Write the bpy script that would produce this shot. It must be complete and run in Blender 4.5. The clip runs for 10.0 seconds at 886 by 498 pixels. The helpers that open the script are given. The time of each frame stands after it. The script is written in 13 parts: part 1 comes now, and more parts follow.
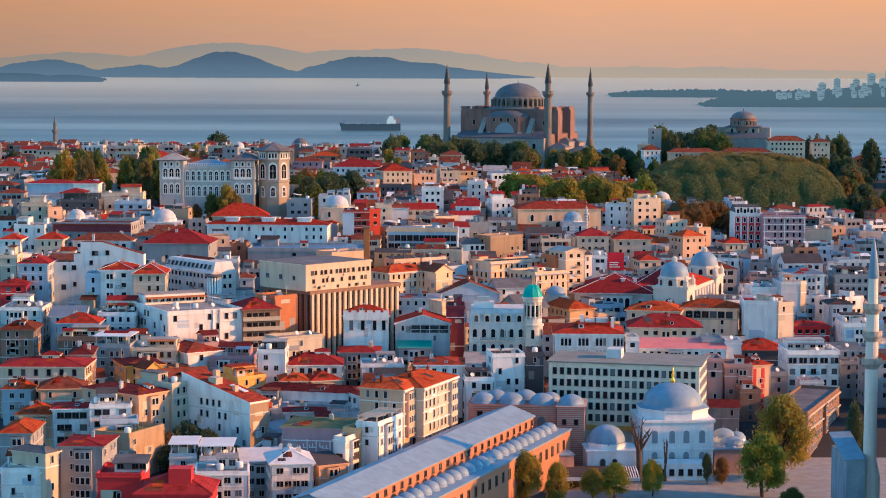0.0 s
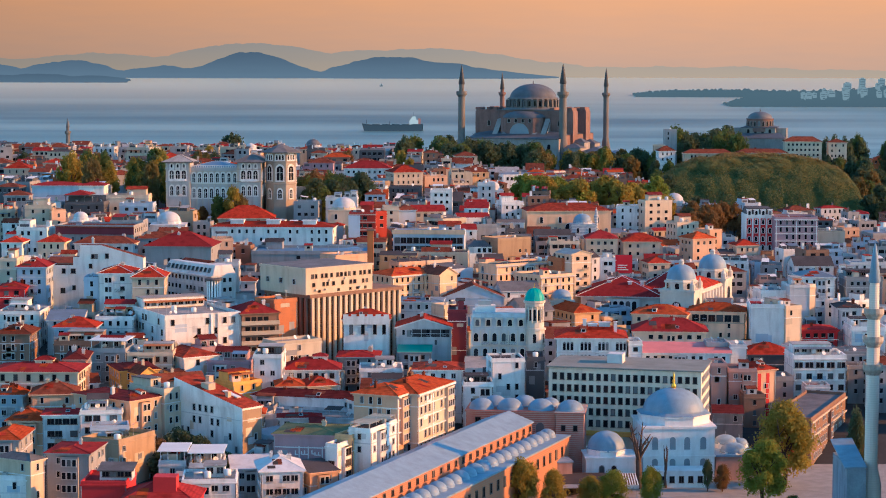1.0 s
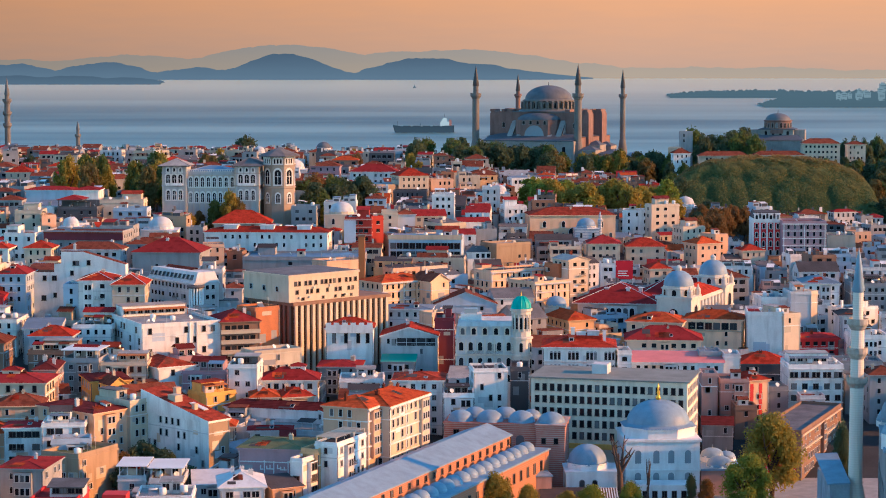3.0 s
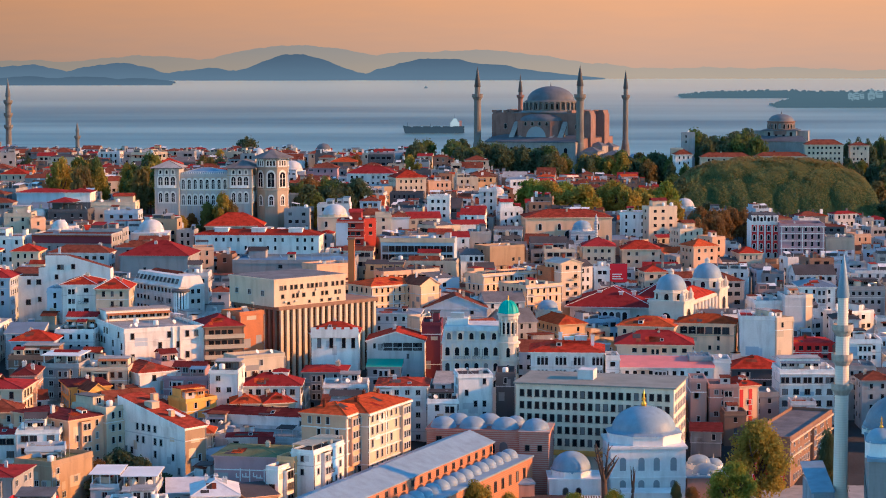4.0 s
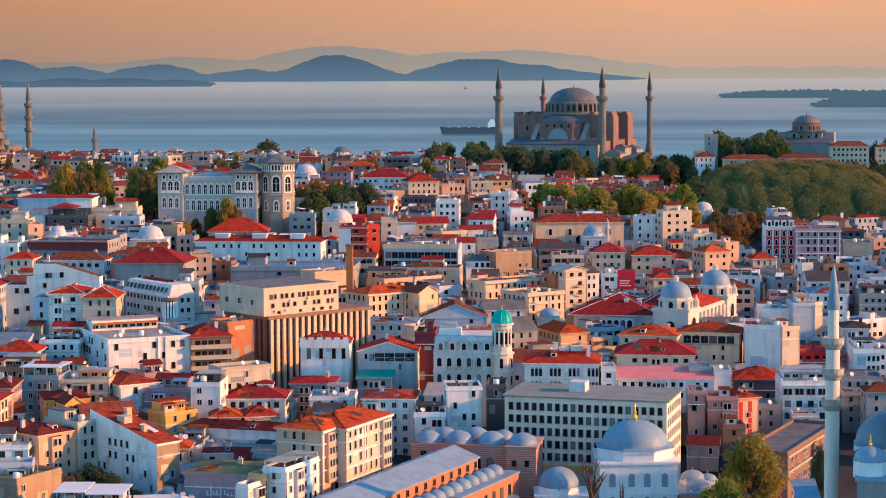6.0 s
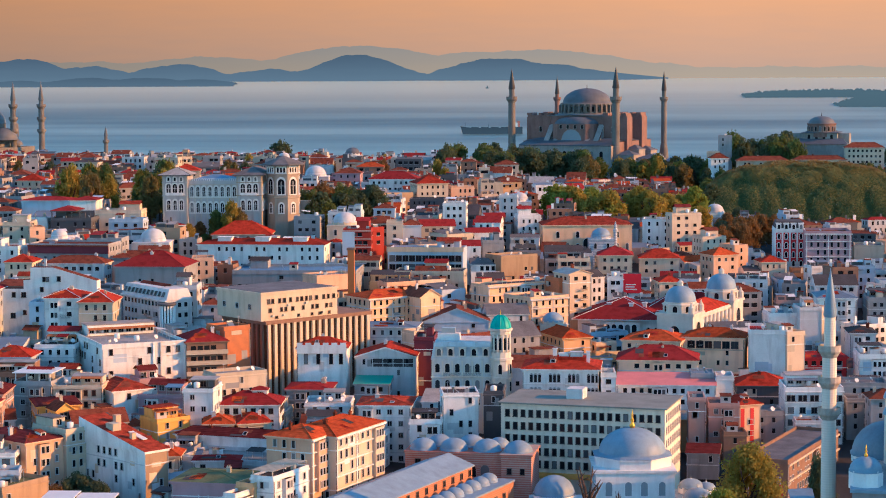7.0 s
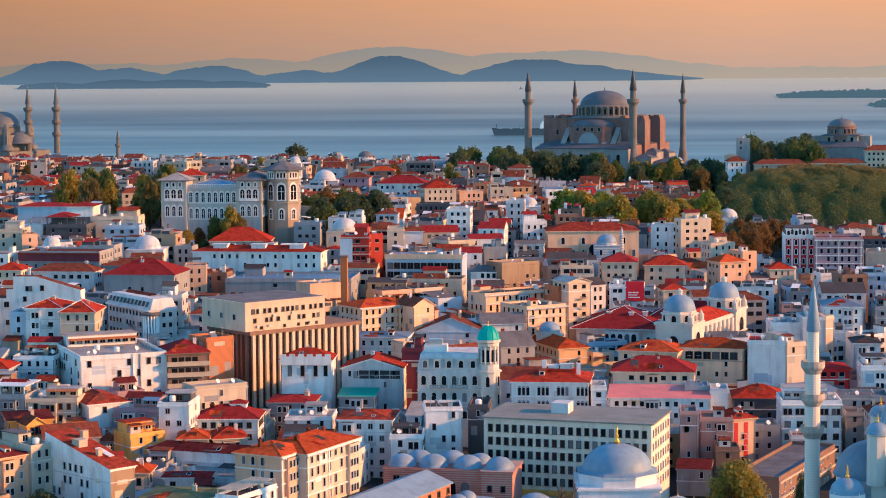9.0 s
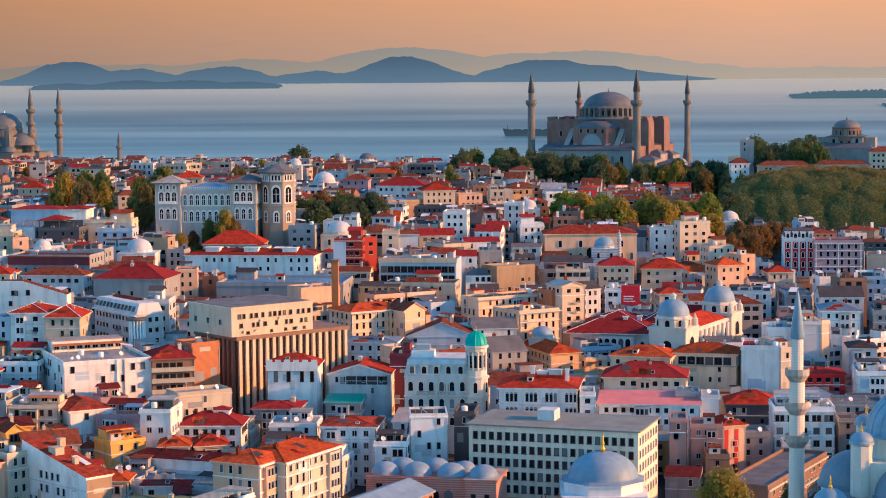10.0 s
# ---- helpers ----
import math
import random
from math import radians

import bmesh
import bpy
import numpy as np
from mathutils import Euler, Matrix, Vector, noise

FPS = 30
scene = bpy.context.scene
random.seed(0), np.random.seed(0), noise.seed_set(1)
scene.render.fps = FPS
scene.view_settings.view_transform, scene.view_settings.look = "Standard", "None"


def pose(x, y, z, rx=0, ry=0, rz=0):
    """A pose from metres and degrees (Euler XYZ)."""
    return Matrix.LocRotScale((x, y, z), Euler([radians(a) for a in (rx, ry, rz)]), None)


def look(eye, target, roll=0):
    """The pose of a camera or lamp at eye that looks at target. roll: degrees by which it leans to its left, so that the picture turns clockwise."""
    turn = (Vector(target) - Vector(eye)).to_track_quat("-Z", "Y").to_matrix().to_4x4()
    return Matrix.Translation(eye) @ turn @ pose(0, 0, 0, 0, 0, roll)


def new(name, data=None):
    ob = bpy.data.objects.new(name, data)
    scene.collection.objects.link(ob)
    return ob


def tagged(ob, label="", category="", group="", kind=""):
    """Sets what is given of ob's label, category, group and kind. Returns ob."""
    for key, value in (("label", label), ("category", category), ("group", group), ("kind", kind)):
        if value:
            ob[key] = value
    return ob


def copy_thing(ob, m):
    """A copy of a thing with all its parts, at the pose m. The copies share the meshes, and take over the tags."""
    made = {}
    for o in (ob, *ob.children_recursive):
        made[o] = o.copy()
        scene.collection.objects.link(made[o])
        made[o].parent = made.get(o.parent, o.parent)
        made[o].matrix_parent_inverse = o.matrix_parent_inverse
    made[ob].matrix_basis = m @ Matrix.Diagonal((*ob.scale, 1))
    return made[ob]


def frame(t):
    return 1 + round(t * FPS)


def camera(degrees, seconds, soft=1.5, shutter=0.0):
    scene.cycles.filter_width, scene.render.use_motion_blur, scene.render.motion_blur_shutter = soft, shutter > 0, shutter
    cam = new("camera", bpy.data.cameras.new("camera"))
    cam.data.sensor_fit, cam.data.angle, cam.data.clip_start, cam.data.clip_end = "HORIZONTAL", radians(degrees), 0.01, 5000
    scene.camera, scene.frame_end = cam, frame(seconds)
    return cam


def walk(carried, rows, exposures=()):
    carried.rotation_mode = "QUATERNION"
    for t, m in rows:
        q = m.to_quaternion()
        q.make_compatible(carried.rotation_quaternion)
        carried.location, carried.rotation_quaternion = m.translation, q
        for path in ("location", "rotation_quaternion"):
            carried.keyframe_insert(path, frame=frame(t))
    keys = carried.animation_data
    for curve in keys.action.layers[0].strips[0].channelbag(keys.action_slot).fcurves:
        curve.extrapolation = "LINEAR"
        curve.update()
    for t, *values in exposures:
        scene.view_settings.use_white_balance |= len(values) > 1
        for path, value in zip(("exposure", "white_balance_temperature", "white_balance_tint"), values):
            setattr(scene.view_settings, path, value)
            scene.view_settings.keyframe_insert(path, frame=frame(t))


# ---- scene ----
cam = camera(24.0, 10.0, soft=1.0)
PATH = [
    (0, (-0.00, 0.00, 105.00), (-0.03, 498.13, 61.76), 0.199),
    (0.5, (3.85, 3.44, 105.28), (0.20, 501.55, 61.97), 0.152),
    (1, (7.50, 7.12, 105.31), (0.90, 505.20, 62.07), 0.111),
    (1.5, (11.60, 11.00, 105.18), (1.92, 509.04, 62.13), 0.043),
    (2, (15.25, 14.82, 105.24), (2.98, 512.82, 62.24), 0.014),
    (3.5, (26.55, 25.61, 105.84), (8.42, 523.43, 62.86), -0.044),
    (4, (30.33, 29.32, 105.98), (10.37, 527.07, 63.05), -0.080),
    (4.5, (34.16, 33.27, 106.17), (11.89, 530.93, 63.26), -0.150),
    (5, (37.64, 36.96, 106.46), (12.60, 534.48, 63.51), -0.171),
    (5.5, (40.84, 41.00, 106.54), (12.83, 538.37, 63.67), -0.227),
    (7, (50.71, 51.87, 107.52), (13.65, 548.63, 64.51), -0.304),
    (7.5, (53.73, 55.70, 107.71), (13.89, 552.25, 64.75), -0.326),
    (8, (56.78, 59.48, 107.96), (14.41, 555.83, 65.01), -0.345),
    (8.5, (60.03, 63.17, 108.21), (15.47, 559.32, 65.31), -0.392),
    (9, (63.20, 66.91, 108.46), (16.64, 562.89, 65.62), -0.423),
    (9.5, (66.41, 70.39, 108.74), (17.89, 566.18, 65.89), -0.470),
    (10, (69.62, 74.11, 108.85), (19.38, 569.74, 66.13), -0.473),
]
walk(cam, [(t, look(eye, target, roll)) for t, eye, target, roll in PATH], [(0, 0.88, 4980, -14), (10, 0.88, 4980, -14)])

# ---- daylight: low sun from the right, blue sky overhead, orange dusk haze ahead ----
SUN_ELEVATION, SUN_AZIMUTH = 17.0, 94.0      # degrees; azimuth clockwise from the +y axis
world = bpy.data.worlds.new("world")
scene.world = world
world.use_nodes = True
wn = world.node_tree.nodes
sky = wn.new("ShaderNodeTexSky")
sky.sky_type = "NISHITA"
sky.sun_disc = False
sky.sun_elevation = radians(SUN_ELEVATION)
sky.sun_rotation = radians(SUN_AZIMUTH)
sky.dust_density = 0.15
sky.ozone_density = 2.4
wn["Background"].inputs["Strength"].default_value = 0.146
world.node_tree.links.new(sky.outputs[0], wn["Background"].inputs["Color"])

sun_data = bpy.data.lights.new("sun", "SUN")
sun_data.energy, sun_data.angle, sun_data.color = 4.98, radians(0.6), (1.0, 0.318, 0.058)
sun = new("sun", sun_data)
se, sa = radians(SUN_ELEVATION), radians(SUN_AZIMUTH)
to_sun = Vector((math.sin(sa) * math.cos(se), math.cos(sa) * math.cos(se), math.sin(se)))
sun.matrix_world = look((0, 0, 600), Vector((0, 0, 600)) - to_sun)

# ---- materials ----
def material(name, colour, rough=0.8, metal=0.0, vary=0.12, scale=0.6, bump=0.0, bump_scale=6.0, tint=0.0, dirt=0.0, spec=0.3):
    """A painted, plastered or stone surface: broad stains, fine grain, a tint of its own for each object."""
    m = bpy.data.materials.new(name)
    m.use_nodes = True
    nodes, links = m.node_tree.nodes, m.node_tree.links
    bsdf = nodes["Principled BSDF"]
    bsdf.inputs["Roughness"].default_value = rough
    bsdf.inputs["Metallic"].default_value = metal
    bsdf.inputs["Specular IOR Level"].default_value = spec
    co = nodes.new("ShaderNodeTexCoord")
    broad = nodes.new("ShaderNodeTexNoise")
    broad.inputs["Scale"].default_value = scale * 0.35
    broad.inputs["Detail"].default_value = 5
    fine = nodes.new("ShaderNodeTexNoise")
    fine.inputs["Scale"].default_value = scale * 4
    fine.inputs["Detail"].default_value = 3
    info = nodes.new("ShaderNodeObjectInfo")
    for n in (broad, fine):
        links.new(co.outputs["Object"], n.inputs["Vector"])
    add = nodes.new("ShaderNodeMath")
    add.operation = "MULTIPLY_ADD"
    links.new(fine.outputs[0], add.inputs[0])
    add.inputs[1].default_value = 0.5
    links.new(broad.outputs[0], add.inputs[2])
    ramp = nodes.new("ShaderNodeMapRange")
    links.new(add.outputs[0], ramp.inputs[0])
    ramp.inputs[1].default_value, ramp.inputs[2].default_value = 0.4, 1.1
    ramp.inputs[3].default_value, ramp.inputs[4].default_value = 1 - vary, 1 + vary
    own = nodes.new("ShaderNodeMapRange")
    links.new(info.outputs["Random"], own.inputs[0])
    own.inputs[3].default_value, own.inputs[4].default_value = 1 - tint, 1 + tint
    mul = nodes.new("ShaderNodeMath")
    mul.operation = "MULTIPLY"
    links.new(ramp.outputs[0], mul.inputs[0])
    links.new(own.outputs[0], mul.inputs[1])
    scalev = nodes.new("ShaderNodeVectorMath")
    scalev.operation = "SCALE"
    scalev.inputs[0].default_value = colour
    links.new(mul.outputs[0], scalev.inputs["Scale"])
    out = scalev.outputs[0]
    if dirt:
        streak = nodes.new("ShaderNodeTexNoise")
        mapping = nodes.new("ShaderNodeMapping")
        mapping.inputs["Scale"].default_value = (0.55, 0.55, 0.1)
        links.new(co.outputs["Object"], mapping.inputs[0])
        links.new(mapping.outputs[0], streak.inputs["Vector"])
        streak.inputs["Scale"].default_value = 1.0
        streak.inputs["Detail"].default_value = 4
        dr = nodes.new("ShaderNodeMapRange")
        links.new(streak.outputs[0], dr.inputs[0])
        dr.inputs[1].default_value, dr.inputs[2].default_value = 0.48, 0.72
        dr.inputs[3].default_value, dr.inputs[4].default_value = 0, dirt * 0.7
        mix = nodes.new("ShaderNodeMix")
        mix.data_type = "RGBA"
        links.new(dr.outputs[0], mix.inputs[0])
        links.new(out, mix.inputs[6])
        mix.inputs[7].default_value = (colour[0] * 0.34, colour[1] * 0.31, colour[2] * 0.3, 1)
        out = mix.outputs[2]
    links.new(out, bsdf.inputs["Base Color"])
    if bump:
        b = nodes.new("ShaderNodeBump")
        b.inputs["Strength"].default_value = bump
        b.inputs["Distance"].default_value = 0.1
        n = nodes.new("ShaderNodeTexNoise")
        n.inputs["Scale"].default_value = bump_scale
        links.new(co.outputs["Object"], n.inputs["Vector"])
        links.new(n.outputs[0], b.inputs["Height"])
        links.new(b.outputs[0], bsdf.inputs["Normal"])
    return m


def tiled(name, colour, step=0.45, vary=0.42, tint=0.25):
    """Clay roof tiles: rows of rounded courses across the slope, patched with older, darker tiles."""
    m = material(name, colour, 0.9, vary=vary, scale=2.2, tint=tint, dirt=0.8, spec=0.05)
    nodes, links = m.node_tree.nodes, m.node_tree.links
    co = nodes.new("ShaderNodeTexCoord")
    wave = nodes.new("ShaderNodeTexWave")
    wave.wave_type, wave.bands_direction = "BANDS", "Z"
    wave.inputs["Scale"].default_value = 0.5 / step
    wave.inputs["Distortion"].default_value = 1.5
    wave.inputs["Detail"].default_value = 1.0
    links.new(co.outputs["Object"], wave.inputs["Vector"])
    b = nodes.new("ShaderNodeBump")
    b.inputs["Strength"].default_value = 0.6
    b.inputs["Distance"].default_value = 0.08
    links.new(wave.outputs[0], b.inputs["Height"])
    links.new(b.outputs[0], nodes["Principled BSDF"].inputs["Normal"])
    return m


def brick_mat(name, colour, joint, scale=1.0, height=0.5):
    m = bpy.data.materials.new(name)
    m.use_nodes = True
    nodes, links = m.node_tree.nodes, m.node_tree.links
    co = nodes.new("ShaderNodeTexCoord")
    wave = nodes.new("ShaderNodeTexWave")
    wave.wave_type, wave.bands_direction = "BANDS", "Z"
    wave.inputs["Scale"].default_value = 0.31 / height * scale
    wave.inputs["Distortion"].default_value = 0.4
    links.new(co.outputs["Object"], wave.inputs["Vector"])
    noise_n = nodes.new("ShaderNodeTexNoise")
    noise_n.inputs["Scale"].default_value = 0.8
    noise_n.inputs["Detail"].default_value = 6
    links.new(co.outputs["Object"], noise_n.inputs["Vector"])
    add = nodes.new("ShaderNodeMath")
    links.new(wave.outputs[0], add.inputs[0])
    links.new(noise_n.outputs[0], add.inputs[1])
    r = nodes.new("ShaderNodeValToRGB")
    r.color_ramp.elements[0].position, r.color_ramp.elements[0].color = 0.35, (*joint, 1)
    r.color_ramp.elements[1].position, r.color_ramp.elements[1].color = 0.95, (*colour, 1)
    half = nodes.new("ShaderNodeMath")
    half.operation = "MULTIPLY"
    half.inputs[1].default_value = 0.7
    links.new(add.outputs[0], half.inputs[0])
    links.new(half.outputs[0], r.inputs[0])
    links.new(r.outputs[0], nodes["Principled BSDF"].inputs["Base Color"])
    nodes["Principled BSDF"].inputs["Roughness"].default_value = 0.85
    return m


def glass_mat(name, dark, curtain, share):
    """Window glass over a dark room; some rooms show a pale curtain."""
    m = bpy.data.materials.new(name)
    m.use_nodes = True
    nodes, links = m.node_tree.nodes, m.node_tree.links
    info = nodes.new("ShaderNodeObjectInfo")
    geo = nodes.new("ShaderNodeNewGeometry")
    add = nodes.new("ShaderNodeMath")
    links.new(info.outputs["Random"], add.inputs[0])
    links.new(geo.outputs["Random Per Island"], add.inputs[1])
    fr = nodes.new("ShaderNodeMath")
    fr.operation = "FRACT"
    links.new(add.outputs[0], fr.inputs[0])
    r = nodes.new("ShaderNodeValToRGB")
    r.color_ramp.elements[0].position, r.color_ramp.elements[0].color = 0.0, (*dark, 1)
    r.color_ramp.elements[1].position, r.color_ramp.elements[1].color = 1.0, (*curtain, 1)
    e = r.color_ramp.elements.new(1 - share)
    e.color = (dark[0] * 1.8, dark[1] * 1.8, dark[2] * 1.8, 1)
    links.new(fr.outputs[0], r.inputs[0])
    bsdf = nodes["Principled BSDF"]
    links.new(r.outputs[0], bsdf.inputs["Base Color"])
    bsdf.inputs["Roughness"].default_value = 0.12
    bsdf.inputs["Specular IOR Level"].default_value = 0.16
    return m


WALL = {
    "white": material("white_plaster", (0.74, 0.735, 0.72), 0.85, dirt=0.6, vary=0.16, tint=0.08),
    "pale": material("pale_grey_plaster", (0.57, 0.57, 0.58), 0.85, dirt=0.6, vary=0.16, tint=0.1),
    "cream": material("cream_plaster", (0.60, 0.50, 0.38), 0.85, dirt=0.4, tint=0.1),
    "beige": material("beige_plaster", (0.48, 0.42, 0.33), 0.85, dirt=0.45, tint=0.12),
    "yellow": material("ochre_yellow_plaster", (0.66, 0.41, 0.21), 0.85, dirt=0.35, tint=0.1),
    "ochre": material("bright_ochre_plaster", (0.72, 0.40, 0.10), 0.85, dirt=0.35),
    "peach": material("peach_plaster", (0.62, 0.40, 0.27), 0.85, dirt=0.4, tint=0.1),
    "pink": material("pink_plaster", (0.47, 0.29, 0.25), 0.85, dirt=0.4, tint=0.12),
    "brown": material("brown_plaster", (0.23, 0.14, 0.10), 0.85, dirt=0.4, tint=0.15),
    "grey": material("grey_concrete", (0.30, 0.30, 0.31), 0.9, dirt=0.5, tint=0.15),
    "dark": material("dark_grey_plaster", (0.10, 0.10, 0.11), 0.8, dirt=0.3, tint=0.2),
    "red": material("crimson_paint", (0.50, 0.025, 0.03), 0.7, dirt=0.3),
    "mauve": material("mauve_plaster", (0.38, 0.25, 0.28), 0.85, dirt=0.35),
    "maroon": material("maroon_paint", (0.16, 0.03, 0.045), 0.7, dirt=0.3),
    "blue": material("pale_blue_plaster", (0.42, 0.50, 0.60), 0.85, dirt=0.35, tint=0.1),
    "stone": material("ashlar_stone", (0.48, 0.44, 0.38), 0.85, dirt=0.5, tint=0.05, bump=0.2),
    "apricot": material("warm_apricot_plaster", (0.72, 0.49, 0.32), 0.85, dirt=0.4, tint=0.1),
    "buff": material("warm_buff_plaster", (0.84, 0.60, 0.41), 0.85, dirt=0.4, tint=0.08),
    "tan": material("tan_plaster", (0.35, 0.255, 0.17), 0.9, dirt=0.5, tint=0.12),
    "madder": material("madder_red_paint", (0.33, 0.032, 0.022), 0.8, dirt=0.4),
    "brick": brick_mat("orange_brick_wall", (0.50, 0.17, 0.06), (0.30, 0.12, 0.06), 1.6, 0.45),
    "rust": material("rust_orange_plaster", (0.42, 0.15, 0.05), 0.85, dirt=0.5),
}
ROOF = {
    "tile": tiled("red_clay_tiles", (0.32, 0.034, 0.018)),
    "old": tiled("weathered_clay_tiles", (0.17, 0.050, 0.030)),
    "orange": tiled("orange_clay_tiles", (0.40, 0.068, 0.02)),
    "maroon": tiled("maroon_tiles", (0.135, 0.024, 0.024), vary=0.3),
    "worn": tiled("sooty_red_tiles", (0.25, 0.040, 0.022), vary=0.6),
    "crimson": tiled("dark_red_metal_roof", (0.25, 0.025, 0.027), vary=0.15),
    "grey": material("grey_roof_felt", (0.13, 0.13, 0.14), 0.9, vary=0.35, tint=0.3, dirt=0.4, spec=0.08),
    "dark": material("dark_bitumen_roof", (0.07, 0.065, 0.07), 0.9, vary=0.35, tint=0.3, spec=0.08),
    "pale": material("pale_screed_roof", (0.34, 0.335, 0.33), 0.9, vary=0.3, tint=0.2, dirt=0.4, spec=0.08),
    "blue": material("blue_metal_roof", (0.12, 0.22, 0.36), 0.5, vary=0.25, dirt=0.3),
    "steel": material("steel_blue_roof", (0.15, 0.19, 0.25), 0.5, vary=0.25, dirt=0.3),
    "green": material("green_metal_roof", (0.05, 0.30, 0.22), 0.5, vary=0.2),
    "rose": material("rose_painted_roof", (0.62, 0.20, 0.19), 0.7, vary=0.2),
    "lead": material("lead_sheet_roof", (0.22, 0.31, 0.41), 0.5, vary=0.2, scale=1.0, dirt=0.3, bump=0.15, bump_scale=1.5),
    "white": material("white_sheet_roof", (0.60, 0.62, 0.65), 0.6, vary=0.15, dirt=0.3, spec=0.15),
    "olive": material("moss_green_roof", (0.13, 0.15, 0.08), 0.9, vary=0.4, spec=0.08),
}
GLASS = glass_mat("window_glass", (0.007, 0.009, 0.013), (0.22, 0.22, 0.23), 0.18)
GLASS_FAR = glass_mat("far_window_glass", (0.007, 0.009, 0.012), (0.13, 0.13, 0.14), 0.2)
FRAME = material("white_window_frame", (0.46, 0.46, 0.46), 0.6)
FRAME_DARK = material("dark_window_frame", (0.10, 0.08, 0.07), 0.6)
METAL = material("galvanised_metal", (0.45, 0.46, 0.48), 0.4, metal=0.6)
STEEL_WHITE = material("white_enamel", (0.72, 0.72, 0.72), 0.4)
GOLD = material("gilded_finial", (0.75, 0.42, 0.06), 0.3, metal=0.9)
TEAL = material("verdigris_dome", (0.04, 0.42, 0.36), 0.5, vary=0.15)
HS_RED = material("faded_red_wash", (0.215, 0.135, 0.118), 0.9, vary=0.3, scale=0.3, dirt=0.55)
HS_STONE = material("weathered_limestone", (0.31, 0.29, 0.275), 0.9, vary=0.25, dirt=0.5)
PALE_LEAD = material("weathered_lead_sheet", (0.118, 0.128, 0.15), 0.6, vary=0.25, dirt=0.4, spec=0.15)
HS_LEAD = material("old_lead_dome", (0.135, 0.145, 0.16), 0.55, vary=0.2, dirt=0.2)
BAND = brick_mat("banded_brick_and_stone", (0.42, 0.145, 0.10), (0.47, 0.34, 0.29), 1.0, 0.5)
GRILLE = material("pale_window_grille", (0.26, 0.29, 0.33), 0.5)
MARBLE = material("pale_marble", (0.75, 0.76, 0.77), 0.7, vary=0.12, dirt=0.35)
MINARET_STONE = brick_mat("minaret_stone_courses", (0.70, 0.635, 0.555), (0.65, 0.585, 0.505), 1.6, 0.8)
CARVED = material("carved_grey_stone", (0.40, 0.36, 0.31), 0.9, vary=0.35, scale=2.5, dirt=0.5, bump=0.6, bump_scale=3.0)
CIVIC = material("pale_civic_stone", (0.60, 0.565, 0.50), 0.85, vary=0.15, dirt=0.35)
CAP_LEAD = material("dark_lead_cap", (0.06, 0.06, 0.066), 0.55, vary=0.2)
OLD_STONE = material("sooty_minaret_stone", (0.17, 0.162, 0.152), 0.9, vary=0.25, dirt=0.5)
PAVING = material("stone_paving", (0.30, 0.29, 0.28), 0.9, vary=0.25, scale=1.0)
BARK = material("bark", (0.09, 0.06, 0.045), 0.9, vary=0.4, scale=3)


def leaf_mat(name, a, b):
    m = bpy.data.materials.new(name)
    m.use_nodes = True
    nodes, links = m.node_tree.nodes, m.node_tree.links
    geo = nodes.new("ShaderNodeNewGeometry")
    info = nodes.new("ShaderNodeObjectInfo")
    r = nodes.new("ShaderNodeValToRGB")
    r.color_ramp.elements[0].color, r.color_ramp.elements[1].color = (*a, 1), (*b, 1)
    add = nodes.new("ShaderNodeMath")
    add.operation = "MULTIPLY_ADD"
    links.new(info.outputs["Random"], add.inputs[0])
    add.inputs[1].default_value = 0.3
    half = nodes.new("ShaderNodeMath")
    half.operation = "MULTIPLY"
    half.inputs[1].default_value = 0.28
    links.new(geo.outputs["Random Per Island"], half.inputs[0])
    co = nodes.new("ShaderNodeTexCoord")
    patch = nodes.new("ShaderNodeTexNoise")
    patch.inputs["Scale"].default_value, patch.inputs["Detail"].default_value = 0.16, 3
    links.new(co.outputs["Object"], patch.inputs["Vector"])
    broad = nodes.new("ShaderNodeMapRange")
    broad.inputs[1].default_value, broad.inputs[2].default_value, broad.inputs[4].default_value = 0.3, 0.7, 0.5
    links.new(patch.outputs[0], broad.inputs[0])
    both_n = nodes.new("ShaderNodeMath")
    links.new(half.outputs[0], both_n.inputs[0])
    links.new(broad.outputs[0], both_n.inputs[1])
    links.new(both_n.outputs[0], add.inputs[2])
    links.new(add.outputs[0], r.inputs[0])
    nodes.remove(nodes["Principled BSDF"])
    diffuse, through_leaf, both = nodes.new("ShaderNodeBsdfDiffuse"), nodes.new("ShaderNodeBsdfTranslucent"), nodes.new("ShaderNodeMixShader")
    links.new(r.outputs[0], diffuse.inputs["Color"])
    links.new(r.outputs[0], through_leaf.inputs["Color"])
    both.inputs[0].default_value = 0.5
    links.new(diffuse.outputs[0], both.inputs[1])
    links.new(through_leaf.outputs[0], both.inputs[2])
    links.new(both.outputs[0], nodes["Material Output"].inputs["Surface"])
    return m


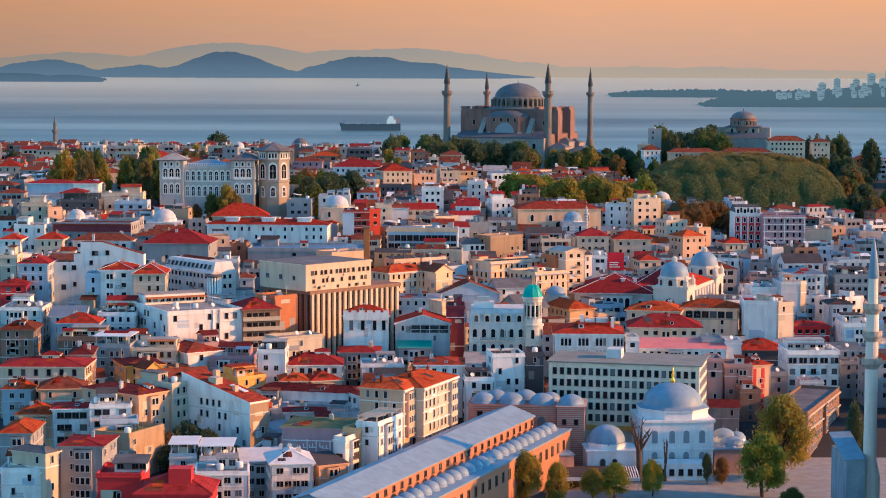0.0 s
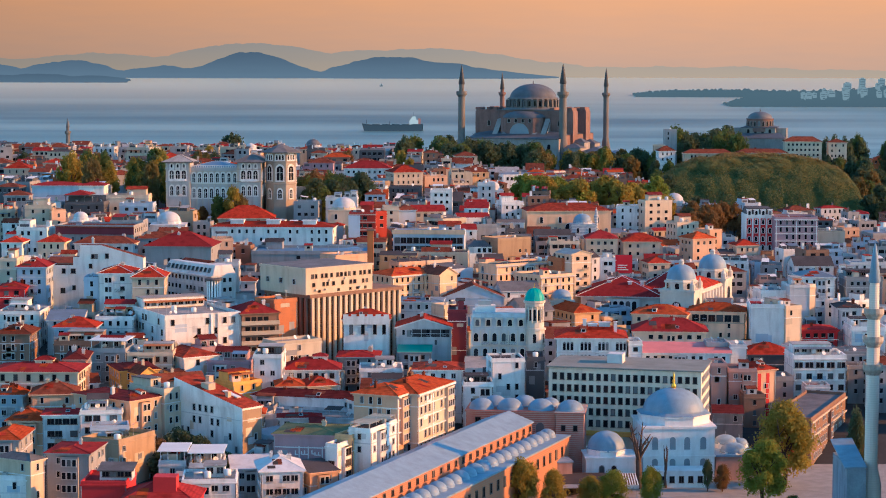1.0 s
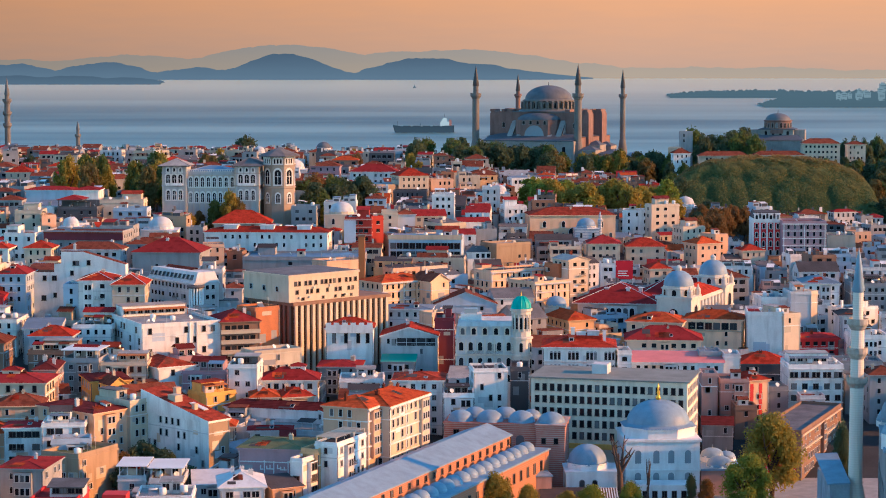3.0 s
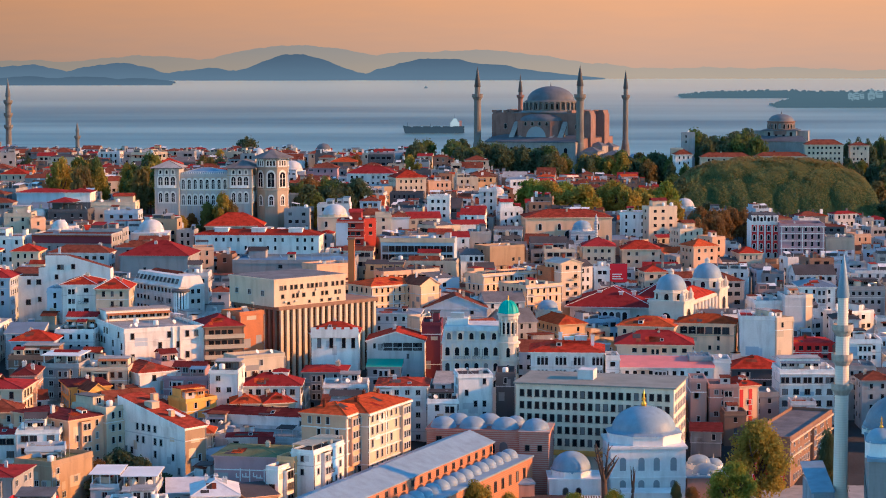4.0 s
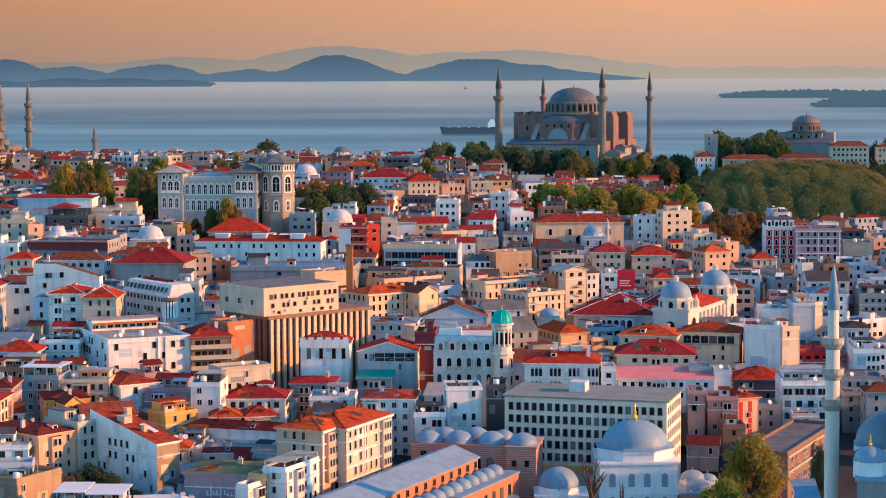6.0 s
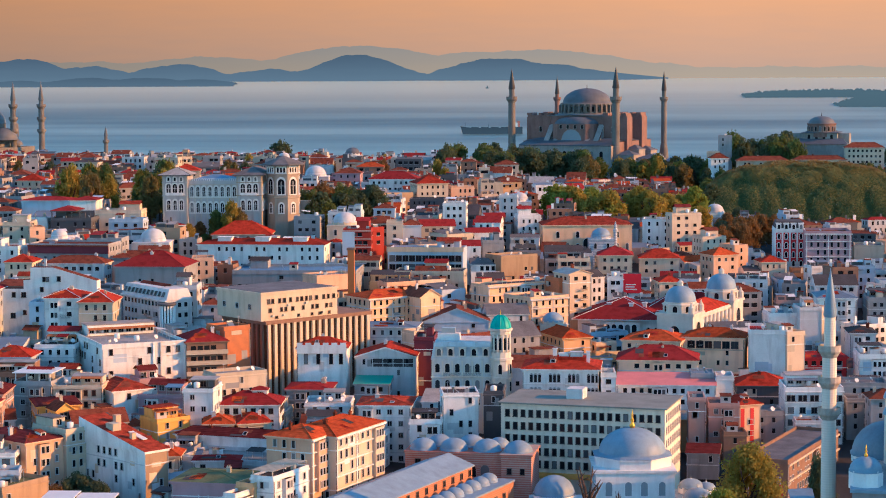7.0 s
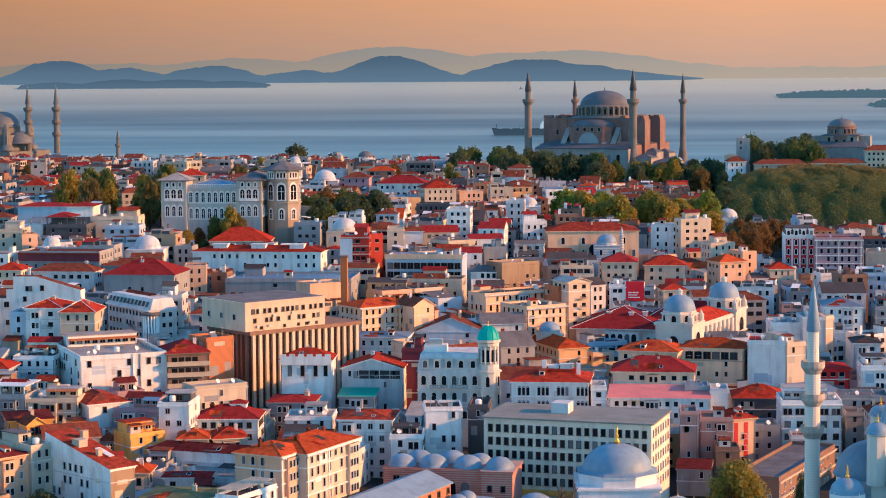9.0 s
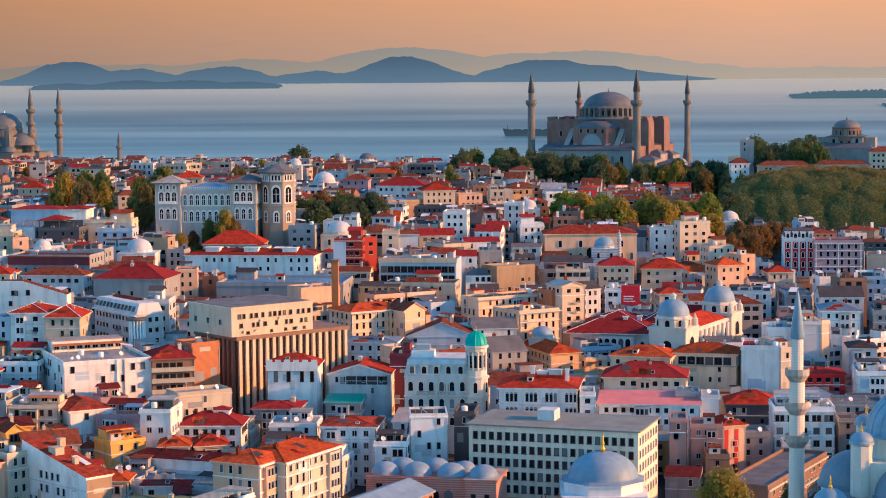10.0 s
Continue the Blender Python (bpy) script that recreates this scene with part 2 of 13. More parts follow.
LEAF = {
    "green": leaf_mat("green_leaves", (0.085, 0.135, 0.05), (0.19, 0.21, 0.065)),
    "lime": leaf_mat("yellow_green_leaves", (0.17, 0.24, 0.055), (0.37, 0.35, 0.06)),
    "olive": leaf_mat("olive_leaves", (0.13, 0.14, 0.06), (0.27, 0.19, 0.075)),
    "dark": leaf_mat("dark_green_leaves", (0.07, 0.105, 0.07), (0.135, 0.165, 0.085)),
    "autumn": leaf_mat("autumn_leaves", (0.22, 0.23, 0.06), (0.47, 0.32, 0.06)),
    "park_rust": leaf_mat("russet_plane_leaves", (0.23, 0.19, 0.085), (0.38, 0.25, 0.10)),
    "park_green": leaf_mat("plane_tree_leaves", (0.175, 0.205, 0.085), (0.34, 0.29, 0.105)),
    # darker copy of the green leaves, with the canopy's shade in its colour
    "park_shade": leaf_mat("shaded_plane_tree_leaves", (0.10, 0.15, 0.07), (0.18, 0.22, 0.09)),
    "brown": leaf_mat("brown_autumn_leaves", (0.16, 0.115, 0.06), (0.29, 0.16, 0.06)),
}

# ---- shape helpers ----
def box(bm, x0, x1, y0, y1, z0, z1, index=0):
    v = [bm.verts.new(p) for p in ((x0, y0, z0), (x1, y0, z0), (x1, y1, z0), (x0, y1, z0), (x0, y0, z1), (x1, y0, z1), (x1, y1, z1), (x0, y1, z1))]
    for q in ((3, 2, 1, 0), (4, 5, 6, 7), (0, 1, 5, 4), (1, 2, 6, 5), (2, 3, 7, 6), (3, 0, 4, 7)):
        f = bm.faces.new([v[i] for i in q])
        f.material_index = index


def poly(bm, points, index=0):
    f = bm.faces.new([bm.verts.new(p) for p in points])
    f.material_index = index
    return f


def ring(bm, r, z, n, cx=0.0, cy=0.0, a0=0.0, squash=1.0):
    return [bm.verts.new((cx + r * math.cos(a0 + 2 * math.pi * i / n), cy + r * squash * math.sin(a0 + 2 * math.pi * i / n), z)) for i in range(n)]


def bridge(bm, a, b, index=0, smooth=False):
    n = len(a)
    for i in range(n):
        f = bm.faces.new((a[i], a[(i + 1) % n], b[(i + 1) % n], b[i]))
        f.material_index, f.smooth = index, smooth


def turned(bm, profile, n=24, cx=0.0, cy=0.0, index=0, smooth=True, a0=0.0, cap=True):
    """A turned body: profile rows of (radius, height) from the foot up."""
    last = None
    for r, z in profile:
        now = ring(bm, max(r, 0.005), z, n, cx, cy, a0)
        if last:
            bridge(bm, last, now, index, smooth)
        last = now
    if cap:
        f = bm.faces.new(last)
        f.material_index = index


def dome_profile(r, rise, z, steps=8, top=0.03):
    return [(r * math.cos(t), z + rise * math.sin(t)) for t in [i / steps * (math.pi / 2 - top) for i in range(steps + 1)]]


def part(name, bm, mats, parent=None, label="", m=None):
    me = bpy.data.meshes.new(name)
    bm.to_mesh(me)
    bm.free()
    for one in mats if isinstance(mats, (list, tuple)) else [mats]:
        me.materials.append(one)
    ob = new(name, me)
    ob.parent = parent
    if m is not None:
        ob.matrix_basis = m
    return tagged(ob, label)


def thing(name, x, y, z, turn=0.0, label="", category="", group="", kind=""):
    ob = new(name)
    ob.empty_display_size = 0.5
    ob.matrix_basis = pose(x, y, z, 0, 0, turn)
    return tagged(ob, label, category, group, kind)


# ---- the lie of the land: a hill that rises to the left and away from the water ----
LAND_X = (-140, -20, 60, 200)
LAND_Y = (300, 420, 500, 620, 750, 850, 1000, 1250, 1420, 1650)
LAND_Z = ((4, 10, 17, 30, 43, 48, 48, 42, 22, -3), (3, 7, 12, 18, 32, 42, 46, 41, 22, -3),
          (3, 4, 5, 11, 24, 33, 41, 41, 22, -3), (3, 3, 4, 8, 16, 22, 32, 40, 22, -3))


def land(x, y):
    z = float(np.interp(x, LAND_X, [np.interp(y, LAND_Y, row) for row in LAND_Z]))
    # the level square beside the bazaar is cut into the slope
    inside = min(1.0, max(0.0, ((x - 30.4) * 0.93 - (y - 510.1) * 0.366 + 6) / 6)) * min(1.0, max(0.0, (556 - y) / 10))
    return z + (min(z, 3.1) - z) * inside


SEA_START, SEA_END, SEA_RISE = 3250.0, 4840.0, 84.0


def sea_level(y):
    t = max(0.0, (y - SEA_START) / (SEA_END - SEA_START))
    return SEA_RISE * t ** 1.35


bm = bmesh.new()
xs = [-2600, -1500, -900] + list(range(-600, 601, 12)) + [900, 1500, 2600]
ys = [-1500, -400, 100] + list(range(250, 1700, 12))
rows = [[bm.verts.new((x, y, land(x, y) - (0 if y < 1650 else 4))) for x in xs] for y in ys]
for a, b in zip(rows, rows[1:]):
    for i in range(len(xs) - 1):
        bm.faces.new((a[i], a[i + 1], b[i + 1], b[i]))
ground = part("ground", bm, material("asphalt_and_dust", (0.035, 0.035, 0.038), 0.95, vary=0.4, scale=0.4))
tagged(ground, "grey asphalt streets and yards climbing a hill", "ground", kind="structure")

# the sea: one sheet from the shore to the horizon
SEA_MAT = bpy.data.materials.new("sea_water")
SEA_MAT.use_nodes = True
n_, l_ = SEA_MAT.node_tree.nodes, SEA_MAT.node_tree.links
b_ = n_["Principled BSDF"]
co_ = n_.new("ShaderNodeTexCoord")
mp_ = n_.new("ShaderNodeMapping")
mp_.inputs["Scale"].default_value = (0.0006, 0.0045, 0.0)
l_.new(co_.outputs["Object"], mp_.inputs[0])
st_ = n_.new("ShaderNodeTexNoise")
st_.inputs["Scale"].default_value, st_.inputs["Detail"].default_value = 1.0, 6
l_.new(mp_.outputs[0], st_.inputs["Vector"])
# light and dark bands put the water's uneven sky reflection into the colour
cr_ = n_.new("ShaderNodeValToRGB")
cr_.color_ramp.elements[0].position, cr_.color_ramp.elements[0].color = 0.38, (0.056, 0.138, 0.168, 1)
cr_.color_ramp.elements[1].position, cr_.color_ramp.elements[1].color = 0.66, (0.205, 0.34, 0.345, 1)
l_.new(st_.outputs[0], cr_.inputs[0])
# base colour pales towards the horizon, putting reflected sky glow and haze into it
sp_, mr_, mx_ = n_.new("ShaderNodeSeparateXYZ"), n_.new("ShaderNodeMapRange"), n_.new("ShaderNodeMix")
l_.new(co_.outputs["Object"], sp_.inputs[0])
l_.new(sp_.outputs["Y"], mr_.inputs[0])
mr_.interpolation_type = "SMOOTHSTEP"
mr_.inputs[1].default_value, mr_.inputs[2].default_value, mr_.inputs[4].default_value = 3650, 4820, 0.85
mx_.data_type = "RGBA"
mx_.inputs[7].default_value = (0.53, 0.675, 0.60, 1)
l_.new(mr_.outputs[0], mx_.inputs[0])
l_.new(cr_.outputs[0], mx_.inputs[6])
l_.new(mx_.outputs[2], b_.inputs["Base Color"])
b_.inputs["Roughness"].default_value = 0.38
b_.inputs["IOR"].default_value = 1.33
wv_ = n_.new("ShaderNodeTexNoise")
wv_.inputs["Scale"].default_value, wv_.inputs["Detail"].default_value = 0.25, 4
l_.new(co_.outputs["Object"], wv_.inputs["Vector"])
bp_ = n_.new("ShaderNodeBump")
bp_.inputs["Strength"].default_value, bp_.inputs["Distance"].default_value = 0.2, 1.2
l_.new(wv_.outputs[0], bp_.inputs["Height"])
l_.new(bp_.outputs[0], b_.inputs["Normal"])
bm = bmesh.new()
last = None
for y in [-1500, 1500] + [SEA_START + (SEA_END - SEA_START) * i / 40 for i in range(41)]:
    now = [bm.verts.new((x, y, sea_level(y))) for x in (-6000, -1500, 0, 1500, 6000)]
    if last:
        for i in range(4):
            f = bm.faces.new((last[i], last[i + 1], now[i + 1], now[i]))
            f.smooth = True
    last = now
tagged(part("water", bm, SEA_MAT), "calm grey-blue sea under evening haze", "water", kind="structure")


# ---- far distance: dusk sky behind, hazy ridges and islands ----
# self-lit surface: dusk light and distance haze are put into the emission colour
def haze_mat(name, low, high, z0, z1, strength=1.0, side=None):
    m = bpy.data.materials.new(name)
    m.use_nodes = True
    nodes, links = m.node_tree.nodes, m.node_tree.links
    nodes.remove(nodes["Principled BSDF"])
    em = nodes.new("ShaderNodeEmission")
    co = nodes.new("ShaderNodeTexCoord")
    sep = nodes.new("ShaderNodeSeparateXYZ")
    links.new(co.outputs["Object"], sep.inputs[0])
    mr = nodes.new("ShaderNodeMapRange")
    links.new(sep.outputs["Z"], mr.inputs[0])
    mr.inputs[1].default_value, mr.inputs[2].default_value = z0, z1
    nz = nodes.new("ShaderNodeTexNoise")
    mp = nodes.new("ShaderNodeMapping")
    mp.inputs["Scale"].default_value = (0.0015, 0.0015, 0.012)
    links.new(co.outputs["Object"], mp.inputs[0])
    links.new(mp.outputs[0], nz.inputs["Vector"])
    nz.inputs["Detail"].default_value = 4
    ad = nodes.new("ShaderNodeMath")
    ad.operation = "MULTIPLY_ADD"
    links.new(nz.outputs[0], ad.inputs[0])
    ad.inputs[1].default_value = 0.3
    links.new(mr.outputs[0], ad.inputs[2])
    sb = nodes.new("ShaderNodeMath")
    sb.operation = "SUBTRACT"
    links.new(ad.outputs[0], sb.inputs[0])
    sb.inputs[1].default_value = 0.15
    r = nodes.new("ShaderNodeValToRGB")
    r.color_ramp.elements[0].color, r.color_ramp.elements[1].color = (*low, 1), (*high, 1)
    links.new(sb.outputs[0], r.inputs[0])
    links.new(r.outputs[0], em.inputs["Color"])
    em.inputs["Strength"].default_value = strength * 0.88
    # the glow itself also changes from left to right
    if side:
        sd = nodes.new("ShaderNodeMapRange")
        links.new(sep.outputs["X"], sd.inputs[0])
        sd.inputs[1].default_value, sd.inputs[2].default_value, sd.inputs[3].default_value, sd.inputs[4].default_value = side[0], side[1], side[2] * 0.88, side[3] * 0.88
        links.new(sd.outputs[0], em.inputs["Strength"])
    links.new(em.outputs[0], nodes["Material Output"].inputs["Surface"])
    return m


def ridge_shape(name, y, foot, hills, x0, x1, mat, label, depth=60.0, rough=3.0, step=12):
    """A range of hills: rounded humps given as (centre, height, half-width), with a worn crest."""
    bm = bmesh.new()
    cols = []
    x = x0
    while x <= x1:
        top = 0.0
        for c, h, w in hills:
            top = max(top, h * math.exp(-((x - c) / w) ** 2))
        top = max(0.0, top + rough * min(1.0, (x1 - x) / 300, (x - x0) / 300) * (noise.noise((x * 0.009, y, 0.3)) + 0.55 * noise.noise((x * 0.03, y, 1.3)) + 0.3 * noise.noise((x * 0.09, y, 2.3))))
        cols.append([bm.verts.new((x, y + depth * k, foot - 3 + (top + 3) * s)) for k, s in ((-1, 0), (-0.55, 0.45), (-0.2, 0.85), (0, 1), (0.4, 0.6), (1, 0))])
        x += step
    for a, b in zip(cols, cols[1:]):
        for i in range(5):
            f = bm.faces.new((a[i], b[i], b[i + 1], a[i + 1]))
            f.smooth = True
    return tagged(part(name, bm, mat), label, "hills", kind="structure")


bm = bmesh.new()
cols = [[bm.verts.new((x, 4955 + 0 * x, z)) for z in (60, 200, 330)] for x in range(-3600, 3601, 300)]
for a, b in zip(cols, cols[1:]):
    for i in range(2):
        bm.faces.new((a[i], b[i], b[i + 1], a[i + 1]))
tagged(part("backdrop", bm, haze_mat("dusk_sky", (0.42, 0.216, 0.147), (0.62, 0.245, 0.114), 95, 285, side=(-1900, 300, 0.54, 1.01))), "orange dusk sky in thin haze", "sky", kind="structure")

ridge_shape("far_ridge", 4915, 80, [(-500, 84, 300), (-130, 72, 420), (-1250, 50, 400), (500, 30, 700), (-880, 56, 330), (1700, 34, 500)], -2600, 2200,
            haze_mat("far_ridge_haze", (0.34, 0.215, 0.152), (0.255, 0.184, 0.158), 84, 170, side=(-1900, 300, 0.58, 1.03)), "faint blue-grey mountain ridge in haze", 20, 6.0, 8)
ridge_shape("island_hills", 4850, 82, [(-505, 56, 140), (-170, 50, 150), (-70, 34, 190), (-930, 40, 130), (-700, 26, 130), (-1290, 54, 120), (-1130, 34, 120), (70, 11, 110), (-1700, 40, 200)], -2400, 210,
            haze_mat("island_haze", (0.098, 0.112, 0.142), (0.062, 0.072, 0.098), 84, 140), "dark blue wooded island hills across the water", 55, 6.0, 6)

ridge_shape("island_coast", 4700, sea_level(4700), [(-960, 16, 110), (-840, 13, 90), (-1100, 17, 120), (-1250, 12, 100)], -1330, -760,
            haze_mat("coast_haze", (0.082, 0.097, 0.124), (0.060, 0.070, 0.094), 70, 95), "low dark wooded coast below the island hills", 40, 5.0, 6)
# ---- the headland, its wood and its blocks of flats; the cargo ship ----
def headland():
    # slope, wood and flats glow in haze tones instead of taking daylight
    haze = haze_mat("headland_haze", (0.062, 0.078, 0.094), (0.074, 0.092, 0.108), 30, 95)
    bm = bmesh.new()
    rnd = random.Random(3)

    def crown(x, y, z, r):
        last = None
        for k in range(3):
            t = k / 2 * math.pi / 2
            now = [bm.verts.new((x + r * math.cos(t) * math.cos(a) * rnd.uniform(0.7, 1.25), y + r * math.cos(t) * math.sin(a), z + r * rnd.uniform(0.6, 1.0) * math.sin(t))) for a in [2 * math.pi * i / 6 for i in range(6)]]
            if last:
                bridge(bm, last, now)
            last = now
    # a low spit, then a broader wooded cape that climbs towards the town
    spit = ((345, 380, 430, 560, 700), (1, 5, 9, 10, 8))
    cape = ((505, 522, 570, 640, 720, 790, 870, 1000, 1500), (1, 7, 24, 27, 27, 36, 50, 62, 70))
    for shape, y in ((spit, 4350), (cape, 4100)):
        cols = []
        x = shape[0][0]
        while x <= shape[0][-1]:
            hh = float(np.interp(x, *shape)) * (0.94 + 0.12 * noise.noise((x * 0.012, 1.7, y)))
            zs = sea_level(y)
            cols.append([bm.verts.new((x, y + o, zs - 4 + (hh + 4) * q)) for o, q in ((-70, 0), (-55, 0.3), (0, 1), (60, 0.3))])
            for _ in range(5):
                back = rnd.uniform(0, 1) ** 1.5
                crown(x + rnd.uniform(-4, 4), y - 52 * back, zs + hh * (1 - 0.72 * back), rnd.uniform(2.2, 5.2))
            x += 7
        for a, b in zip(cols, cols[1:]):
            for i in range(3):
                bm.faces.new((a[i], b[i], b[i + 1], a[i + 1]))
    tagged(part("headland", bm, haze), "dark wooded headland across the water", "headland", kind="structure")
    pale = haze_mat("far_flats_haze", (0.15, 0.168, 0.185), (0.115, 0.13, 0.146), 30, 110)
    for i in range(64):
        x = rnd.uniform(645, 1250)
        back = rnd.uniform(0.0, 0.75)
        y = 4092 - 50 * back
        base = sea_level(4100) + float(np.interp(x, *cape)) * (1 - 0.75 * back)
        w, h = rnd.uniform(5, 13), rnd.uniform(4, 9)
        if i < 8:
            x, w, h, y, base = 742 + i * 33 + rnd.uniform(-6, 6), rnd.uniform(9, 17), rnd.uniform(9, 17), 4104, sea_level(4100) + float(np.interp(742 + i * 33, *cape))
        t = thing("tower_block", x, y, base, 0, "hazy pale block of flats on the wooded headland", "building", "flats on the headland")
        simple_box = bmesh.new()
        box(simple_box, -w / 2, w / 2, -5, 5, -12, h)
        box(simple_box, -w / 4, w / 4, -3, 3, h, h + 2.0)
        part("wall", simple_box, pale, t)
        simple_box = bmesh.new()
        for k in range(max(2, int(h / 3.2))):
            box(simple_box, -w / 2 + 1, w / 2 - 1, -5.3, -5.05, k * 3.2 + 1, k * 3.2 + 2.2)
        tagged(part("glazing", simple_box, haze, t), kind="stuff")

headland()


def cargo_ship():
    y = 3400
    ob = thing("cargo_ship", -118.8, y, sea_level(y) + 1.2, 4, "dark cargo ship with a pale deckhouse at its stern", "ship")
    # hull and deckhouse glow too, with the haze mixed into their colours
    hull = haze_mat("hazy_dark_hull", (0.036, 0.045, 0.060), (0.032, 0.040, 0.054), 0, 10)
    pale = haze_mat("hazy_white_paint", (0.30, 0.29, 0.30), (0.36, 0.35, 0.35), 0, 30)
    bm = bmesh.new()
    L = 97.0
    rows = []
    for i in range(13):
        u = i / 12
        x = -L / 2 + L * u
        half = 8 * min(1, (0.12 + u * 5)) * (1 if u < 0.93 else 1 - (u - 0.93) * 4)
        deck = 8.4 + (2.6 * max(0, (0.14 - u) / 0.14)) + (1.5 if u > 0.82 else 0)
        off = -2.5 if i == 0 else 0
        rows.append([bm.verts.new(p) for p in ((x + off, -half, deck), (x - off * 0.5, -half * 0.8, -2), (x - off * 0.5, half * 0.8, -2), (x + off, half, deck))])
    for a, b in zip(rows, rows[1:]):
        for k in range(4):
            bm.faces.new((a[k], b[k], b[(k + 1) % 4], a[(k + 1) % 4]))
    bm.faces.new(rows[0])
    bm.faces.new(rows[-1])
    part("hull", bm, hull, ob, "dark hull with a raised bow")
    bm = bmesh.new()
    box(bm, L / 2 - 22, L / 2 - 8, -6, 6, 6, 16)
    box(bm, L / 2 - 20, L / 2 - 11, -7.5, 7.5, 16, 19.5)
    box(bm, L / 2 - 18, L / 2 - 12, -4, 4, 19.5, 22)
    part("deckhouse", bm, pale, ob, "pale deckhouse")
    bm = bmesh.new()
    box(bm, L / 2 - 8, L / 2 - 4, -2, 2, 6, 19)
    part("funnel", bm, haze_mat("hazy_red_funnel", (0.22, 0.09, 0.08), (0.22, 0.09, 0.08), 0, 10), ob, "dull red funnel")
    for x, h in ((L / 2 - 15, 29), (-L / 2 + 5, 17), (-6, 14)):
        bm = bmesh.new()
        turned(bm, [(0.4, 6), (0.2, h)], 6, x, 0)
        part("mast", bm, hull, ob)
    for x0 in (-34, -18, -2, 14):
        bm = bmesh.new()
        box(bm, x0, x0 + 12, -5.5, 5.5, 8.4, 9.6)
        part("hatch_cover", bm, hull, ob)


cargo_ship()


def fishing_boat():
    y = 4560
    ob = thing("fishing_boat", -188, y, sea_level(y) + 0.6, 0, "tiny dark fishing boat far out on the water", "boat")
    # same self-lit haze tone for the whole boat
    hull = haze_mat("hazy_boat", (0.10, 0.12, 0.14), (0.09, 0.11, 0.13), 0, 10)
    bm = bmesh.new()
    turned(bm, [(3.2, 0), (4.0, 2.0)], 10)
    part("hull", bm, hull, ob)
    bm = bmesh.new()
    box(bm, -1.2, 1.2, -1, 1, 2, 5)
    part("cabin", bm, hull, ob)
    bm = bmesh.new()
    turned(bm, [(0.3, 2), (0.15, 9)], 6)
    part("mast", bm, hull, ob)


fishing_boat()

# ---- houses ----
WINDOWS = {}


def window_mesh(w, h, style="plain"):
    key = (round(w, 1), round(h, 1), style)
    if key not in WINDOWS:
        w, h = key[:2]
        bm = bmesh.new()
        poly(bm, [(-w / 2, -0.02, 0), (w / 2, -0.02, 0), (w / 2, -0.02, h), (-w / 2, -0.02, h)], 0)
        e = 0.13
        for x0, x1, z0, z1 in ((-w / 2 - e, -w / 2, 0, h), (w / 2, w / 2 + e, 0, h), (-w / 2 - e, w / 2 + e, h, h + e)):
            box(bm, x0, x1, -0.14, 0.02, z0, z1, 1)
        box(bm, -w / 2 - e * 1.6, w / 2 + e * 1.6, -0.24, 0.02, -e, 0, 1)
        if w > 0.9:
            box(bm, -0.04, 0.04, -0.06, 0.0, 0, h, 1)
        if style == "arch":
            turned_half(bm, w / 2 + e, w / 2 - 0.05, h)
        me = bpy.data.meshes.new("window")
        bm.to_mesh(me)
        bm.free()
        me.materials.append(GLASS)
        me.materials.append(FRAME_DARK if style == "dark" else FRAME)
        WINDOWS[key] = me
    return WINDOWS[key]


def turned_half(bm, r1, r0, z, n=8):
    """The arched head of a window."""
    for i in range(n):
        a, b = math.pi * i / n, math.pi * (i + 1) / n
        p = [(r * math.cos(t), r * math.sin(t)) for r, t in ((r0, a), (r1, a), (r1, b), (r0, b))]
        poly(bm, [(x, -0.14, z + y) for x, y in p], 1)
        poly(bm, [(0, -0.03, z), (r0 * math.cos(a), -0.03, z + r0 * math.sin(a)), (r0 * math.cos(b), -0.03, z + r0 * math.sin(b))], 0)


def add_windows(parent, p, turn, width, z0, height, floors, share, near, rnd, size=(1.1, 1.7), pitch=2.7, style="plain", bm=None, margin=1.0):
    """Rows of windows along a wall that starts at p (x, y) in its house's own frame and runs in direction turn (degrees)."""
    n = int((width - 2 * margin + 0.6) / pitch)
    if n < 1:
        if width < 2.4:
            return
        n = 1
    fh = height / floors
    step = (width - 2 * margin) / n
    c, s = math.cos(radians(turn)), math.sin(radians(turn))
    for k in range(floors):
        for i in range(n):
            if rnd.random() > share:
                continue
            u = margin + step * (i + 0.5)
            z = z0 + fh * k + fh * 0.28
            w, h = size[0], min(size[1], fh * 0.6)
            x, y = p[0] + c * u, p[1] + s * u
            if near:
                ob = new("window", window_mesh(w, h, style))
                ob.parent = parent
                ob.matrix_basis = pose(x, y, z, 0, 0, turn)
            else:
                ox, oy = s * 0.05, -c * 0.05
                q = [(x - c * w / 2, y - s * w / 2), (x + c * w / 2, y + s * w / 2)]
                poly(bm, [(q[0][0] + ox, q[0][1] + oy, z), (q[1][0] + ox, q[1][1] + oy, z), (q[1][0] + ox, q[1][1] + oy, z + h), (q[0][0] + ox, q[0][1] + oy, z + h)], 0)
                q = [(x - c * (w / 2 + 0.15), y - s * (w / 2 + 0.15)), (x + c * (w / 2 + 0.15), y + s * (w / 2 + 0.15))]
                ox, oy = s * 0.12, -c * 0.12
                poly(bm, [(q[0][0], q[0][1], z - 0.12), (q[0][0] + ox, q[0][1] + oy, z - 0.12), (q[1][0] + ox, q[1][1] + oy, z - 0.12), (q[1][0], q[1][1], z - 0.12)][::-1], 1)
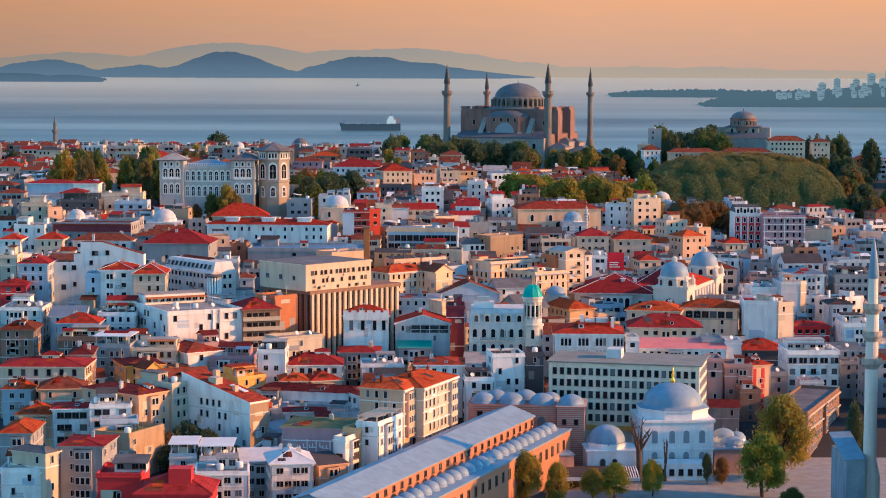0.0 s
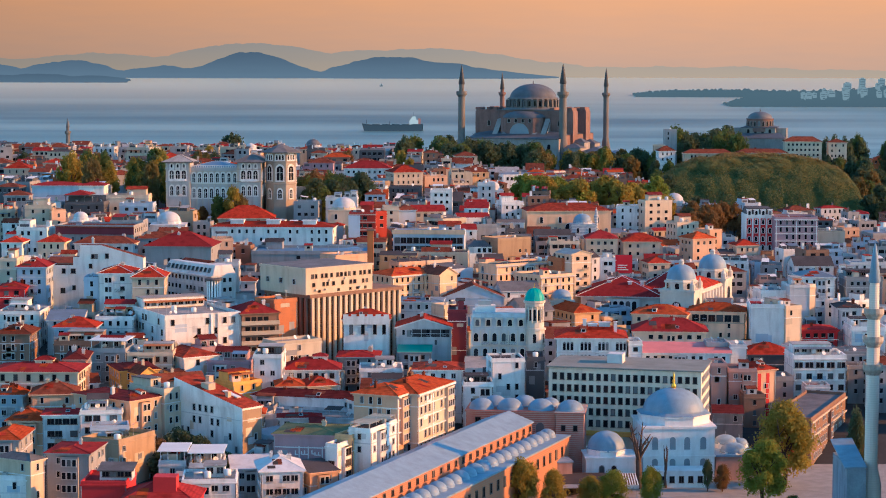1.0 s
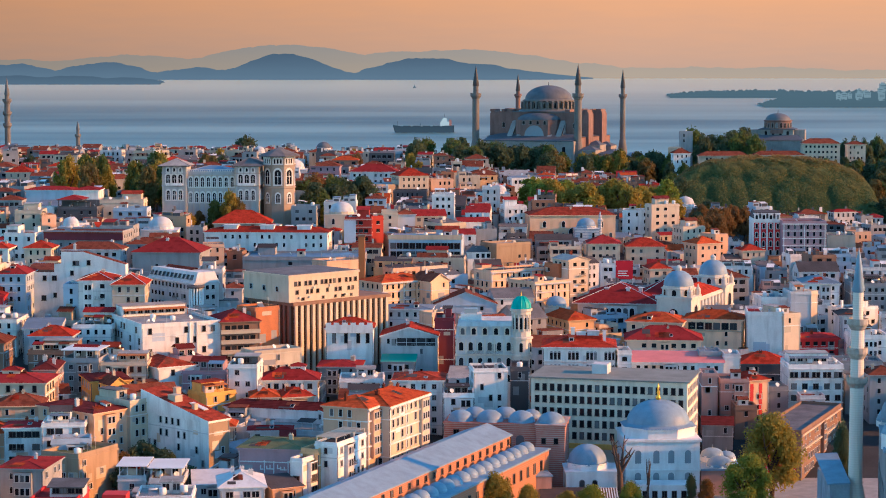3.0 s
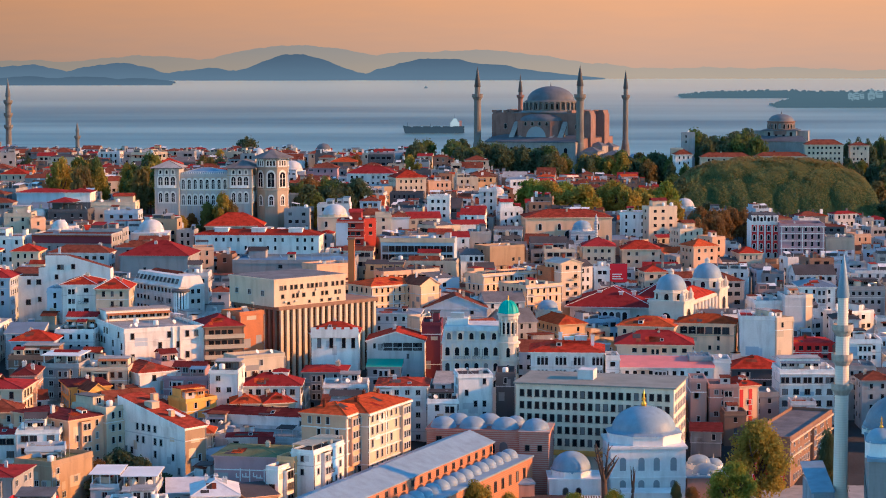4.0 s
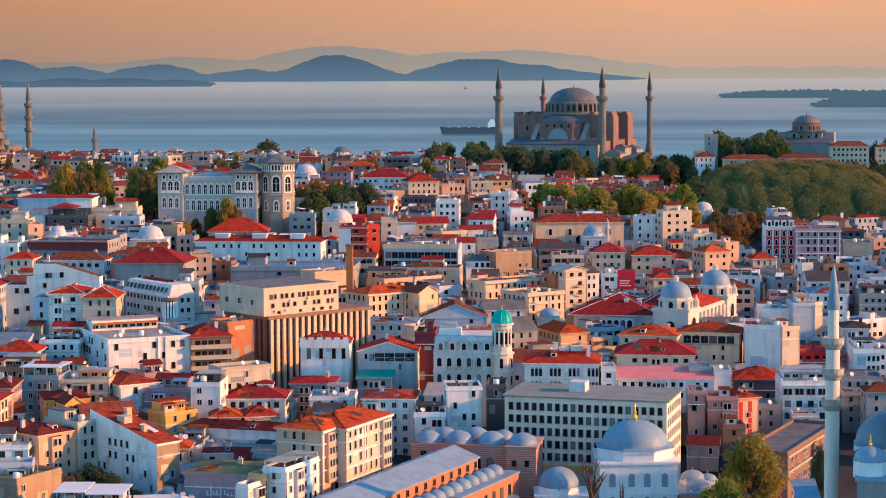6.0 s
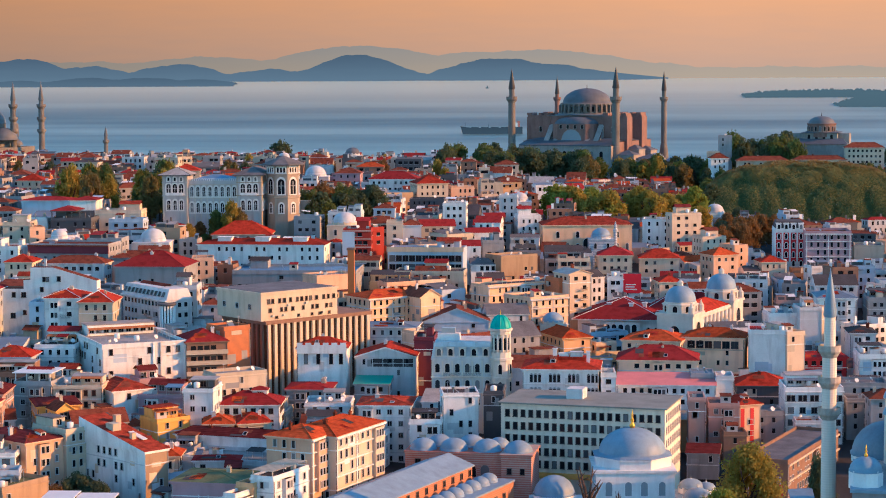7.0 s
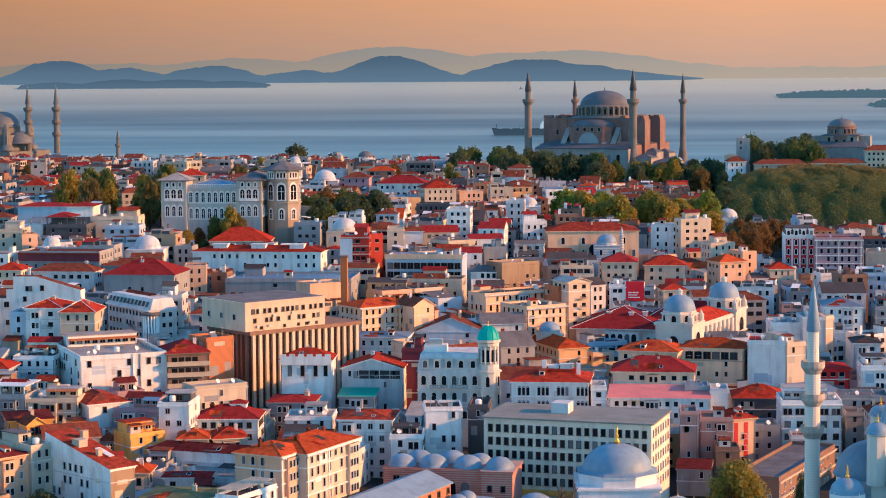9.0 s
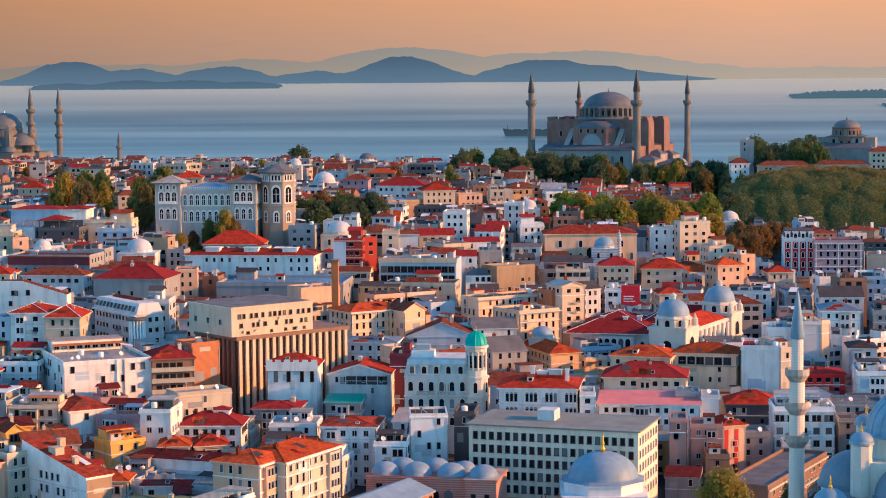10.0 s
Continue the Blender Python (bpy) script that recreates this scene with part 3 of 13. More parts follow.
                poly(bm, [(q[0][0] + ox, q[0][1] + oy, z - 0.12), (q[1][0] + ox, q[1][1] + oy, z - 0.12), (q[1][0] + ox, q[1][1] + oy, z), (q[0][0] + ox, q[0][1] + oy, z)], 1)


def hip_roof(bm, w, d, z, rise, over=0.55, thick=0.22):
    x0, x1, y0, y1 = -over, w + over, -over, d + over
    k = min(x1 - x0, y1 - y0) / 2
    box(bm, x0, x1, y0, y1, z - 0.05, z + thick - 0.002, 1)
    zt, ze = z + thick + rise, z + thick
    if x1 - x0 >= y1 - y0:
        r0, r1 = (x0 + k, (y0 + y1) / 2, zt), (x1 - k, (y0 + y1) / 2, zt)
        a, b, c, e = (x0, y0, ze), (x1, y0, ze), (x1, y1, ze), (x0, y1, ze)
        faces = ([a, b, r1, r0], [b, c, r1], [c, e, r0, r1], [e, a, r0])
    else:
        r0, r1 = ((x0 + x1) / 2, y0 + k, zt), ((x0 + x1) / 2, y1 - k, zt)
        a, b, c, e = (x0, y0, ze), (x1, y0, ze), (x1, y1, ze), (x0, y1, ze)
        faces = ([a, b, r0], [b, c, r1, r0], [c, e, r1], [e, a, r0, r1])
    for f in faces:
        poly(bm, f, 0)
    for p, q in ((a, r0), (b, r1 if x1 - x0 >= y1 - y0 else r0), (r0, r1), (c, r1), (e, r0 if x1 - x0 >= y1 - y0 else r1)):
        p, q = Vector(p), Vector(q)
        v = (q - p)
        side = v.cross(Vector((0, 0, 1))).normalized() * 0.14
        up = Vector((0, 0, 0.1))
        poly(bm, [p - side, p + up, q + up, q - side], 2)
        poly(bm, [p + up, p + side, q + side, q + up], 2)


def gable_roof(bm, w, d, z, rise, along="x", over=0.45, thick=0.2, wall_index=3):
    x0, x1, y0, y1 = -over, w + over, -over, d + over
    if along == "x":
        ym = d / 2
        for a, b in ((y0, ym), (y1, ym)):
            lo, hi = z - rise * over / ym, z + rise
            poly(bm, [(x0, a, lo + thick), (x1, a, lo + thick), (x1, b, hi + thick), (x0, b, hi + thick)], 0)
            poly(bm, [(x0, a, lo), (x1, a, lo), (x1, b, hi), (x0, b, hi)], 1)
            poly(bm, [(x0, a, lo), (x0, a, lo + thick), (x0, b, hi + thick), (x0, b, hi)], 1)
            poly(bm, [(x1, a, lo), (x1, a, lo + thick), (x1, b, hi + thick), (x1, b, hi)], 1)
            poly(bm, [(x0, a, lo), (x1, a, lo), (x1, a, lo + thick), (x0, a, lo + thick)], 1)
        for x in (0.002, w - 0.002):
            poly(bm, [(x, 0, z), (x, d, z), (x, ym, z + rise)], wall_index)
    else:
        xm = w / 2
        for a, b in ((x0, xm), (x1, xm)):
            lo, hi = z - rise * over / xm, z + rise
            poly(bm, [(a, y0, lo + thick), (a, y1, lo + thick), (b, y1, hi + thick), (b, y0, hi + thick)], 0)
            poly(bm, [(a, y0, lo), (a, y1, lo), (b, y1, hi), (b, y0, hi)], 1)
            poly(bm, [(a, y0, lo), (a, y0, lo + thick), (b, y0, hi + thick), (b, y0, hi)], 1)
            poly(bm, [(a, y0, lo), (a, y1, lo), (a, y1, lo + thick), (a, y0, lo + thick)], 1)
        for y in (0.002, d - 0.002):
            poly(bm, [(0, y, z), (w, y, z), (xm, y, z + rise)], wall_index)


def chimney(parent, x, y, z, rnd, h=1.6):
    bm = bmesh.new()
    s = rnd.uniform(0.3, 0.5)
    box(bm, -s, s, -s * 0.7, s * 0.7, -1.2, h)
    box(bm, -s - 0.1, s + 0.1, -s * 0.7 - 0.1, s * 0.7 + 0.1, h, h + 0.15)
    for dx in (-s * 0.5, s * 0.5):
        turned(bm, [(0.12, h + 0.15), (0.1, h + 0.55)], 6, dx, 0, smooth=False)
    part("chimney", bm, rnd.choice((WALL["pale"], WALL["beige"], ROOF["old"])), parent, "", pose(x, y, z))


def roof_light(parent, x, k, d, h, rise, rnd):
    """A dormer or a skylight on the front slope of a hip roof."""
    y = d * k
    z = h + 0.2 + rise * min(1.0, (y + 0.55) / (d / 2 + 0.55))
    bm = bmesh.new()
    if rnd.random() < 0.5:
        box(bm, -0.7, 0.7, -0.6, 1.6, -0.6, 0.9, 0)
        poly(bm, [(-0.9, -0.8, 0.85), (0.9, -0.8, 0.85), (0.9, 1.8, 1.3), (-0.9, 1.8, 1.3)], 1)
        poly(bm, [(-0.45, -0.62, 0.0), (0.45, -0.62, 0.0), (0.45, -0.62, 0.7), (-0.45, -0.62, 0.7)], 2)
        part("dormer", bm, [WALL["white"], ROOF["old"], GLASS], parent, "", pose(x, y, z))
    else:
        t = math.degrees(math.atan2(rise, d / 2))
        box(bm, -0.5, 0.5, -0.7, 0.7, -0.05, 0.12, 0)
        poly(bm, [(-0.4, -0.6, 0.13), (0.4, -0.6, 0.13), (0.4, 0.6, 0.13), (-0.4, 0.6, 0.13)], 1)
        part("skylight", bm, [FRAME, GLASS], parent, "", pose(x, y, z, t))


def balcony(parent, x, z, w, mat):
    """A slab on the front wall with a barred rail."""
    bm = bmesh.new()
    box(bm, 0, w, -1.0, -0.01, 0, 0.14)
    slab = part("balcony", bm, mat, parent, "", pose(x, 0, z))
    bm = bmesh.new()
    box(bm, 0, w, -1.0, -0.95, 0.95, 1.0)
    for i in range(int(w / 0.2) + 1):
        box(bm, i * 0.2, i * 0.2 + 0.04, -0.99, -0.95, 0.14, 0.95)
    tagged(part("railing", bm, FRAME_DARK, slab), kind="stuff")


WALL_WORDS = {"white": "white plastered", "pale": "pale grey plastered", "cream": "cream plastered", "beige": "beige plastered", "yellow": "ochre yellow plastered",
              "peach": "peach plastered", "pink": "faded pink plastered", "brown": "brown plastered", "grey": "grey concrete", "dark": "dark grey", "red": "crimson painted",
              "mauve": "mauve plastered", "maroon": "maroon painted", "blue": "pale blue plastered", "ochre": "bright ochre", "stone": "stone", "rust": "rust-brown plastered", "madder": "madder red painted", "apricot": "warm apricot plastered", "tan": "tan plastered", "buff": "warm buff plastered", "brick": "orange brick"}
ROOF_WORDS = {"maroon": "a maroon tiled", "worn": "a sooty red-tiled", "tile": "a red tiled", "old": "a weathered tiled", "orange": "an orange tiled", "crimson": "a dark red", "grey": "a grey felt", "dark": "a dark bitumen",
              "pale": "a pale screed", "blue": "a blue metal", "steel": "a steel-blue metal", "green": "a green metal", "rose": "a rose painted", "lead": "a lead", "olive": "a mossy green", "white": "a white sheet"}


def describe(wall, roof, colour, floors):
    kind = {"hip": "hip roof", "gable": "gabled roof", "shed": "sloping roof", "flat": "flat roof"}[roof]
    count = ("", "one", "two", "three", "four", "five", "six", "seven")[floors]
    return f"{WALL_WORDS[wall]} {count}-storey building with {ROOF_WORDS[colour]} {kind}"


HOUSES = []       # plan of what stands: x, y, turn, w, d


def house(x, y, w, d, top, turn, wall, roof, roof_colour, floors, label="", near=False, extra="", rise=None, share=1.0, name="house", group=""):
    """A house with its near corner at x, y; its front runs w along turn, its depth d runs back from there; walls end at height top."""
    rnd = random.Random(int(x * 31 + y * 17))
    close = near and y < 580
    c, s = math.cos(radians(turn)), math.sin(radians(turn))
    base = min(land(x + c * u - s * v, y + s * u + c * v) for u in (0, w) for v in (0, d)) - 0.3
    h = top - base
    HOUSES.append((x, y, turn, w, d, top))
    floors = max(1, min(5 if near else 4, round(h / 2.8)))
    ob = thing(name, x, y, base, turn, label or describe(wall, roof, roof_colour, floors), "building", group)
    wm, rm = WALL[wall], ROOF[roof_colour]
    trim = WALL["white"] if wall in ("cream", "yellow", "ochre", "peach", "red", "pink", "mauve", "maroon", "rust", "stone") else WALL["pale"]
    # walls with a plinth, string courses and a cornice
    bm = bmesh.new()
    box(bm, 0, w, 0, d, 0, h)
    floor_h = min(2.85, h / floors)
    box(bm, -0.18, w + 0.18, -0.18, d + 0.18, h - 0.45, h - 0.12)
    part("wall", bm, wm, ob)
    if near and floors > 1 and extra not in ("strips", "plain"):
        for k in sorted({1, floors - 1}):
            bm = bmesh.new()
            z = h - floor_h * k
            box(bm, -0.12, w + 0.12, -0.12, d + 0.12, z - 0.12, z + 0.1)
            part("string_course", bm, trim, ob)
    if near:
        # mended plaster, downpipes and a few cloth awnings over windows
        for k in range(rnd.randint(1, 3)):
            pw, ph = rnd.uniform(1.0, min(4.0, w * 0.5)), rnd.uniform(0.8, 2.6)
            u, v = rnd.uniform(0.1, w - pw - 0.1), rnd.uniform(h * 0.3, max(h * 0.3 + 0.1, h - ph - 0.6))
            pm = WALL[rnd.choice({"white": ("pale", "blue", "cream"), "cream": ("beige", "white"), "pale": ("grey", "white"), "peach": ("beige", "cream"), "beige": ("grey", "cream")}.get(wall, ("beige", "grey")))]
            bb = bmesh.new()
            box(bb, u, u + pw, -0.014, -0.002, v, v + ph)
            part("plaster_patch", bb, pm, ob, "mended patch of plaster")
            if d > 5:
                bb = bmesh.new()
                u = rnd.uniform(0.2, d - pw * 0.6 - 0.3)
                box(bb, -0.014, -0.002, u, u + pw * 0.6, v, v + ph)
                part("plaster_patch", bb, pm, ob, "mended patch of plaster")
        for u in ((0.15, w - 0.15) if w > 7 else (w - 0.15,)):
            bb = bmesh.new()
            box(bb, u - 0.06, u + 0.06, -0.14, -0.02, 0, h - 0.5)
            part("downpipe", bb, METAL if rnd.random() < 0.5 else WALL["dark"], ob)
    z0 = h - floor_h * floors
    bm = None if close else bmesh.new()
    size = rnd.choice(((0.8, 1.3), (0.8, 1.5), (1.0, 1.2), (0.7, 1.4), (1.3, 1.2)))
    pitch = rnd.uniform(1.9, 2.9)
    style = "dark" if wall in ("white", "pale", "blue", "cream") and rnd.random() < 0.5 else "plain"
    front = share * rnd.uniform(0.8, 1.0)
    if near and w > 6 and share > 0.6 and rnd.random() < 0.45:
        u = rnd.uniform(1.5, w - 4.2)
        for k in range(1, min(4, floors)):
            balcony(ob, u, h - floor_h * (k + 1) + 0.35, 2.6, wm if rnd.random() < 0.5 else trim)
    if extra == "strips":
        size, pitch = (1.4, 1.2), 1.7
    faces = [((0, 0), 0, w), ((w, 0), 90, d), ((0, d), -90, d)]
    if extra == "ornate":
        # tall windows under hoods between flat pilasters, a bracketed cornice and an arched ground floor
        size, pitch = (0.8, 1.9), 2.3
        n = max(2, int((w - 1.0) / 2.6))
        for i in range(0, n + 1, 3):
            bb = bmesh.new()
            u = 0.5 + (w - 1.0) * i / n
            box(bb, u - 0.16, u + 0.16, -0.16, -0.004, floor_h * 1.2, h - 0.5)
            part("pilaster", bb, trim, ob)
        for k in range(1, floors + 1):
            bb = bmesh.new()
            z = h - floor_h * k
            box(bb, -0.05, w + 0.05, -0.42 if k in (1, 3) else -0.25, -0.006, z - 0.1, z + 0.14)
            part("ledge", bb, trim, ob)
        for i in range(n):
            arched_window(ob, 0.5 + (w - 1.0) * (i + 0.5) / n, -0.02, 0.2, 0, 1.3, floor_h * 1.1, trim)
        bb = bmesh.new()
        box(bb, -0.4, w + 0.4, -0.75, -0.2, h - 0.3, h + 0.05)
        for i in range(int(w / 0.9)):
            box(bb, 0.3 + 0.9 * i, 0.55 + 0.9 * i, -0.6, -0.19, h - 0.65, h - 0.3)
        part("cornice", bb, trim, ob)
    if near and w > 5.5 and share > 0.6 and extra not in ("strips", "arcade") and rnd.random() < 0.55:
        # a boxed-out bay over the street, with its own windows
        bw = rnd.uniform(2.4, min(4.5, w * 0.5))
        bx, bz0, bz1 = rnd.uniform(0.6, w - bw - 0.6), max(0.5, h - floor_h * (floors - 1)), h - 0.5
        bb = bmesh.new()
        box(bb, bx, bx + bw, -0.85, -0.01, bz0, bz1)
        box(bb, bx - 0.12, bx + bw + 0.12, -0.97, -0.01, bz1 - 0.2, bz1)
        bay = part("bay", bb, wm if rnd.random() < 0.7 else trim, ob)
        rows_n = max(1, floors - 1)
        mark = bmesh.new()
        add_windows(bay, (bx, -0.85), 0, bw, bz0, bz1 - bz0, rows_n, 1.0, close, rnd, (0.8, 1.4), 1.25, style, mark, 0.25)
        if len(mark.faces):
            tagged(part("window_panes", mark, [GLASS_FAR, FRAME], bay), kind="stuff")
        else:
            mark.free()
    for p, a, length in faces:
        add_windows(ob, p, a, length, z0, floor_h * floors, floors, front if a == 0 else front * 0.85, close and not (a == 90 and turn > 20), rnd, size, pitch, style, bm) if not ((a == 90 and turn > 20) or (a == -90 and turn < 3)) else None
    if bm is not None:
        if len(bm.faces):
            tagged(part("window_panes", bm, [GLASS_FAR, FRAME], ob), kind="stuff")
        else:
            bm.free()
    # roof
    bm = bmesh.new()
    if roof == "hip":
        r = rise if rise else min(w, d) * 0.24
        hip_roof(bm, w, d, h, r)
        part("roof", bm, [rm, wm, WALL["white"] if extra == "ridge" else rm], ob)
        if near and w > 9 and d > 8 and not extra and rnd.random() < 0.3:
            # an attic room rising through the slope
            aw, ad = rnd.uniform(3, 4.5), rnd.uniform(3, 4)
            ax, ay, ah = rnd.uniform(1.5, w - aw - 1.5), d * 0.42, r * 0.5 + rnd.uniform(1.0, 1.8)
            ab = bmesh.new()
            box(ab, 0, aw, 0, ad, h, h + ah)
            attic = part("attic", ab, wm, ob, "", pose(ax, ay, 0))
            ab = bmesh.new()
            hip_roof(ab, aw, ad, h + ah, 0.8, 0.3, 0.12)
            part("attic_roof", ab, [rm, wm, rm], attic)
            wd = new("window", window_mesh(1.0, 0.9))
            wd.parent, wd.matrix_basis = attic, pose(aw / 2, -0.01, h + ah - 1.15)
        if near:
            for _ in range(rnd.randint(0, 1)):
                roof_light(ob, rnd.uniform(0.3, 0.7) * w, rnd.uniform(0.12, 0.3), d, h, r, rnd)
        run = min(w, d) / 2 + 0.55
        for _ in range(rnd.randint(2, 4) if near and w > 6 else 0):
            v0 = rnd.uniform(0.1, 0.5) * run
            v1, u0 = v0 + rnd.uniform(0.15, 0.4) * run, v0 + rnd.uniform(0.5, max(0.6, w - 2 * run * 0.9))
            u1 = min(u0 + rnd.uniform(1.0, 3.5), w - v1)
            if u1 > u0 + 0.5:
                patch = bmesh.new()
                lift = h + 0.27
                poly(patch, [(u0, v0 - 0.55, lift + r * v0 / run), (u1, v0 - 0.55, lift + r * v0 / run), (u1, v1 - 0.55, lift + r * v1 / run), (u0, v1 - 0.55, lift + r * v1 / run)])
                part("roof_patch", patch, ROOF[rnd.choice(("old", "old", "tile", "orange", "dark"))], ob, "patch of newer or older tiles")
        for _ in range(rnd.randint(1, 3) if near else 1):
            chimney(ob, rnd.uniform(0.2, 0.8) * w, rnd.uniform(0.35, 0.7) * d, h + r * 0.6, rnd, rnd.uniform(0.8, 1.5))
    elif roof == "gable":
        along = "y" if extra == "gableF" else "x"
        span = w if along == "y" else d
        r = rise if rise else span * 0.27
        gable_roof(bm, w, d, h, r, along)
        part("roof", bm, [rm, wm, rm, wm], ob)
        chimney(ob, rnd.uniform(0.3, 0.7) * w, d * 0.6, h + r * 0.7, rnd)
    elif roof == "shed":
        r = rise if rise else d * 0.14
        poly(bm, [(-0.4, -0.4, h + 0.1), (w + 0.4, -0.4, h + 0.1), (w + 0.4, d + 0.4, h + r), (-0.4, d + 0.4, h + r)], 0)
        poly(bm, [(-0.4, -0.4, h - 0.1), (w + 0.4, -0.4, h - 0.1), (w + 0.4, -0.4, h + 0.1), (-0.4, -0.4, h + 0.1)], 1)
        poly(bm, [(w + 0.4, -0.4, h - 0.1), (w + 0.4, d + 0.4, h - 0.1), (w + 0.4, d + 0.4, h + r), (w + 0.4, -0.4, h + 0.1)], 1)
        poly(bm, [(-0.4, -0.4, h - 0.1), (-0.4, d + 0.4, h - 0.1), (-0.4, d + 0.4, h + r), (-0.4, -0.4, h + 0.1)], 1)
        poly(bm, [(-0.4, d + 0.4, h - 0.1), (w + 0.4, d + 0.4, h - 0.1), (w + 0.4, d + 0.4, h + r), (-0.4, d + 0.4, h + r)], 1)
        part("roof", bm, [rm, wm], ob)
    else:
        poly(bm, [(0.3, 0.3, h + 0.06), (w - 0.3, 0.3, h + 0.06), (w - 0.3, d - 0.3, h + 0.06), (0.3, d - 0.3, h + 0.06)], 0)
        part("roof", bm, rm, ob)
        bm = bmesh.new()
        ph = rnd.uniform(0.5, 1.0)
        for x0, x1, y0, y1 in ((0, w, 0, 0.3), (0, w, d - 0.3, d), (0, 0.3, 0.3, d - 0.3), (w - 0.3, w, 0.3, d - 0.3)):
            box(bm, x0, x1, y0, y1, h + 0.002, h + ph)
        part("parapet", bm, wm, ob)
        if w > 5 and d > 6 and extra not in ("plain", "hotel", "ornate") and (extra == "pent" or rnd.random() < (0.85 if near else 0.55)):
            pw, pd, pz = w * rnd.uniform(0.35, 0.85) if near else min(w * 0.55, rnd.uniform(3, 8)), min(d * 0.5, 6), rnd.uniform(2.2, 3.0)
            px, py = rnd.uniform(0.5, w - pw - 0.5), d - pd - 0.6
            bm = bmesh.new()
            box(bm, px, px + pw, py, py + pd, h, h + pz)
            part("penthouse", bm, wm, ob)
            bm = bmesh.new()
            if rnd.random() < 0.5:
                box(bm, px - 0.3, px + pw + 0.3, py - 0.3, py + pd + 0.3, h + pz + 0.003, h + pz + 0.2)
                part("penthouse_roof", bm, rm, ob)
            else:
                poly(bm, [(px - 0.4, py - 0.5, h + pz + 0.05), (px + pw + 0.4, py - 0.5, h + pz + 0.05), (px + pw + 0.4, py + pd / 2, h + pz + 1.2), (px - 0.4, py + pd / 2, h + pz + 1.2)])
                poly(bm, [(px - 0.4, py + pd / 2, h + pz + 1.2), (px + pw + 0.4, py + pd / 2, h + pz + 1.2), (px + pw + 0.4, py + pd + 0.4, h + pz + 0.05), (px - 0.4, py + pd + 0.4, h + pz + 0.05)])
                part("penthouse_roof", bm, ROOF[rnd.choice(("worn", "old", "maroon", "crimson", "dark"))], ob)
            if near and pw > 2.6:
                k = max(1, int(pw / 2.0))
                for i in range(k):
                    ob2 = new("window", window_mesh(1.3, 1.3))
                    ob2.parent, ob2.matrix_basis = ob, pose(px + pw * (i + 0.5) / k, py, h + 0.8)
                if py > 2.6 and rnd.random() < 0.6:
                    # a terrace awning on thin posts before the upper rooms
                    aw = bmesh.new()
                    ay = py - rnd.uniform(1.6, 2.4)
                    poly(aw, [(px, ay, h + 2.0), (px + pw, ay, h + 2.0), (px + pw, py - 0.01, h + 2.25), (px, py - 0.01, h + 2.25)])
                    poly(aw, [(px, ay, h + 1.85), (px + pw, ay, h + 1.85), (px + pw, ay, h + 2.0), (px, ay, h + 2.0)])
                    for u in (px + 0.06, px + pw - 0.06):
                        box(aw, u - 0.05, u + 0.05, ay + 0.02, ay + 0.12, h + 0.06, h + 1.9)
                    part("awning", aw, rnd.choice((STEEL_WHITE, ROOF["dark"], ROOF["steel"], WALL["beige"], WALL["rust"])), ob)
        FLAT_ROOFS.append((ob, w, d, h, near))
    if extra == "band":
        bm = bmesh.new()
        box(bm, -0.3, w + 0.3, -0.3, -0.002, h - 0.4, h + 1.2)
        part("fascia", bm, WALL["apricot"], ob)
    if extra == "redbox":
        bm = bmesh.new()
        box(bm, w * 0.42, w * 0.42 + 4.5, d * 0.2, d * 0.2 + 4, h, h + 4.6)
        part("stair_tower", bm, wm, ob)
    if extra == "pergola":
        bm = bmesh.new()
        for u in (0.4, w / 3, 2 * w / 3, w - 0.4):
            for v in (0.4, d - 0.4):
                box(bm, u - 0.1, u + 0.1, v - 0.1, v + 0.1, h, h + 2.8)
        box(bm, -0.3, w + 0.3, -0.3, d + 0.3, h + 2.8, h + 3.0)
        part("terrace_canopy", bm, STEEL_WHITE, ob)
    if extra == "mansard":
        bm = bmesh.new()
        poly(bm, [(-0.2, -0.2, h), (w + 0.2, -0.2, h), (w - 0.6, 1.2, h + 3), (0.6, 1.2, h + 3)])
        poly(bm, [(w + 0.2, -0.2, h), (w + 0.2, d, h), (w - 0.6, d - 1, h + 3), (w - 0.6, 1.2, h + 3)])
        poly(bm, [(-0.2, d, h), (-0.2, -0.2, h), (0.6, 1.2, h + 3), (0.6, d - 1, h + 3)])
        poly(bm, [(0.6, 1.2, h + 3), (w - 0.6, 1.2, h + 3), (w - 0.6, d - 1, h + 3), (0.6, d - 1, h + 3)])
        part("mansard_roof", bm, WALL["pale"], ob)
        for i in range(int(w / 2.2)):
            wd = new("window", window_mesh(0.9, 1.2, "dark"))
            wd.parent, wd.matrix_basis = ob, pose(1.4 + 2.2 * i, 0.1, h + 0.9, -25)
    if extra == "graffiti":
        # white sprayed strokes, no letters that could be read
        stroke = random.Random(3)
        u = w * 0.32
        while u < w * 0.8:
            bm = bmesh.new()
            tall = stroke.choice((0.8, 1.0, 1.3, 2.8))
            box(bm, 0, 0.24, -0.03, -0.004, 0, tall)
            if tall < 2:
                box(bm, 0.24, stroke.uniform(0.5, 0.9), -0.03, -0.004, 0.0, 0.24)
            part("sprayed_stroke", bm, STEEL_WHITE, ob, "white sprayed stroke", pose(u, 0, h - 4.4 + stroke.uniform(-0.15, 0.15) - (0.9 if tall > 2 else 0)))
            u += stroke.uniform(0.5, 0.9)
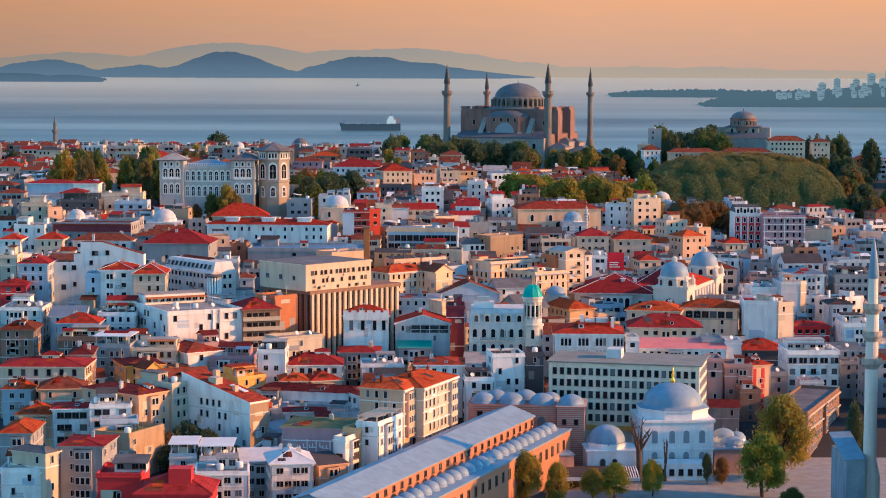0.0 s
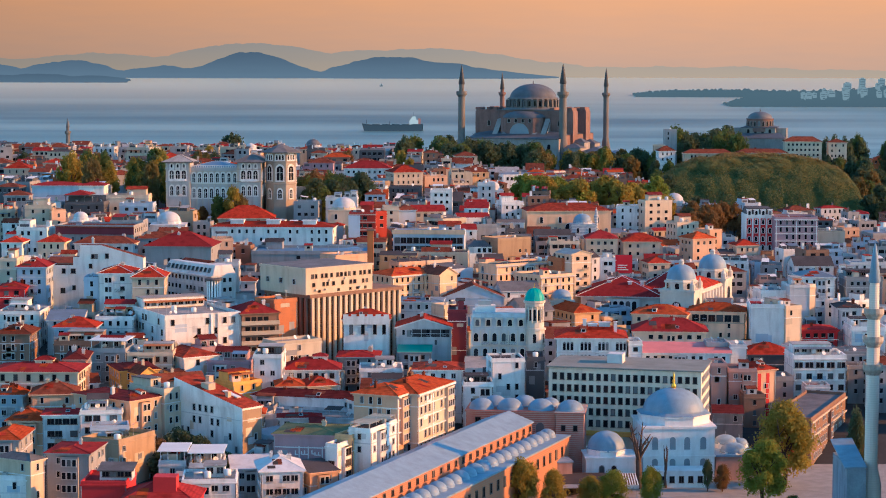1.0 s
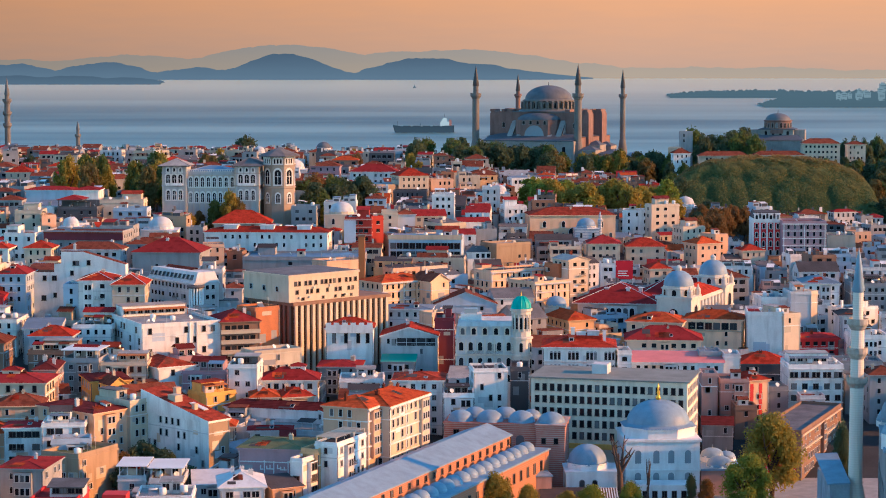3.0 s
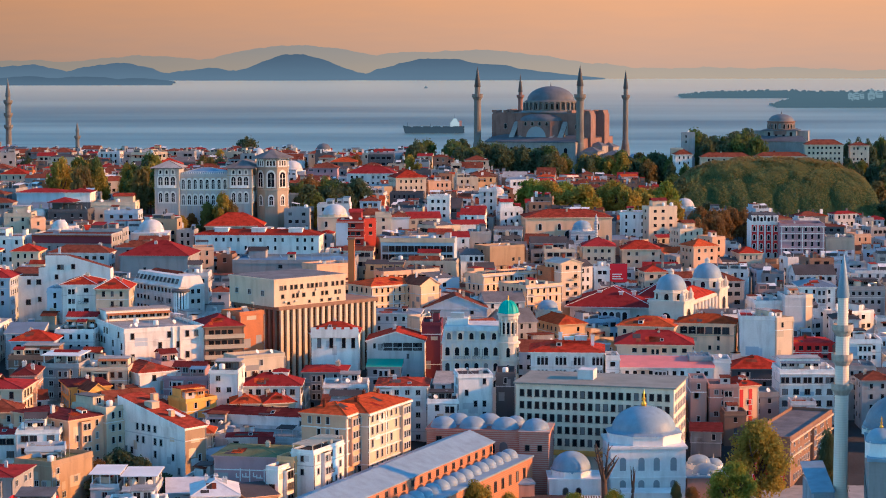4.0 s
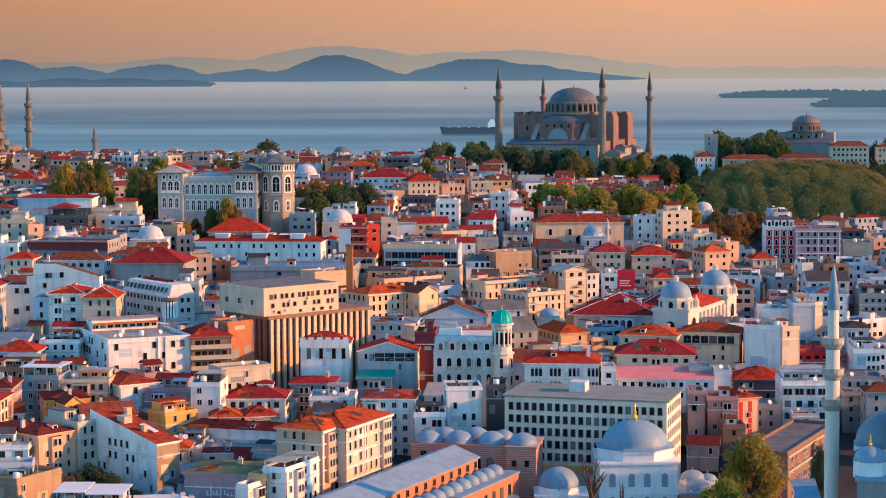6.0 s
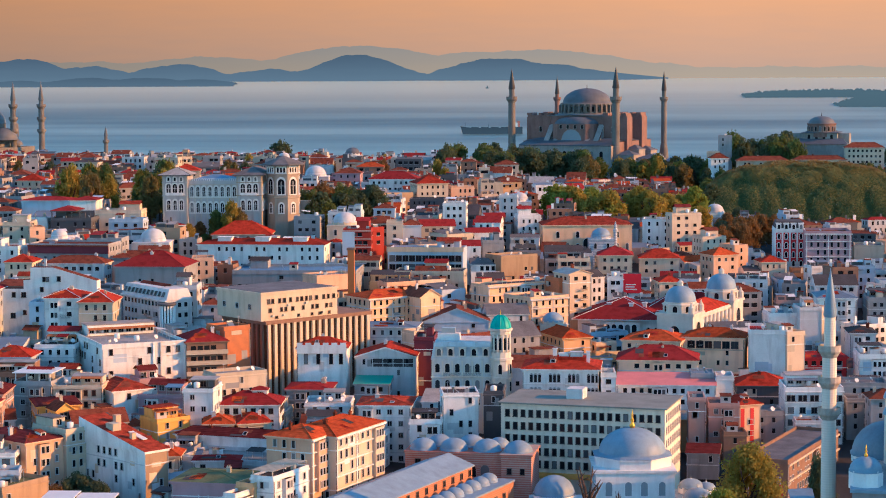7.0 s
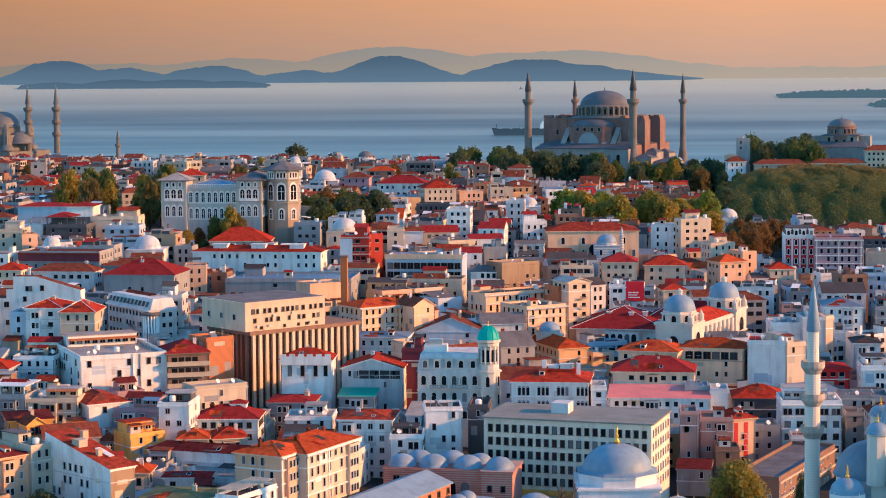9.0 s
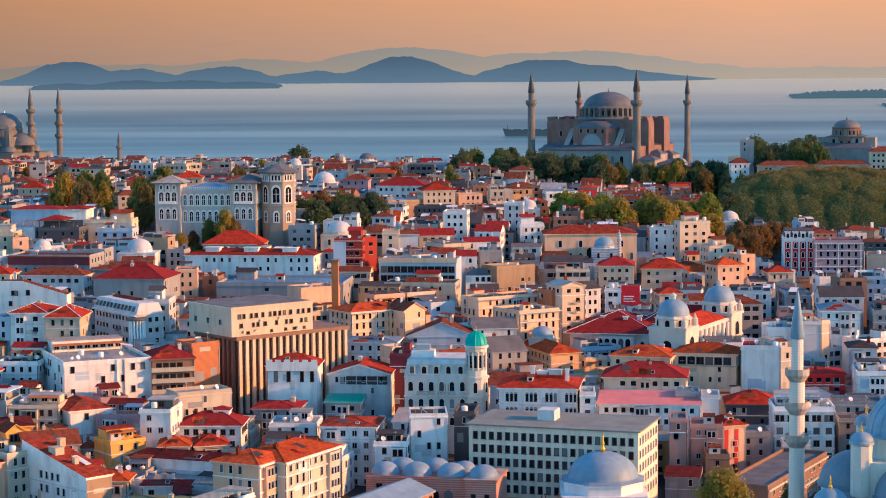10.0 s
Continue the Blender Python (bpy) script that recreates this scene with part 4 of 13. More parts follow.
    if extra == "openfloor":
        # an open dark upper floor under a red canopy roof, furniture covers and plants inside
        for u in (0.3, w * 0.35, w * 0.7, w - 0.3):
            bm = bmesh.new()
            box(bm, u - 0.15, u + 0.15, 0.2, 0.5, h, h + 3.2)
            part("post", bm, WALL["dark"], ob)
        bm = bmesh.new()
        hip_roof(bm, w * 0.62, d, h + 3.2, 1.4, 0.3)
        part("canopy_roof", bm, [ROOF["crimson"], WALL["dark"], ROOF["crimson"]], ob, "dark red canopy roof")
        bm = bmesh.new()
        box(bm, 0.2, w - 0.2, d * 0.5, d * 0.55, h, h + 3.1)
        part("inner_wall", bm, WALL["dark"], ob)
    if extra == "slatroof":
        bm = bmesh.new()
        for i in range(int(w / 0.8)):
            box(bm, 0.2 + 0.8 * i, 0.6 + 0.8 * i, 0.1, d - 0.1, h + 1.5, h + 1.62)
        for u in (0.3, w - 0.3):
            for v in (0.4, d - 0.4):
                box(bm, u - 0.1, u + 0.1, v - 0.1, v + 0.1, h, h + 1.5)
        part("slatted_canopy", bm, [WALL["beige"]], ob, "brown slatted roof canopy")
    if extra == "loft":
        # a roof hut, a long skylight and a brick chimney on the slope
        t = math.degrees(math.atan2(r - 0.1, d + 0.8))
        for u, v, uw, vw, hh, m in ((w * 0.15, d * 0.55, 2.2, 2.6, 1.5, WALL["beige"]), (w * 0.6, d * 0.25, 1.2, 5.0, 0.14, STEEL_WHITE), (w * 0.75, d * 0.72, 1.4, 1.2, 1.7, WALL["peach"]), (w * 0.3, d * 0.3, 1.0, 1.0, 1.3, WALL["peach"])):
            bm = bmesh.new()
            box(bm, 0, uw, 0, vw, -0.4, hh)
            box(bm, -0.1, uw + 0.1, -0.1, vw + 0.1, hh, hh + 0.1)
            part("roof_box", bm, m, ob, "", pose(u, v, h + 0.1 + (r - 0.1) * (v + 0.4) / (d + 0.8), t if hh < 0.2 else 0))
    if extra == "hotel":
        # red panels between white pilasters, arched windows, a dark attic with white dormers
        for i in range(4):
            u = w * (i + 0.5) / 4
            bm = bmesh.new()
            box(bm, u - w / 8 + 0.35, u + w / 8 - 0.35, -0.06, -0.002, h - 11.5, h - 0.7)
            part("panel", bm, WALL["red"], ob, "crimson wall panel")
            for k in range(4):
                arched_window(ob, u, -0.08, h - 3.0 - 3.4 * k, 0, 0.9, 2.0, WALL["white"])
            bm = bmesh.new()
            box(bm, u - 0.9, u + 0.9, -0.1, 2.0, h + 0.4, h + 2.6)
            box(bm, u - 1.1, u + 1.1, -0.3, 2.2, h + 2.6, h + 2.9)
            part("dormer", bm, WALL["white"], ob, "white attic dormer")
            arched_window(ob, u, -0.12, h + 0.7, 0, 1.0, 1.6, WALL["white"])
        bm = bmesh.new()
        poly(bm, [(0, 0, h + 0.3), (w, 0, h + 0.3), (w - 0.8, 1.6, h + 3.4), (0.8, 1.6, h + 3.4)])
        poly(bm, [(w, 0, h + 0.3), (w, d, h + 0.3), (w - 0.8, d - 1, h + 3.4), (w - 0.8, 1.6, h + 3.4)])
        poly(bm, [(0, d, h + 0.3), (0, 0, h + 0.3), (0.8, 1.6, h + 3.4), (0.8, d - 1, h + 3.4)])
        poly(bm, [(0.8, 1.6, h + 3.4), (w - 0.8, 1.6, h + 3.4), (w - 0.8, d - 1, h + 3.4), (0.8, d - 1, h + 3.4)])
        part("attic_roof", bm, ROOF["dark"], ob, "dark slate attic")
    if extra == "school":
        for i in range(9):
            u = w * (i + 0.5) / 9
            if i % 2:
                arched_window(ob, u, -0.02, h - 4.6, 0, 1.2, 2.4, trim)
            arched_window(ob, u, -0.02, h - 9.4, 0, 1.1 if i != 4 else 3.2, 2.6 if i != 4 else 4.6, trim)
    if extra == "dormers":
        for i in range(3):
            bm = bmesh.new()
            u = w * (0.2 + 0.3 * i)
            box(bm, u - 2.4, u + 2.4, 3, 6, h, h + 2.2)
            box(bm, u - 2.7, u + 2.7, 2.7, 6.3, h + 2.2, h + 2.5)
            part("dormer", bm, WALL["white"], ob)
    return ob


FLAT_ROOFS = []


def prism(bm, outline, y0, y1, lid=0):
    """A block whose front shows the outline of (x, z) points, counter-clockwise from its foot; upper faces take the material lid."""
    poly(bm, [(x, y0, z) for x, z in outline])
    poly(bm, [(x, y1, z) for x, z in reversed(outline)])
    for (x0, z0), (x1, z1) in zip(outline, outline[1:] + outline[:1]):
        poly(bm, [(x1, y0, z1), (x0, y0, z0), (x0, y1, z0), (x1, y1, z1)], lid if x1 < x0 else 0)


def belt(ob, w, levels, mat, out=0.35, tall=0.5, x0=0.0):
    """Projecting bands along the front wall."""
    for z in levels:
        bm = bmesh.new()
        box(bm, x0 - 0.1, w + 0.1, -out, -0.005, z, z + tall)
        part("ledge", bm, mat, ob)


def openings(ob, spots, mat_style="dark", face=0.0, turn=0.0):
    """Windows at (x, z, width, height) on the front wall."""
    for x, z, w, h in spots:
        win = new("window", window_mesh(w, h, mat_style))
        win.parent, win.matrix_basis = ob, pose(x, face - 0.01, z, 0, 0, turn)


def roof_room(ob, x0, x1, y0, y1, z, tall, wall, roof, panes):
    """A room on a flat roof under a thin oversailing slab."""
    bm = bmesh.new()
    box(bm, x0, x1, y0, y1, z + 0.05, z + tall)
    room = part("roof_room", bm, wall, ob)
    bm = bmesh.new()
    box(bm, x0 - 0.5, x1 + 0.5, y0 - 0.7, y1 + 0.3, z + tall + 0.003, z + tall + 0.25)
    part("slab", bm, roof, room)
    openings(room, [(x0 + (x1 - x0) * (i + 0.5) / panes, z + 0.6, (x1 - x0) / panes * 0.7, tall - 0.9) for i in range(panes)], face=y0)


def battlements(ob, w, h, mat, tall=1.3):
    """A screen wall that stands above the eaves, cut into merlons."""
    bm = bmesh.new()
    box(bm, 0, w, -0.75, -0.6, h - 1.2, h + 1.1)
    u = 0.0
    while u < w - 0.5:
        box(bm, u, min(w, u + 1.5), -0.75, -0.6, h + 1.102, h + tall + 0.4)
        u += 2.3
    part("battlement", bm, mat, ob)


def open_loft(ob, w, h, rail):
    """A dark wall panel behind posts and a rail, painted as the shade of an open top floor."""
    bm = bmesh.new()
    box(bm, w * 0.28, w - 0.4, -0.03, -0.004, h - 2.7, h - 0.2)
    part("opening", bm, ROOF["dark"], ob, "dark panel for the loft's shaded inside")
    for i in range(5):
        bm = bmesh.new()
        u = w * 0.28 + (w * 0.72 - 0.55) * i / 4
        box(bm, u, u + 0.16, -0.16, -0.032, h - 2.7, h - 0.2)
        part("post", bm, rail, ob)
    for z in (h - 2.75, h - 1.75, h - 0.3):
        bm = bmesh.new()
        box(bm, w * 0.27, w - 0.3, -0.24, -0.165, z, z + 0.13)
        part("rail", bm, rail, ob)


# the small far houses of the roofscape, joined into one mesh
FAR = bmesh.new()
FAR_WALLS, FAR_ROOFS = list(WALL), list(ROOF)
FAR_MATS = [WALL[k] for k in FAR_WALLS] + [ROOF[k] for k in FAR_ROOFS] + [GLASS_FAR, FRAME]


def far_house(x, y, w, d, top, turn, wall, roof, roof_colour, floors):
    rnd = random.Random(int(x * 31 + y * 17))
    c, s = math.cos(radians(turn)), math.sin(radians(turn))
    base = min(land(x + c * u - s * v, y + s * u + c * v) for u in (0, w) for v in (0, d)) - 0.3
    h = top - base
    bm = bmesh.new()
    if y > 700 and roof_colour in ("tile", "orange") and rnd.random() < 0.6:
        roof_colour = rnd.choice(("old", "old", "crimson", "dark"))
    if y > 840 and wall in ("white", "blue", "pale", "cream", "yellow") and rnd.random() < 0.6:
        wall = rnd.choice(("grey", "beige", "brown", "pale", "dark"))
    wi, ri, gi = FAR_WALLS.index(wall), len(FAR_WALLS) + FAR_ROOFS.index(roof_colour), len(FAR_WALLS) + len(FAR_ROOFS)
    lift = 0.0
    if rnd.random() < 0.4 and h > 6.5 and d > 7:
        # the lower front part keeps the full plan, the top storey stands back
        lift = d * rnd.uniform(0.25, 0.4)
        low = h - 2.8
        box(bm, 0, w, 0, lift, 0, low, wi)
        box(bm, 0, w, 0, 0.2, low + 0.002, low + 0.8, wi)
        poly(bm, [(0.1, 0.2, low + 0.05), (w - 0.1, 0.2, low + 0.05), (w - 0.1, lift, low + 0.05), (0.1, lift, low + 0.05)], len(FAR_WALLS) + FAR_ROOFS.index(rnd.choice(("pale", "grey", "tile"))))
        if rnd.random() < 0.5:
            box(bm, w * 0.1, w * 0.6, 0.3, lift - 0.1, low + 2.0, low + 2.12, len(FAR_WALLS) + FAR_ROOFS.index(rnd.choice(("pale", "steel", "old"))))
    box(bm, 0, w, lift, d, 0, h, wi)
    box(bm, -0.15, w + 0.15, lift - 0.15, d + 0.15, h - 0.45, h - 0.1, wi)
    floors = max(1, min(4, round(h / 2.8)))
    floor_h = min(2.85, h / floors)
    size, pitch = rnd.choice(((0.9, 1.4), (0.9, 1.6), (1.4, 1.3), (1.1, 1.5), (1.9, 1.4))), rnd.uniform(1.8, 2.7)
    marks = bmesh.new()
    for p, a, length in (((0, 0), 0, w), ((w, 0), 90, d), ((0, d), -90, d)):
        if a == 0 and lift:
            add_windows(None, (0, lift), 0, w, h - 2.8, 2.8, 1, 0.9, False, rnd, size, pitch, "plain", marks)
            add_windows(None, p, 0, w, h - 2.8 - floor_h * max(1, floors - 1), floor_h * max(1, floors - 1), max(1, floors - 1), 0.8, False, rnd, size, pitch, "plain", marks)
            continue
        add_windows(None, p, a, length, h - floor_h * floors, floor_h * floors, floors, rnd.uniform(0.45, 0.9), False, rnd, size, pitch, "plain", marks)
    for f in marks.faces:
        poly(bm, [tuple(v.co) for v in f.verts], gi + f.material_index)
    marks.free()
    tops = bmesh.new()
    d = d - lift
    if roof == "hip":
        hip_roof(tops, w, d, h, min(w, d) * rnd.uniform(0.13, 0.22), 0.28, 0.14)
        table = (ri, wi, ri)
    elif roof == "gable":
        gable_roof(tops, w, d, h, d * rnd.uniform(0.16, 0.3), "x", 0.25, 0.14, 1)
        table = (ri, wi, ri)
    else:
        r = d * rnd.uniform(0.1, 0.24) if roof == "shed" else 0.0
        poly(tops, [(0.2, 0.2, h + 0.06), (w - 0.2, 0.2, h + 0.06), (w - 0.2, d - 0.2, h + 0.06 + r), (0.2, d - 0.2, h + 0.06 + r)], 0)
        for x0, x1, y0, y1 in ((0, w, 0, 0.25), (0, w, d - 0.25, d), (0, 0.25, 0.25, d - 0.25), (w - 0.25, w, 0.25, d - 0.25)):
            box(tops, x0, x1, y0, y1, h + 0.002, h + 0.7, 1)
        # rooms, sheds and sheet roofs that were added on top over the years
        u = 0.3
        while roof == "flat" and u < w - 1.6:
            pw = min(w - 0.3 - u, rnd.uniform(1.6, 4.5))
            kind = rnd.random()
            v0, v1, hh = d * rnd.uniform(0.1, 0.5), d * rnd.uniform(0.7, 0.95), rnd.uniform(1.6, 2.9)
            if kind < 0.45:
                box(tops, u, u + pw, v0, v1, h + 0.07, h + hh, 1)
                box(tops, u - 0.1, u + pw + 0.1, v0 - 0.25, v1 + 0.1, h + hh + 0.003, h + hh + 0.14, 2)
                if pw > 2:
                    box(tops, u + 0.4, u + pw - 0.4, v0 - 0.03, v0 - 0.004, h + 0.7, h + 1.6, 4)
            elif kind < 0.7:
                poly(tops, [(u, v0, h + 1.7), (u + pw, v0, h + 1.7), (u + pw, v1, h + 2.3), (u, v1, h + 2.3)], 2 if rnd.random() < 0.6 else 3)
                for q in (u + 0.05, u + pw - 0.15):
                    box(tops, q, q + 0.1, v0, v0 + 0.1, h + 0.07, h + 1.7, 1)
                box(tops, u + 0.2, u + pw - 0.2, v0 + 0.5, v1, h + 0.07, h + 1.65, 4)
            u += pw + rnd.uniform(0.1, 1.4)
        table = (ri, wi, len(FAR_WALLS) + FAR_ROOFS.index(rnd.choice(("old", "pale", "crimson", "steel", "dark", "grey", "old", "tile"))))
    table = table[:3] + (FAR_WALLS.index("white"), FAR_WALLS.index("dark"), FAR_WALLS.index("beige"))
    for _ in range(rnd.randint(1, 4)):
        cx, cy, cw = rnd.uniform(0.5, w - 1.4), rnd.uniform(d * 0.25, d * 0.8), rnd.uniform(0.4, 1.3)
        box(tops, cx, cx + cw, cy, cy + 0.6, h, h + rnd.uniform(1.0, 3.0), rnd.randint(3, 5))
    for f in tops.faces:
        poly(bm, [(v.co.x, v.co.y + lift, v.co.z) for v in f.verts], table[f.material_index])
    tops.free()
    m = pose(x, y, base, 0, 0, turn)
    for f in bm.faces:
        g = FAR.faces.new([FAR.verts.new(m @ v.co) for v in f.verts])
        g.material_index = f.material_index
    bm.free()

# ---- landmarks ----
def at(parent, m):
    return parent


def arch_panel(bm, x, z, w, h, y=-0.06, index=0, n=8):
    """A round-headed panel in a wall that faces -y."""
    pts = [(x - w / 2, y, z), (x + w / 2, y, z)] + [(x + w / 2 * math.cos(math.pi * i / n), y, z + h - w / 2 + w / 2 * math.sin(math.pi * i / n)) for i in range(n + 1)]
    poly(bm, pts, index)


def arched_window(parent, x, y, z, turn, w, h, frame_mat=None, name="window", pane=None):
    key = ("arched", round(w, 1), round(h, 1), frame_mat.name if frame_mat else "", pane.name if pane else "")
    if key not in WINDOWS:
        bm = bmesh.new()
        arch_panel(bm, 0, 0, w, h, -0.03)
        n = 8
        r0, r1 = w / 2, w / 2 + 0.18
        zc = h - w / 2
        box(bm, -r1, -r0, -0.16, 0.02, 0, zc, 1)
        box(bm, r0, r1, -0.16, 0.02, 0, zc, 1)
        box(bm, -r1 - 0.1, r1 + 0.1, -0.22, 0.02, -0.2, 0, 1)
        for i in range(n):
            a, b = math.pi * i / n, math.pi * (i + 1) / n
            poly(bm, [(r * math.cos(t), -0.16, zc + r * math.sin(t)) for r, t in ((r0, a), (r1, a), (r1, b), (r0, b))], 1)
            poly(bm, [(r0 * math.cos(a), -0.16, zc + r0 * math.sin(a)), (r0 * math.cos(b), -0.16, zc + r0 * math.sin(b)), (r0 * math.cos(b), 0, zc + r0 * math.sin(b)), (r0 * math.cos(a), 0, zc + r0 * math.sin(a))], 1)
        me = bpy.data.meshes.new("window")
        bm.to_mesh(me)
        bm.free()
        me.materials.append(pane or GLASS)
        me.materials.append(frame_mat or FRAME)
        WINDOWS[key] = me
    ob = new(name, WINDOWS[key])
    ob.parent, ob.matrix_basis = parent, pose(x, y, z, 0, 0, turn)
    return ob


def simple(name, parent, mats, fill, label="", m=None):
    bm = bmesh.new()
    fill(bm)
    return part(name, bm, mats, parent, label, m)


def finial(parent, x, y, z, s=1.0, mat=None):
    bm = bmesh.new()
    turned(bm, [(0.12 * s, -0.4 * s), (0.42 * s, 0.1 * s), (0.5 * s, 0.45 * s), (0.16 * s, 0.9 * s), (0.34 * s, 1.3 * s), (0.14 * s, 1.7 * s), (0.2 * s, 2.0 * s), (0.03 * s, 3.0 * s)], 8)
    part("finial", bm, mat or GOLD, parent, "gilded finial", pose(x, y, z))


def minaret(x, y, base, top, r, balconies, cone, mat, cone_mat, label, plinth=None, group=""):
    """A tapering minaret: plinth, shaft, ringed balconies and a pointed lead cap."""
    ob = thing("minaret", x, y, base, 0, label, "minaret", group)
    h = top - base
    pl = plinth or h * 0.3
    top_b = max(balconies)
    bm = bmesh.new()
    turned(bm, [(r * 1.6, 0), (r * 1.6, pl * 0.75), (r * 1.08, pl), (r, pl + 0.4), (r * 0.94, top_b - base), (r * 0.76, top_b - base + 0.1), (r * 0.72, h - cone)], 16, smooth=False)
    part("shaft", bm, mat, ob)
    for zb in balconies:
        z = zb - base
        bm = bmesh.new()
        turned(bm, [(r * 0.95, z - r * 0.9), (r * 1.15, z - r * 0.6), (r * 1.2, z - r * 0.45), (r * 1.42, z - r * 0.2), (r * 1.5, z), (r * 1.5, z + r * 0.75), (r * 1.4, z + r * 0.75), (r * 1.4, z + 0.05), (r * 0.9, z + 0.05)], 16, smooth=False)
        part("balcony", bm, CARVED if mat is MINARET_STONE else mat, ob)
    bm = bmesh.new()
    turned(bm, [(r * 0.78, h - cone - 0.4), (r * 0.9, h - cone), (r * 0.52, h - cone * 0.5), (r * 0.24, h - cone * 0.2), (0.1, h - 0.6), (0.05, h)], 16)
    part("cap", bm, cone_mat, ob, "pointed lead cap")
    return ob


def dome_part(parent, x, y, z, r, rise, mat=None, name="dome", ribs=0, n=28):
    bm = bmesh.new()
    turned(bm, [(r * 1.05, z - 0.35), (r * 1.05, z)] + dome_profile(r, rise, z, 9), n, x, y)
    ob = part(name, bm, mat or ROOF["lead"], parent)
    for i in range(ribs):
        a = 2 * math.pi * i / ribs
        bm = bmesh.new()
        last = None
        for rr, zz in dome_profile(r + 0.05, rise + 0.05, 0, 7):
            now = (bm.verts.new((rr, -0.1, zz)), bm.verts.new((rr + 0.08, 0, zz + 0.04)), bm.verts.new((rr, 0.1, zz)))
            if last:
                bm.faces.new((last[0], now[0], now[1], last[1]))
                bm.faces.new((last[1], now[1], now[2], last[2]))
            last = now
        part("rib", bm, mat or ROOF["lead"], ob, "", pose(x, y, z, 0, 0, math.degrees(a)))
    return ob


# --- the great domed basilica with four minarets ---
def basilica():
    g = 41.0
    ob = thing("domed_basilica", 44.4, 1247.5, g, -22, "huge red-washed domed basilica with lead roofs and buttresses", "basilica")

    def z(v):
        return v - g
    simple("aisle_wall", ob, HS_RED, lambda bm: box(bm, -29, 29, -24, 26, 0, z(66.6)))
    simple("narthex_wall", ob, HS_STONE, lambda bm: box(bm, -28, 28, -33, -24.02, 0, z(64.7)))

    def lean_to(bm):
        poly(bm, [(-27.6, -33.6, z(65.0)), (27.6, -33.6, z(65.0)), (27.6, -23.5, z(66.9)), (-27.6, -23.5, z(66.9))])
        poly(bm, [(-27.6, -33.6, z(64.4)), (27.6, -33.6, z(64.4)), (27.6, -33.6, z(65.0)), (-27.6, -33.6, z(65.0))])
        poly(bm, [(-29.5, -24.4, z(66.9)), (29.5, -24.4, z(66.9)), (21, -17, z(68.6)), (-21, -17, z(68.6))])
        poly(bm, [(29.5, -24.4, z(66.9)), (29.5, 26.4, z(66.9)), (19, 19, z(68.6)), (19, -17, z(68.6))])
        poly(bm, [(-29.5, 26.4, z(66.9)), (-29.5, -24.4, z(66.9)), (-19, -17, z(68.6)), (-19, 19, z(68.6))])
        poly(bm, [(29.5, 26.4, z(66.9)), (-29.5, 26.4, z(66.9)), (-19, 19, z(68.6)), (19, 19, z(68.6))])
    simple("aisle_roof", ob, PALE_LEAD, lean_to)
    simple("nave_wall", ob, HS_RED, lambda bm: box(bm, -18, 18, -15, 15, z(64), z(80.6)))
    simple("nave_roof", ob, HS_LEAD, lambda bm: (box(bm, -18.4, 18.4, -15.4, 15.4, z(80.6), z(81.2)), turned(bm, [(17.5, z(81.2)), (15.6, z(82.6))], 24)))
    for sx in (-1, 1):
        for sy in (-1, 1):
            x0, x1 = sorted((sx * 16.0, sx * 30.6))

            def tower(bm, x0=x0, x1=x1, sy=sy):
                y0, y1 = sorted((sy * 7.5, sy * 15.5))
                box(bm, x0, x1, y0, y1, 0, z(80.2))
                box(bm, x0 + 0.4, x1 - 0.4, y0 + 0.4, y1 - 0.4, z(80.2), z(81.0))
                for u in range(4):
                    if u != 1:
                        box(bm, x0 + 3.6 * u, x0 + 3.6 * u + (3.0 if u != 2 else 1.6), y0, y1, z(81.0), z(82.4))
            simple("buttress_tower", ob, HS_RED, tower)
    for i, (bx, bw, bt) in enumerate(((-15, 3.2, 76), (-9.5, 2.6, 72), (9.5, 2.6, 72), (15, 3.2, 76))):
        def fin(bm, bx=bx, bw=bw, bt=bt):
            poly(bm, [(bx - bw / 2, -24, z(67)), (bx + bw / 2, -24, z(67)), (bx + bw / 2, -15, z(bt)), (bx - bw / 2, -15, z(bt))])
            for x in (bx - bw / 2, bx + bw / 2):
                poly(bm, [(x, -24, z(60)), (x, -15, z(60)), (x, -15, z(bt)), (x, -24, z(64))])
            poly(bm, [(bx - bw / 2, -24, z(60)), (bx + bw / 2, -24, z(60)), (bx + bw / 2, -24, z(64)), (bx - bw / 2, -24, z(64))])
        simple("flying_buttress", ob, HS_STONE, fin)

    def apse(bm):
        a = [(-12.5, -15), (-12.5, -20.5), (-8.5, -23), (8.5, -23), (12.5, -20.5), (12.5, -15)]
        for p, q in zip(a, a[1:]):
            poly(bm, [(*p, z(62)), (*q, z(62)), (*q, z(76.4)), (*p, z(76.4))])
    simple("west_bay_wall", ob, HS_RED, apse)

    def semi(bm):
        n, r = 18, 13.2
        last = None
        for k in range(7):
            t = k / 6 * math.pi / 2
            now = [bm.verts.new((r * math.cos(t) * math.cos(math.pi + math.pi * i / n), -14.8 + 0.66 * r * math.cos(t) * math.sin(math.pi + math.pi * i / n), z(76.4) + 4.2 * math.sin(t))) for i in range(n + 1)]
            if last:
                for i in range(n):
                    f = bm.faces.new((last[i], last[i + 1], now[i + 1], now[i]))
                    f.smooth = True
            last = now
    simple("semi_dome", ob, PALE_LEAD, semi)
    arched_window(ob, 0, -23.02, z(66.9), 0, 11.8, 6.4, HS_STONE, "lunette", GRILLE)
    for x in (-6.5, -2.2, 2.2, 6.5):
        arched_window(ob, x, -23.02, z(73.8), 0, 1.5, 2.2, HS_STONE)
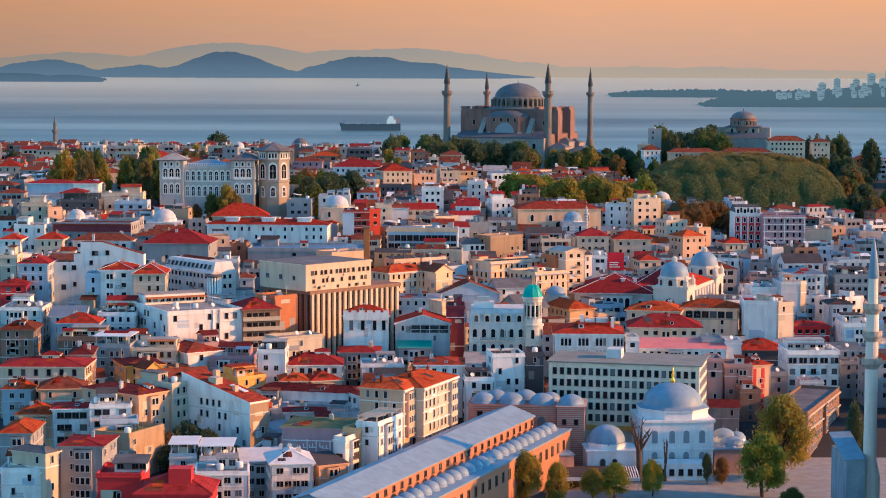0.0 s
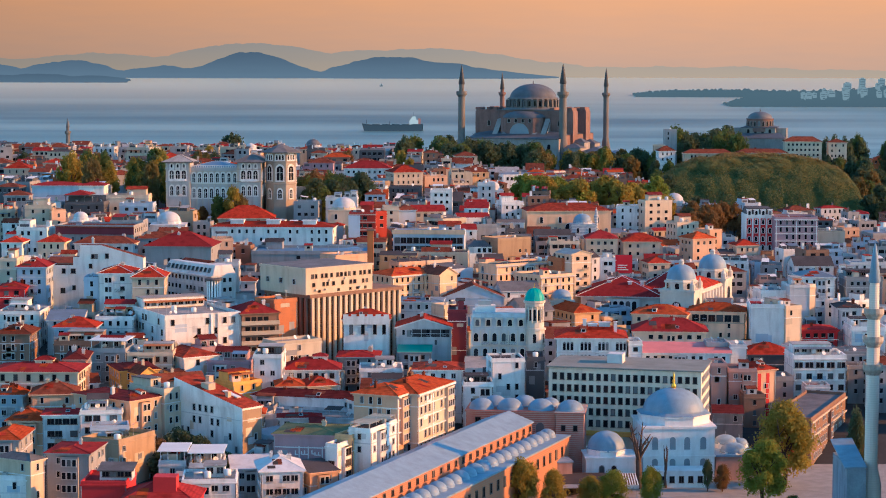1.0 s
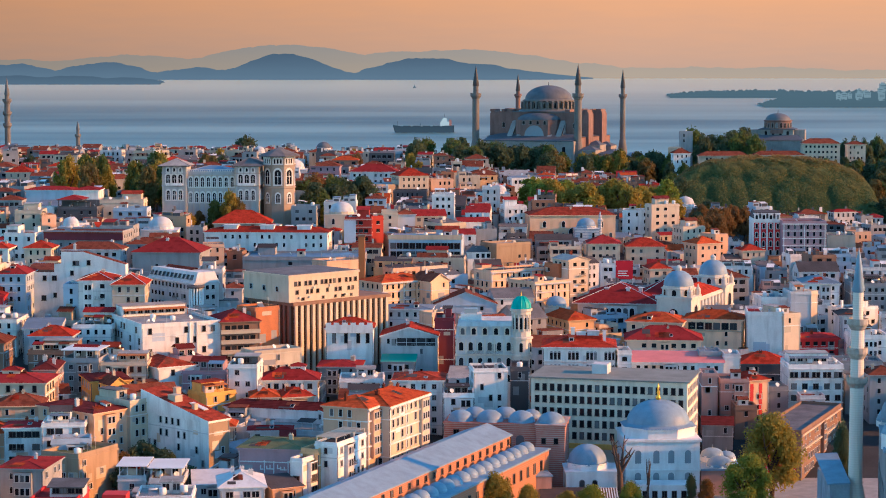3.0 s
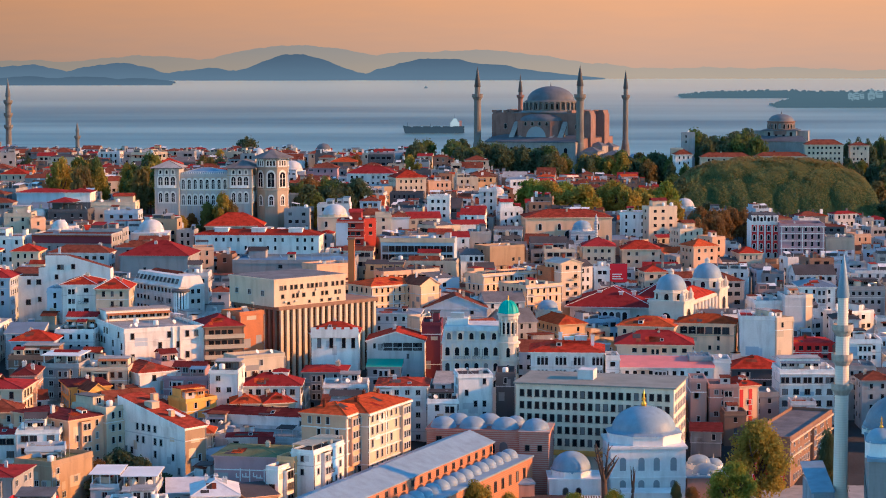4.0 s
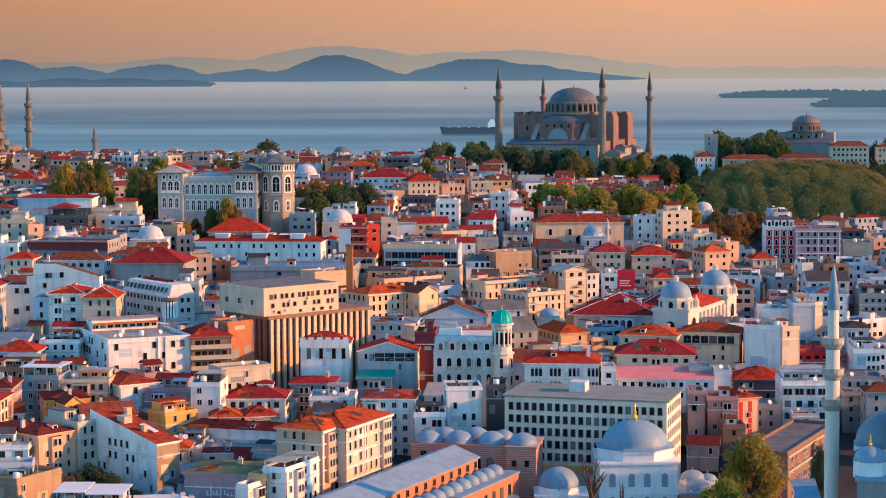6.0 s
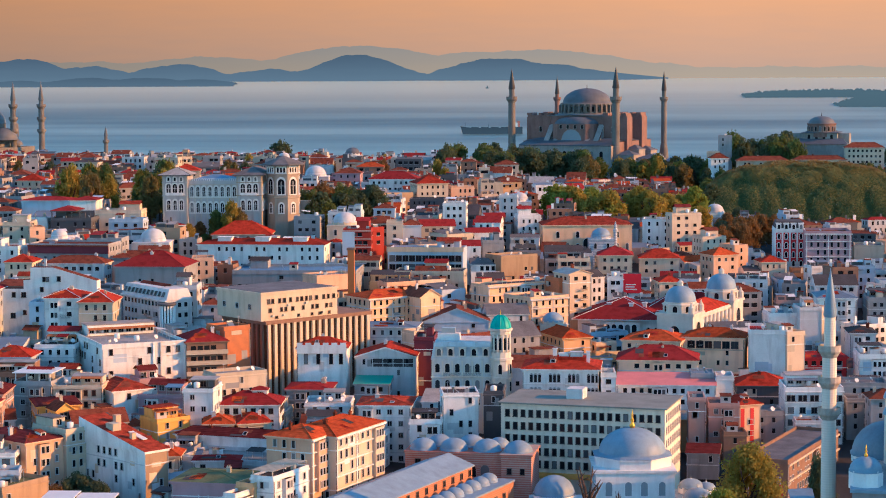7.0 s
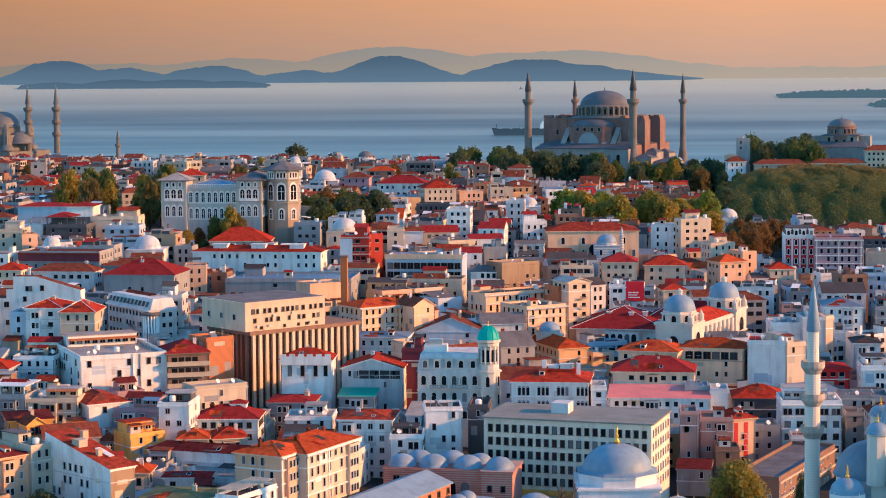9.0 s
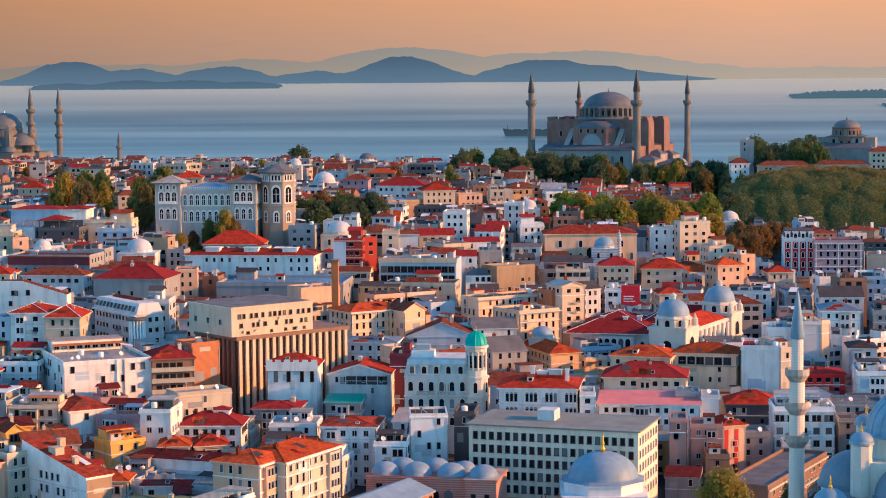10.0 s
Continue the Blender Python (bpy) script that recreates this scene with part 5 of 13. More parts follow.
    for x in (-22, -13.5, 13.5, 22):
        arched_window(ob, x, -15.53, z(71.5) + 0.2, 0, 1.6, 3.0, HS_STONE)
    for i in range(9):
        arched_window(ob, -22 + 5.5 * i, -33.03, z(57.0), 0, 2.0, 4.6, HS_STONE)
    for y in (-9, -3, 3, 9):
        arched_window(ob, 29.02, y, z(55), 90, 1.8, 4.0, HS_STONE)
        arched_window(ob, 18.02, y * 0.7, z(72), 90, 1.6, 3.6, HS_STONE)
    # drum with forty ribs between windows
    simple("drum", ob, OLD_STONE, lambda bm: turned(bm, [(16.4, z(81.5)), (16.4, z(82.4)), (14.5, z(82.5)), (14.5, z(87.0)), (15.2, z(87.1)), (15.2, z(87.5)), (14.0, z(88.1))], 40, smooth=False))
    mesh = None
    for i in range(30):
        a = 2 * math.pi * i / 30
        if mesh is None:
            bm = bmesh.new()
            box(bm, 14.3, 16.1, -0.55, 0.55, z(82.3), z(86.6))
            poly(bm, [(16.1, -0.55, z(86.6)), (16.1, 0.55, z(86.6)), (14.4, 0.55, z(88)), (14.4, -0.55, z(88))])
            first = part("drum_pier", bm, OLD_STONE, ob)
            mesh = first.data
        else:
            first = new("drum_pier", mesh)
            first.parent = ob
        first.matrix_basis = pose(0, 0, 0, 0, 0, math.degrees(a))
        w = arched_window(ob, 14.6 * math.cos(a + math.pi / 30), 14.6 * math.sin(a + math.pi / 30), z(83.0), math.degrees(a + math.pi / 30) + 90, 1.3, 3.2, HS_STONE)
    dome_part(ob, 0, 0, z(87.9), 13.8, 8.3, PALE_LEAD, n=40)
    finial(ob, 0, 0, z(95.7), 0.9, CAP_LEAD)
    # lead-roofed halls and buttress walls built against the flank
    for x0, x1, y0, y1, top in ((29.1, 40, -30, -20, 59.5), (29.1, 37, -14, -4, 62.0), (29.1, 38, 2, 12, 61.0), (40.1, 52, -26, -12, 57.5)):
        simple("side_hall", ob, HS_STONE, lambda bm, x0=x0, x1=x1, y0=y0, y1=y1, top=top: box(bm, x0, x1, y0, y1, 0, z(top)))
        simple("side_hall_roof", ob, [PALE_LEAD, HS_STONE, PALE_LEAD], lambda bm, x0=x0, x1=x1, y0=y0, y1=y1: hip_roof(bm, x1 - x0, y1 - y0, 0, 2.4, 0.3), "", pose(x0, y0, z(top)))
    # low domed annexes beside it
    for (x, y, r, top) in ((37, -24, 5.0, 55), (47, -16, 5.4, 56.5), (42, 0, 4.6, 57), (54, -4, 4.4, 55.5)):
        simple("annex_wall", ob, HS_STONE, lambda bm, x=x, y=y, r=r, top=top: turned(bm, [(r * 1.15, 0), (r * 1.15, z(top))], 8, x, y, smooth=False))
        dome_part(ob, x, y, z(top), r, r * 0.6, n=18)
    for x, y, top, r, cone, m, lab in ((2.0, 1234.5, 107.7, 2.1, 11.4, OLD_STONE, "thick grey stone minaret with a pointed lead cap"), (60.5, 1211.5, 108.6, 2.2, 11.8, OLD_STONE, "thick grey stone minaret with a pointed lead cap"),
                                       (88.6, 1262.7, 105.8, 1.65, 11.0, OLD_STONE, "slim stone minaret with a pointed lead cap"), (26.6, 1286.4, 103.2, 1.5, 10.4, HS_RED, "slim red brick minaret with a pointed lead cap")):
        minaret(x, y, g - 1, top, r, [90.2 if r > 2 else 89.6], cone, m, CAP_LEAD, lab, 24, "minarets of the basilica")


basilica()


# --- the smaller old church in the park ---
def old_church():
    g = 44.0
    ob = thing("byzantine_church", 171, 1190, land(171, 1190) - 1, -12, "stone church with a lead dome on a round drum", "church")
    b = land(171, 1190) - 1

    def z(v):
        return v - b
    simple("nave_wall", ob, HS_STONE, lambda bm: box(bm, -14.5, 14.5, -12, 18, 0, z(66.3)))

    def roofs(bm):
        poly(bm, [(-15, -12.6, z(66.4)), (15, -12.6, z(66.4)), (12, -6, z(69.4)), (-12, -6, z(69.4))])
        poly(bm, [(15, -12.6, z(66.4)), (15, 18.5, z(66.4)), (10, 14, z(69.4)), (12, -6, z(69.4))])
        poly(bm, [(-15, 18.5, z(66.4)), (-15, -12.6, z(66.4)), (-12, -6, z(69.4)), (-10, 14, z(69.4))])
    simple("nave_roof", ob, PALE_LEAD, roofs)
    simple("gallery_wall", ob, HS_STONE, lambda bm: box(bm, -9, 9, -6.5, 10, z(64), z(72.2)))
    simple("gallery_roof", ob, PALE_LEAD, lambda bm: hip_roof(bm, 19, 17.5, 0, 2.2), "", pose(-9.5, -7, z(72.2))).data.materials.append(PALE_LEAD)
    simple("side_wall", ob, HS_STONE, lambda bm: box(bm, -15, -9.02, -2, 8, z(60), z(72.0)))
    simple("side_wall", ob, HS_STONE, lambda bm: box(bm, 9.02, 15, -2, 8, z(60), z(72.0)))
    simple("drum", ob, HS_RED, lambda bm: turned(bm, [(7.5, z(70)), (7.5, z(76.6)), (7.9, z(76.8)), (7.9, z(77.3))], 20, smooth=False))
    for i in range(20):
        a = 2 * math.pi * i / 20
        arched_window(ob, 7.48 * math.cos(a), 7.48 * math.sin(a), z(73.2), math.degrees(a) + 90, 1.1, 2.6, HS_STONE)
    dome_part(ob, 0, 0, z(77.3), 7.0, 3.9, HS_LEAD, n=24)
    finial(ob, 0, 0, z(80.8), 0.8, CAP_LEAD)
    for i in range(7):
        arched_window(ob, -11.4 + 3.8 * i, -12.03, z(56.5), 0, 1.7, 4.2, HS_STONE, pane=GRILLE)
    for i in range(4):
        arched_window(ob, -6 + 4 * i, -6.53, z(69.0), 0, 1.4, 2.4, HS_STONE)


old_church()


# --- the many-domed mosque on the far left ---
def far_mosque():
    b = land(-330, 1345) - 1
    ob = thing("far_mosque", -334, 1345, b, -20, "grey stone mosque with cascading lead domes", "mosque")

    def z(v):
        return v - b
    simple("prayer_hall", ob, OLD_STONE, lambda bm: box(bm, -21, 21, -21, 21, 0, z(60)))
    simple("upper_hall", ob, OLD_STONE, lambda bm: box(bm, -14, 14, -14, 14, z(60), z(70)))
    simple("drum", ob, OLD_STONE, lambda bm: turned(bm, [(11.5, z(70)), (11.5, z(75))], 24, smooth=False))
    dome_part(ob, 0, 0, z(75), 11.6, 9.5, HS_LEAD, n=28)
    for a in range(4):
        x, y = 13.5 * math.cos(a * math.pi / 2), 13.5 * math.sin(a * math.pi / 2)
        dome_part(ob, x, y, z(65), 8.6, 7.2, HS_LEAD, "half_dome", n=20)
        x, y = 17 * math.cos(a * math.pi / 2 + 0.785), 17 * math.sin(a * math.pi / 2 + 0.785)
        simple("turret", ob, OLD_STONE, lambda bm, x=x, y=y: turned(bm, [(2.6, z(64)), (2.6, z(74)), (0.1, z(77))], 8, x, y, smooth=False))
        dome_part(ob, x * 1.05, y * 1.05, z(61), 4.4, 3.4, HS_LEAD, "corner_dome", n=16)
    finial(ob, 0, 0, z(84.3), 0.8)
    for x, y in ((-315.7, 1340.0), (-298.0, 1341.0)):
        minaret(x, y, b, 101.0, 1.9, [85.5, 77.5, 70.0], 11.5, OLD_STONE, HS_LEAD, "slim grey minaret with three balconies", 14, "minarets of the far mosque")
    minaret(-223.5, 1200, 40, 76.6, 1.2, [68.0], 5.0, OLD_STONE, HS_LEAD, "small stone minaret among rooftops", 8)
    minaret(-318, 1270, 40, 73.0, 1.5, [66.0], 4.0, MARBLE, MARBLE, "short white minaret among red roofs", 8)


far_mosque()


# --- the school palace on the hill ---
def carved_window(parent, x, y, z, turn, w, h, trim):
    """An arched window in a broad pale surround, with a mullion and a hood."""
    k = radians(turn)
    surround = arched_window(parent, x, y, z - 0.25, turn, w * 0.84 + 0.6, h + 0.55, trim, "surround", trim)
    win = arched_window(surround, 0, -0.05, 0.25, 0, w * 0.84, h * 0.94, trim)
    if w > 1.2:
        simple("mullion", win, trim, lambda bm: (box(bm, -0.09, 0.09, -0.12, -0.03, 0, h * 0.8), box(bm, -w * 0.36, w * 0.36, -0.1, -0.035, h * 0.5, h * 0.5 + 0.14)))


def palace():
    b = land(-92, 826) - 1
    ob = thing("palace", -112, 822, b, 0, "ornate stone palace with pavilions and a tall octagonal tower", "palace")
    S = WALL["stone"]

    def z(v):
        return v - b
    white = material("palace_white_trim", (0.70, 0.69, 0.67), 0.8, dirt=0.2)
    tan = material("palace_tan_stone", (0.36, 0.30, 0.24), 0.85, dirt=0.5)
    wall_w = material("palace_white_stone", (0.44, 0.44, 0.455), 0.85, dirt=0.5)
    simple("main_wall", ob, wall_w, lambda bm: (box(bm, 9.5, 28, 1.5, 17, 0, z(65.2)), box(bm, 9.5, 28, 1.2, 17.2, z(65.2), z(66.2))))
    simple("main_roof", ob, ROOF["blue"], lambda bm: hip_roof(bm, 18, 15, z(66.2), 1.9, 0.3), "blue sheet roof", pose(9.7, 1.8, 0)).data.materials.append(wall_w)
    simple("left_pavilion", ob, wall_w, lambda bm: (box(bm, 0, 9.48, 0, 11, 0, z(68.4)), box(bm, -0.25, 9.7, -0.25, 11.2, z(60.6), z(61.0)), box(bm, -0.25, 9.7, -0.25, 11.2, z(65.6), z(65.9))))
    simple("right_pavilion", ob, tan, lambda bm: (box(bm, 28.02, 37.5, 0, 24, 0, z(68.2)), box(bm, 27.8, 37.75, -0.25, 24.2, z(60.6), z(61.0)), box(bm, 27.8, 37.75, -0.25, 24.2, z(65.6), z(65.9))))
    # pale front beside the tan sunlit flank: the difference in light is put into colour
    simple("front_facing", ob, wall_w, lambda bm: (box(bm, 28.1, 37.4, -0.05, -0.003, 0, z(60.6)), box(bm, 28.1, 37.4, -0.05, -0.003, z(61.0), z(65.6)), box(bm, 28.1, 37.4, -0.05, -0.003, z(65.9), z(68.1))), "thin pale skin on the unlit front")
    simple("balustrade", ob, white, lambda bm: (box(bm, 9.6, 27.9, 1.2, 1.4, z(66.9), z(67.1)), [box(bm, 9.7 + 0.7 * i, 9.95 + 0.7 * i, 1.22, 1.38, z(66.2), z(66.9)) for i in range(26)]))
    for x, w, d in ((0, 9.5, 11), (28, 9.5, 24)):
        simple("pavilion_roof", ob, [ROOF["pale"] if x == 0 else ROOF["grey"], ROOF["grey"], ROOF["grey"]], lambda bm, w=w, d=d: hip_roof(bm, w, d, 0, 2.6, 1.5), "grey slate roof with deep eaves", pose(x, 0, z(68.4)))
    for x0 in (0.9, 29.0):
        for i in range(3):
            carved_window(ob, x0 + 1.4 + 2.4 * i, -0.06, z(61.4), 0, 1.9, 4.0, white)
            carved_window(ob, x0 + 1.4 + 2.4 * i, -0.06, z(66.3), 0, 0.9, 1.4, white)
            carved_window(ob, x0 + 1.4 + 2.4 * i, -0.06, z(55.4), 0, 1.4, 3.8, white)
    for i in range(8):
        carved_window(ob, 10.8 + 2.3 * i, 1.48, z(60.4), 0, 1.35, 3.8, white)
        carved_window(ob, 10.8 + 2.3 * i, 1.48, z(54.4), 0, 1.35, 3.8, white)
    for i in range(7):
        for zz, hh in ((61.4, 3.8), (55.4, 3.8)):
            carved_window(ob, 37.52, 1.8 + 3.2 * i, z(zz), 90, 1.4, hh, white)
    for zz in (59.6, 64.6):
        simple("string_course", ob, S, lambda bm, zz=zz: box(bm, 9.6, 27.9, 1.28, 1.48, z(zz), z(zz) + 0.35))
    for i in range(8):
        simple("pilaster", ob, S, lambda bm: box(bm, -0.2, 0.2, -0.14, 0, 0, z(65.0)), "", pose(11.95 + 2.3 * i, 1.49, 0))
    for x0 in (0.0, 28.05):
        for u in (0.3, 9.1):
            simple("pilaster", ob, S, lambda bm: box(bm, -0.3, 0.3, -0.16, 0, 0, z(68.0)), "", pose(x0 + u, -0.06, 0))
        simple("balcony", ob, MARBLE, lambda bm: box(bm, 1.6, 7.8, -1.0, -0.01, z(60.9), z(61.9)), "", pose(x0, 0, 0))
    # octagonal tower
    tx, ty, r = 44.6, 7.5, 6.3
    simple("tower_wall", ob, tan, lambda bm: turned(bm, [(r, 0), (r, z(59.6)), (r + 0.35, z(59.7)), (r + 0.35, z(60.2)), (r, z(60.3)), (r, z(68.2)), (r + 0.35, z(68.3)), (r + 0.35, z(68.8)), (r, z(68.9)), (r, z(72.2))], 8, tx, ty, smooth=False, a0=math.pi / 8))
    simple("tower_roof", ob, ROOF["grey"], lambda bm: turned(bm, [(r + 2.1, z(72.0)), (r + 2.1, z(72.4)), (0.4, z(75.4))], 8, tx, ty, smooth=False, a0=math.pi / 8), "grey slate roof with deep eaves")
    ap = r * math.cos(math.pi / 8) + 0.02
    for k in (4, 5, 6, 7, 8):
        a = k * math.pi / 4
        x, y, t = tx + ap * math.cos(a), ty + ap * math.sin(a), math.degrees(a) + 90
        carved_window(ob, x, y, z(61.2), t, 3.0, 6.0, white)
        for o in (-1.2, 0, 1.2):
            carved_window(ob, x + o * math.cos(radians(t)), y + o * math.sin(radians(t)), z(69.3), t, 0.8, 2.0, white)
        carved_window(ob, x, y, z(54.2), t, 1.7, 3.6, white)
    simple("wing", ob, WALL["stone"], lambda bm: box(bm, 39, 55, 14, 22, 0, z(58)))


palace()


# --- the bank: tall pilasters below, a pale block above ---
def bank():
    b = land(-30, 625) - 4
    ob = thing("bank_building", -39.2, 608.6, b, 45, "bank with tall pilasters and a pale upper block", "building")
    HOUSES.append((-39.2, 608.6, 45, 36, 22, 47))

    def z(v):
        return v - b
    dark = material("bronze_glazing", (0.10, 0.045, 0.025), 0.25, vary=0.4)
    simple("base_wall", ob, dark, lambda bm: box(bm, 0, 36, 0, 20, 0, z(38.6)))
    simple("cornice", ob, WALL["brown"], lambda bm: box(bm, -0.5, 36.5, -0.8, 20, z(38.6), z(39.6)))
    for i in range(17):
        me = simple("pilaster", ob, WALL["cream"], lambda bm: box(bm, -0.45, 0.45, -0.7, 0, 0, z(38.6)), "", pose(0.8 + 2.15 * i, -0.004, 0))
    for i in range(9):
        simple("pilaster", ob, WALL["brown"], lambda bm: box(bm, -0.7, 0, -0.45, 0.45, 0, z(38.6)), "", pose(-0.004, 1.2 + 2.15 * i, 0))
    simple("side_panel", ob, WALL["rust"], lambda bm: box(bm, -0.75, -0.71, 7.0, 20, 0, z(37.5)), "rust-orange plastered side wall")
    simple("upper_wall", ob, WALL["cream"], lambda bm: (box(bm, -1.6, 24.5, -0.2, 20.5, z(39.62), z(46.8)), box(bm, -1.9, 24.8, -0.5, 20.8, z(46.8), z(47.4))))
    simple("roof", ob, ROOF["grey"], lambda bm: box(bm, -1.2, 24.1, 0.2, 20.1, z(47.4), z(47.5)))
    for zz, hh, row in ((44.3, 1.1, (0.9, 2.3, 4.6, 6.2, 8.3, 10.6, 12.1, 13.7, 15.2, 17.2, 19.7, 21.3, 23.2)),
                        (41.9, 1.0, (1.4, 5.2, 6.7, 9.0, 12.6, 15.8, 17.4, 20.7, 22.2)), (40.1, 0.6, (3.5, 11.0, 15.6, 18.4, 21.6))):
        for k, u in enumerate(row):
            w = new("window", window_mesh(0.55 if k % 3 else 0.8, hh, "dark"))
            w.parent, w.matrix_basis = ob, pose(u, -0.22, z(zz))
    for u, zz in ((2.2, 40.6), (5.9, 40.6), (13.6, 43.4), (7.5, 43.2), (19.4, 40.4)):
        simple("cooler_box", ob, METAL, lambda bm: box(bm, -0.4, 0.4, -0.75, -0.24, 0, 0.5), "grey air conditioner on the wall", pose(u, 0, z(zz)))
    for i in range(3):
        w = new("window", window_mesh(1.2, 1.4))
        w.parent, w.matrix_basis = ob, pose(-1.62, 17 - 6 * i, z(42.5), 0, 0, -90)


bank()
stack = thing("chimney_stack", -25.4, 690.0, land(-25.4, 690) - 1, 0, "tall square brown brick chimney stack", "chimney")
simple("shaft", stack, WALL["rust"], lambda bm: box(bm, -1, 1, -1, 1, 0, 52 - stack.location.z))
simple("cap", stack, WALL["brown"], lambda bm: box(bm, -1.25, 1.25, -1.25, 1.25, 52 - stack.location.z, 52.6 - stack.location.z))


# --- the long office block behind the tomb ---
def office():
    b = land(48, 540) - 1
    A, w, d, top = -12.5, 39.4, 20.0, 28.8
    ob = thing("office_block", 27.8, 541.4, b, A, "grey concrete office block with five rows of dark windows", "office building")
    HOUSES.append((27.8, 541.4, A, w, d, top))
    h = top - b
    simple("wall", ob, material("office_concrete", (0.74, 0.66, 0.53), 0.85, dirt=0.45), lambda bm: box(bm, 0, w, 0, d, 0, h - 0.35))
    simple("roof", ob, material("grey_green_roof", (0.22, 0.23, 0.21), 0.9, vary=0.3), lambda bm: box(bm, -0.6, w + 0.6, -0.6, d + 0.6, h - 0.35, h), "flat grey-green roof slab")
    n = 20
    for k in range(5):
        for i in range(n):
            wd = new("window", window_mesh(0.9, 1.6, "dark"))
            wd.parent, wd.matrix_basis = ob, pose(1.6 + (w - 3.2) * i / (n - 1), -0.01, h - 3.4 - 3.0 * k)
        for i in range(7):
            wd = new("window", window_mesh(0.9, 1.6))
            wd.parent, wd.matrix_basis = ob, pose(w + 0.01, 1.8 + 2.7 * i, h - 3.4 - 3.0 * k, 0, 0, 90)
    simple("shop_fascia", ob, WALL["ochre"], lambda bm: box(bm, 0.2, w - 0.2, -0.9, -0.02, h - 17.7, h - 16.5))
    simple("roof_house", ob, WALL["pale"], lambda bm: box(bm, 14, 18, 8, 13, h, h + 2.4))


office()


# --- the tomb with its big dome, and the small domed library ---
def tomb():
    b = 3.2
    ob = thing("domed_tomb", 58.6, 526.0, b, 4, "pale stone tomb with a large lead dome", "tomb")
    HOUSES.append((49, 517, 0, 19, 18, 26))

    def z(v):
        return v - b
    simple("wall", ob, MARBLE, lambda bm: box(bm, -8.9, 8.9, -8.9, 8.9, 0, z(16.6)))
    simple("cornice", ob, MARBLE, lambda bm: (box(bm, -9.3, 9.3, -9.3, 9.3, z(16.6), z(17.2)), box(bm, -9.15, 9.15, -9.15, 9.15, z(9.6), z(9.9))))
    simple("drum", ob, MARBLE, lambda bm: turned(bm, [(9.2, z(17.2)), (9.2, z(19.0)), (9.5, z(19.1)), (9.5, z(19.5))], 8, smooth=False, a0=math.pi / 8))
    simple("skirt", ob, ROOF["lead"], lambda bm: turned(bm, [(9.6, z(19.5)), (8.0, z(20.0))], 8, smooth=False, a0=math.pi / 8))
    dome_part(ob, 0, 0, z(19.7), 7.7, 5.8, n=36)
    finial(ob, 0, 0, z(25.4), 1.4)
    for i in range(4):
        for zz, hh in ((11.4, 3.2), (6.0, 3.2)):
            arched_window(ob, -6.0 + 4.0 * i + (0.4 if i in (1,) else 0), -8.92, z(zz), 0, 1.5, hh, MARBLE, pane=GRILLE)
            arched_window(ob, -8.92, 6.0 - 4.0 * i, z(zz), -90, 1.5, hh, MARBLE, pane=GRILLE)
            arched_window(ob, 8.92, -6.0 + 4.0 * i, z(zz), 90, 1.5, hh, MARBLE, pane=GRILLE)
    for i in range(4):
        w = new("window", window_mesh(1.6, 1.4, "dark"))
        w.parent, w.matrix_basis = ob, pose(-6.2 + 4 * i, -8.92, z(4.0))
    # side porch with three little domes
    simple("porch_wall", ob, WALL["pink"], lambda bm: box(bm, 9.4, 19.5, -8, 6, 0, z(9.4)))
    simple("porch_roof", ob, ROOF["lead"], lambda bm: box(bm, 9.3, 20.0, -8.5, 6.4, z(9.4), z(9.8)))
    for x, y, r, t in ((14.5, -4.5, 3.2, 9.8), (13.8, 2.6, 2.8, 10.8), (17.4, 3.4, 2.2, 10.2)):
        simple("porch_drum", ob, MARBLE, lambda bm, x=x, y=y, r=r, t=t: turned(bm, [(r * 1.08, z(9.6)), (r * 1.08, z(t) + 0.5)], 8, x, y, smooth=False))
        dome_part(ob, x, y, z(t) + 0.5, r, r * 0.62, n=18, name="small_dome")
        finial(ob, x, y, z(t) + 0.5 + r * 0.6, 0.35, METAL)
    lib = thing("domed_library", 41.0, 514.0, 3.2, 2, "small white stone building with one lead dome", "library")
    HOUSES.append((35, 508, 0, 12, 12, 17))
    simple("wall", lib, MARBLE, lambda bm: (box(bm, -5.4, 6.8, -5.4, 5.4, 0, z(10.6)), box(bm, -5.7, 7.1, -5.7, 5.7, z(10.6), z(11.0))))
    simple("drum", lib, MARBLE, lambda bm: turned(bm, [(5.0, z(11.0)), (5.0, z(12.0)), (5.2, z(12.1)), (5.2, z(12.4))], 8, smooth=False, a0=math.pi / 8))
    dome_part(lib, 0, 0, z(12.4), 4.6, 4.2, n=28)
    for x in (-1.6, 1.4):
        arched_window(lib, x, -5.42, z(6.8), 0, 1.1, 2.1, WALL["grey"])
    shed = thing("market_shed", 29.5, 497.0, 3.2, 0, "low market shed with a dark sheet roof and pale slatted end", "shed")
    simple("roof", shed, ROOF["dark"], lambda bm: poly(bm, [(0, 0, 3.3), (13, 0, 3.3), (13, 10.5, 4.2), (0, 10.5, 4.2)]), "dark sheet roof")
    for i in range(9):
        simple("slat", shed, STEEL_WHITE, lambda bm: (poly(bm, [(-0.14, 0, 0.02), (0.14, 0, 0.02), (0.14, 10.5, 0.92), (-0.14, 10.5, 0.92)]), poly(bm, [(-0.14, 0, 0), (0.14, 0, 0), (0.14, 0, 0.02), (-0.14, 0, 0.02)])), "", pose(13.3 + 0.6 * i, 0, 3.3))
    simple("fascia", shed, STEEL_WHITE, lambda bm: box(bm, -0.1, 18.3, -0.12, -0.01, 2.5, 3.4))
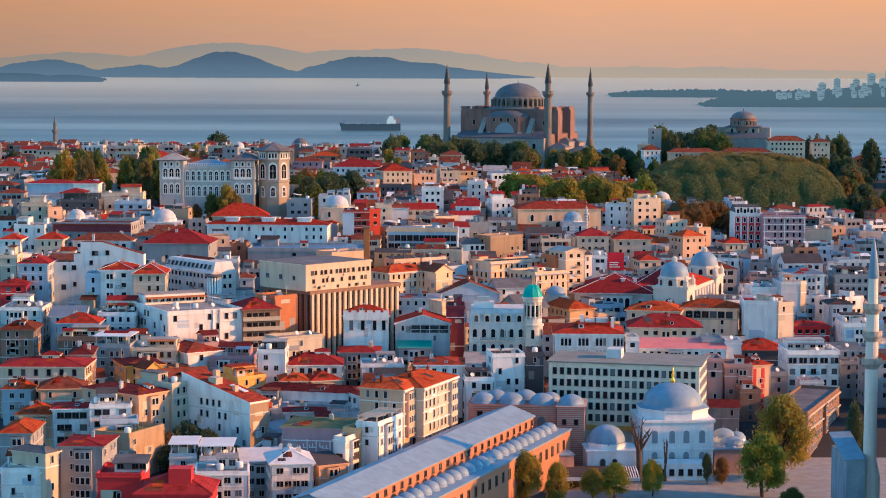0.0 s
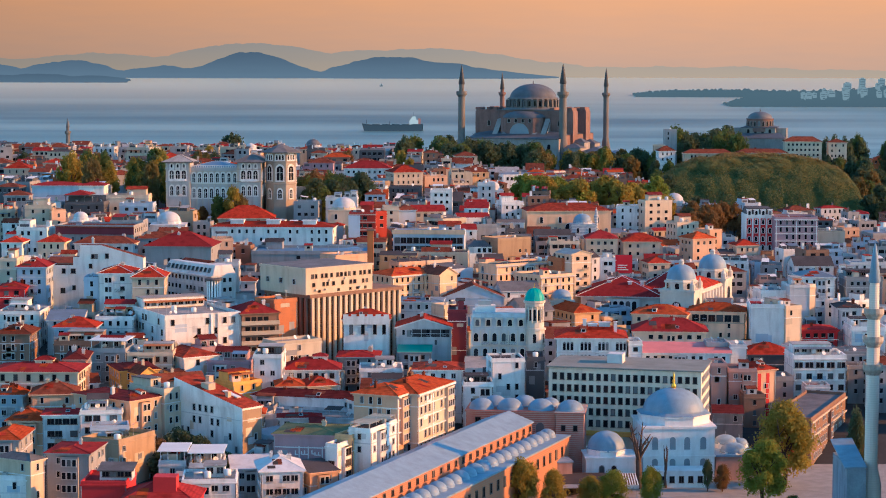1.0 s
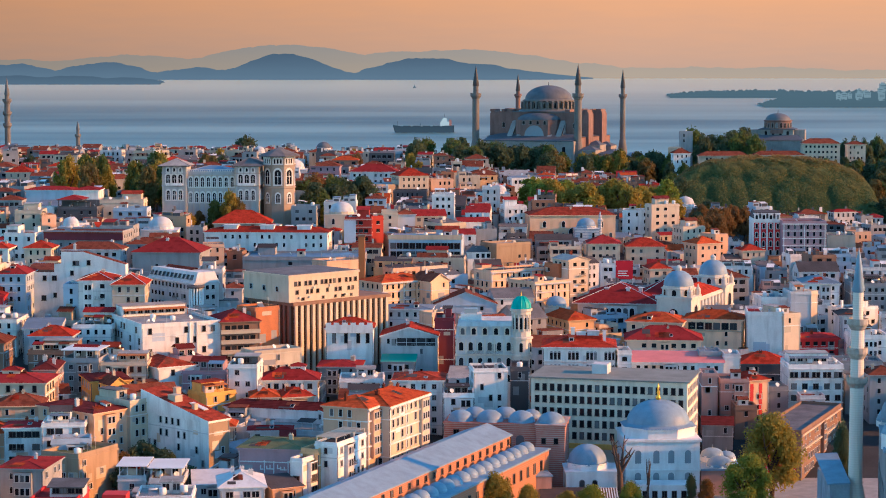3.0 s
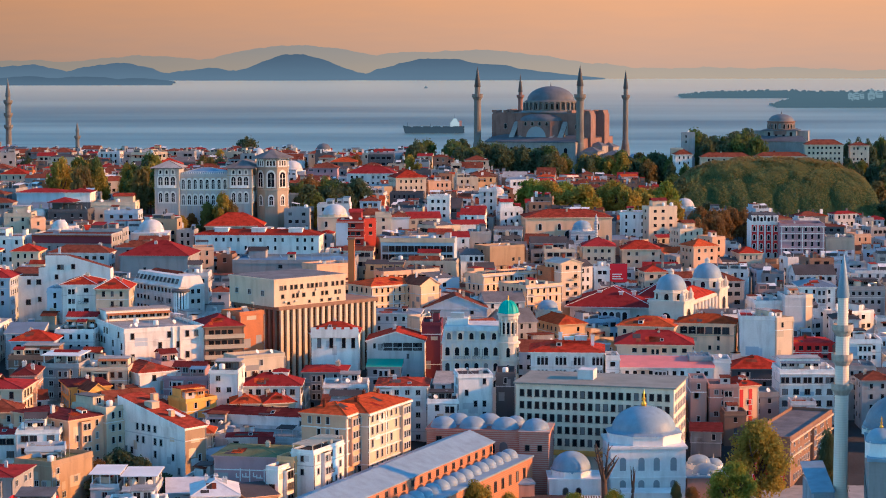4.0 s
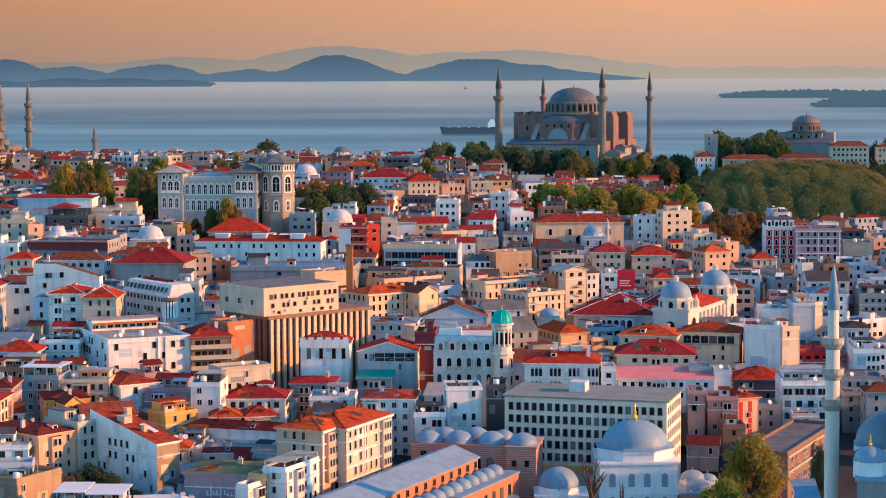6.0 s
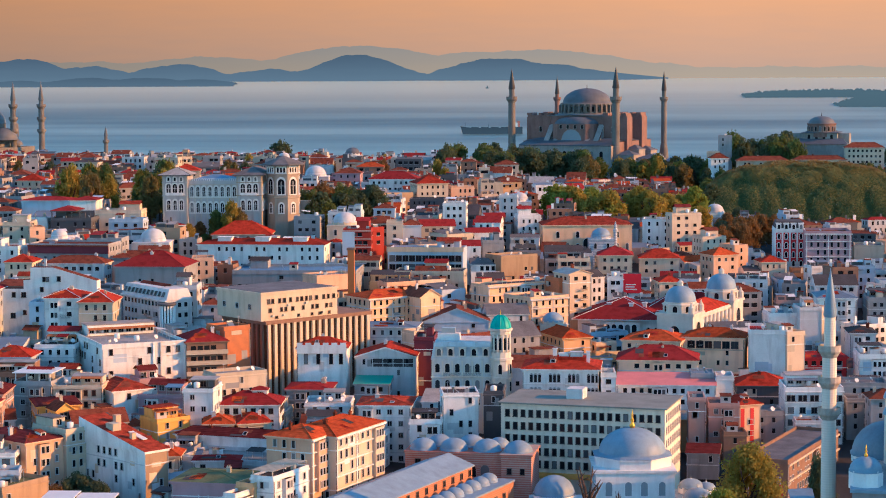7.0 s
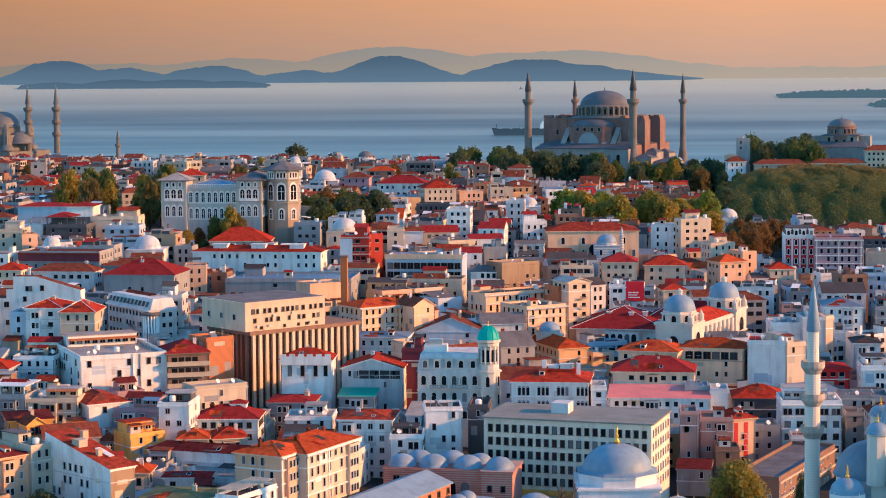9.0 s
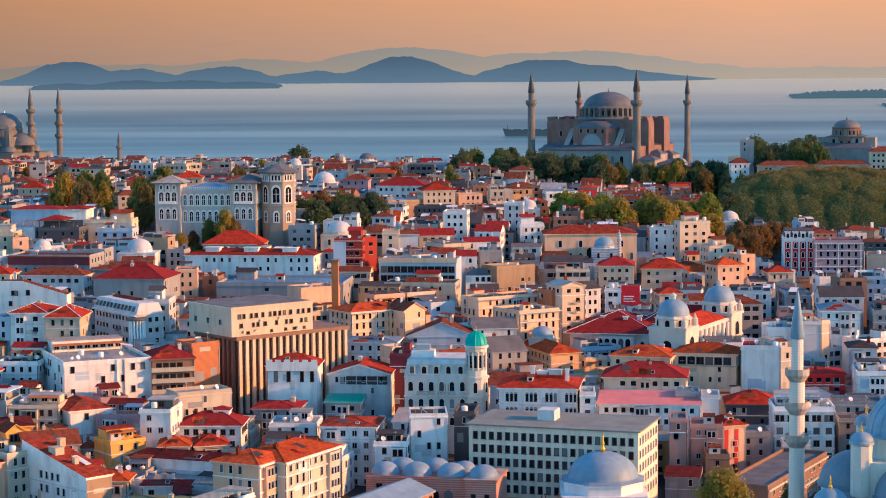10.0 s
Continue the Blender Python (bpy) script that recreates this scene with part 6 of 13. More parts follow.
    for i in range(6):
        simple("post", shed, METAL, lambda bm: box(bm, -0.07, 0.07, -0.07, 0.07, 0, 3.3), "", pose(0.3 + 3.5 * i, 0.3, 0))
    simple("back_wall", shed, WALL["brown"], lambda bm: box(bm, 0, 18, 10.2, 10.45, 0, 4.1))
    kiosk = thing("stone_kiosk", 53.0, 509.0, 3.2, 3, "low pale stone lodge with small dark windows", "lodge")
    simple("wall", kiosk, MARBLE, lambda bm: (box(bm, 0, 12, 0, 6, 0, 4.2), box(bm, -0.2, 12.2, -0.2, 6.2, 4.2, 4.5)))
    for i in range(5):
        w = new("window", window_mesh(1.0, 1.5, "dark"))
        w.parent, w.matrix_basis = kiosk, pose(1.5 + 2.3 * i, -0.02, 1.5)


tomb()


# --- the covered bazaar: long lead-roofed nave, a row of little domes, and the banded gatehouse ---
def bazaar():
    A = 68.5
    c, s = math.cos(radians(A)), math.sin(radians(A))
    x0, y0, L = 22.6 - 118 * c, 513.2 - 118 * s, 118.0
    b = 3.0
    ob = thing("covered_bazaar", x0, y0, b, A, "long brick bazaar with a lead roof and rows of small domes", "market hall")
    HOUSES.append((x0 + 8 * s, y0 - 8 * c, A, L, 30, 20))
    rust = brick_mat("orange_brick_courses", (0.46, 0.16, 0.07), (0.36, 0.21, 0.13), 1.0, 0.45)
    simple("nave_wall", ob, rust, lambda bm: box(bm, 0, L, 0, 12, 0, 15.8))

    def nave(bm):
        for a, e in ((-0.5, 6), (12.5, 6)):
            poly(bm, [(-0.3, a, 15.9), (L + 0.3, a, 15.9), (L + 0.3, e, 18.2), (-0.3, e, 18.2)])
            poly(bm, [(-0.3, a, 15.6), (L + 0.3, a, 15.6), (L + 0.3, a, 15.9), (-0.3, a, 15.9)])
        poly(bm, [(L, 0, 15.8), (L, 12, 15.8), (L, 6, 18.1)])
        poly(bm, [(0, 0, 15.8), (0, 12, 15.8), (0, 6, 18.1)])
    simple("nave_roof", ob, ROOF["lead"], nave, "pitched lead roof")
    simple("aisle_wall", ob, rust, lambda bm: box(bm, 0, L + 4, -8.4, -0.02, 0, 12.2))
    simple("aisle_roof", ob, ROOF["lead"], lambda bm: (box(bm, -0.3, L + 4, -8.8, -0.03, 12.2, 12.6)))
    me = None
    for i in range(27):
        if me is None:
            bm = bmesh.new()
            turned(bm, [(2.15, 0), (2.15, 0.35)] + dome_profile(2.05, 1.6, 0.35, 7), 18)
            d = part("small_dome", bm, ROOF["lead"], ob)
            me = d.data
        else:
            d = new("small_dome", me)
            d.parent = ob
        d.matrix_basis = pose(3 + 4.4 * i, -4.3, 12.6)
        for k in range(1):
            w = new("window", window_mesh(1.1, 2.2, "dark"))
            w.parent, w.matrix_basis = ob, pose(2.2 + 4.4 * i + 2.2 * k, -8.42, 8.2)
            w = new("window", window_mesh(1.0, 1.2, "dark"))
            w.parent, w.matrix_basis = ob, pose(2.2 + 4.4 * i + 2.2 * k, -0.03, 13.7)
    gate = thing("bazaar_gatehouse", 6.5, 524.0, 3.0, -6, "banded brick and stone gatehouse under lead domes", "gatehouse")
    HOUSES.append((6, 520, 0, 31, 14, 21))
    simple("wall", gate, BAND, lambda bm: (box(bm, 0, 22.4, 0, 12, 0, 16.6), box(bm, -0.3, 22.6, -0.3, 12.2, 16.6, 17.0)))
    simple("tower_wall", gate, BAND, lambda bm: (box(bm, 22.6, 29.6, -2.0, 11, 0, 16.8), box(bm, 22.3, 29.9, -2.3, 11.3, 16.8, 17.2)))
    for x, y, r in ((3.6, 3.4, 3.0), (10.8, 3.4, 3.2), (18.6, 3.4, 3.2), (6.5, 9.0, 2.9), (14.0, 9.0, 3.1), (26.1, 2.0, 3.3), (20.5, 9.2, 2.4)):
        dome_part(gate, x, y, 17.3, r, r * 0.75, n=8 if r > 3.25 else 20)
    for x in (3, 6, 10.5):
        w = new("window", window_mesh(1.2, 1.6, "dark"))
        w.parent, w.matrix_basis = gate, pose(x, -0.02, 13.6)
    for x in (15.5, 18.6):
        arched_window(gate, x, -0.02, 11.4, 0, 2.0, 2.8, WALL["pink"])
    for x, t in ((24.5, 12.6), (27.5, 12.6)):
        w = new("window", window_mesh(0.9, 1.3, "dark"))
        w.parent, w.matrix_basis = gate, pose(x, -2.02, t)
    hut = thing("stall_roof_hut", 24.5, 505.0, 3.2, 10, "small red brick annexe with a low lead roof", "annexe")
    simple("wall", hut, WALL["pink"], lambda bm: box(bm, 0, 8, 0, 9, 0, 7))
    simple("roof", hut, [ROOF["lead"], ROOF["lead"], ROOF["lead"]], lambda bm: hip_roof(bm, 8, 9, 7, 1.2, 0.3))


bazaar()

# --- the near mosque at the right edge ---
minaret(96.3, 464.0, 3.0, 68.1, 1.5, [51.8, 45.6, 39.4], 9.2, MINARET_STONE, ROOF["lead"], "tall pale stone minaret with three ringed balconies", 14, "minarets of the near mosque")


def near_mosque():
    b = 3.0
    ob = thing("near_mosque", 117, 452, b + 3.3, -8, "grey stone mosque with stepped lead domes and gilded finials", "mosque")
    HOUSES.append((94, 430, 0, 60, 50, 50))

    def z(v):
        return v - b
    simple("prayer_hall", ob, WALL["grey"], lambda bm: box(bm, -17, 20, -19, 19, -4, z(26)))
    simple("hall_roof", ob, ROOF["lead"], lambda bm: box(bm, -17.4, 20.4, -19.4, 19.4, z(26), z(26.6)))
    simple("upper_wall", ob, CIVIC, lambda bm: box(bm, -10.5, 14, -11, 11, z(26.6), z(36)))
    simple("drum", ob, CIVIC, lambda bm: turned(bm, [(9.3, z(35)), (9.3, z(40))], 24, smooth=False))
    dome_part(ob, 0, 0, z(40), 9.2, 8.0, ribs=24, n=36)
    finial(ob, 0, 0, z(47.8), 1.4)
    # half domes take a darker metal than the lead, putting their shade into the colour
    for x, y, r, zz in ((-10.5, 0, 7.6, 31.5), (0, -11, 7.8, 31.5), (12, 0, 7.6, 31.5)):
        dome_part(ob, x, y, z(zz) - 1.2, r * 0.92, r * 0.8, ROOF["steel"], "half_dome", n=32)
    for x, y, r, zz in ((-14.6, -14.5, 3.0, 29.6), (-14.5, 13, 3.2, 27.6), (-4, -16, 2.6, 27.2), (14, -14.5, 3.6, 27.6)):
        simple("corner_drum", ob, MARBLE, lambda bm, x=x, y=y, r=r, zz=zz: turned(bm, [(r * 1.05, z(26)), (r * 1.05, z(zz))], 8, x, y, smooth=False))
        dome_part(ob, x, y, z(zz), r, r * 0.8, name="corner_dome", n=20)
        finial(ob, x, y, z(zz) + r * 0.78, 0.8)
    for x, y in ((-9.5, -10), (-9.5, 10), (12, -10)):
        simple("turret", ob, CIVIC, lambda bm, x=x, y=y: turned(bm, [(1.9, z(30)), (1.9, z(39.0)), (2.2, z(39.2)), (2.2, z(39.7))], 8, x, y, smooth=False))
        dome_part(ob, x, y, z(39.7), 2.1, 1.7, name="turret_dome", n=20)
        finial(ob, x, y, z(41.3), 0.6)
    for i in range(6):
        arched_window(ob, -14 + 5.4 * i, -19.02, z(14), 0, 1.6, 4, WALL["grey"])
        arched_window(ob, -17.02, 14 - 5.4 * i, z(14), -90, 1.6, 4, WALL["grey"])
    court = thing("mosque_forecourt", 90.0, 459.6, b, 0, "dark stone forecourt building with a lead lean-to roof", "mosque")
    dk = material("blue_grey_stone", (0.27, 0.32, 0.37), 0.85, vary=0.3, dirt=0.6)
    simple("wall", court, dk, lambda bm: box(bm, 0.3, 4.5, 0.3, 18.2, 0, z(18.2)))
    simple("roof", court, ROOF["lead"], lambda bm: (poly(bm, [(-0.3, 0, z(18.2)), (4.6, 0, z(18.4)), (4.6, 18.6, z(21.5)), (-0.3, 18.6, z(21.2))]), poly(bm, [(-0.3, 0, z(17.9)), (4.6, 0, z(18.1)), (4.6, 0, z(18.4)), (-0.3, 0, z(18.2))]), poly(bm, [(-0.3, 18.6, z(20.9)), (-0.3, 0, z(17.9)), (-0.3, 0, z(18.2)), (-0.3, 18.6, z(21.2))])), "grey lead lean-to roof")
    low = house(95.0, 537.0, 46.0, 11.0, 15.3, 69, "brown", "flat", "grey", 2, "long low faded brown building with a grey flat roof", near=True, extra="plain", share=0.8)
    FLAT_ROOFS.pop()
    belt(low, 46.0, (15.3 - low.location.z - 0.7, 15.3 - low.location.z - 4.4), WALL["cream"], 0.5, 0.35)
    for i in range(3):
        simple("panel", low, WALL["red"], lambda bm: box(bm, -0.08, -0.004, 1.2, 3.0, 0.5, 7.6), "red painted panel", pose(0, 3.2 * i, 0))


near_mosque()


# --- the ornate corner building with the verdigris dome ---
def corner_palazzo():
    g = house(7.6, 588.0, 18.0, 16.0, 32.6, 0, "pale", "flat", "pale", 4, "pale ornate office building beside a green-domed corner tower", near=True, extra="plain", share=0.0)
    b, S = g.location.z, CIVIC
    # rows of arched windows between pilasters, balconies, and a slate attic with round dormers
    for i in range(6):
        u = 1.5 + 2.6 * i
        for k, hh in ((0, 2.3), (1, 2.3), (2, 1.9)):
            arched_window(g, u, -0.02, 28.9 - 4.3 * k - b, 0, 1.15, hh, S)
        simple("pilaster", g, S, lambda bm: box(bm, -0.22, 0.22, -0.2, 0, 0, 31.9 - b), "", pose(u - 1.3, -0.004, 0))
    for zz in (27.4, 23.2):
        simple("cornice", g, S, lambda bm, zz=zz: box(bm, -0.2, 15.6, -0.45, -0.004, zz - b, zz + 0.4 - b))
    for u in (4.1, 9.3):
        balcony(g, u - 1.0, 27.9 - b, 4.6, S)
    slate = WALL["pale"]

    def attic(bm):
        z0, z1 = 32.7 - b, 36.6 - b
        poly(bm, [(-0.1, -0.1, z0), (15.6, -0.1, z0), (15.6, 1.4, z1), (0.6, 1.4, z1)])
        poly(bm, [(-0.1, 15.8, z0), (-0.1, -0.1, z0), (0.6, 1.4, z1), (0.6, 15, z1)])
        poly(bm, [(0.6, 1.4, z1), (17.4, 1.4, z1), (17.4, 15, z1), (0.6, 15, z1)])
        poly(bm, [(17.9, -0.1, z0), (17.9, 15.8, z0), (17.4, 15, z1), (17.4, 1.4, z1)])
    simple("attic_roof", g, slate, attic, "blue-grey slate attic")
    for i in range(5):
        u = 1.9 + 3.05 * i
        simple("dormer", g, S, lambda bm: (box(bm, -0.95, 0.95, -0.15, 1.6, 33.0 - b, 35.3 - b), box(bm, -1.1, 1.1, -0.3, 1.7, 35.3 - b, 35.55 - b)), "", pose(u, 0, 0))
        arched_window(g, u, -0.17, 33.3 - b, 0, 1.1, 1.8, S)
    x = 17.9
    simple("corner_tower", g, S, lambda bm: turned(bm, [(2.9, 0), (2.9, 27.2 - b), (3.2, 27.3 - b), (3.2, 27.8 - b), (2.9, 27.9 - b), (2.9, 32 - b), (3.3, 32.1 - b), (3.3, 32.6 - b), (2.7, 32.7 - b), (2.7, 34.2 - b), (2.2, 34.3 - b), (2.2, 38.6 - b), (2.7, 38.8 - b), (2.7, 39.6 - b), (3.1, 39.8 - b), (3.1, 40.4 - b)], 12, x, 1.6, smooth=False))
    for k in range(7):
        a = math.pi + math.pi / 6 * k
        arched_window(g, x + 2.24 * math.cos(a), 1.6 + 2.24 * math.sin(a), 34.8 - b, math.degrees(a) + 90, 0.7, 3.2, S)
        simple("column", g, S, lambda bm: turned(bm, [(0.2, 34.2 - b), (0.18, 38.8 - b)], 8), "", pose(x + 2.5 * math.cos(a + 0.26), 1.6 + 2.5 * math.sin(a + 0.26), 0))
        if k % 2:
            for zz in (28.6, 24.0):
                arched_window(g, x + 2.92 * math.cos(a), 1.6 + 2.92 * math.sin(a), zz - b, math.degrees(a) + 90, 0.9, 2.6, S)
    dome_part(g, x, 1.6, 40.4 - b, 2.7, 3.4, TEAL, ribs=12, n=24)
    finial(g, x, 1.6, 43.7 - b, 0.5)
    simple("plant_room", g, WALL["white"], lambda bm: box(bm, 1.2, 7.0, 5, 9, 36.6 - b, 38.4 - b))
    simple("plant_room", g, METAL, lambda bm: box(bm, 2.2, 5.8, 5.5, 8, 38.4 - b, 39.8 - b))


# --- the post office: two lead domes at the ends of a lit facade, red roofs behind ---
def post_office():
    A = 69.0
    b = land(84, 690) - 2
    ob = thing("post_office", 78.9, 672.5, b, A, "stone post office with two lead domes and tall arches", "post office")
    HOUSES.append((60, 668, 0, 42, 52, 42))

    def z(v):
        return v - b
    st = CIVIC
    simple("facade_wall", ob, st, lambda bm: (box(bm, 6.5, 36.5, 0, 12, 0, z(32.6)), box(bm, 6.4, 36.6, -0.4, 12, z(32.6), z(33.4))))
    simple("facade_roof", ob, [ROOF["tile"], st, ROOF["tile"]], lambda bm: hip_roof(bm, 30, 12, 0, 2.6, 0.0), "", pose(6.5, 0, z(33.4)))
    for i in range(8):
        simple("half_column", ob, st, lambda bm: turned(bm, [(0.65, 0), (0.6, z(32.4))], 10), "", pose(8 + 3.9 * i, -0.3, 0))
        if i < 7:
            arched_window(ob, 9.95 + 3.9 * i, -0.02, z(22), 0, 2.2, 9.0, st)
    for x in (-3.5, 36.6):
        simple("end_pavilion", ob, st, lambda bm, x=x: (box(bm, x, x + 10, -1.2, 10, 0, z(34.0)), box(bm, x - 0.4, x + 10.4, -1.6, 10.4, z(34), z(34.8))))
        arched_window(ob, x + 5, -1.22, z(22.0), 0, 3.6, 10, st)
        arched_window(ob, x - 0.02, 4.5, z(24.0), -90, 3.0, 7, st)
        arched_window(ob, x + 5, -1.22, z(17.0), 0, 1.6, 3.0, st)
        simple("drum", ob, st, lambda bm, x=x: turned(bm, [(5.2, z(34.7)), (5.2, z(36.9)), (5.5, z(37.0)), (5.5, z(37.4)), (4.9, z(37.5)), (4.9, z(38.0))], 8, x + 5, 4.4, smooth=False, a0=math.pi / 8))
        dome = simple("dome", ob, ROOF["lead"], lambda bm: turned(bm, [(4.7, 0), (4.6, 1.1), (4.15, 2.4), (3.25, 3.55), (2.0, 4.3), (1.0, 4.6)], 24), "ribbed lead dome", pose(x + 5, 4.4, z(38.0)))
        simple("lantern", dome, st, lambda bm: turned(bm, [(0.9, 4.5), (0.9, 5.5), (1.1, 5.6), (0.2, 6.4)], 8, smooth=False))
        for k in range(8):
            a = math.pi / 4 * k
            arched_window(ob, x + 5 + 4.83 * math.cos(a), 4.4 + 4.83 * math.sin(a), z(35.0), math.degrees(a) + 90, 1.4, 1.9, st)
        for u in (0.4, 9.6):
            simple("turret", ob, st, lambda bm: turned(bm, [(0.9, z(34.7)), (0.9, z(36.6)), (0.5, z(37.0)), (0.1, z(38.2))], 8, smooth=False), "", pose(x + u, -0.6, 0))
        simple("cornice", ob, st, lambda bm, x=x: box(bm, x - 0.3, x + 10.3, -1.5, -1.21, z(27.4), z(27.9)))
    wing = thing("post_office_wing", 45.2, 706.0, land(55, 706) - 3, -7, "post office wing with a red tiled hip roof", "post office")
    zb = wing.location.z
    simple("wall", wing, WALL["white"], lambda bm: (box(bm, 0, 26, -6, 22, 0, 29.6 - zb), box(bm, 8, 19.5, -7.2, -6.01, 0, 29.0 - zb)))
    simple("roof", wing, [ROOF["crimson"], WALL["white"], WALL["white"]], lambda bm: hip_roof(bm, 27, 29, 0, 5.4, 1.2), "red tiled hip roof with white ridges", pose(-0.5, -7.0, 29.6 - zb))
    simple("back_roof", wing, [ROOF["crimson"], WALL["white"], WALL["white"]], lambda bm: hip_roof(bm, 26, 17, 0, 5.0, 0.6), "long red roof behind the domes", pose(20, 6, 31.2 - zb))
    simple("back_wall", wing, WALL["cream"], lambda bm: box(bm, 20, 46, 6, 23, 0, 31.2 - zb))
    for i in range(5):
        arched_window(wing, 9.4 + 2.1 * i, -7.22, 24.0 - zb, 0, 1.5, 4.2, WALL["white"])
    for u in (2.0, 4.6, 22.0, 24.4):
        arched_window(wing, u, -6.02, 24.6 - zb, 0, 1.1, 2.6, st)
    for u, v in ((9, 2), (16, 1), (20, 3)):
        simple("roof_vent", wing, WALL["white"], lambda bm: (box(bm, -0.6, 0.6, -0.6, 0.6, 0, 1.6), box(bm, -0.9, 0.9, -0.9, 0.9, 1.6, 1.8)), "", pose(u, v, 32.2 - zb))
    HOUSES.append((45, 700, -7, 30, 30, 30))


post_office()


# --- the red hoarding, its lettering too small to read ---
def hoarding():
    ob = thing("billboard", 59.2, 748.0, 32.6, 0, "red billboard with a few white lines of lettering", "billboard")
    simple("panel", ob, material("red_hoarding", (0.55, 0.01, 0.03), 0.5, vary=0.05), lambda bm: box(bm, 0, 6.0, 0, 0.3, 0, 6.4))
    for i, (a, e) in enumerate(((0.8, 4.6), (0.8, 3.8), (0.8, 4.2))):
        simple("lettering_bar", ob, STEEL_WHITE, lambda bm, a=a, e=e, i=i: box(bm, a, e, -0.03, -0.004, 1.0 + 0.8 * i, 1.35 + 0.8 * i))
    for x in (0.6, 5.4):
        simple("post", ob, METAL, lambda bm: box(bm, -0.12, 0.12, 0.31, 0.6, -7, 5.5), "", pose(x, 0, 0))


hoarding()


# --- houses and a ruined tower beside the church ---
house(178.6, 1146.0, 20.0, 9.0, 65.6, -2, "cream", "hip", "old", 2, rise=2.6)
house(114.2, 1160.0, 7.0, 6.0, 71.0, 0, "grey", "flat", "old", 3, share=0.2, extra="plain")
house(108.0, 1155.0, 6.5, 6.0, 63.0, 0, "beige", "flat", "old", 2, share=0.2)
house(203.0, 1150.0, 10.0, 8.0, 65.0, -2, "cream", "hip", "old", 2, rise=1.6)
house(121.5, 1122.0, 26.0, 8.0, 60.0, 1, "beige", "hip", "old", 2, rise=2.2, share=0.4)
house(150.0, 1122.0, 26.5, 8.0, 60.4, 0, "beige", "hip", "old", 2, rise=2.0, share=0.4)
house(108.5, 1128.0, 9.0, 7.0, 61.0, 8, "white", "hip", "old", 2, rise=2.4)

# --- small domed halls and prayer rooms among the houses ---
def domed_hall(x, y, r, z_base, wall, dome_mat, label, half=1.25, tower=None):
    b = land(x, y) - 1
    ob = thing("domed_hall", x, y, b, 4, label, "building")
    k = r * half
    HOUSES.append((x - k, y - k, 0, 2 * k, 2 * k, z_base))
    simple("wall", ob, wall, lambda bm: (box(bm, -k, k, -k, k, 0, z_base - 1.4 - b), box(bm, -k - 0.15, k + 0.15, -k - 0.15, k + 0.15, z_base - 1.4 - b, z_base - 1.1 - b)))
    simple("drum", ob, wall, lambda bm: turned(bm, [(r * 1.06, z_base - 1.1 - b), (r * 1.06, z_base - b)], 12, smooth=False))
    dome_part(ob, 0, 0, z_base - b, r, r * 0.78, dome_mat, n=20)
    finial(ob, 0, 0, z_base - b + r * 0.75, 0.35, METAL)
    for i in (-1, 1):
        arched_window(ob, i * k * 0.5, -k - 0.02, z_base - 4.6 - b, 0, 0.9, 2.0)
    if tower:
        simple("stub_minaret", ob, wall, lambda bm: turned(bm, [(0.7, 0), (0.7, tower - b), (0.95, tower + 0.2 - b), (0.95, tower + 0.9 - b), (0.6, tower + 1 - b), (0.55, tower + 2.2 - b), (0.1, tower + 4 - b)], 10, k + 0.8, 0, smooth=False))


PALE_DOME = material("whitewashed_dome", (0.50, 0.52, 0.55), 0.7, dirt=0.4)
domed_hall(-100.9, 752.4, 4.2, 50.6, WALL["pale"], PALE_DOME, "small whitewashed hall under a pale dome", 1.5)
domed_hall(-41.0, 802.4, 4.4, 52.6, WALL["cream"], PALE_DOME, "cream hall under a pale grey dome", 1.4)
domed_hall(-130.7, 742.1, 2.7, 52.3, WALL["pale"], PALE_DOME, "small hall with a pale dome between roofs", 1.4)
domed_hall(37.1, 682.0, 3.2, 31.3, WALL["stone"], ROOF["lead"], "small stone hall with a grey lead dome")
domed_hall(51.8, 831.6, 3.6, 45.2, brick_mat("striped_blue_stone", (0.55, 0.56, 0.58), (0.20, 0.25, 0.34), 0.84, 0.5), ROOF["lead"], "small prayer hall with a lead dome and stub minaret", 1.3, 46.5)
domed_hall(-83.4, 1036.6, 4.9, 58.2, WALL["pale"], PALE_DOME, "white hall under a pale dome on the hill", 1.3)
domed_hall(-29.2, 1180.0, 4.2, 61.6, WALL["pale"], PALE_LEAD, "hall under a pale lead dome on the skyline", 1.2)
domed_hall(-108.0, 1100.0, 2.8, 63.6, WALL["pale"], PALE_DOME, "white hall under a small pale dome on the hilltop", 1.2)
domed_hall(-79.0, 1150.0, 3.8, 63.4, WALL["pale"], PALE_LEAD, "grey hall under a lead dome on the skyline", 1.3)
domed_hall(17.1, 949.1, 3.5, 51.7, WALL["white"], PALE_DOME, "white hall under a pale dome among roofs", 1.4)
domed_hall(101.8, 972.4, 4.1, 44.7, WALL["white"], PALE_DOME, "white pavilion with a pale dome below the wood", 1.3)

# ---- the houses, from the water up the hill: near corner, width, depth, top of wall, turn ----
house(-71.5, 484.9, 10.6, 19.3, 28.0, 52, "peach", "hip", "maroon", 4, near=True, rise=1.3, extra="plain")
house(-64.5, 492.2, 5.9, 12.0, 29.2, 52, "beige", "flat", "grey", 4, near=True)
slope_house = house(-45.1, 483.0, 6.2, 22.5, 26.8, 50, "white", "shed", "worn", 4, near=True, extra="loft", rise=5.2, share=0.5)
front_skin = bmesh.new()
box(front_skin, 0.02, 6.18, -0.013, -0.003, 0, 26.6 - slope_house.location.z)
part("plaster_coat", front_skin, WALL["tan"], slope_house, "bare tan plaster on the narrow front")
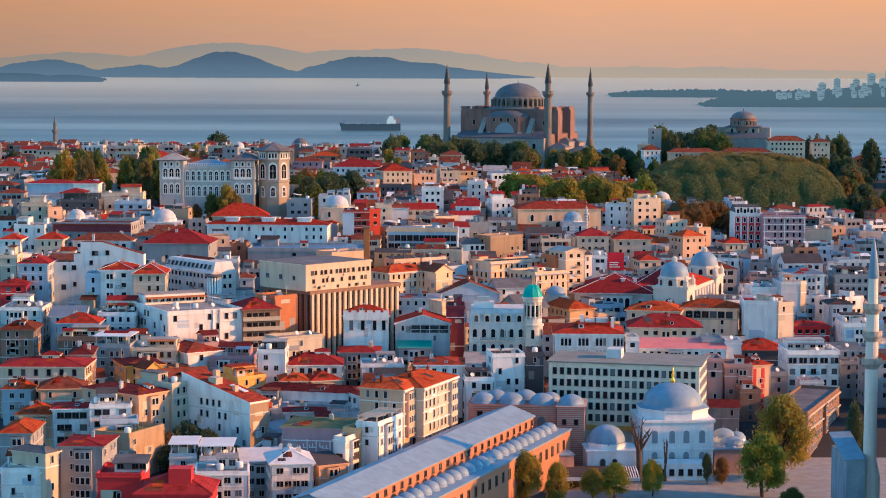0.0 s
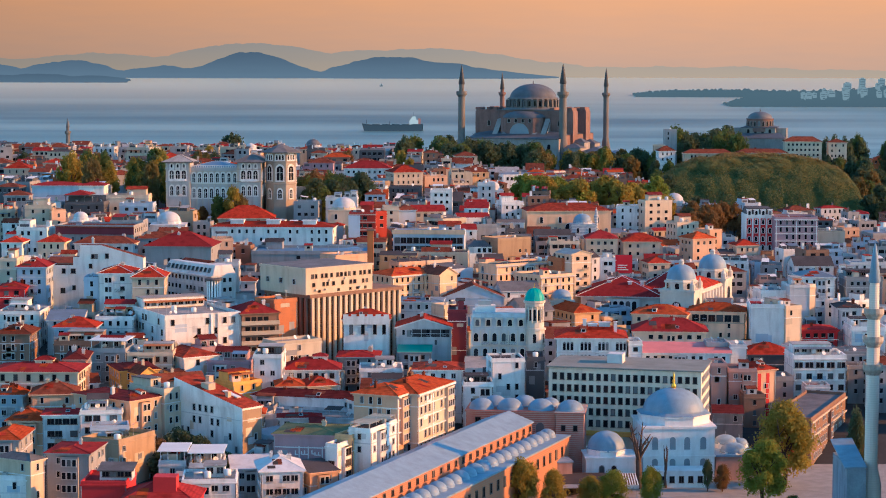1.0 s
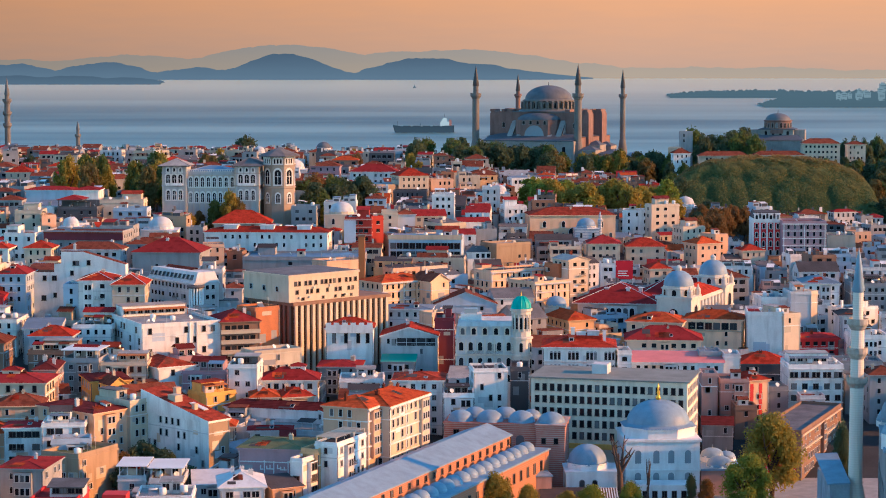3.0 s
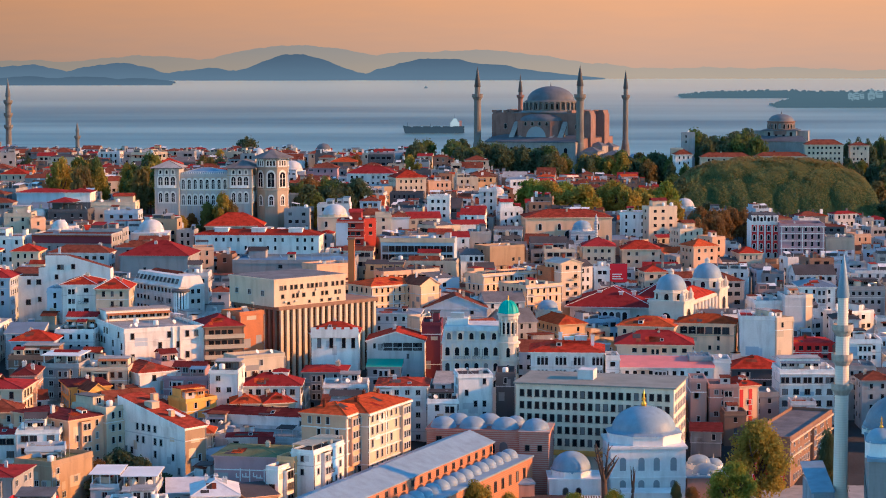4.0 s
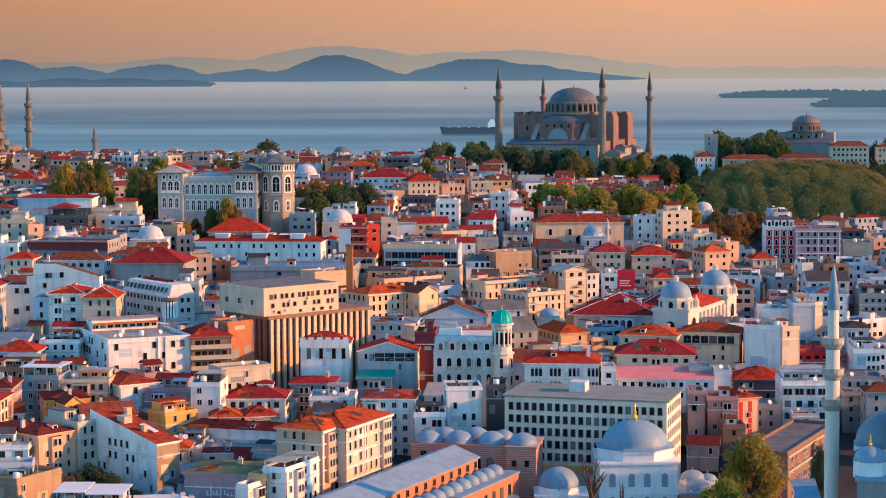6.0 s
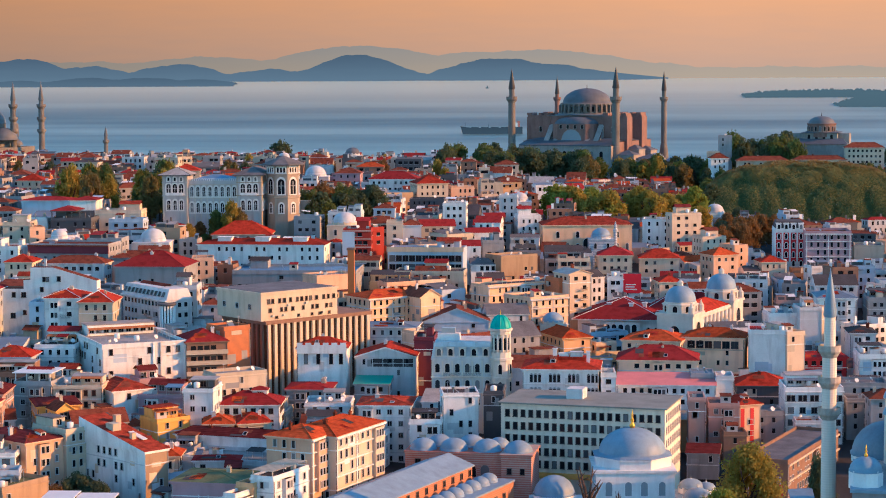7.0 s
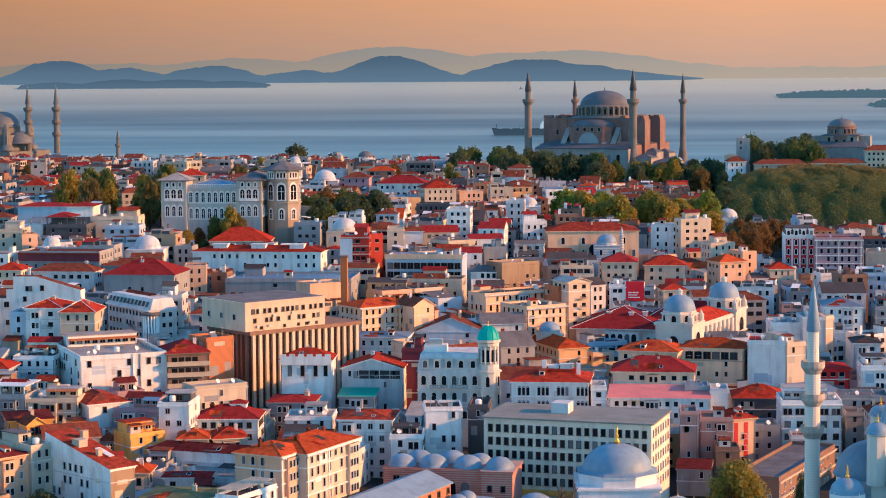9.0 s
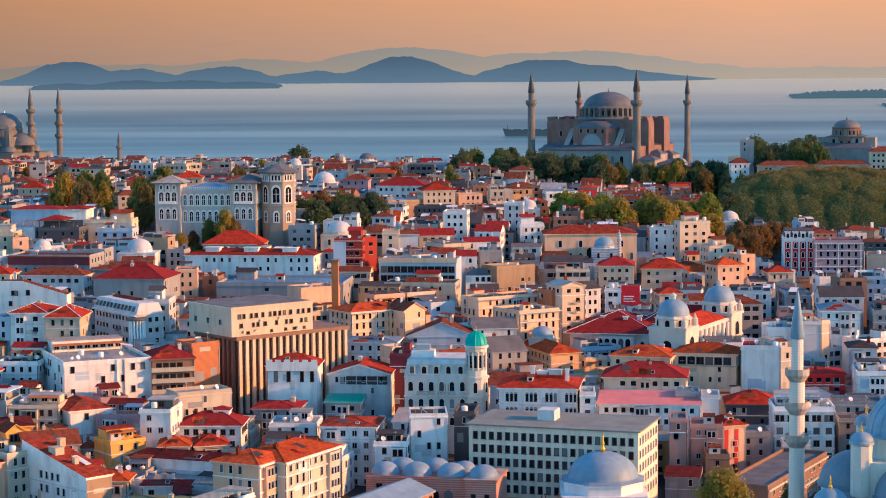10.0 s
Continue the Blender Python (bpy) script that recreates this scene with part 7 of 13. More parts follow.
house(-81.7, 532.4, 10.1, 13.0, 28.1, 22, "ochre", "hip", "maroon", 3, near=True, rise=1.0, extra="plain")
bay_gable = house(-75.6, 526.6, 4.4, 6.0, 28.3, 36, "ochre", "gable", "old", 3, near=True, share=0.0, extra="gableF", rise=1.6)
openings(bay_gable, [(1.2 + u, 28.3 - bay_gable.location.z - k, 0.6, 1.5) for u in (0.0, 1.0, 2.0) for k in (2.2, 5.2)])
belt(bay_gable, 4.4, [28.3 - bay_gable.location.z - k for k in (3.0, 6.0)], WALL["apricot"], 0.25, 0.3)
house(-91.2, 482.0, 9.0, 8.0, 25.2, 4, "white", "hip", "crimson", 3, near=True, rise=0.8, extra="strips")
house(-82.2, 480.0, 9.6, 8.0, 26.2, 6, "white", "flat", "white", 3, near=True, extra="strips")
house(-90.8, 530.1, 4.1, 7.0, 25.4, 20, "white", "gable", "old", 2, near=True)
house(-94.5, 525.2, 6.1, 12.0, 28.2, 12, "peach", "flat", "grey", 3, near=True)
house(-96.0, 532.9, 5.5, 14.0, 30.9, 5, "pink", "hip", "maroon", 3, near=True)
house(-70.5, 463.4, 14.5, 10.0, 22.0, 65, "tan", "flat", "olive", 3, near=True, share=0.25, extra="plain")
house(-78.4, 472.5, 8.6, 6.0, 23.7, 10, "blue", "flat", "pale", 2, near=True, extra="plain")
house(-36.4, 468.1, 14.9, 14.0, 23.5, -8, "mauve", "hip", "olive", 3, near=True, extra="graffiti", rise=1.0, share=0.00)
house(-21.6, 459.1, 6.7, 3.0, 22.4, 66, "white", "flat", "old", 4, near=True, extra="plain")
house(-18.7, 463.3, 8.4, 4.2, 23.5, 66, "yellow", "flat", "dark", 4, near=True, extra="arcade")
house(-14.5, 463.0, 14.3, 5.4, 25.2, 68, "white", "flat", "dark", 4, near=True, extra="slatroof")
house(-9.3, 481.6, 10.8, 11.0, 30.0, 68, "peach", "hip", "orange", 5, near=True, extra="ornate", rise=2.0)
house(-4.7, 485.7, 21.4, 13.0, 29.8, 68, "cream", "hip", "orange", 5, near=True, extra="ornate", rise=2.2)
house(-38.5, 502.2, 10.0, 5.2, 21.3, 5, "white", "hip", "crimson", 2, near=True, rise=0.7, extra="plain", share=0.3)
house(-43.2, 509.6, 23.4, 14.2, 20.2, -15, "pale", "flat", "pale", 2, near=True, extra="plain", share=0.3)
house(-47.2, 525.4, 27.0, 6.2, 23.2, -15, "white", "hip", "maroon", 2, near=True, rise=1.5, extra="plain", share=0.12)
house(-41.5, 530.2, 6.8, 9.0, 24.6, 8, "cream", "hip", "orange", 2, near=True)
house(-33.6, 532.6, 7.7, 9.0, 24.3, 20, "cream", "hip", "tile", 2, near=True)
house(-19.6, 512.8, 5.4, 7.0, 23.4, 30, "white", "hip", "tile", 3, near=True, rise=0.9, extra="plain")
house(-52.6, 530.2, 9.0, 8.0, 25.2, 42, "ochre", "flat", "worn", 2, near=True, share=0.3)
house(-62.3, 553.7, 11.7, 11.0, 27.5, -4, "mauve", "flat", "steel", 3, near=True)
tank_house = house(-48.7, 541.5, 7.4, 12.0, 30.8, 0, "white", "flat", "pale", 4, near=True, extra="plain", share=0.8)
roof_room(tank_house, 1.6, 7.2, 3.5, 8.5, 30.8 - tank_house.location.z, 2.2, WALL["dark"], ROOF["pale"], 3)
house(-44.6, 563.4, 14.0, 8.0, 31.0, 34, "beige", "flat", "pale", 4, near=True, extra="plain", share=0.7)
house(-41.7, 550.4, 14.9, 11.0, 25.9, 3, "white", "hip", "crimson", 3, near=True)
house(-68.2, 552.0, 10.6, 17.9, 28.8, 35, "white", "hip", "worn", 3, near=True, rise=1.8, extra="plain", share=0.2)
house(-83.2, 552.4, 12.1, 9.0, 29.8, 2, "cream", "flat", "pale", 3, near=True)
house(-93.1, 552.5, 9.6, 10.0, 30.5, -4, "grey", "flat", "dark", 3, near=True, extra="pergola")
pink_house = house(-76.8, 577.4, 22.5, 31.0, 36.3, 28, "white", "flat", "pale", 4, near=True, extra="pent", share=0.4)
for u in (13.4, 15.4, 21.9):
    pilaster_mesh = bmesh.new()
    box(pilaster_mesh, u, u + 0.5, -0.4, -0.005, 0, 36.9 - pink_house.location.z)
    part("pilaster", pilaster_mesh, WALL["white"], pink_house)
balcony_house = house(-56.7, 586.8, 10.8, 14.0, 36.4, 20, "brown", "hip", "crimson", 4, near=True, extra="strips")
belt(balcony_house, 10.8, [36.4 - balcony_house.location.z - k for k in (3.1, 5.9, 8.7)], WALL["beige"], 0.9, 1.1)
house(-48.4, 596.2, 8.2, 9.0, 38.9, 42, "brick", "flat", "dark", 4, near=True, share=0.00, extra="plain")
house(-98.9, 592.8, 10.9, 16.0, 34.4, 0, "white", "flat", "dark", 3, near=True)
house(-108.4, 581.2, 11.5, 10.0, 33.1, 0, "blue", "hip", "tile", 2, near=True)
house(-105.4, 566.6, 13.4, 10.0, 30.6, 0, "brown", "flat", "pale", 2, near=True)


def gabled_wall_house():
    b = land(-106, 636) - 1
    ob = thing("house", -119.8, 632.0, b, -1, "large white house with a nearly blank gabled wall", "building")
    HOUSES.append((-119.8, 632.0, 0, 29, 12, 50))
    bm = bmesh.new()
    prism(bm, [(0, 0), (28.7, 0), (28.7, 48.2 - b), (16.0, 51.9 - b), (9.5, 51.9 - b), (9.4, 48.4 - b), (7.4, 48.3 - b), (7.4, 45.8 - b), (0, 45.8 - b)], 0, 4, 1)
    part("wall", bm, [WALL["white"], ROOF["old"]], ob)
    openings(ob, [(13.4, 47.9 - b, 0.7, 1.2), (14.4, 47.9 - b, 0.7, 1.2), (17.7, 48.0 - b, 0.9, 1.3), (12.7, 45.0 - b, 0.8, 1.2), (7.4, 43.4 - b, 1.2, 1.3), (4.5, 43.4 - b, 0.9, 1.3), (4.2, 37.4 - b, 1.2, 1.4), (7.6, 38.4 - b, 0.8, 1.2), (24.0, 40.5 - b, 0.8, 1.2)])
    chimney(ob, 12.5, 5, 51.9 - b, random.Random(4))


gabled_wall_house()
bay_house = house(-101.2, 612.0, 9.9, 14.0, 45.2, 2, "white", "hip", "tile", 5, near=True, extra="ridge", rise=1.9)
belt(bay_house, 9.9, (45.2 - bay_house.location.z - 0.5,), WALL["white"])
house(-91.2, 610.4, 9.4, 13.0, 44.2, 3, "beige", "hip", "tile", 4, near=True, extra="ridge", rise=2.7, share=0.8)
house(-105.8, 613.5, 4.5, 9.0, 43.4, 2, "blue", "flat", "grey", 4, near=True, extra="plain")
long_house = house(-85.5, 639.0, 25.8, 8.0, 43.9, -49, "pale", "flat", "steel", 4, near=True, extra="mansard")
belt(long_house, 25.8, (43.5 - long_house.location.z,), WALL["white"], 0.7, 0.4)
for i in range(9):
    simple_column = bmesh.new()
    turned(simple_column, [(0.28, 0), (0.28, 42.6 - long_house.location.z)], 8, 26.2 + 2.1 * math.sin(i * 0.39), -0.2 + 2.1 * (1 - math.cos(i * 0.39)) - 2.1)
    part("column", simple_column, WALL["white"], long_house, "white column of the rounded corner")
simple_column = bmesh.new()
turned(simple_column, [(1.9, 0), (1.9, 42.6 - long_house.location.z), (2.6, 42.7 - long_house.location.z), (2.6, 43.3 - long_house.location.z)], 20, 26.2, -0.2)
part("rotunda", simple_column, WALL["dark"], long_house, "dark glazed rounded corner")
house(-69.6, 630.0, 7.4, 10.0, 46.1, 3, "pale", "flat", "steel", 5, near=True, extra="strips")
house(-100.2, 692.2, 22.1, 18.0, 46.3, -3, "grey", "hip", "crimson", 3, share=0.20)
house(-80.8, 718.2, 6.9, 10.0, 46.3, 10, "peach", "flat", "grey", 3)
keep_house = house(-28.6, 594.4, 13.1, 10.0, 34.0, 2, "white", "hip", "tile", 3, near=True, share=0.0, extra="plain", rise=2.4)
battlements(keep_house, 13.1, 34.0 - keep_house.location.z, WALL["white"])
openings(keep_house, [(u, 30.0 - keep_house.location.z, 0.8, 2.6) for u in (2.3, 5.6, 9.0, 11.6)], face=0)
loft_house = house(-13.8, 601.3, 15.9, 14.0, 31.0, 0, "pale", "gable", "tile", 3, near=True, extra="gableF", share=0.40, rise=2.4)
open_loft(loft_house, 15.9, 31.0 - loft_house.location.z, WALL["pale"])
for sx in (-1, 1):
    verge = bmesh.new()
    hh = 31.0 - loft_house.location.z
    poly(verge, [(7.95, -0.5, hh + 2.35), (7.95 + sx * 8.4, -0.5, hh - 0.2), (7.95 + sx * 8.4, -0.5, hh + 0.15), (7.95, -0.5, hh + 2.75)])
    part("verge_board", verge, WALL["white"], loft_house)
house(1.0, 610.9, 5.5, 12.0, 34.6, 0, "maroon", "flat", "dark", 4, near=True, share=0.30)
house(-15.4, 641.2, 14.2, 12.0, 33.9, -2, "white", "hip", "steel", 3, near=True, rise=1.0)
house(-0.4, 626.8, 7.1, 6.0, 34.0, 40, "cream", "flat", "pale", 4, near=True, share=0.00)
house(-17.6, 668.3, 19.9, 12.2, 39.0, 40, "apricot", "hip", "orange", 4, near=True, extra="ornate", rise=1.8)
house(-2.5, 671.9, 7.6, 10.0, 39.2, 40, "apricot", "gable", "old", 4, near=True, share=0.06, extra="gableF", rise=2.2)
house(-1.1, 667.9, 19.5, 12.0, 32.4, 4, "blue", "gable", "old", 2, near=True, extra="gableF", share=0.15, rise=3.8)
house(30.3, 682.9, 14.5, 14.0, 37.4, 38, "apricot", "flat", "grey", 4, near=True, extra="ornate")
house(17.6, 676.0, 12.5, 11.0, 33.6, 12, "pale", "gable", "grey", 3, near=True, share=0.5, rise=2.6)
house(16.1, 706.3, 28.5, 9.4, 38.8, 38, "apricot", "flat", "grey", 4, near=True, extra="ornate")
house(38.5, 711.8, 5.2, 8.0, 40.4, 35, "brick", "flat", "orange", 5, near=True, share=0.7, extra="plain")
house(41.6, 708.8, 8.2, 10.0, 42.6, 30, "cream", "gable", "pale", 5, near=True, extra="gableF", rise=1.2)
house(40.5, 662.8, 9.2, 31.1, 28.0, 25, "yellow", "hip", "orange", 3, near=True)
house(-7.3, 549.0, 12.8, 13.0, 26.3, 0, "white", "hip", "worn", 3, near=True, rise=1.3)
shed_house = house(5.8, 542.4, 7.7, 10.0, 23.4, 3, "white", "flat", "dark", 3, near=True, extra="plain")
roof_room(shed_house, 1.0, 6.2, 2.5, 7.5, 23.4 - shed_house.location.z, 2.0, WALL["grey"], ROOF["dark"], 3)
house(13.2, 551.1, 8.8, 10.0, 28.6, 8, "white", "flat", "dark", 4, near=True, extra="plain", share=0.6)
house(22.6, 560.5, 4.9, 12.0, 27.6, 0, "dark", "flat", "dark", 4, near=True, share=0.30)
house(-12.7, 587.9, 9.1, 8.0, 25.7, 0, "grey", "shed", "green", 2, near=True)
house(-22.2, 562.2, 11.6, 12.0, 24.2, 3, "white", "flat", "pale", 2, near=True)
house(-29.1, 577.6, 11.3, 12.0, 25.6, 0, "grey", "hip", "crimson", 2, near=True, rise=1.0)
triple_house = house(31.4, 583.2, 19.5, 16.0, 30.4, -2, "white", "hip", "tile", 4, near=True, share=0.0, rise=2.4, extra="plain")
th = 30.4 - triple_house.location.z
openings(triple_house, [(2.3 + 4.9 * g + 1.05 * i, th - 3.2 - 3.6 * k, 0.7, 1.9) for g in range(4) for i in range(3) for k in range(3)], "arch", face=-0.02)
belt(triple_house, 19.5, (th - 3.9,), WALL["white"], 0.3, 0.3)
for u, v, uw, vw, hh, mm in ((6.5, 5.5, 9.5, 4.0, 0.25, ROOF["tile"]), (7.5, 6.5, 1.0, 1.0, 2.4, WALL["white"]), (9.0, 7.0, 2.6, 1.6, 1.1, STEEL_WHITE), (12.0, 6.5, 3.2, 2.2, 1.5, WALL["pale"]), (16.2, 6.0, 0.9, 0.9, 1.8, WALL["white"])):
    roof_box = bmesh.new()
    box(roof_box, 0, uw, 0, vw, -1.2, hh)
    box(roof_box, -0.15, uw + 0.15, -0.15, vw + 0.15, hh, hh + 0.12)
    part("roof_box", roof_box, mm, triple_house, "", pose(u, v, th + 2.2))
house(51.6, 583.0, 3.8, 9.0, 28.9, 3, "white", "flat", "pale", 4, near=True)
house(55.8, 593.9, 25.5, 12.0, 25.0, -2, "white", "shed", "rose", 3, near=True)
arcade_house = house(57.6, 650.4, 17.0, 14.0, 29.4, -13, "buff", "hip", "orange", 4, near=True, share=0.35, rise=2.3, extra="plain")
loggia_house = house(75.4, 652.6, 17.4, 12.0, 30.0, -9, "buff", "hip", "orange", 4, near=True, share=0.3, rise=2.2, extra="plain")
openings(loggia_house, [(2.2 + 2.5 * i, 30.0 - loggia_house.location.z - 2.9, 1.9, 1.9) for i in range(6)], face=-0.03)
belt(loggia_house, 17.4, (30.0 - loggia_house.location.z - 3.5,), WALL["cream"], 0.5, 0.3)
for wing_of, width, depth, eave, count in ((arcade_house, 17.0, 14.0, 29.4, 5), (loggia_house, 17.4, 12.0, 30.0, 4)):
    for i in range(count):
        arched_window(wing_of, width + 0.01, depth * (i + 0.6) / (count + 0.2), eave - wing_of.location.z - 3.1, 90, 1.4, 2.2, WALL["cream"])
house(56.2, 626.2, 22.0, 14.0, 26.9, -3, "buff", "hip", "crimson", 3, near=True)
house(93.4, 644.4, 10.8, 16.0, 32.4, -4, "white", "flat", "crimson", 5, near=True, share=0.0, extra="plain")
house(104.2, 642.9, 6.1, 12.0, 32.0, 30, "cream", "flat", "pale", 5, near=True, share=0.40)
house(108.2, 653.9, 14.3, 11.0, 23.9, 5, "red", "hip", "crimson", 3, near=True, rise=1.0)
house(88.5, 617.6, 13.9, 12.0, 21.2, 0, "dark", "hip", "tile", 3, near=True, share=0.20)
wide_house = house(99.7, 597.7, 15.2, 14.0, 23.1, 2, "white", "flat", "pale", 4, near=True, extra="pent", share=0.0)
wh = 23.1 - wide_house.location.z
belt(wide_house, 15.2, (wh - 0.5, wh - 3.4, wh - 6.6, wh - 9.8), WALL["white"], 0.35, 0.3)
openings(wide_house, [(1.5 + 3.05 * i + dx, wh - 2.7 - 3.2 * k, 0.8 if k == 0 else 1.3, 1.4) for i in range(5) for k in range(4) for dx in ((-0.6, 0.6) if k == 0 else (0,))], face=-0.02)
house(73.5, 573.0, 4.2, 10.0, 24.4, 0, "pink", "flat", "grey", 4, near=True, share=0.50)
house(78.5, 576.1, 7.9, 10.0, 22.5, 0, "pink", "flat", "dark", 4, near=True)
panel_house = house(86.5, 577.0, 6.1, 10.0, 22.4, 25, "peach", "hip", "tile", 4, near=True, share=0.5, extra="plain")
for u in (0.3, 3.0):
    strip = bmesh.new()
    box(strip, u, u + 1.0, -0.1, -0.006, 0, 21.6 - panel_house.location.z)
    part("panel", strip, WALL["red"], panel_house, "red painted wall strip")
house(72.4, 558.0, 7.8, 8.0, 13.7, -5, "grey", "shed", "maroon", 1, near=True, share=0.30)
house(75.2, 599.4, 6.1, 9.0, 26.7, 0, "grey", "flat", "steel", 4, near=True, share=0.00)
house(81.6, 596.2, 4.6, 9.0, 26.4, 0, "pale", "flat", "pale", 4, near=True, share=0.00)
house(124.6, 644.2, 10.7, 14.0, 25.5, 0, "white", "flat", "dark", 4, near=True)
house(125.2, 672.2, 7.7, 12.0, 28.8, 0, "pale", "hip", "dark", 4, near=True, rise=1.2)
house(102.9, 689.0, 9.0, 12.0, 32.1, 5, "white", "flat", "pale", 4, near=True, share=0.05)
house(111.7, 684.6, 6.6, 12.0, 34.4, 5, "pale", "flat", "pale", 5, near=True, share=0.00)
house(119.0, 691.4, 3.1, 8.0, 33.6, 35, "cream", "flat", "pale", 5, near=True, share=0.40)
house(121.4, 724.7, 12.1, 16.0, 33.4, 0, "white", "hip", "steel", 3, near=True, rise=2.0)
house(137.5, 726.3, 12.6, 14.0, 32.7, 0, "grey", "flat", "dark", 3, near=True)
house(116.4, 831.1, 10.9, 14.0, 47.0, 0, "white", "flat", "dark", 4, extra="hotel", share=0.00)
house(126.7, 822.5, 16.7, 16.0, 46.6, 0, "mauve", "flat", "old", 5, extra="ornate")
house(147.4, 845.9, 10.8, 14.0, 39.8, -5, "beige", "flat", "grey", 3, share=0.20)
house(163.1, 876.2, 7.1, 10.0, 38.5, 15, "peach", "flat", "old", 3)
house(109.6, 804.9, 8.6, 10.0, 37.5, 10, "cream", "hip", "tile", 2)
house(68.2, 874.7, 11.8, 12.0, 47.7, -5, "white", "flat", "pale", 4)
house(79.6, 867.9, 12.3, 6.9, 50.4, 20, "cream", "flat", "pale", 4, extra="pent")
house(30.1, 834.0, 33.6, 18.0, 48.6, 6, "apricot", "hip", "worn", 3, rise=2.6, extra="school", share=0.00)
house(47.2, 968.8, 12.7, 14.0, 48.2, 0, "white", "hip", "tile", 1)
house(61.2, 973.4, 8.9, 12.0, 48.5, 0, "pink", "hip", "tile", 1)
house(50.9, 788.0, 11.9, 13.0, 41.4, 0, "cream", "hip", "crimson", 3)
house(65.5, 795.5, 14.0, 12.0, 39.7, 0, "cream", "hip", "tile", 3)
house(53.9, 748.1, 5.4, 10.0, 37.4, 0, "white", "flat", "dark", 3)
house(71.6, 753.3, 7.6, 10.0, 35.5, 10, "cream", "hip", "tile", 3)
house(91.7, 794.3, 9.9, 10.0, 40.9, 25, "peach", "hip", "orange", 4)
house(90.0, 838.7, 9.5, 10.0, 43.6, 20, "cream", "flat", "orange", 3)
house(100.6, 817.4, 5.9, 10.0, 42.1, 30, "peach", "flat", "grey", 4)
house(17.5, 766.6, 15.1, 10.0, 42.6, 36, "tan", "flat", "pale", 3, share=0.05)
house(-16.4, 735.0, 23.0, 12.0, 40.6, -2, "beige", "flat", "dark", 3, share=0.7)
glazed_house = house(-20.4, 752.6, 25.6, 14.0, 46.3, -2, "blue", "flat", "orange", 3, extra="band", share=0.0)
openings(glazed_house, [(1.6 + 2.25 * i, 46.3 - glazed_house.location.z - 3.6 - 3.0 * k, 1.8, 1.9) for i in range(11) for k in range(3)])
frame_house = house(-36.6, 761.4, 9.6, 12.0, 52.5, 0, "madder", "flat", "pale", 4, extra="strips")
belt(frame_house, 9.6, [52.5 - frame_house.location.z - k for k in (0.4, 3.2, 6.0, 8.8)], WALL["pink"], 0.6, 0.4)
plaster_panel = bmesh.new()
box(plaster_panel, -0.2, 4.0, -0.7, -0.61, 44 - frame_house.location.z, 52.0 - frame_house.location.z)
part("panel", plaster_panel, WALL["blue"], frame_house, "pale blue sheeting on the red frame")
house(-27.0, 766.3, 4.6, 9.0, 52.2, 35, "madder", "flat", "pale", 4, extra="strips")
house(-25.8, 802.5, 5.9, 10.0, 51.6, 5, "cream", "flat", "pale", 4)
house(-20.3, 806.7, 6.8, 10.0, 50.7, 10, "blue", "hip", "old", 3)
house(-8.8, 849.3, 8.9, 12.0, 55.6, 0, "white", "flat", "pale", 4)
house(10.5, 899.4, 7.5, 10.0, 55.3, 0, "pale", "flat", "pale", 5)
house(20.1, 850.2, 9.0, 10.0, 50.5, 10, "white", "flat", "pale", 3)
house(-52.0, 983.3, 21.6, 14.0, 58.2, -2, "white", "hip", "crimson", 3)
house(-27.3, 950.2, 13.7, 14.0, 57.9, 18, "cream", "hip", "tile", 3)
house(-13.4, 962.2, 10.3, 10.0, 55.5, 15, "peach", "flat", "old", 3)
house(-85.6, 752.8, 43.8, 14.0, 48.2, -3, "white", "hip", "tile", 2, extra="dormers", rise=1.6, share=0.45)
house(-88.0, 793.0, 21.0, 15.0, 48.3, 4, "beige", "hip", "tile", 2, rise=4.4, share=0.4)
house(-88.5, 783.0, 15.0, 7.0, 46.2, 2, "white", "flat", "pale", 1, share=0.4, extra="plain")
house(-61.2, 813.1, 9.7, 10.0, 53.0, -3, "grey", "flat", "pale", 3)
house(-161.5, 806.2, 18.2, 12.0, 59.8, 0, "blue", "hip", "crimson", 3, rise=1.2, share=0.05)
house(-143.2, 806.0, 9.5, 12.0, 59.8, 2, "white", "hip", "crimson", 3, rise=1.2, share=0.10)
house(-143.8, 780.9, 14.5, 12.0, 54.5, 0, "dark", "flat", "dark", 3, extra="openfloor", share=0.90)
house(-132.4, 800.1, 16.8, 12.0, 55.9, 3, "cream", "flat", "orange", 3, share=0.30)
house(-124.5, 787.2, 12.5, 9.0, 53.7, 0, "blue", "flat", "pale", 3)
banded_house = house(-134.2, 716.2, 26.9, 14.0, 51.1, -4, "grey", "flat", "old", 3)
belt(banded_house, 26.9, (51.1 - banded_house.location.z - 2.6,), WALL["maroon"], 0.5, 2.3)
belt(banded_house, 26.9, (51.1 - banded_house.location.z - 0.25,), ROOF["old"], 1.0, 0.35)
house(-151.3, 746.0, 9.4, 12.0, 55.5, 4, "beige", "flat", "pale", 4)
house(-141.3, 743.8, 5.1, 9.0, 54.3, 25, "peach", "flat", "old", 3)
house(-136.4, 696.2, 8.8, 10.0, 47.2, 0, "cream", "hip", "tile", 3)
house(-124.9, 700.2, 19.6, 9.0, 46.5, -2, "pale", "hip", "old", 3)
house(-206.3, 958.8, 11.5, 12.0, 59.0, 0, "cream", "hip", "tile", 2)
house(-133.8, 946.9, 11.6, 12.0, 63.8, 8, "beige", "hip", "tile", 4)
house(-101.8, 1146.6, 12.2, 9.0, 56.0, 0, "white", "flat", "pale", 4)
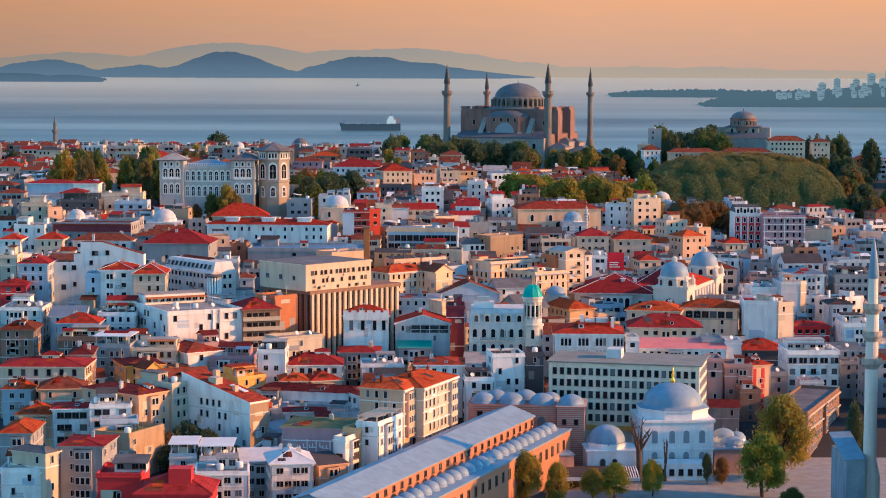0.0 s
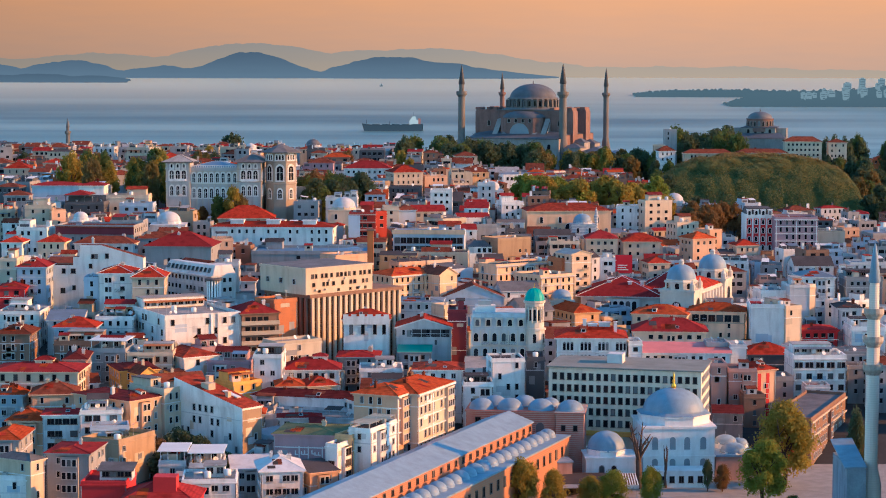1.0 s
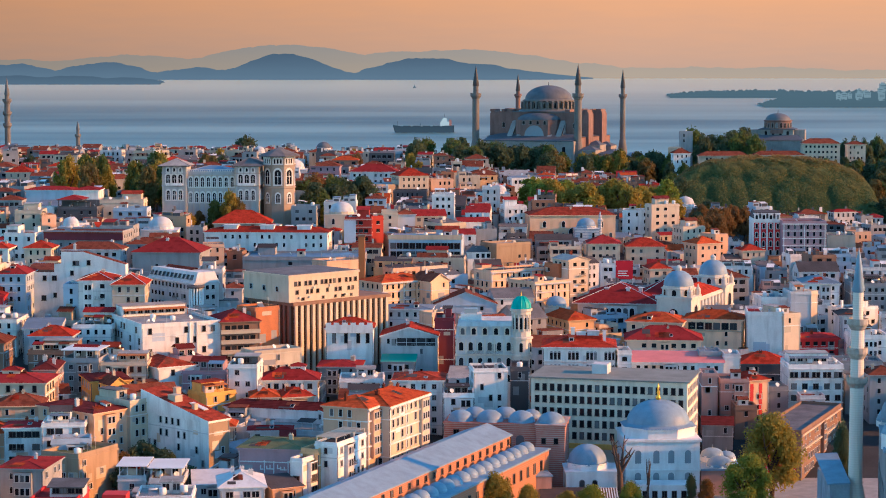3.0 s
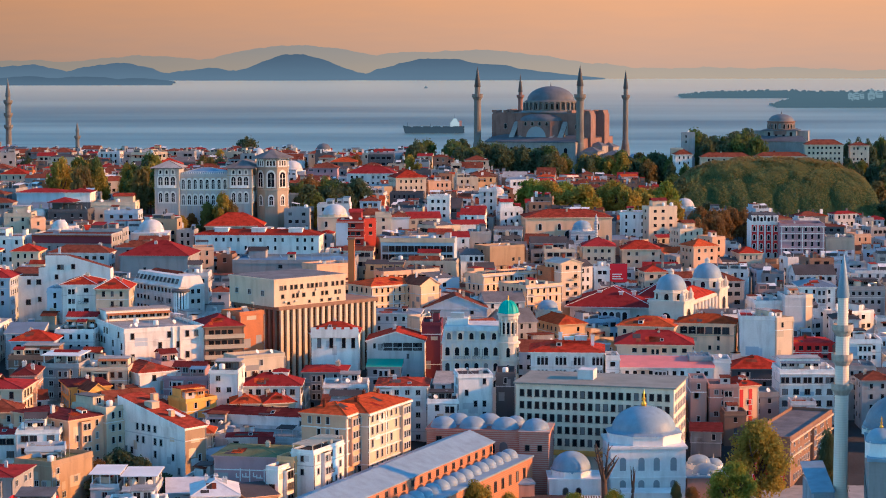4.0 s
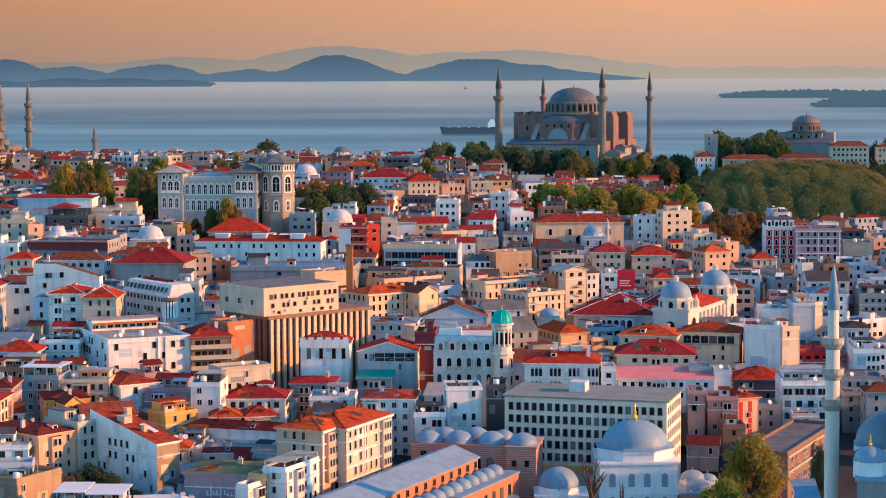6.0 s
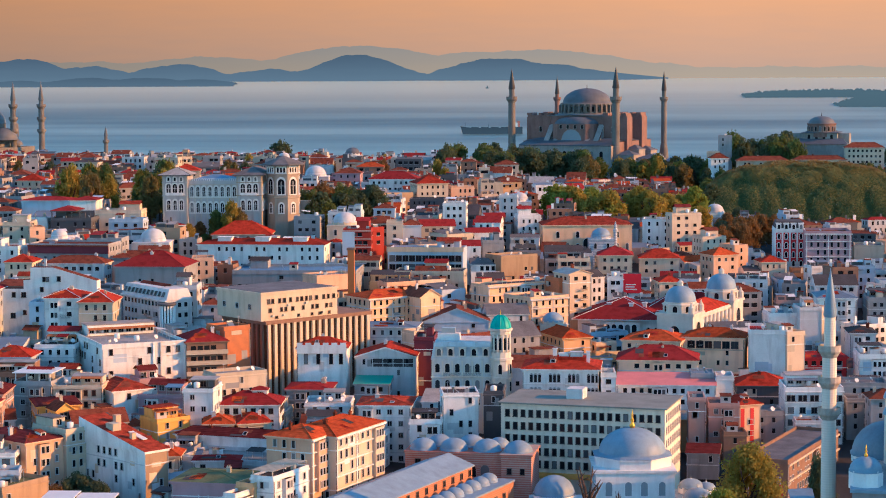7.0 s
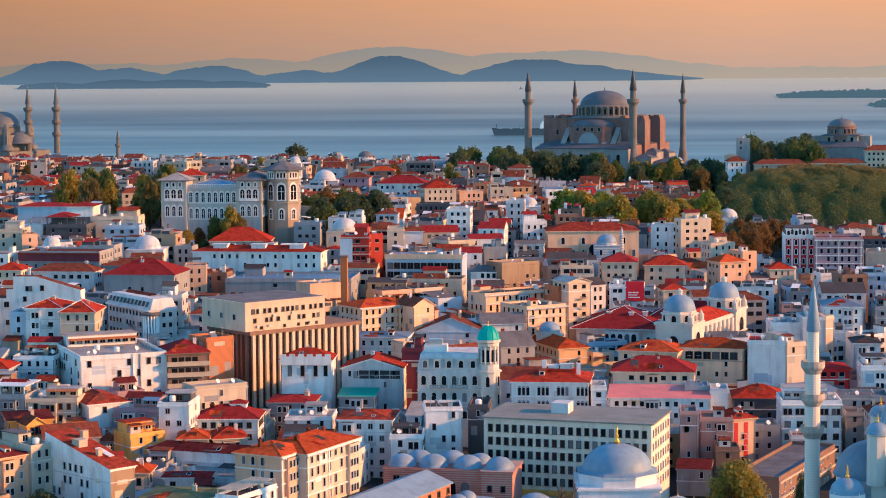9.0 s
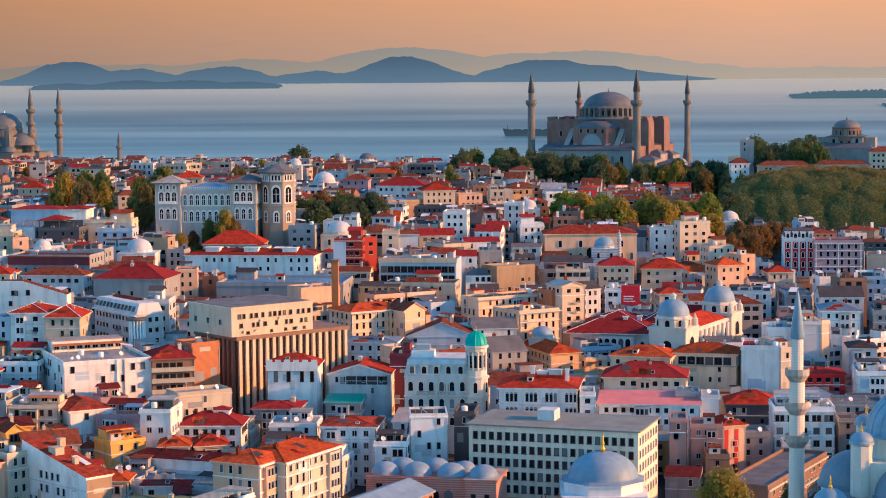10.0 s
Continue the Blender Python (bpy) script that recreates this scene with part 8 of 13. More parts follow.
house(-70.0, 1006.2, 11.4, 10.0, 59.7, 0, "mauve", "hip", "old", 3)
house(-67.6, 717.9, 40.4, 22.0, 42.0, 0, "grey", "flat", "blue", 2, share=0.30)
house(-37.6, 700.7, 13.2, 10.0, 42.3, 35, "peach", "flat", "pale", 3, share=0.10)
house(-28.8, 929.0, 14.6, 12.0, 52.4, 0, "dark", "flat", "dark", 2)
red_house = house(-69.8, 414.5, 9.1, 12.0, 22.9, 0, "red", "flat", "crimson", 3, near=True, share=0.10, extra="plain")
FLAT_ROOFS.pop()
hut_mesh = bmesh.new()
hb = 22.9 - red_house.location.z
box(hut_mesh, 3.2, 9.6, 3.5, 8.0, hb, hb + 2.2)
part("roof_room", hut_mesh, WALL["pale"], red_house, "pale glazed room on the red roof")
openings(red_house, [(4.4 + 1.5 * i, hb + 0.8, 1.2, 1.0) for i in range(4)], face=3.5)
hut_mesh = bmesh.new()
poly(hut_mesh, [(2.7, 2.9, hb + 2.15), (10.1, 2.9, hb + 2.15), (10.1, 8.5, hb + 2.9), (2.7, 8.5, hb + 2.9)])
poly(hut_mesh, [(2.7, 2.9, hb + 1.95), (10.1, 2.9, hb + 1.95), (10.1, 2.9, hb + 2.15), (2.7, 2.9, hb + 2.15)])
part("roof_sheet", hut_mesh, ROOF["grey"], red_house)
house(-60.3, 403.8, 14.7, 13.0, 21.3, 0, "red", "hip", "crimson", 3, near=True, extra="redbox", share=0.00)
house(-81.3, 437.2, 9.2, 13.0, 24.7, -5, "grey", "hip", "crimson", 4, near=True, rise=0.7, extra="plain")
house(-82.2, 426.2, 4.1, 9.0, 25.0, 60, "cream", "hip", "grey", 5, near=True)
house(-98.2, 457.2, 6.9, 14.0, 23.8, 0, "grey", "hip", "orange", 3, near=True)
house(-91.8, 426.9, 8.8, 10.0, 21.3, 0, "white", "flat", "pale", 3, near=True)
house(-51.2, 425.3, 11.1, 11.0, 21.1, 5, "white", "flat", "pale", 3, near=True)
house(-36.8, 442.0, 9.1, 12.0, 20.0, 10, "white", "hip", "white", 3, near=True, extra="strips", rise=2.2)
house(-27.0, 450.7, 7.0, 9.0, 18.1, 30, "peach", "shed", "dark", 2, near=True)
house(-60.2, 453.8, 6.0, 10.0, 19.3, 2, "pale", "flat", "grey", 2, near=True, extra="pergola")
house(-53.5, 453.5, 7.2, 10.0, 19.0, 2, "pale", "flat", "grey", 2, near=True, extra="pergola")
house(-98.3, 503.6, 10.9, 10.0, 26.5, 8, "peach", "hip", "old", 3, near=True)
house(-110.6, 516.0, 21.2, 14.0, 30.2, 0, "cream", "hip", "crimson", 3, near=True, rise=1.5)
house(-108.6, 509.5, 7.0, 10.0, 25.5, 0, "blue", "hip", "orange", 2, near=True)
house(-100.3, 485.7, 8.7, 10.0, 23.2, 0, "peach", "hip", "orange", 2, near=True)
house(-127.4, 622.2, 8.8, 13.0, 46.0, 0, "blue", "hip", "crimson", 5, near=True)
house(-131.3, 614.2, 7.9, 12.0, 40.5, 5, "red", "hip", "crimson", 3, near=True, rise=1.2)
house(-127.6, 596.7, 12.2, 14.0, 35.3, 0, "white", "flat", "pale", 2, near=True)
house(-112.0, 589.6, 9.9, 12.0, 34.2, 5, "pale", "shed", "steel", 3, near=True)
house(-122.4, 571.9, 9.4, 12.0, 32.4, 0, "brown", "hip", "old", 3, near=True)
house(-138.5, 648.8, 5.3, 10.0, 45.7, 0, "cream", "flat", "old", 4, near=True)
house(-148.0, 693.6, 6.8, 10.0, 47.3, 0, "white", "hip", "tile", 3)
house(-160.8, 835.0, 23.3, 12.0, 57.2, 0, "grey", "flat", "pale", 3)

# ---- the rest of the roofscape ----
far_house(-256.0, 1231.4, 10.5, 9.2, 58.5, 1, "pink", "hip", "old", 5)
far_house(-236.6, 1082.2, 11.5, 10.2, 59.0, 4, "pale", "shed", "pale", 4)
house(131.4, 610.6, 11.0, 11.4, 19.7, 6, "grey", "shed", "dark", 3)
far_house(-173.1, 1269.5, 9.7, 12.1, 54.3, 1, "peach", "hip", "old", 5)
far_house(-162.2, 1013.2, 10.6, 8.9, 59.2, 4, "yellow", "hip", "old", 4)
house(6.0, 575.7, 11.3, 11.9, 23.1, -2, "white", "shed", "pale", 3)
far_house(132.1, 907.3, 10.5, 10.1, 43.1, 18, "pale", "hip", "old", 4)
far_house(-100.8, 728.0, 9.9, 8.3, 48.4, 7, "brown", "gable", "old", 3)
far_house(-97.4, 1005.3, 9.3, 10.4, 56.2, -1, "dark", "flat", "dark", 3)
far_house(17.8, 827.7, 10.8, 8.3, 44.4, -3, "pale", "gable", "grey", 3)
house(-81.0, 657.7, 13.0, 10.4, 40.7, 1, "grey", "flat", "dark", 4)
far_house(64.1, 894.0, 10.2, 11.1, 43.4, -4, "yellow", "hip", "orange", 3)
far_house(-135.5, 965.1, 12.0, 11.2, 56.9, 8, "grey", "hip", "old", 3)
far_house(185.0, 894.0, 12.8, 10.1, 36.9, 10, "grey", "flat", "pale", 3)
far_house(-97.5, 1221.0, 10.3, 9.1, 55.3, 4, "beige", "flat", "dark", 4)
far_house(-289.6, 1151.4, 11.0, 9.4, 58.9, -2, "rust", "hip", "orange", 5)
far_house(-207.5, 1062.7, 12.4, 9.5, 62.5, -1, "beige", "hip", "orange", 5)
far_house(146.6, 768.7, 13.3, 10.7, 34.2, 2, "pale", "flat", "steel", 4)
far_house(-178.3, 854.0, 12.3, 9.3, 56.5, -3, "yellow", "flat", "grey", 3)
house(38.4, 633.9, 10.7, 12.7, 22.7, -7, "beige", "shed", "grey", 2)
far_house(-140.9, 1157.6, 13.8, 12.0, 55.2, 37, "pale", "flat", "old", 4)
far_house(-234.1, 1043.2, 8.5, 12.8, 54.5, -2, "dark", "shed", "pale", 2)
far_house(-67.8, 671.1, 9.7, 11.1, 39.4, 1, "grey", "flat", "dark", 3)
far_house(-54.3, 1127.5, 13.0, 10.6, 54.9, 1, "grey", "hip", "tile", 4)
far_house(159.8, 802.7, 11.8, 9.7, 37.1, -2, "grey", "flat", "grey", 5)
far_house(-104.2, 774.9, 11.7, 8.4, 52.6, 32, "pale", "hip", "crimson", 3)
far_house(71.4, 1004.2, 10.6, 12.7, 51.8, 1, "pale", "flat", "grey", 4)
far_house(-47.0, 680.5, 10.5, 9.4, 36.9, 37, "pale", "flat", "grey", 3)
far_house(145.5, 911.8, 8.9, 8.1, 42.3, 15, "cream", "flat", "dark", 4)
far_house(-275.8, 1214.7, 12.5, 9.9, 60.4, -4, "cream", "hip", "crimson", 5)
far_house(-270.8, 1102.8, 7.8, 10.1, 60.0, 2, "pale", "hip", "old", 5)
far_house(-121.9, 925.8, 10.3, 9.8, 56.5, 4, "brown", "flat", "pale", 3)
far_house(-164.2, 944.9, 12.5, 10.2, 57.0, 7, "yellow", "flat", "pale", 3)
far_house(94.1, 754.8, 13.6, 10.7, 35.5, -3, "pale", "flat", "grey", 4)
far_house(138.5, 794.7, 10.1, 9.1, 36.6, -2, "blue", "flat", "dark", 4)
far_house(129.7, 935.0, 7.6, 11.4, 45.0, 15, "blue", "flat", "old", 4)
far_house(174.5, 1320.6, 13.5, 11.5, 42.7, 0, "white", "shed", "pale", 3)
far_house(-107.0, 1032.1, 13.5, 9.4, 56.7, -3, "pale", "gable", "old", 3)
far_house(149.1, 829.2, 9.1, 12.9, 33.6, -6, "grey", "flat", "pale", 3)
far_house(-0.4, 1070.4, 8.8, 11.4, 56.7, -1, "pale", "gable", "old", 4)
far_house(-158.8, 1087.1, 7.9, 10.8, 63.4, 34, "beige", "flat", "dark", 5)
house(26.7, 616.4, 11.2, 10.2, 26.1, -3, "white", "gable", "old", 4)
far_house(-300.8, 1165.5, 11.9, 8.6, 58.5, -1, "pale", "gable", "crimson", 5)
far_house(148.1, 893.5, 13.2, 9.8, 40.8, -10, "white", "hip", "old", 4)
far_house(254.3, 1298.9, 8.0, 11.8, 46.4, -2, "pale", "shed", "dark", 4)
far_house(-56.3, 697.5, 10.7, 11.5, 37.0, 36, "white", "flat", "grey", 2)
far_house(-167.2, 1182.3, 10.4, 8.6, 54.6, 3, "brown", "hip", "old", 4)
far_house(-266.5, 1195.9, 13.8, 9.0, 60.8, -0, "mauve", "shed", "grey", 5)
far_house(-50.9, 1099.7, 11.4, 12.5, 55.4, 1, "blue", "flat", "steel", 4)
far_house(-99.2, 1247.2, 14.0, 11.8, 52.7, -10, "pale", "shed", "steel", 4)
house(115.3, 614.7, 13.3, 10.8, 22.0, -1, "grey", "flat", "grey", 4)
far_house(-24.6, 860.3, 13.2, 12.8, 50.1, -4, "cream", "flat", "pale", 3)
house(-127.2, 663.0, 9.4, 10.3, 43.5, 3, "beige", "flat", "steel", 3)
far_house(-159.2, 1326.8, 8.6, 12.7, 44.0, -0, "peach", "shed", "dark", 4)
far_house(-221.2, 1154.5, 9.8, 10.5, 55.3, -2, "grey", "flat", "dark", 4)
far_house(-180.0, 1304.2, 9.3, 11.9, 51.7, -2, "beige", "hip", "crimson", 5)
far_house(-200.1, 874.1, 7.8, 12.1, 56.5, 3, "blue", "hip", "tile", 3)
far_house(15.8, 726.8, 10.4, 10.9, 36.1, 40, "peach", "flat", "dark", 3)
far_house(-123.3, 1269.0, 7.6, 10.2, 52.7, 0, "beige", "flat", "dark", 4)
far_house(-213.2, 1026.7, 12.8, 11.4, 56.4, -3, "grey", "hip", "old", 3)
far_house(-146.8, 819.0, 10.2, 9.1, 52.9, 3, "grey", "flat", "dark", 2)
far_house(-48.6, 1280.6, 8.2, 11.8, 53.8, 0, "peach", "hip", "orange", 5)
far_house(113.5, 767.1, 7.8, 12.4, 33.2, -9, "grey", "flat", "grey", 3)
far_house(-17.2, 778.9, 13.5, 10.9, 45.2, 33, "blue", "flat", "grey", 3)
far_house(-321.6, 1286.7, 10.7, 8.8, 52.2, 36, "grey", "shed", "grey", 5)
far_house(-192.7, 843.2, 10.3, 10.3, 58.0, -2, "yellow", "flat", "old", 3)
far_house(9.8, 789.4, 7.7, 12.0, 46.2, 6, "grey", "flat", "grey", 4)
far_house(-34.0, 966.4, 10.8, 12.8, 52.6, 16, "pale", "gable", "old", 2)
far_house(220.6, 1288.7, 12.0, 9.1, 43.4, -0, "pale", "hip", "crimson", 2)
far_house(-245.9, 1306.9, 11.6, 11.5, 46.4, 3, "yellow", "flat", "grey", 4)
far_house(153.5, 683.7, 12.2, 9.8, 27.6, 12, "grey", "gable", "orange", 4)
far_house(-85.0, 1306.1, 10.1, 10.8, 52.6, -2, "rust", "hip", "old", 5)
far_house(-189.2, 1208.3, 9.5, 10.1, 57.5, 1, "peach", "gable", "tile", 5)
far_house(-154.8, 1264.4, 8.1, 9.7, 51.4, 4, "white", "flat", "old", 4)
far_house(57.1, 764.6, 11.5, 10.0, 34.7, -3, "pale", "flat", "dark", 3)
far_house(2.1, 1011.5, 14.0, 10.8, 52.0, 15, "rust", "hip", "old", 2)
far_house(-254.8, 1175.8, 10.3, 9.4, 59.8, 14, "beige", "gable", "old", 5)
far_house(-228.5, 983.4, 8.2, 10.8, 57.0, -1, "grey", "gable", "tile", 3)
far_house(-157.7, 769.2, 8.3, 9.0, 53.0, 7, "grey", "flat", "dark", 3)
far_house(-176.6, 803.7, 9.5, 12.2, 59.2, -9, "dark", "hip", "tile", 4)
far_house(-245.9, 1004.1, 8.5, 11.7, 59.4, 9, "beige", "hip", "orange", 4)
far_house(24.3, 759.5, 8.8, 8.5, 35.2, 3, "brown", "gable", "crimson", 2)
far_house(48.4, 1011.7, 7.6, 9.1, 51.7, 3, "blue", "hip", "old", 3)
far_house(-86.9, 977.7, 11.9, 9.8, 57.1, 1, "pale", "flat", "grey", 3)
far_house(156.7, 781.1, 10.4, 10.8, 31.6, 12, "white", "shed", "grey", 3)
far_house(63.3, 1098.4, 11.0, 11.9, 49.9, -12, "white", "shed", "grey", 3)
far_house(-53.9, 1167.9, 8.7, 8.6, 56.0, 2, "dark", "shed", "old", 4)
house(46.0, 614.2, 10.6, 8.6, 20.4, -5, "white", "flat", "grey", 3)
far_house(-287.8, 1134.5, 9.5, 10.3, 59.3, -9, "yellow", "hip", "orange", 5)
far_house(-48.4, 1296.2, 11.1, 12.5, 50.6, 8, "white", "hip", "orange", 5)
far_house(190.1, 860.8, 10.3, 11.4, 34.4, 11, "pale", "hip", "orange", 3)
far_house(-195.2, 1318.9, 10.9, 11.3, 48.5, -2, "pale", "hip", "old", 5)
far_house(-19.5, 696.5, 11.4, 10.1, 35.7, -7, "white", "gable", "grey", 3)
far_house(-103.6, 1077.6, 8.1, 10.5, 53.1, -2, "pale", "flat", "old", 2)
far_house(-171.8, 911.6, 12.4, 10.6, 55.5, 9, "grey", "gable", "old", 2)
far_house(179.9, 796.6, 10.1, 10.3, 29.3, -6, "blue", "shed", "old", 3)
far_house(-185.2, 961.4, 9.8, 8.7, 58.0, -0, "beige", "gable", "tile", 3)
far_house(-284.9, 1235.1, 9.3, 11.1, 53.4, -2, "grey", "hip", "crimson", 4)
far_house(163.2, 729.7, 11.3, 10.3, 27.4, -1, "grey", "flat", "pale", 3)
far_house(76.6, 1070.8, 10.3, 12.4, 49.3, 0, "brown", "flat", "pale", 3)
far_house(189.9, 923.6, 11.3, 8.7, 35.9, 16, "beige", "flat", "old", 2)
far_house(146.7, 922.7, 12.1, 9.9, 43.0, 17, "pale", "hip", "old", 4)
far_house(-243.8, 1211.5, 11.3, 11.1, 55.9, 3, "grey", "hip", "old", 4)
far_house(60.8, 853.6, 9.9, 11.8, 37.9, -5, "pale", "shed", "steel", 2)
far_house(257.6, 1239.3, 8.3, 8.6, 51.4, -1, "pale", "shed", "old", 4)
far_house(-157.0, 1101.6, 8.6, 8.8, 56.6, 11, "grey", "hip", "old", 4)
house(13.2, 642.2, 13.1, 8.6, 28.9, 42, "white", "gable", "old", 3)
far_house(-178.5, 1149.6, 10.3, 9.3, 61.9, -1, "pale", "shed", "grey", 5)
far_house(146.5, 1301.4, 9.2, 12.9, 42.4, -3, "beige", "hip", "crimson", 2)
far_house(-83.7, 1151.9, 8.4, 11.5, 61.2, -1, "grey", "gable", "tile", 5)
far_house(19.3, 872.8, 8.6, 10.7, 48.0, 8, "white", "flat", "dark", 3)
far_house(-128.0, 982.8, 9.1, 12.6, 59.3, 9, "brown", "flat", "pale", 4)
far_house(-85.4, 1318.9, 10.9, 12.3, 44.7, 2, "pale", "gable", "crimson", 4)
far_house(-53.9, 768.1, 8.5, 10.7, 47.6, -2, "grey", "hip", "old", 3)
far_house(114.2, 787.3, 7.9, 12.3, 32.4, 8, "blue", "shed", "grey", 2)
far_house(-123.9, 1014.2, 11.9, 11.1, 56.4, 1, "pink", "gable", "orange", 3)
far_house(-131.6, 1148.5, 8.6, 9.6, 57.3, 3, "blue", "hip", "old", 4)
house(-60.1, 506.7, 7.6, 9.7, 26.3, 52, "peach", "flat", "dark", 4, near=True)
far_house(88.3, 1046.9, 9.1, 11.2, 48.6, 1, "cream", "hip", "orange", 3)
house(-18.0, 528.1, 8.7, 10.3, 23.6, 1, "grey", "flat", "steel", 3, near=True)
far_house(18.8, 999.8, 12.0, 12.3, 55.1, -1, "brown", "shed", "pale", 4)
far_house(-214.9, 919.0, 9.3, 11.5, 55.5, -1, "grey", "flat", "dark", 2)
far_house(-114.9, 1254.7, 11.5, 9.8, 57.3, 2, "pale", "shed", "old", 5)
far_house(-185.2, 1130.2, 11.7, 9.5, 62.4, 34, "yellow", "flat", "dark", 5)
far_house(-222.9, 1303.3, 8.5, 8.7, 51.8, -2, "pale", "shed", "pale", 5)
far_house(50.0, 680.7, 12.8, 10.8, 26.5, 26, "blue", "flat", "dark", 2)
far_house(-215.3, 1268.7, 13.6, 8.4, 52.8, 2, "rust", "hip", "old", 4)
far_house(-88.5, 776.3, 12.7, 12.6, 45.8, -4, "blue", "flat", "old", 2)
far_house(-157.0, 999.9, 9.1, 8.9, 59.5, 12, "brown", "shed", "steel", 4)
far_house(44.2, 998.1, 7.9, 9.9, 52.0, -0, "beige", "flat", "dark", 3)
far_house(-138.8, 1326.0, 8.5, 8.6, 47.6, 2, "beige", "hip", "tile", 5)
far_house(-131.6, 1039.8, 12.1, 10.4, 58.4, 8, "white", "hip", "orange", 4)
far_house(-326.6, 1316.0, 13.1, 12.5, 48.8, -1, "blue", "hip", "tile", 5)
far_house(213.8, 1242.4, 8.4, 8.4, 49.0, -6, "grey", "gable", "old", 3)
far_house(-241.3, 1096.8, 10.7, 8.7, 58.7, 3, "white", "shed", "pale", 4)
far_house(175.2, 1247.4, 11.7, 12.0, 49.1, 0, "beige", "hip", "old", 3)
far_house(-77.7, 735.8, 9.0, 9.8, 42.2, 13, "grey", "gable", "old", 2)
far_house(-25.7, 1089.4, 7.6, 11.1, 61.8, -4, "beige", "gable", "tile", 5)
far_house(49.7, 779.1, 12.9, 8.4, 32.8, -2, "brown", "gable", "grey", 1)
far_house(-49.2, 1143.9, 12.0, 11.8, 59.5, -10, "grey", "shed", "pale", 5)
far_house(-146.5, 1283.3, 13.7, 9.6, 54.1, 2, "pale", "hip", "orange", 5)
far_house(141.8, 870.0, 7.6, 8.2, 38.5, 14, "white", "flat", "grey", 3)
far_house(-207.0, 943.8, 13.2, 9.0, 54.1, -2, "pale", "flat", "grey", 2)
far_house(82.5, 988.2, 9.0, 8.7, 50.9, -2, "blue", "hip", "old", 4)
far_house(-3.0, 793.2, 11.2, 11.9, 47.9, 38, "beige", "shed", "grey", 4)
far_house(-77.5, 1247.5, 12.1, 8.3, 56.0, -4, "beige", "hip", "tile", 5)
far_house(-269.4, 1281.9, 8.0, 8.8, 55.8, -2, "grey", "flat", "steel", 5)
far_house(-92.3, 849.9, 9.7, 12.8, 60.2, -2, "pale", "flat", "grey", 5)
far_house(167.3, 917.9, 8.5, 12.3, 37.4, 12, "pale", "flat", "pale", 2)
far_house(-95.3, 936.6, 8.1, 9.3, 55.8, 8, "beige", "hip", "old", 3)
far_house(-87.0, 896.5, 12.0, 8.2, 57.5, 1, "yellow", "flat", "grey", 4)
far_house(-207.6, 1279.0, 13.7, 11.9, 56.1, 3, "blue", "shed", "pale", 5)
far_house(-61.9, 899.5, 9.1, 8.5, 53.6, -1, "beige", "gable", "old", 3)
far_house(-36.7, 829.2, 12.4, 12.4, 50.5, 11, "cream", "hip", "old", 3)
far_house(85.3, 672.9, 13.1, 10.6, 29.5, 8, "white", "shed", "grey", 4)
far_house(34.1, 883.5, 8.6, 8.1, 49.5, 3, "yellow", "shed", "dark", 4)
far_house(-225.2, 1322.2, 11.9, 9.3, 44.6, 2, "pale", "flat", "dark", 4)
far_house(-118.2, 729.8, 11.6, 11.0, 51.6, -0, "grey", "flat", "pale", 4)
far_house(-8.9, 900.6, 11.2, 9.4, 48.7, 33, "pale", "shed", "grey", 2)
far_house(178.4, 1302.7, 10.5, 8.4, 43.6, 8, "beige", "hip", "crimson", 3)
far_house(-304.3, 1259.5, 12.9, 12.2, 58.6, -7, "grey", "hip", "crimson", 5)
far_house(-4.6, 866.7, 8.5, 12.1, 50.5, -3, "dark", "gable", "dark", 3)
far_house(-180.8, 977.5, 8.2, 9.7, 59.5, 2, "beige", "hip", "old", 4)
far_house(32.1, 788.5, 13.4, 11.1, 42.4, 3, "grey", "gable", "dark", 4)
far_house(-233.0, 1170.8, 9.2, 11.3, 54.9, 3, "grey", "hip", "old", 4)
far_house(-245.1, 1112.0, 7.9, 10.5, 62.8, 4, "grey", "flat", "grey", 5)
far_house(50.4, 1045.4, 7.7, 8.4, 50.5, 2, "yellow", "flat", "grey", 3)
far_house(72.5, 782.3, 12.6, 12.0, 32.4, -3, "grey", "gable", "crimson", 2)
house(121.1, 591.5, 8.1, 9.0, 21.9, 3, "grey", "hip", "old", 4)
far_house(-248.0, 1194.2, 7.6, 11.0, 56.4, -4, "grey", "flat", "old", 4)
far_house(-66.1, 1275.8, 9.5, 12.8, 51.5, -6, "yellow", "hip", "tile", 4)
far_house(-41.4, 1325.0, 10.2, 12.5, 45.8, 4, "cream", "gable", "tile", 4)
far_house(123.4, 1243.9, 9.1, 11.9, 48.0, -3, "pale", "shed", "grey", 2)
house(-70.7, 523.7, 12.5, 9.4, 25.5, 25, "grey", "gable", "old", 3, near=True)
far_house(-67.7, 1027.2, 11.8, 11.1, 57.7, -1, "grey", "shed", "dark", 4)
far_house(179.4, 845.3, 9.1, 11.1, 37.0, -6, "pale", "flat", "grey", 4)
far_house(-203.9, 1086.9, 10.6, 8.5, 58.9, 4, "pale", "hip", "old", 4)
far_house(161.8, 828.3, 13.6, 10.0, 33.9, -7, "pale", "hip", "old", 3)
far_house(-56.7, 1195.7, 9.6, 12.6, 60.0, 2, "grey", "hip", "old", 5)
far_house(-135.2, 1250.8, 8.4, 8.3, 57.9, -3, "yellow", "shed", "pale", 5)
far_house(5.0, 826.7, 9.4, 11.6, 50.3, -3, "white", "gable", "crimson", 4)
far_house(123.3, 762.0, 10.8, 8.8, 32.0, -1, "blue", "gable", "crimson", 3)
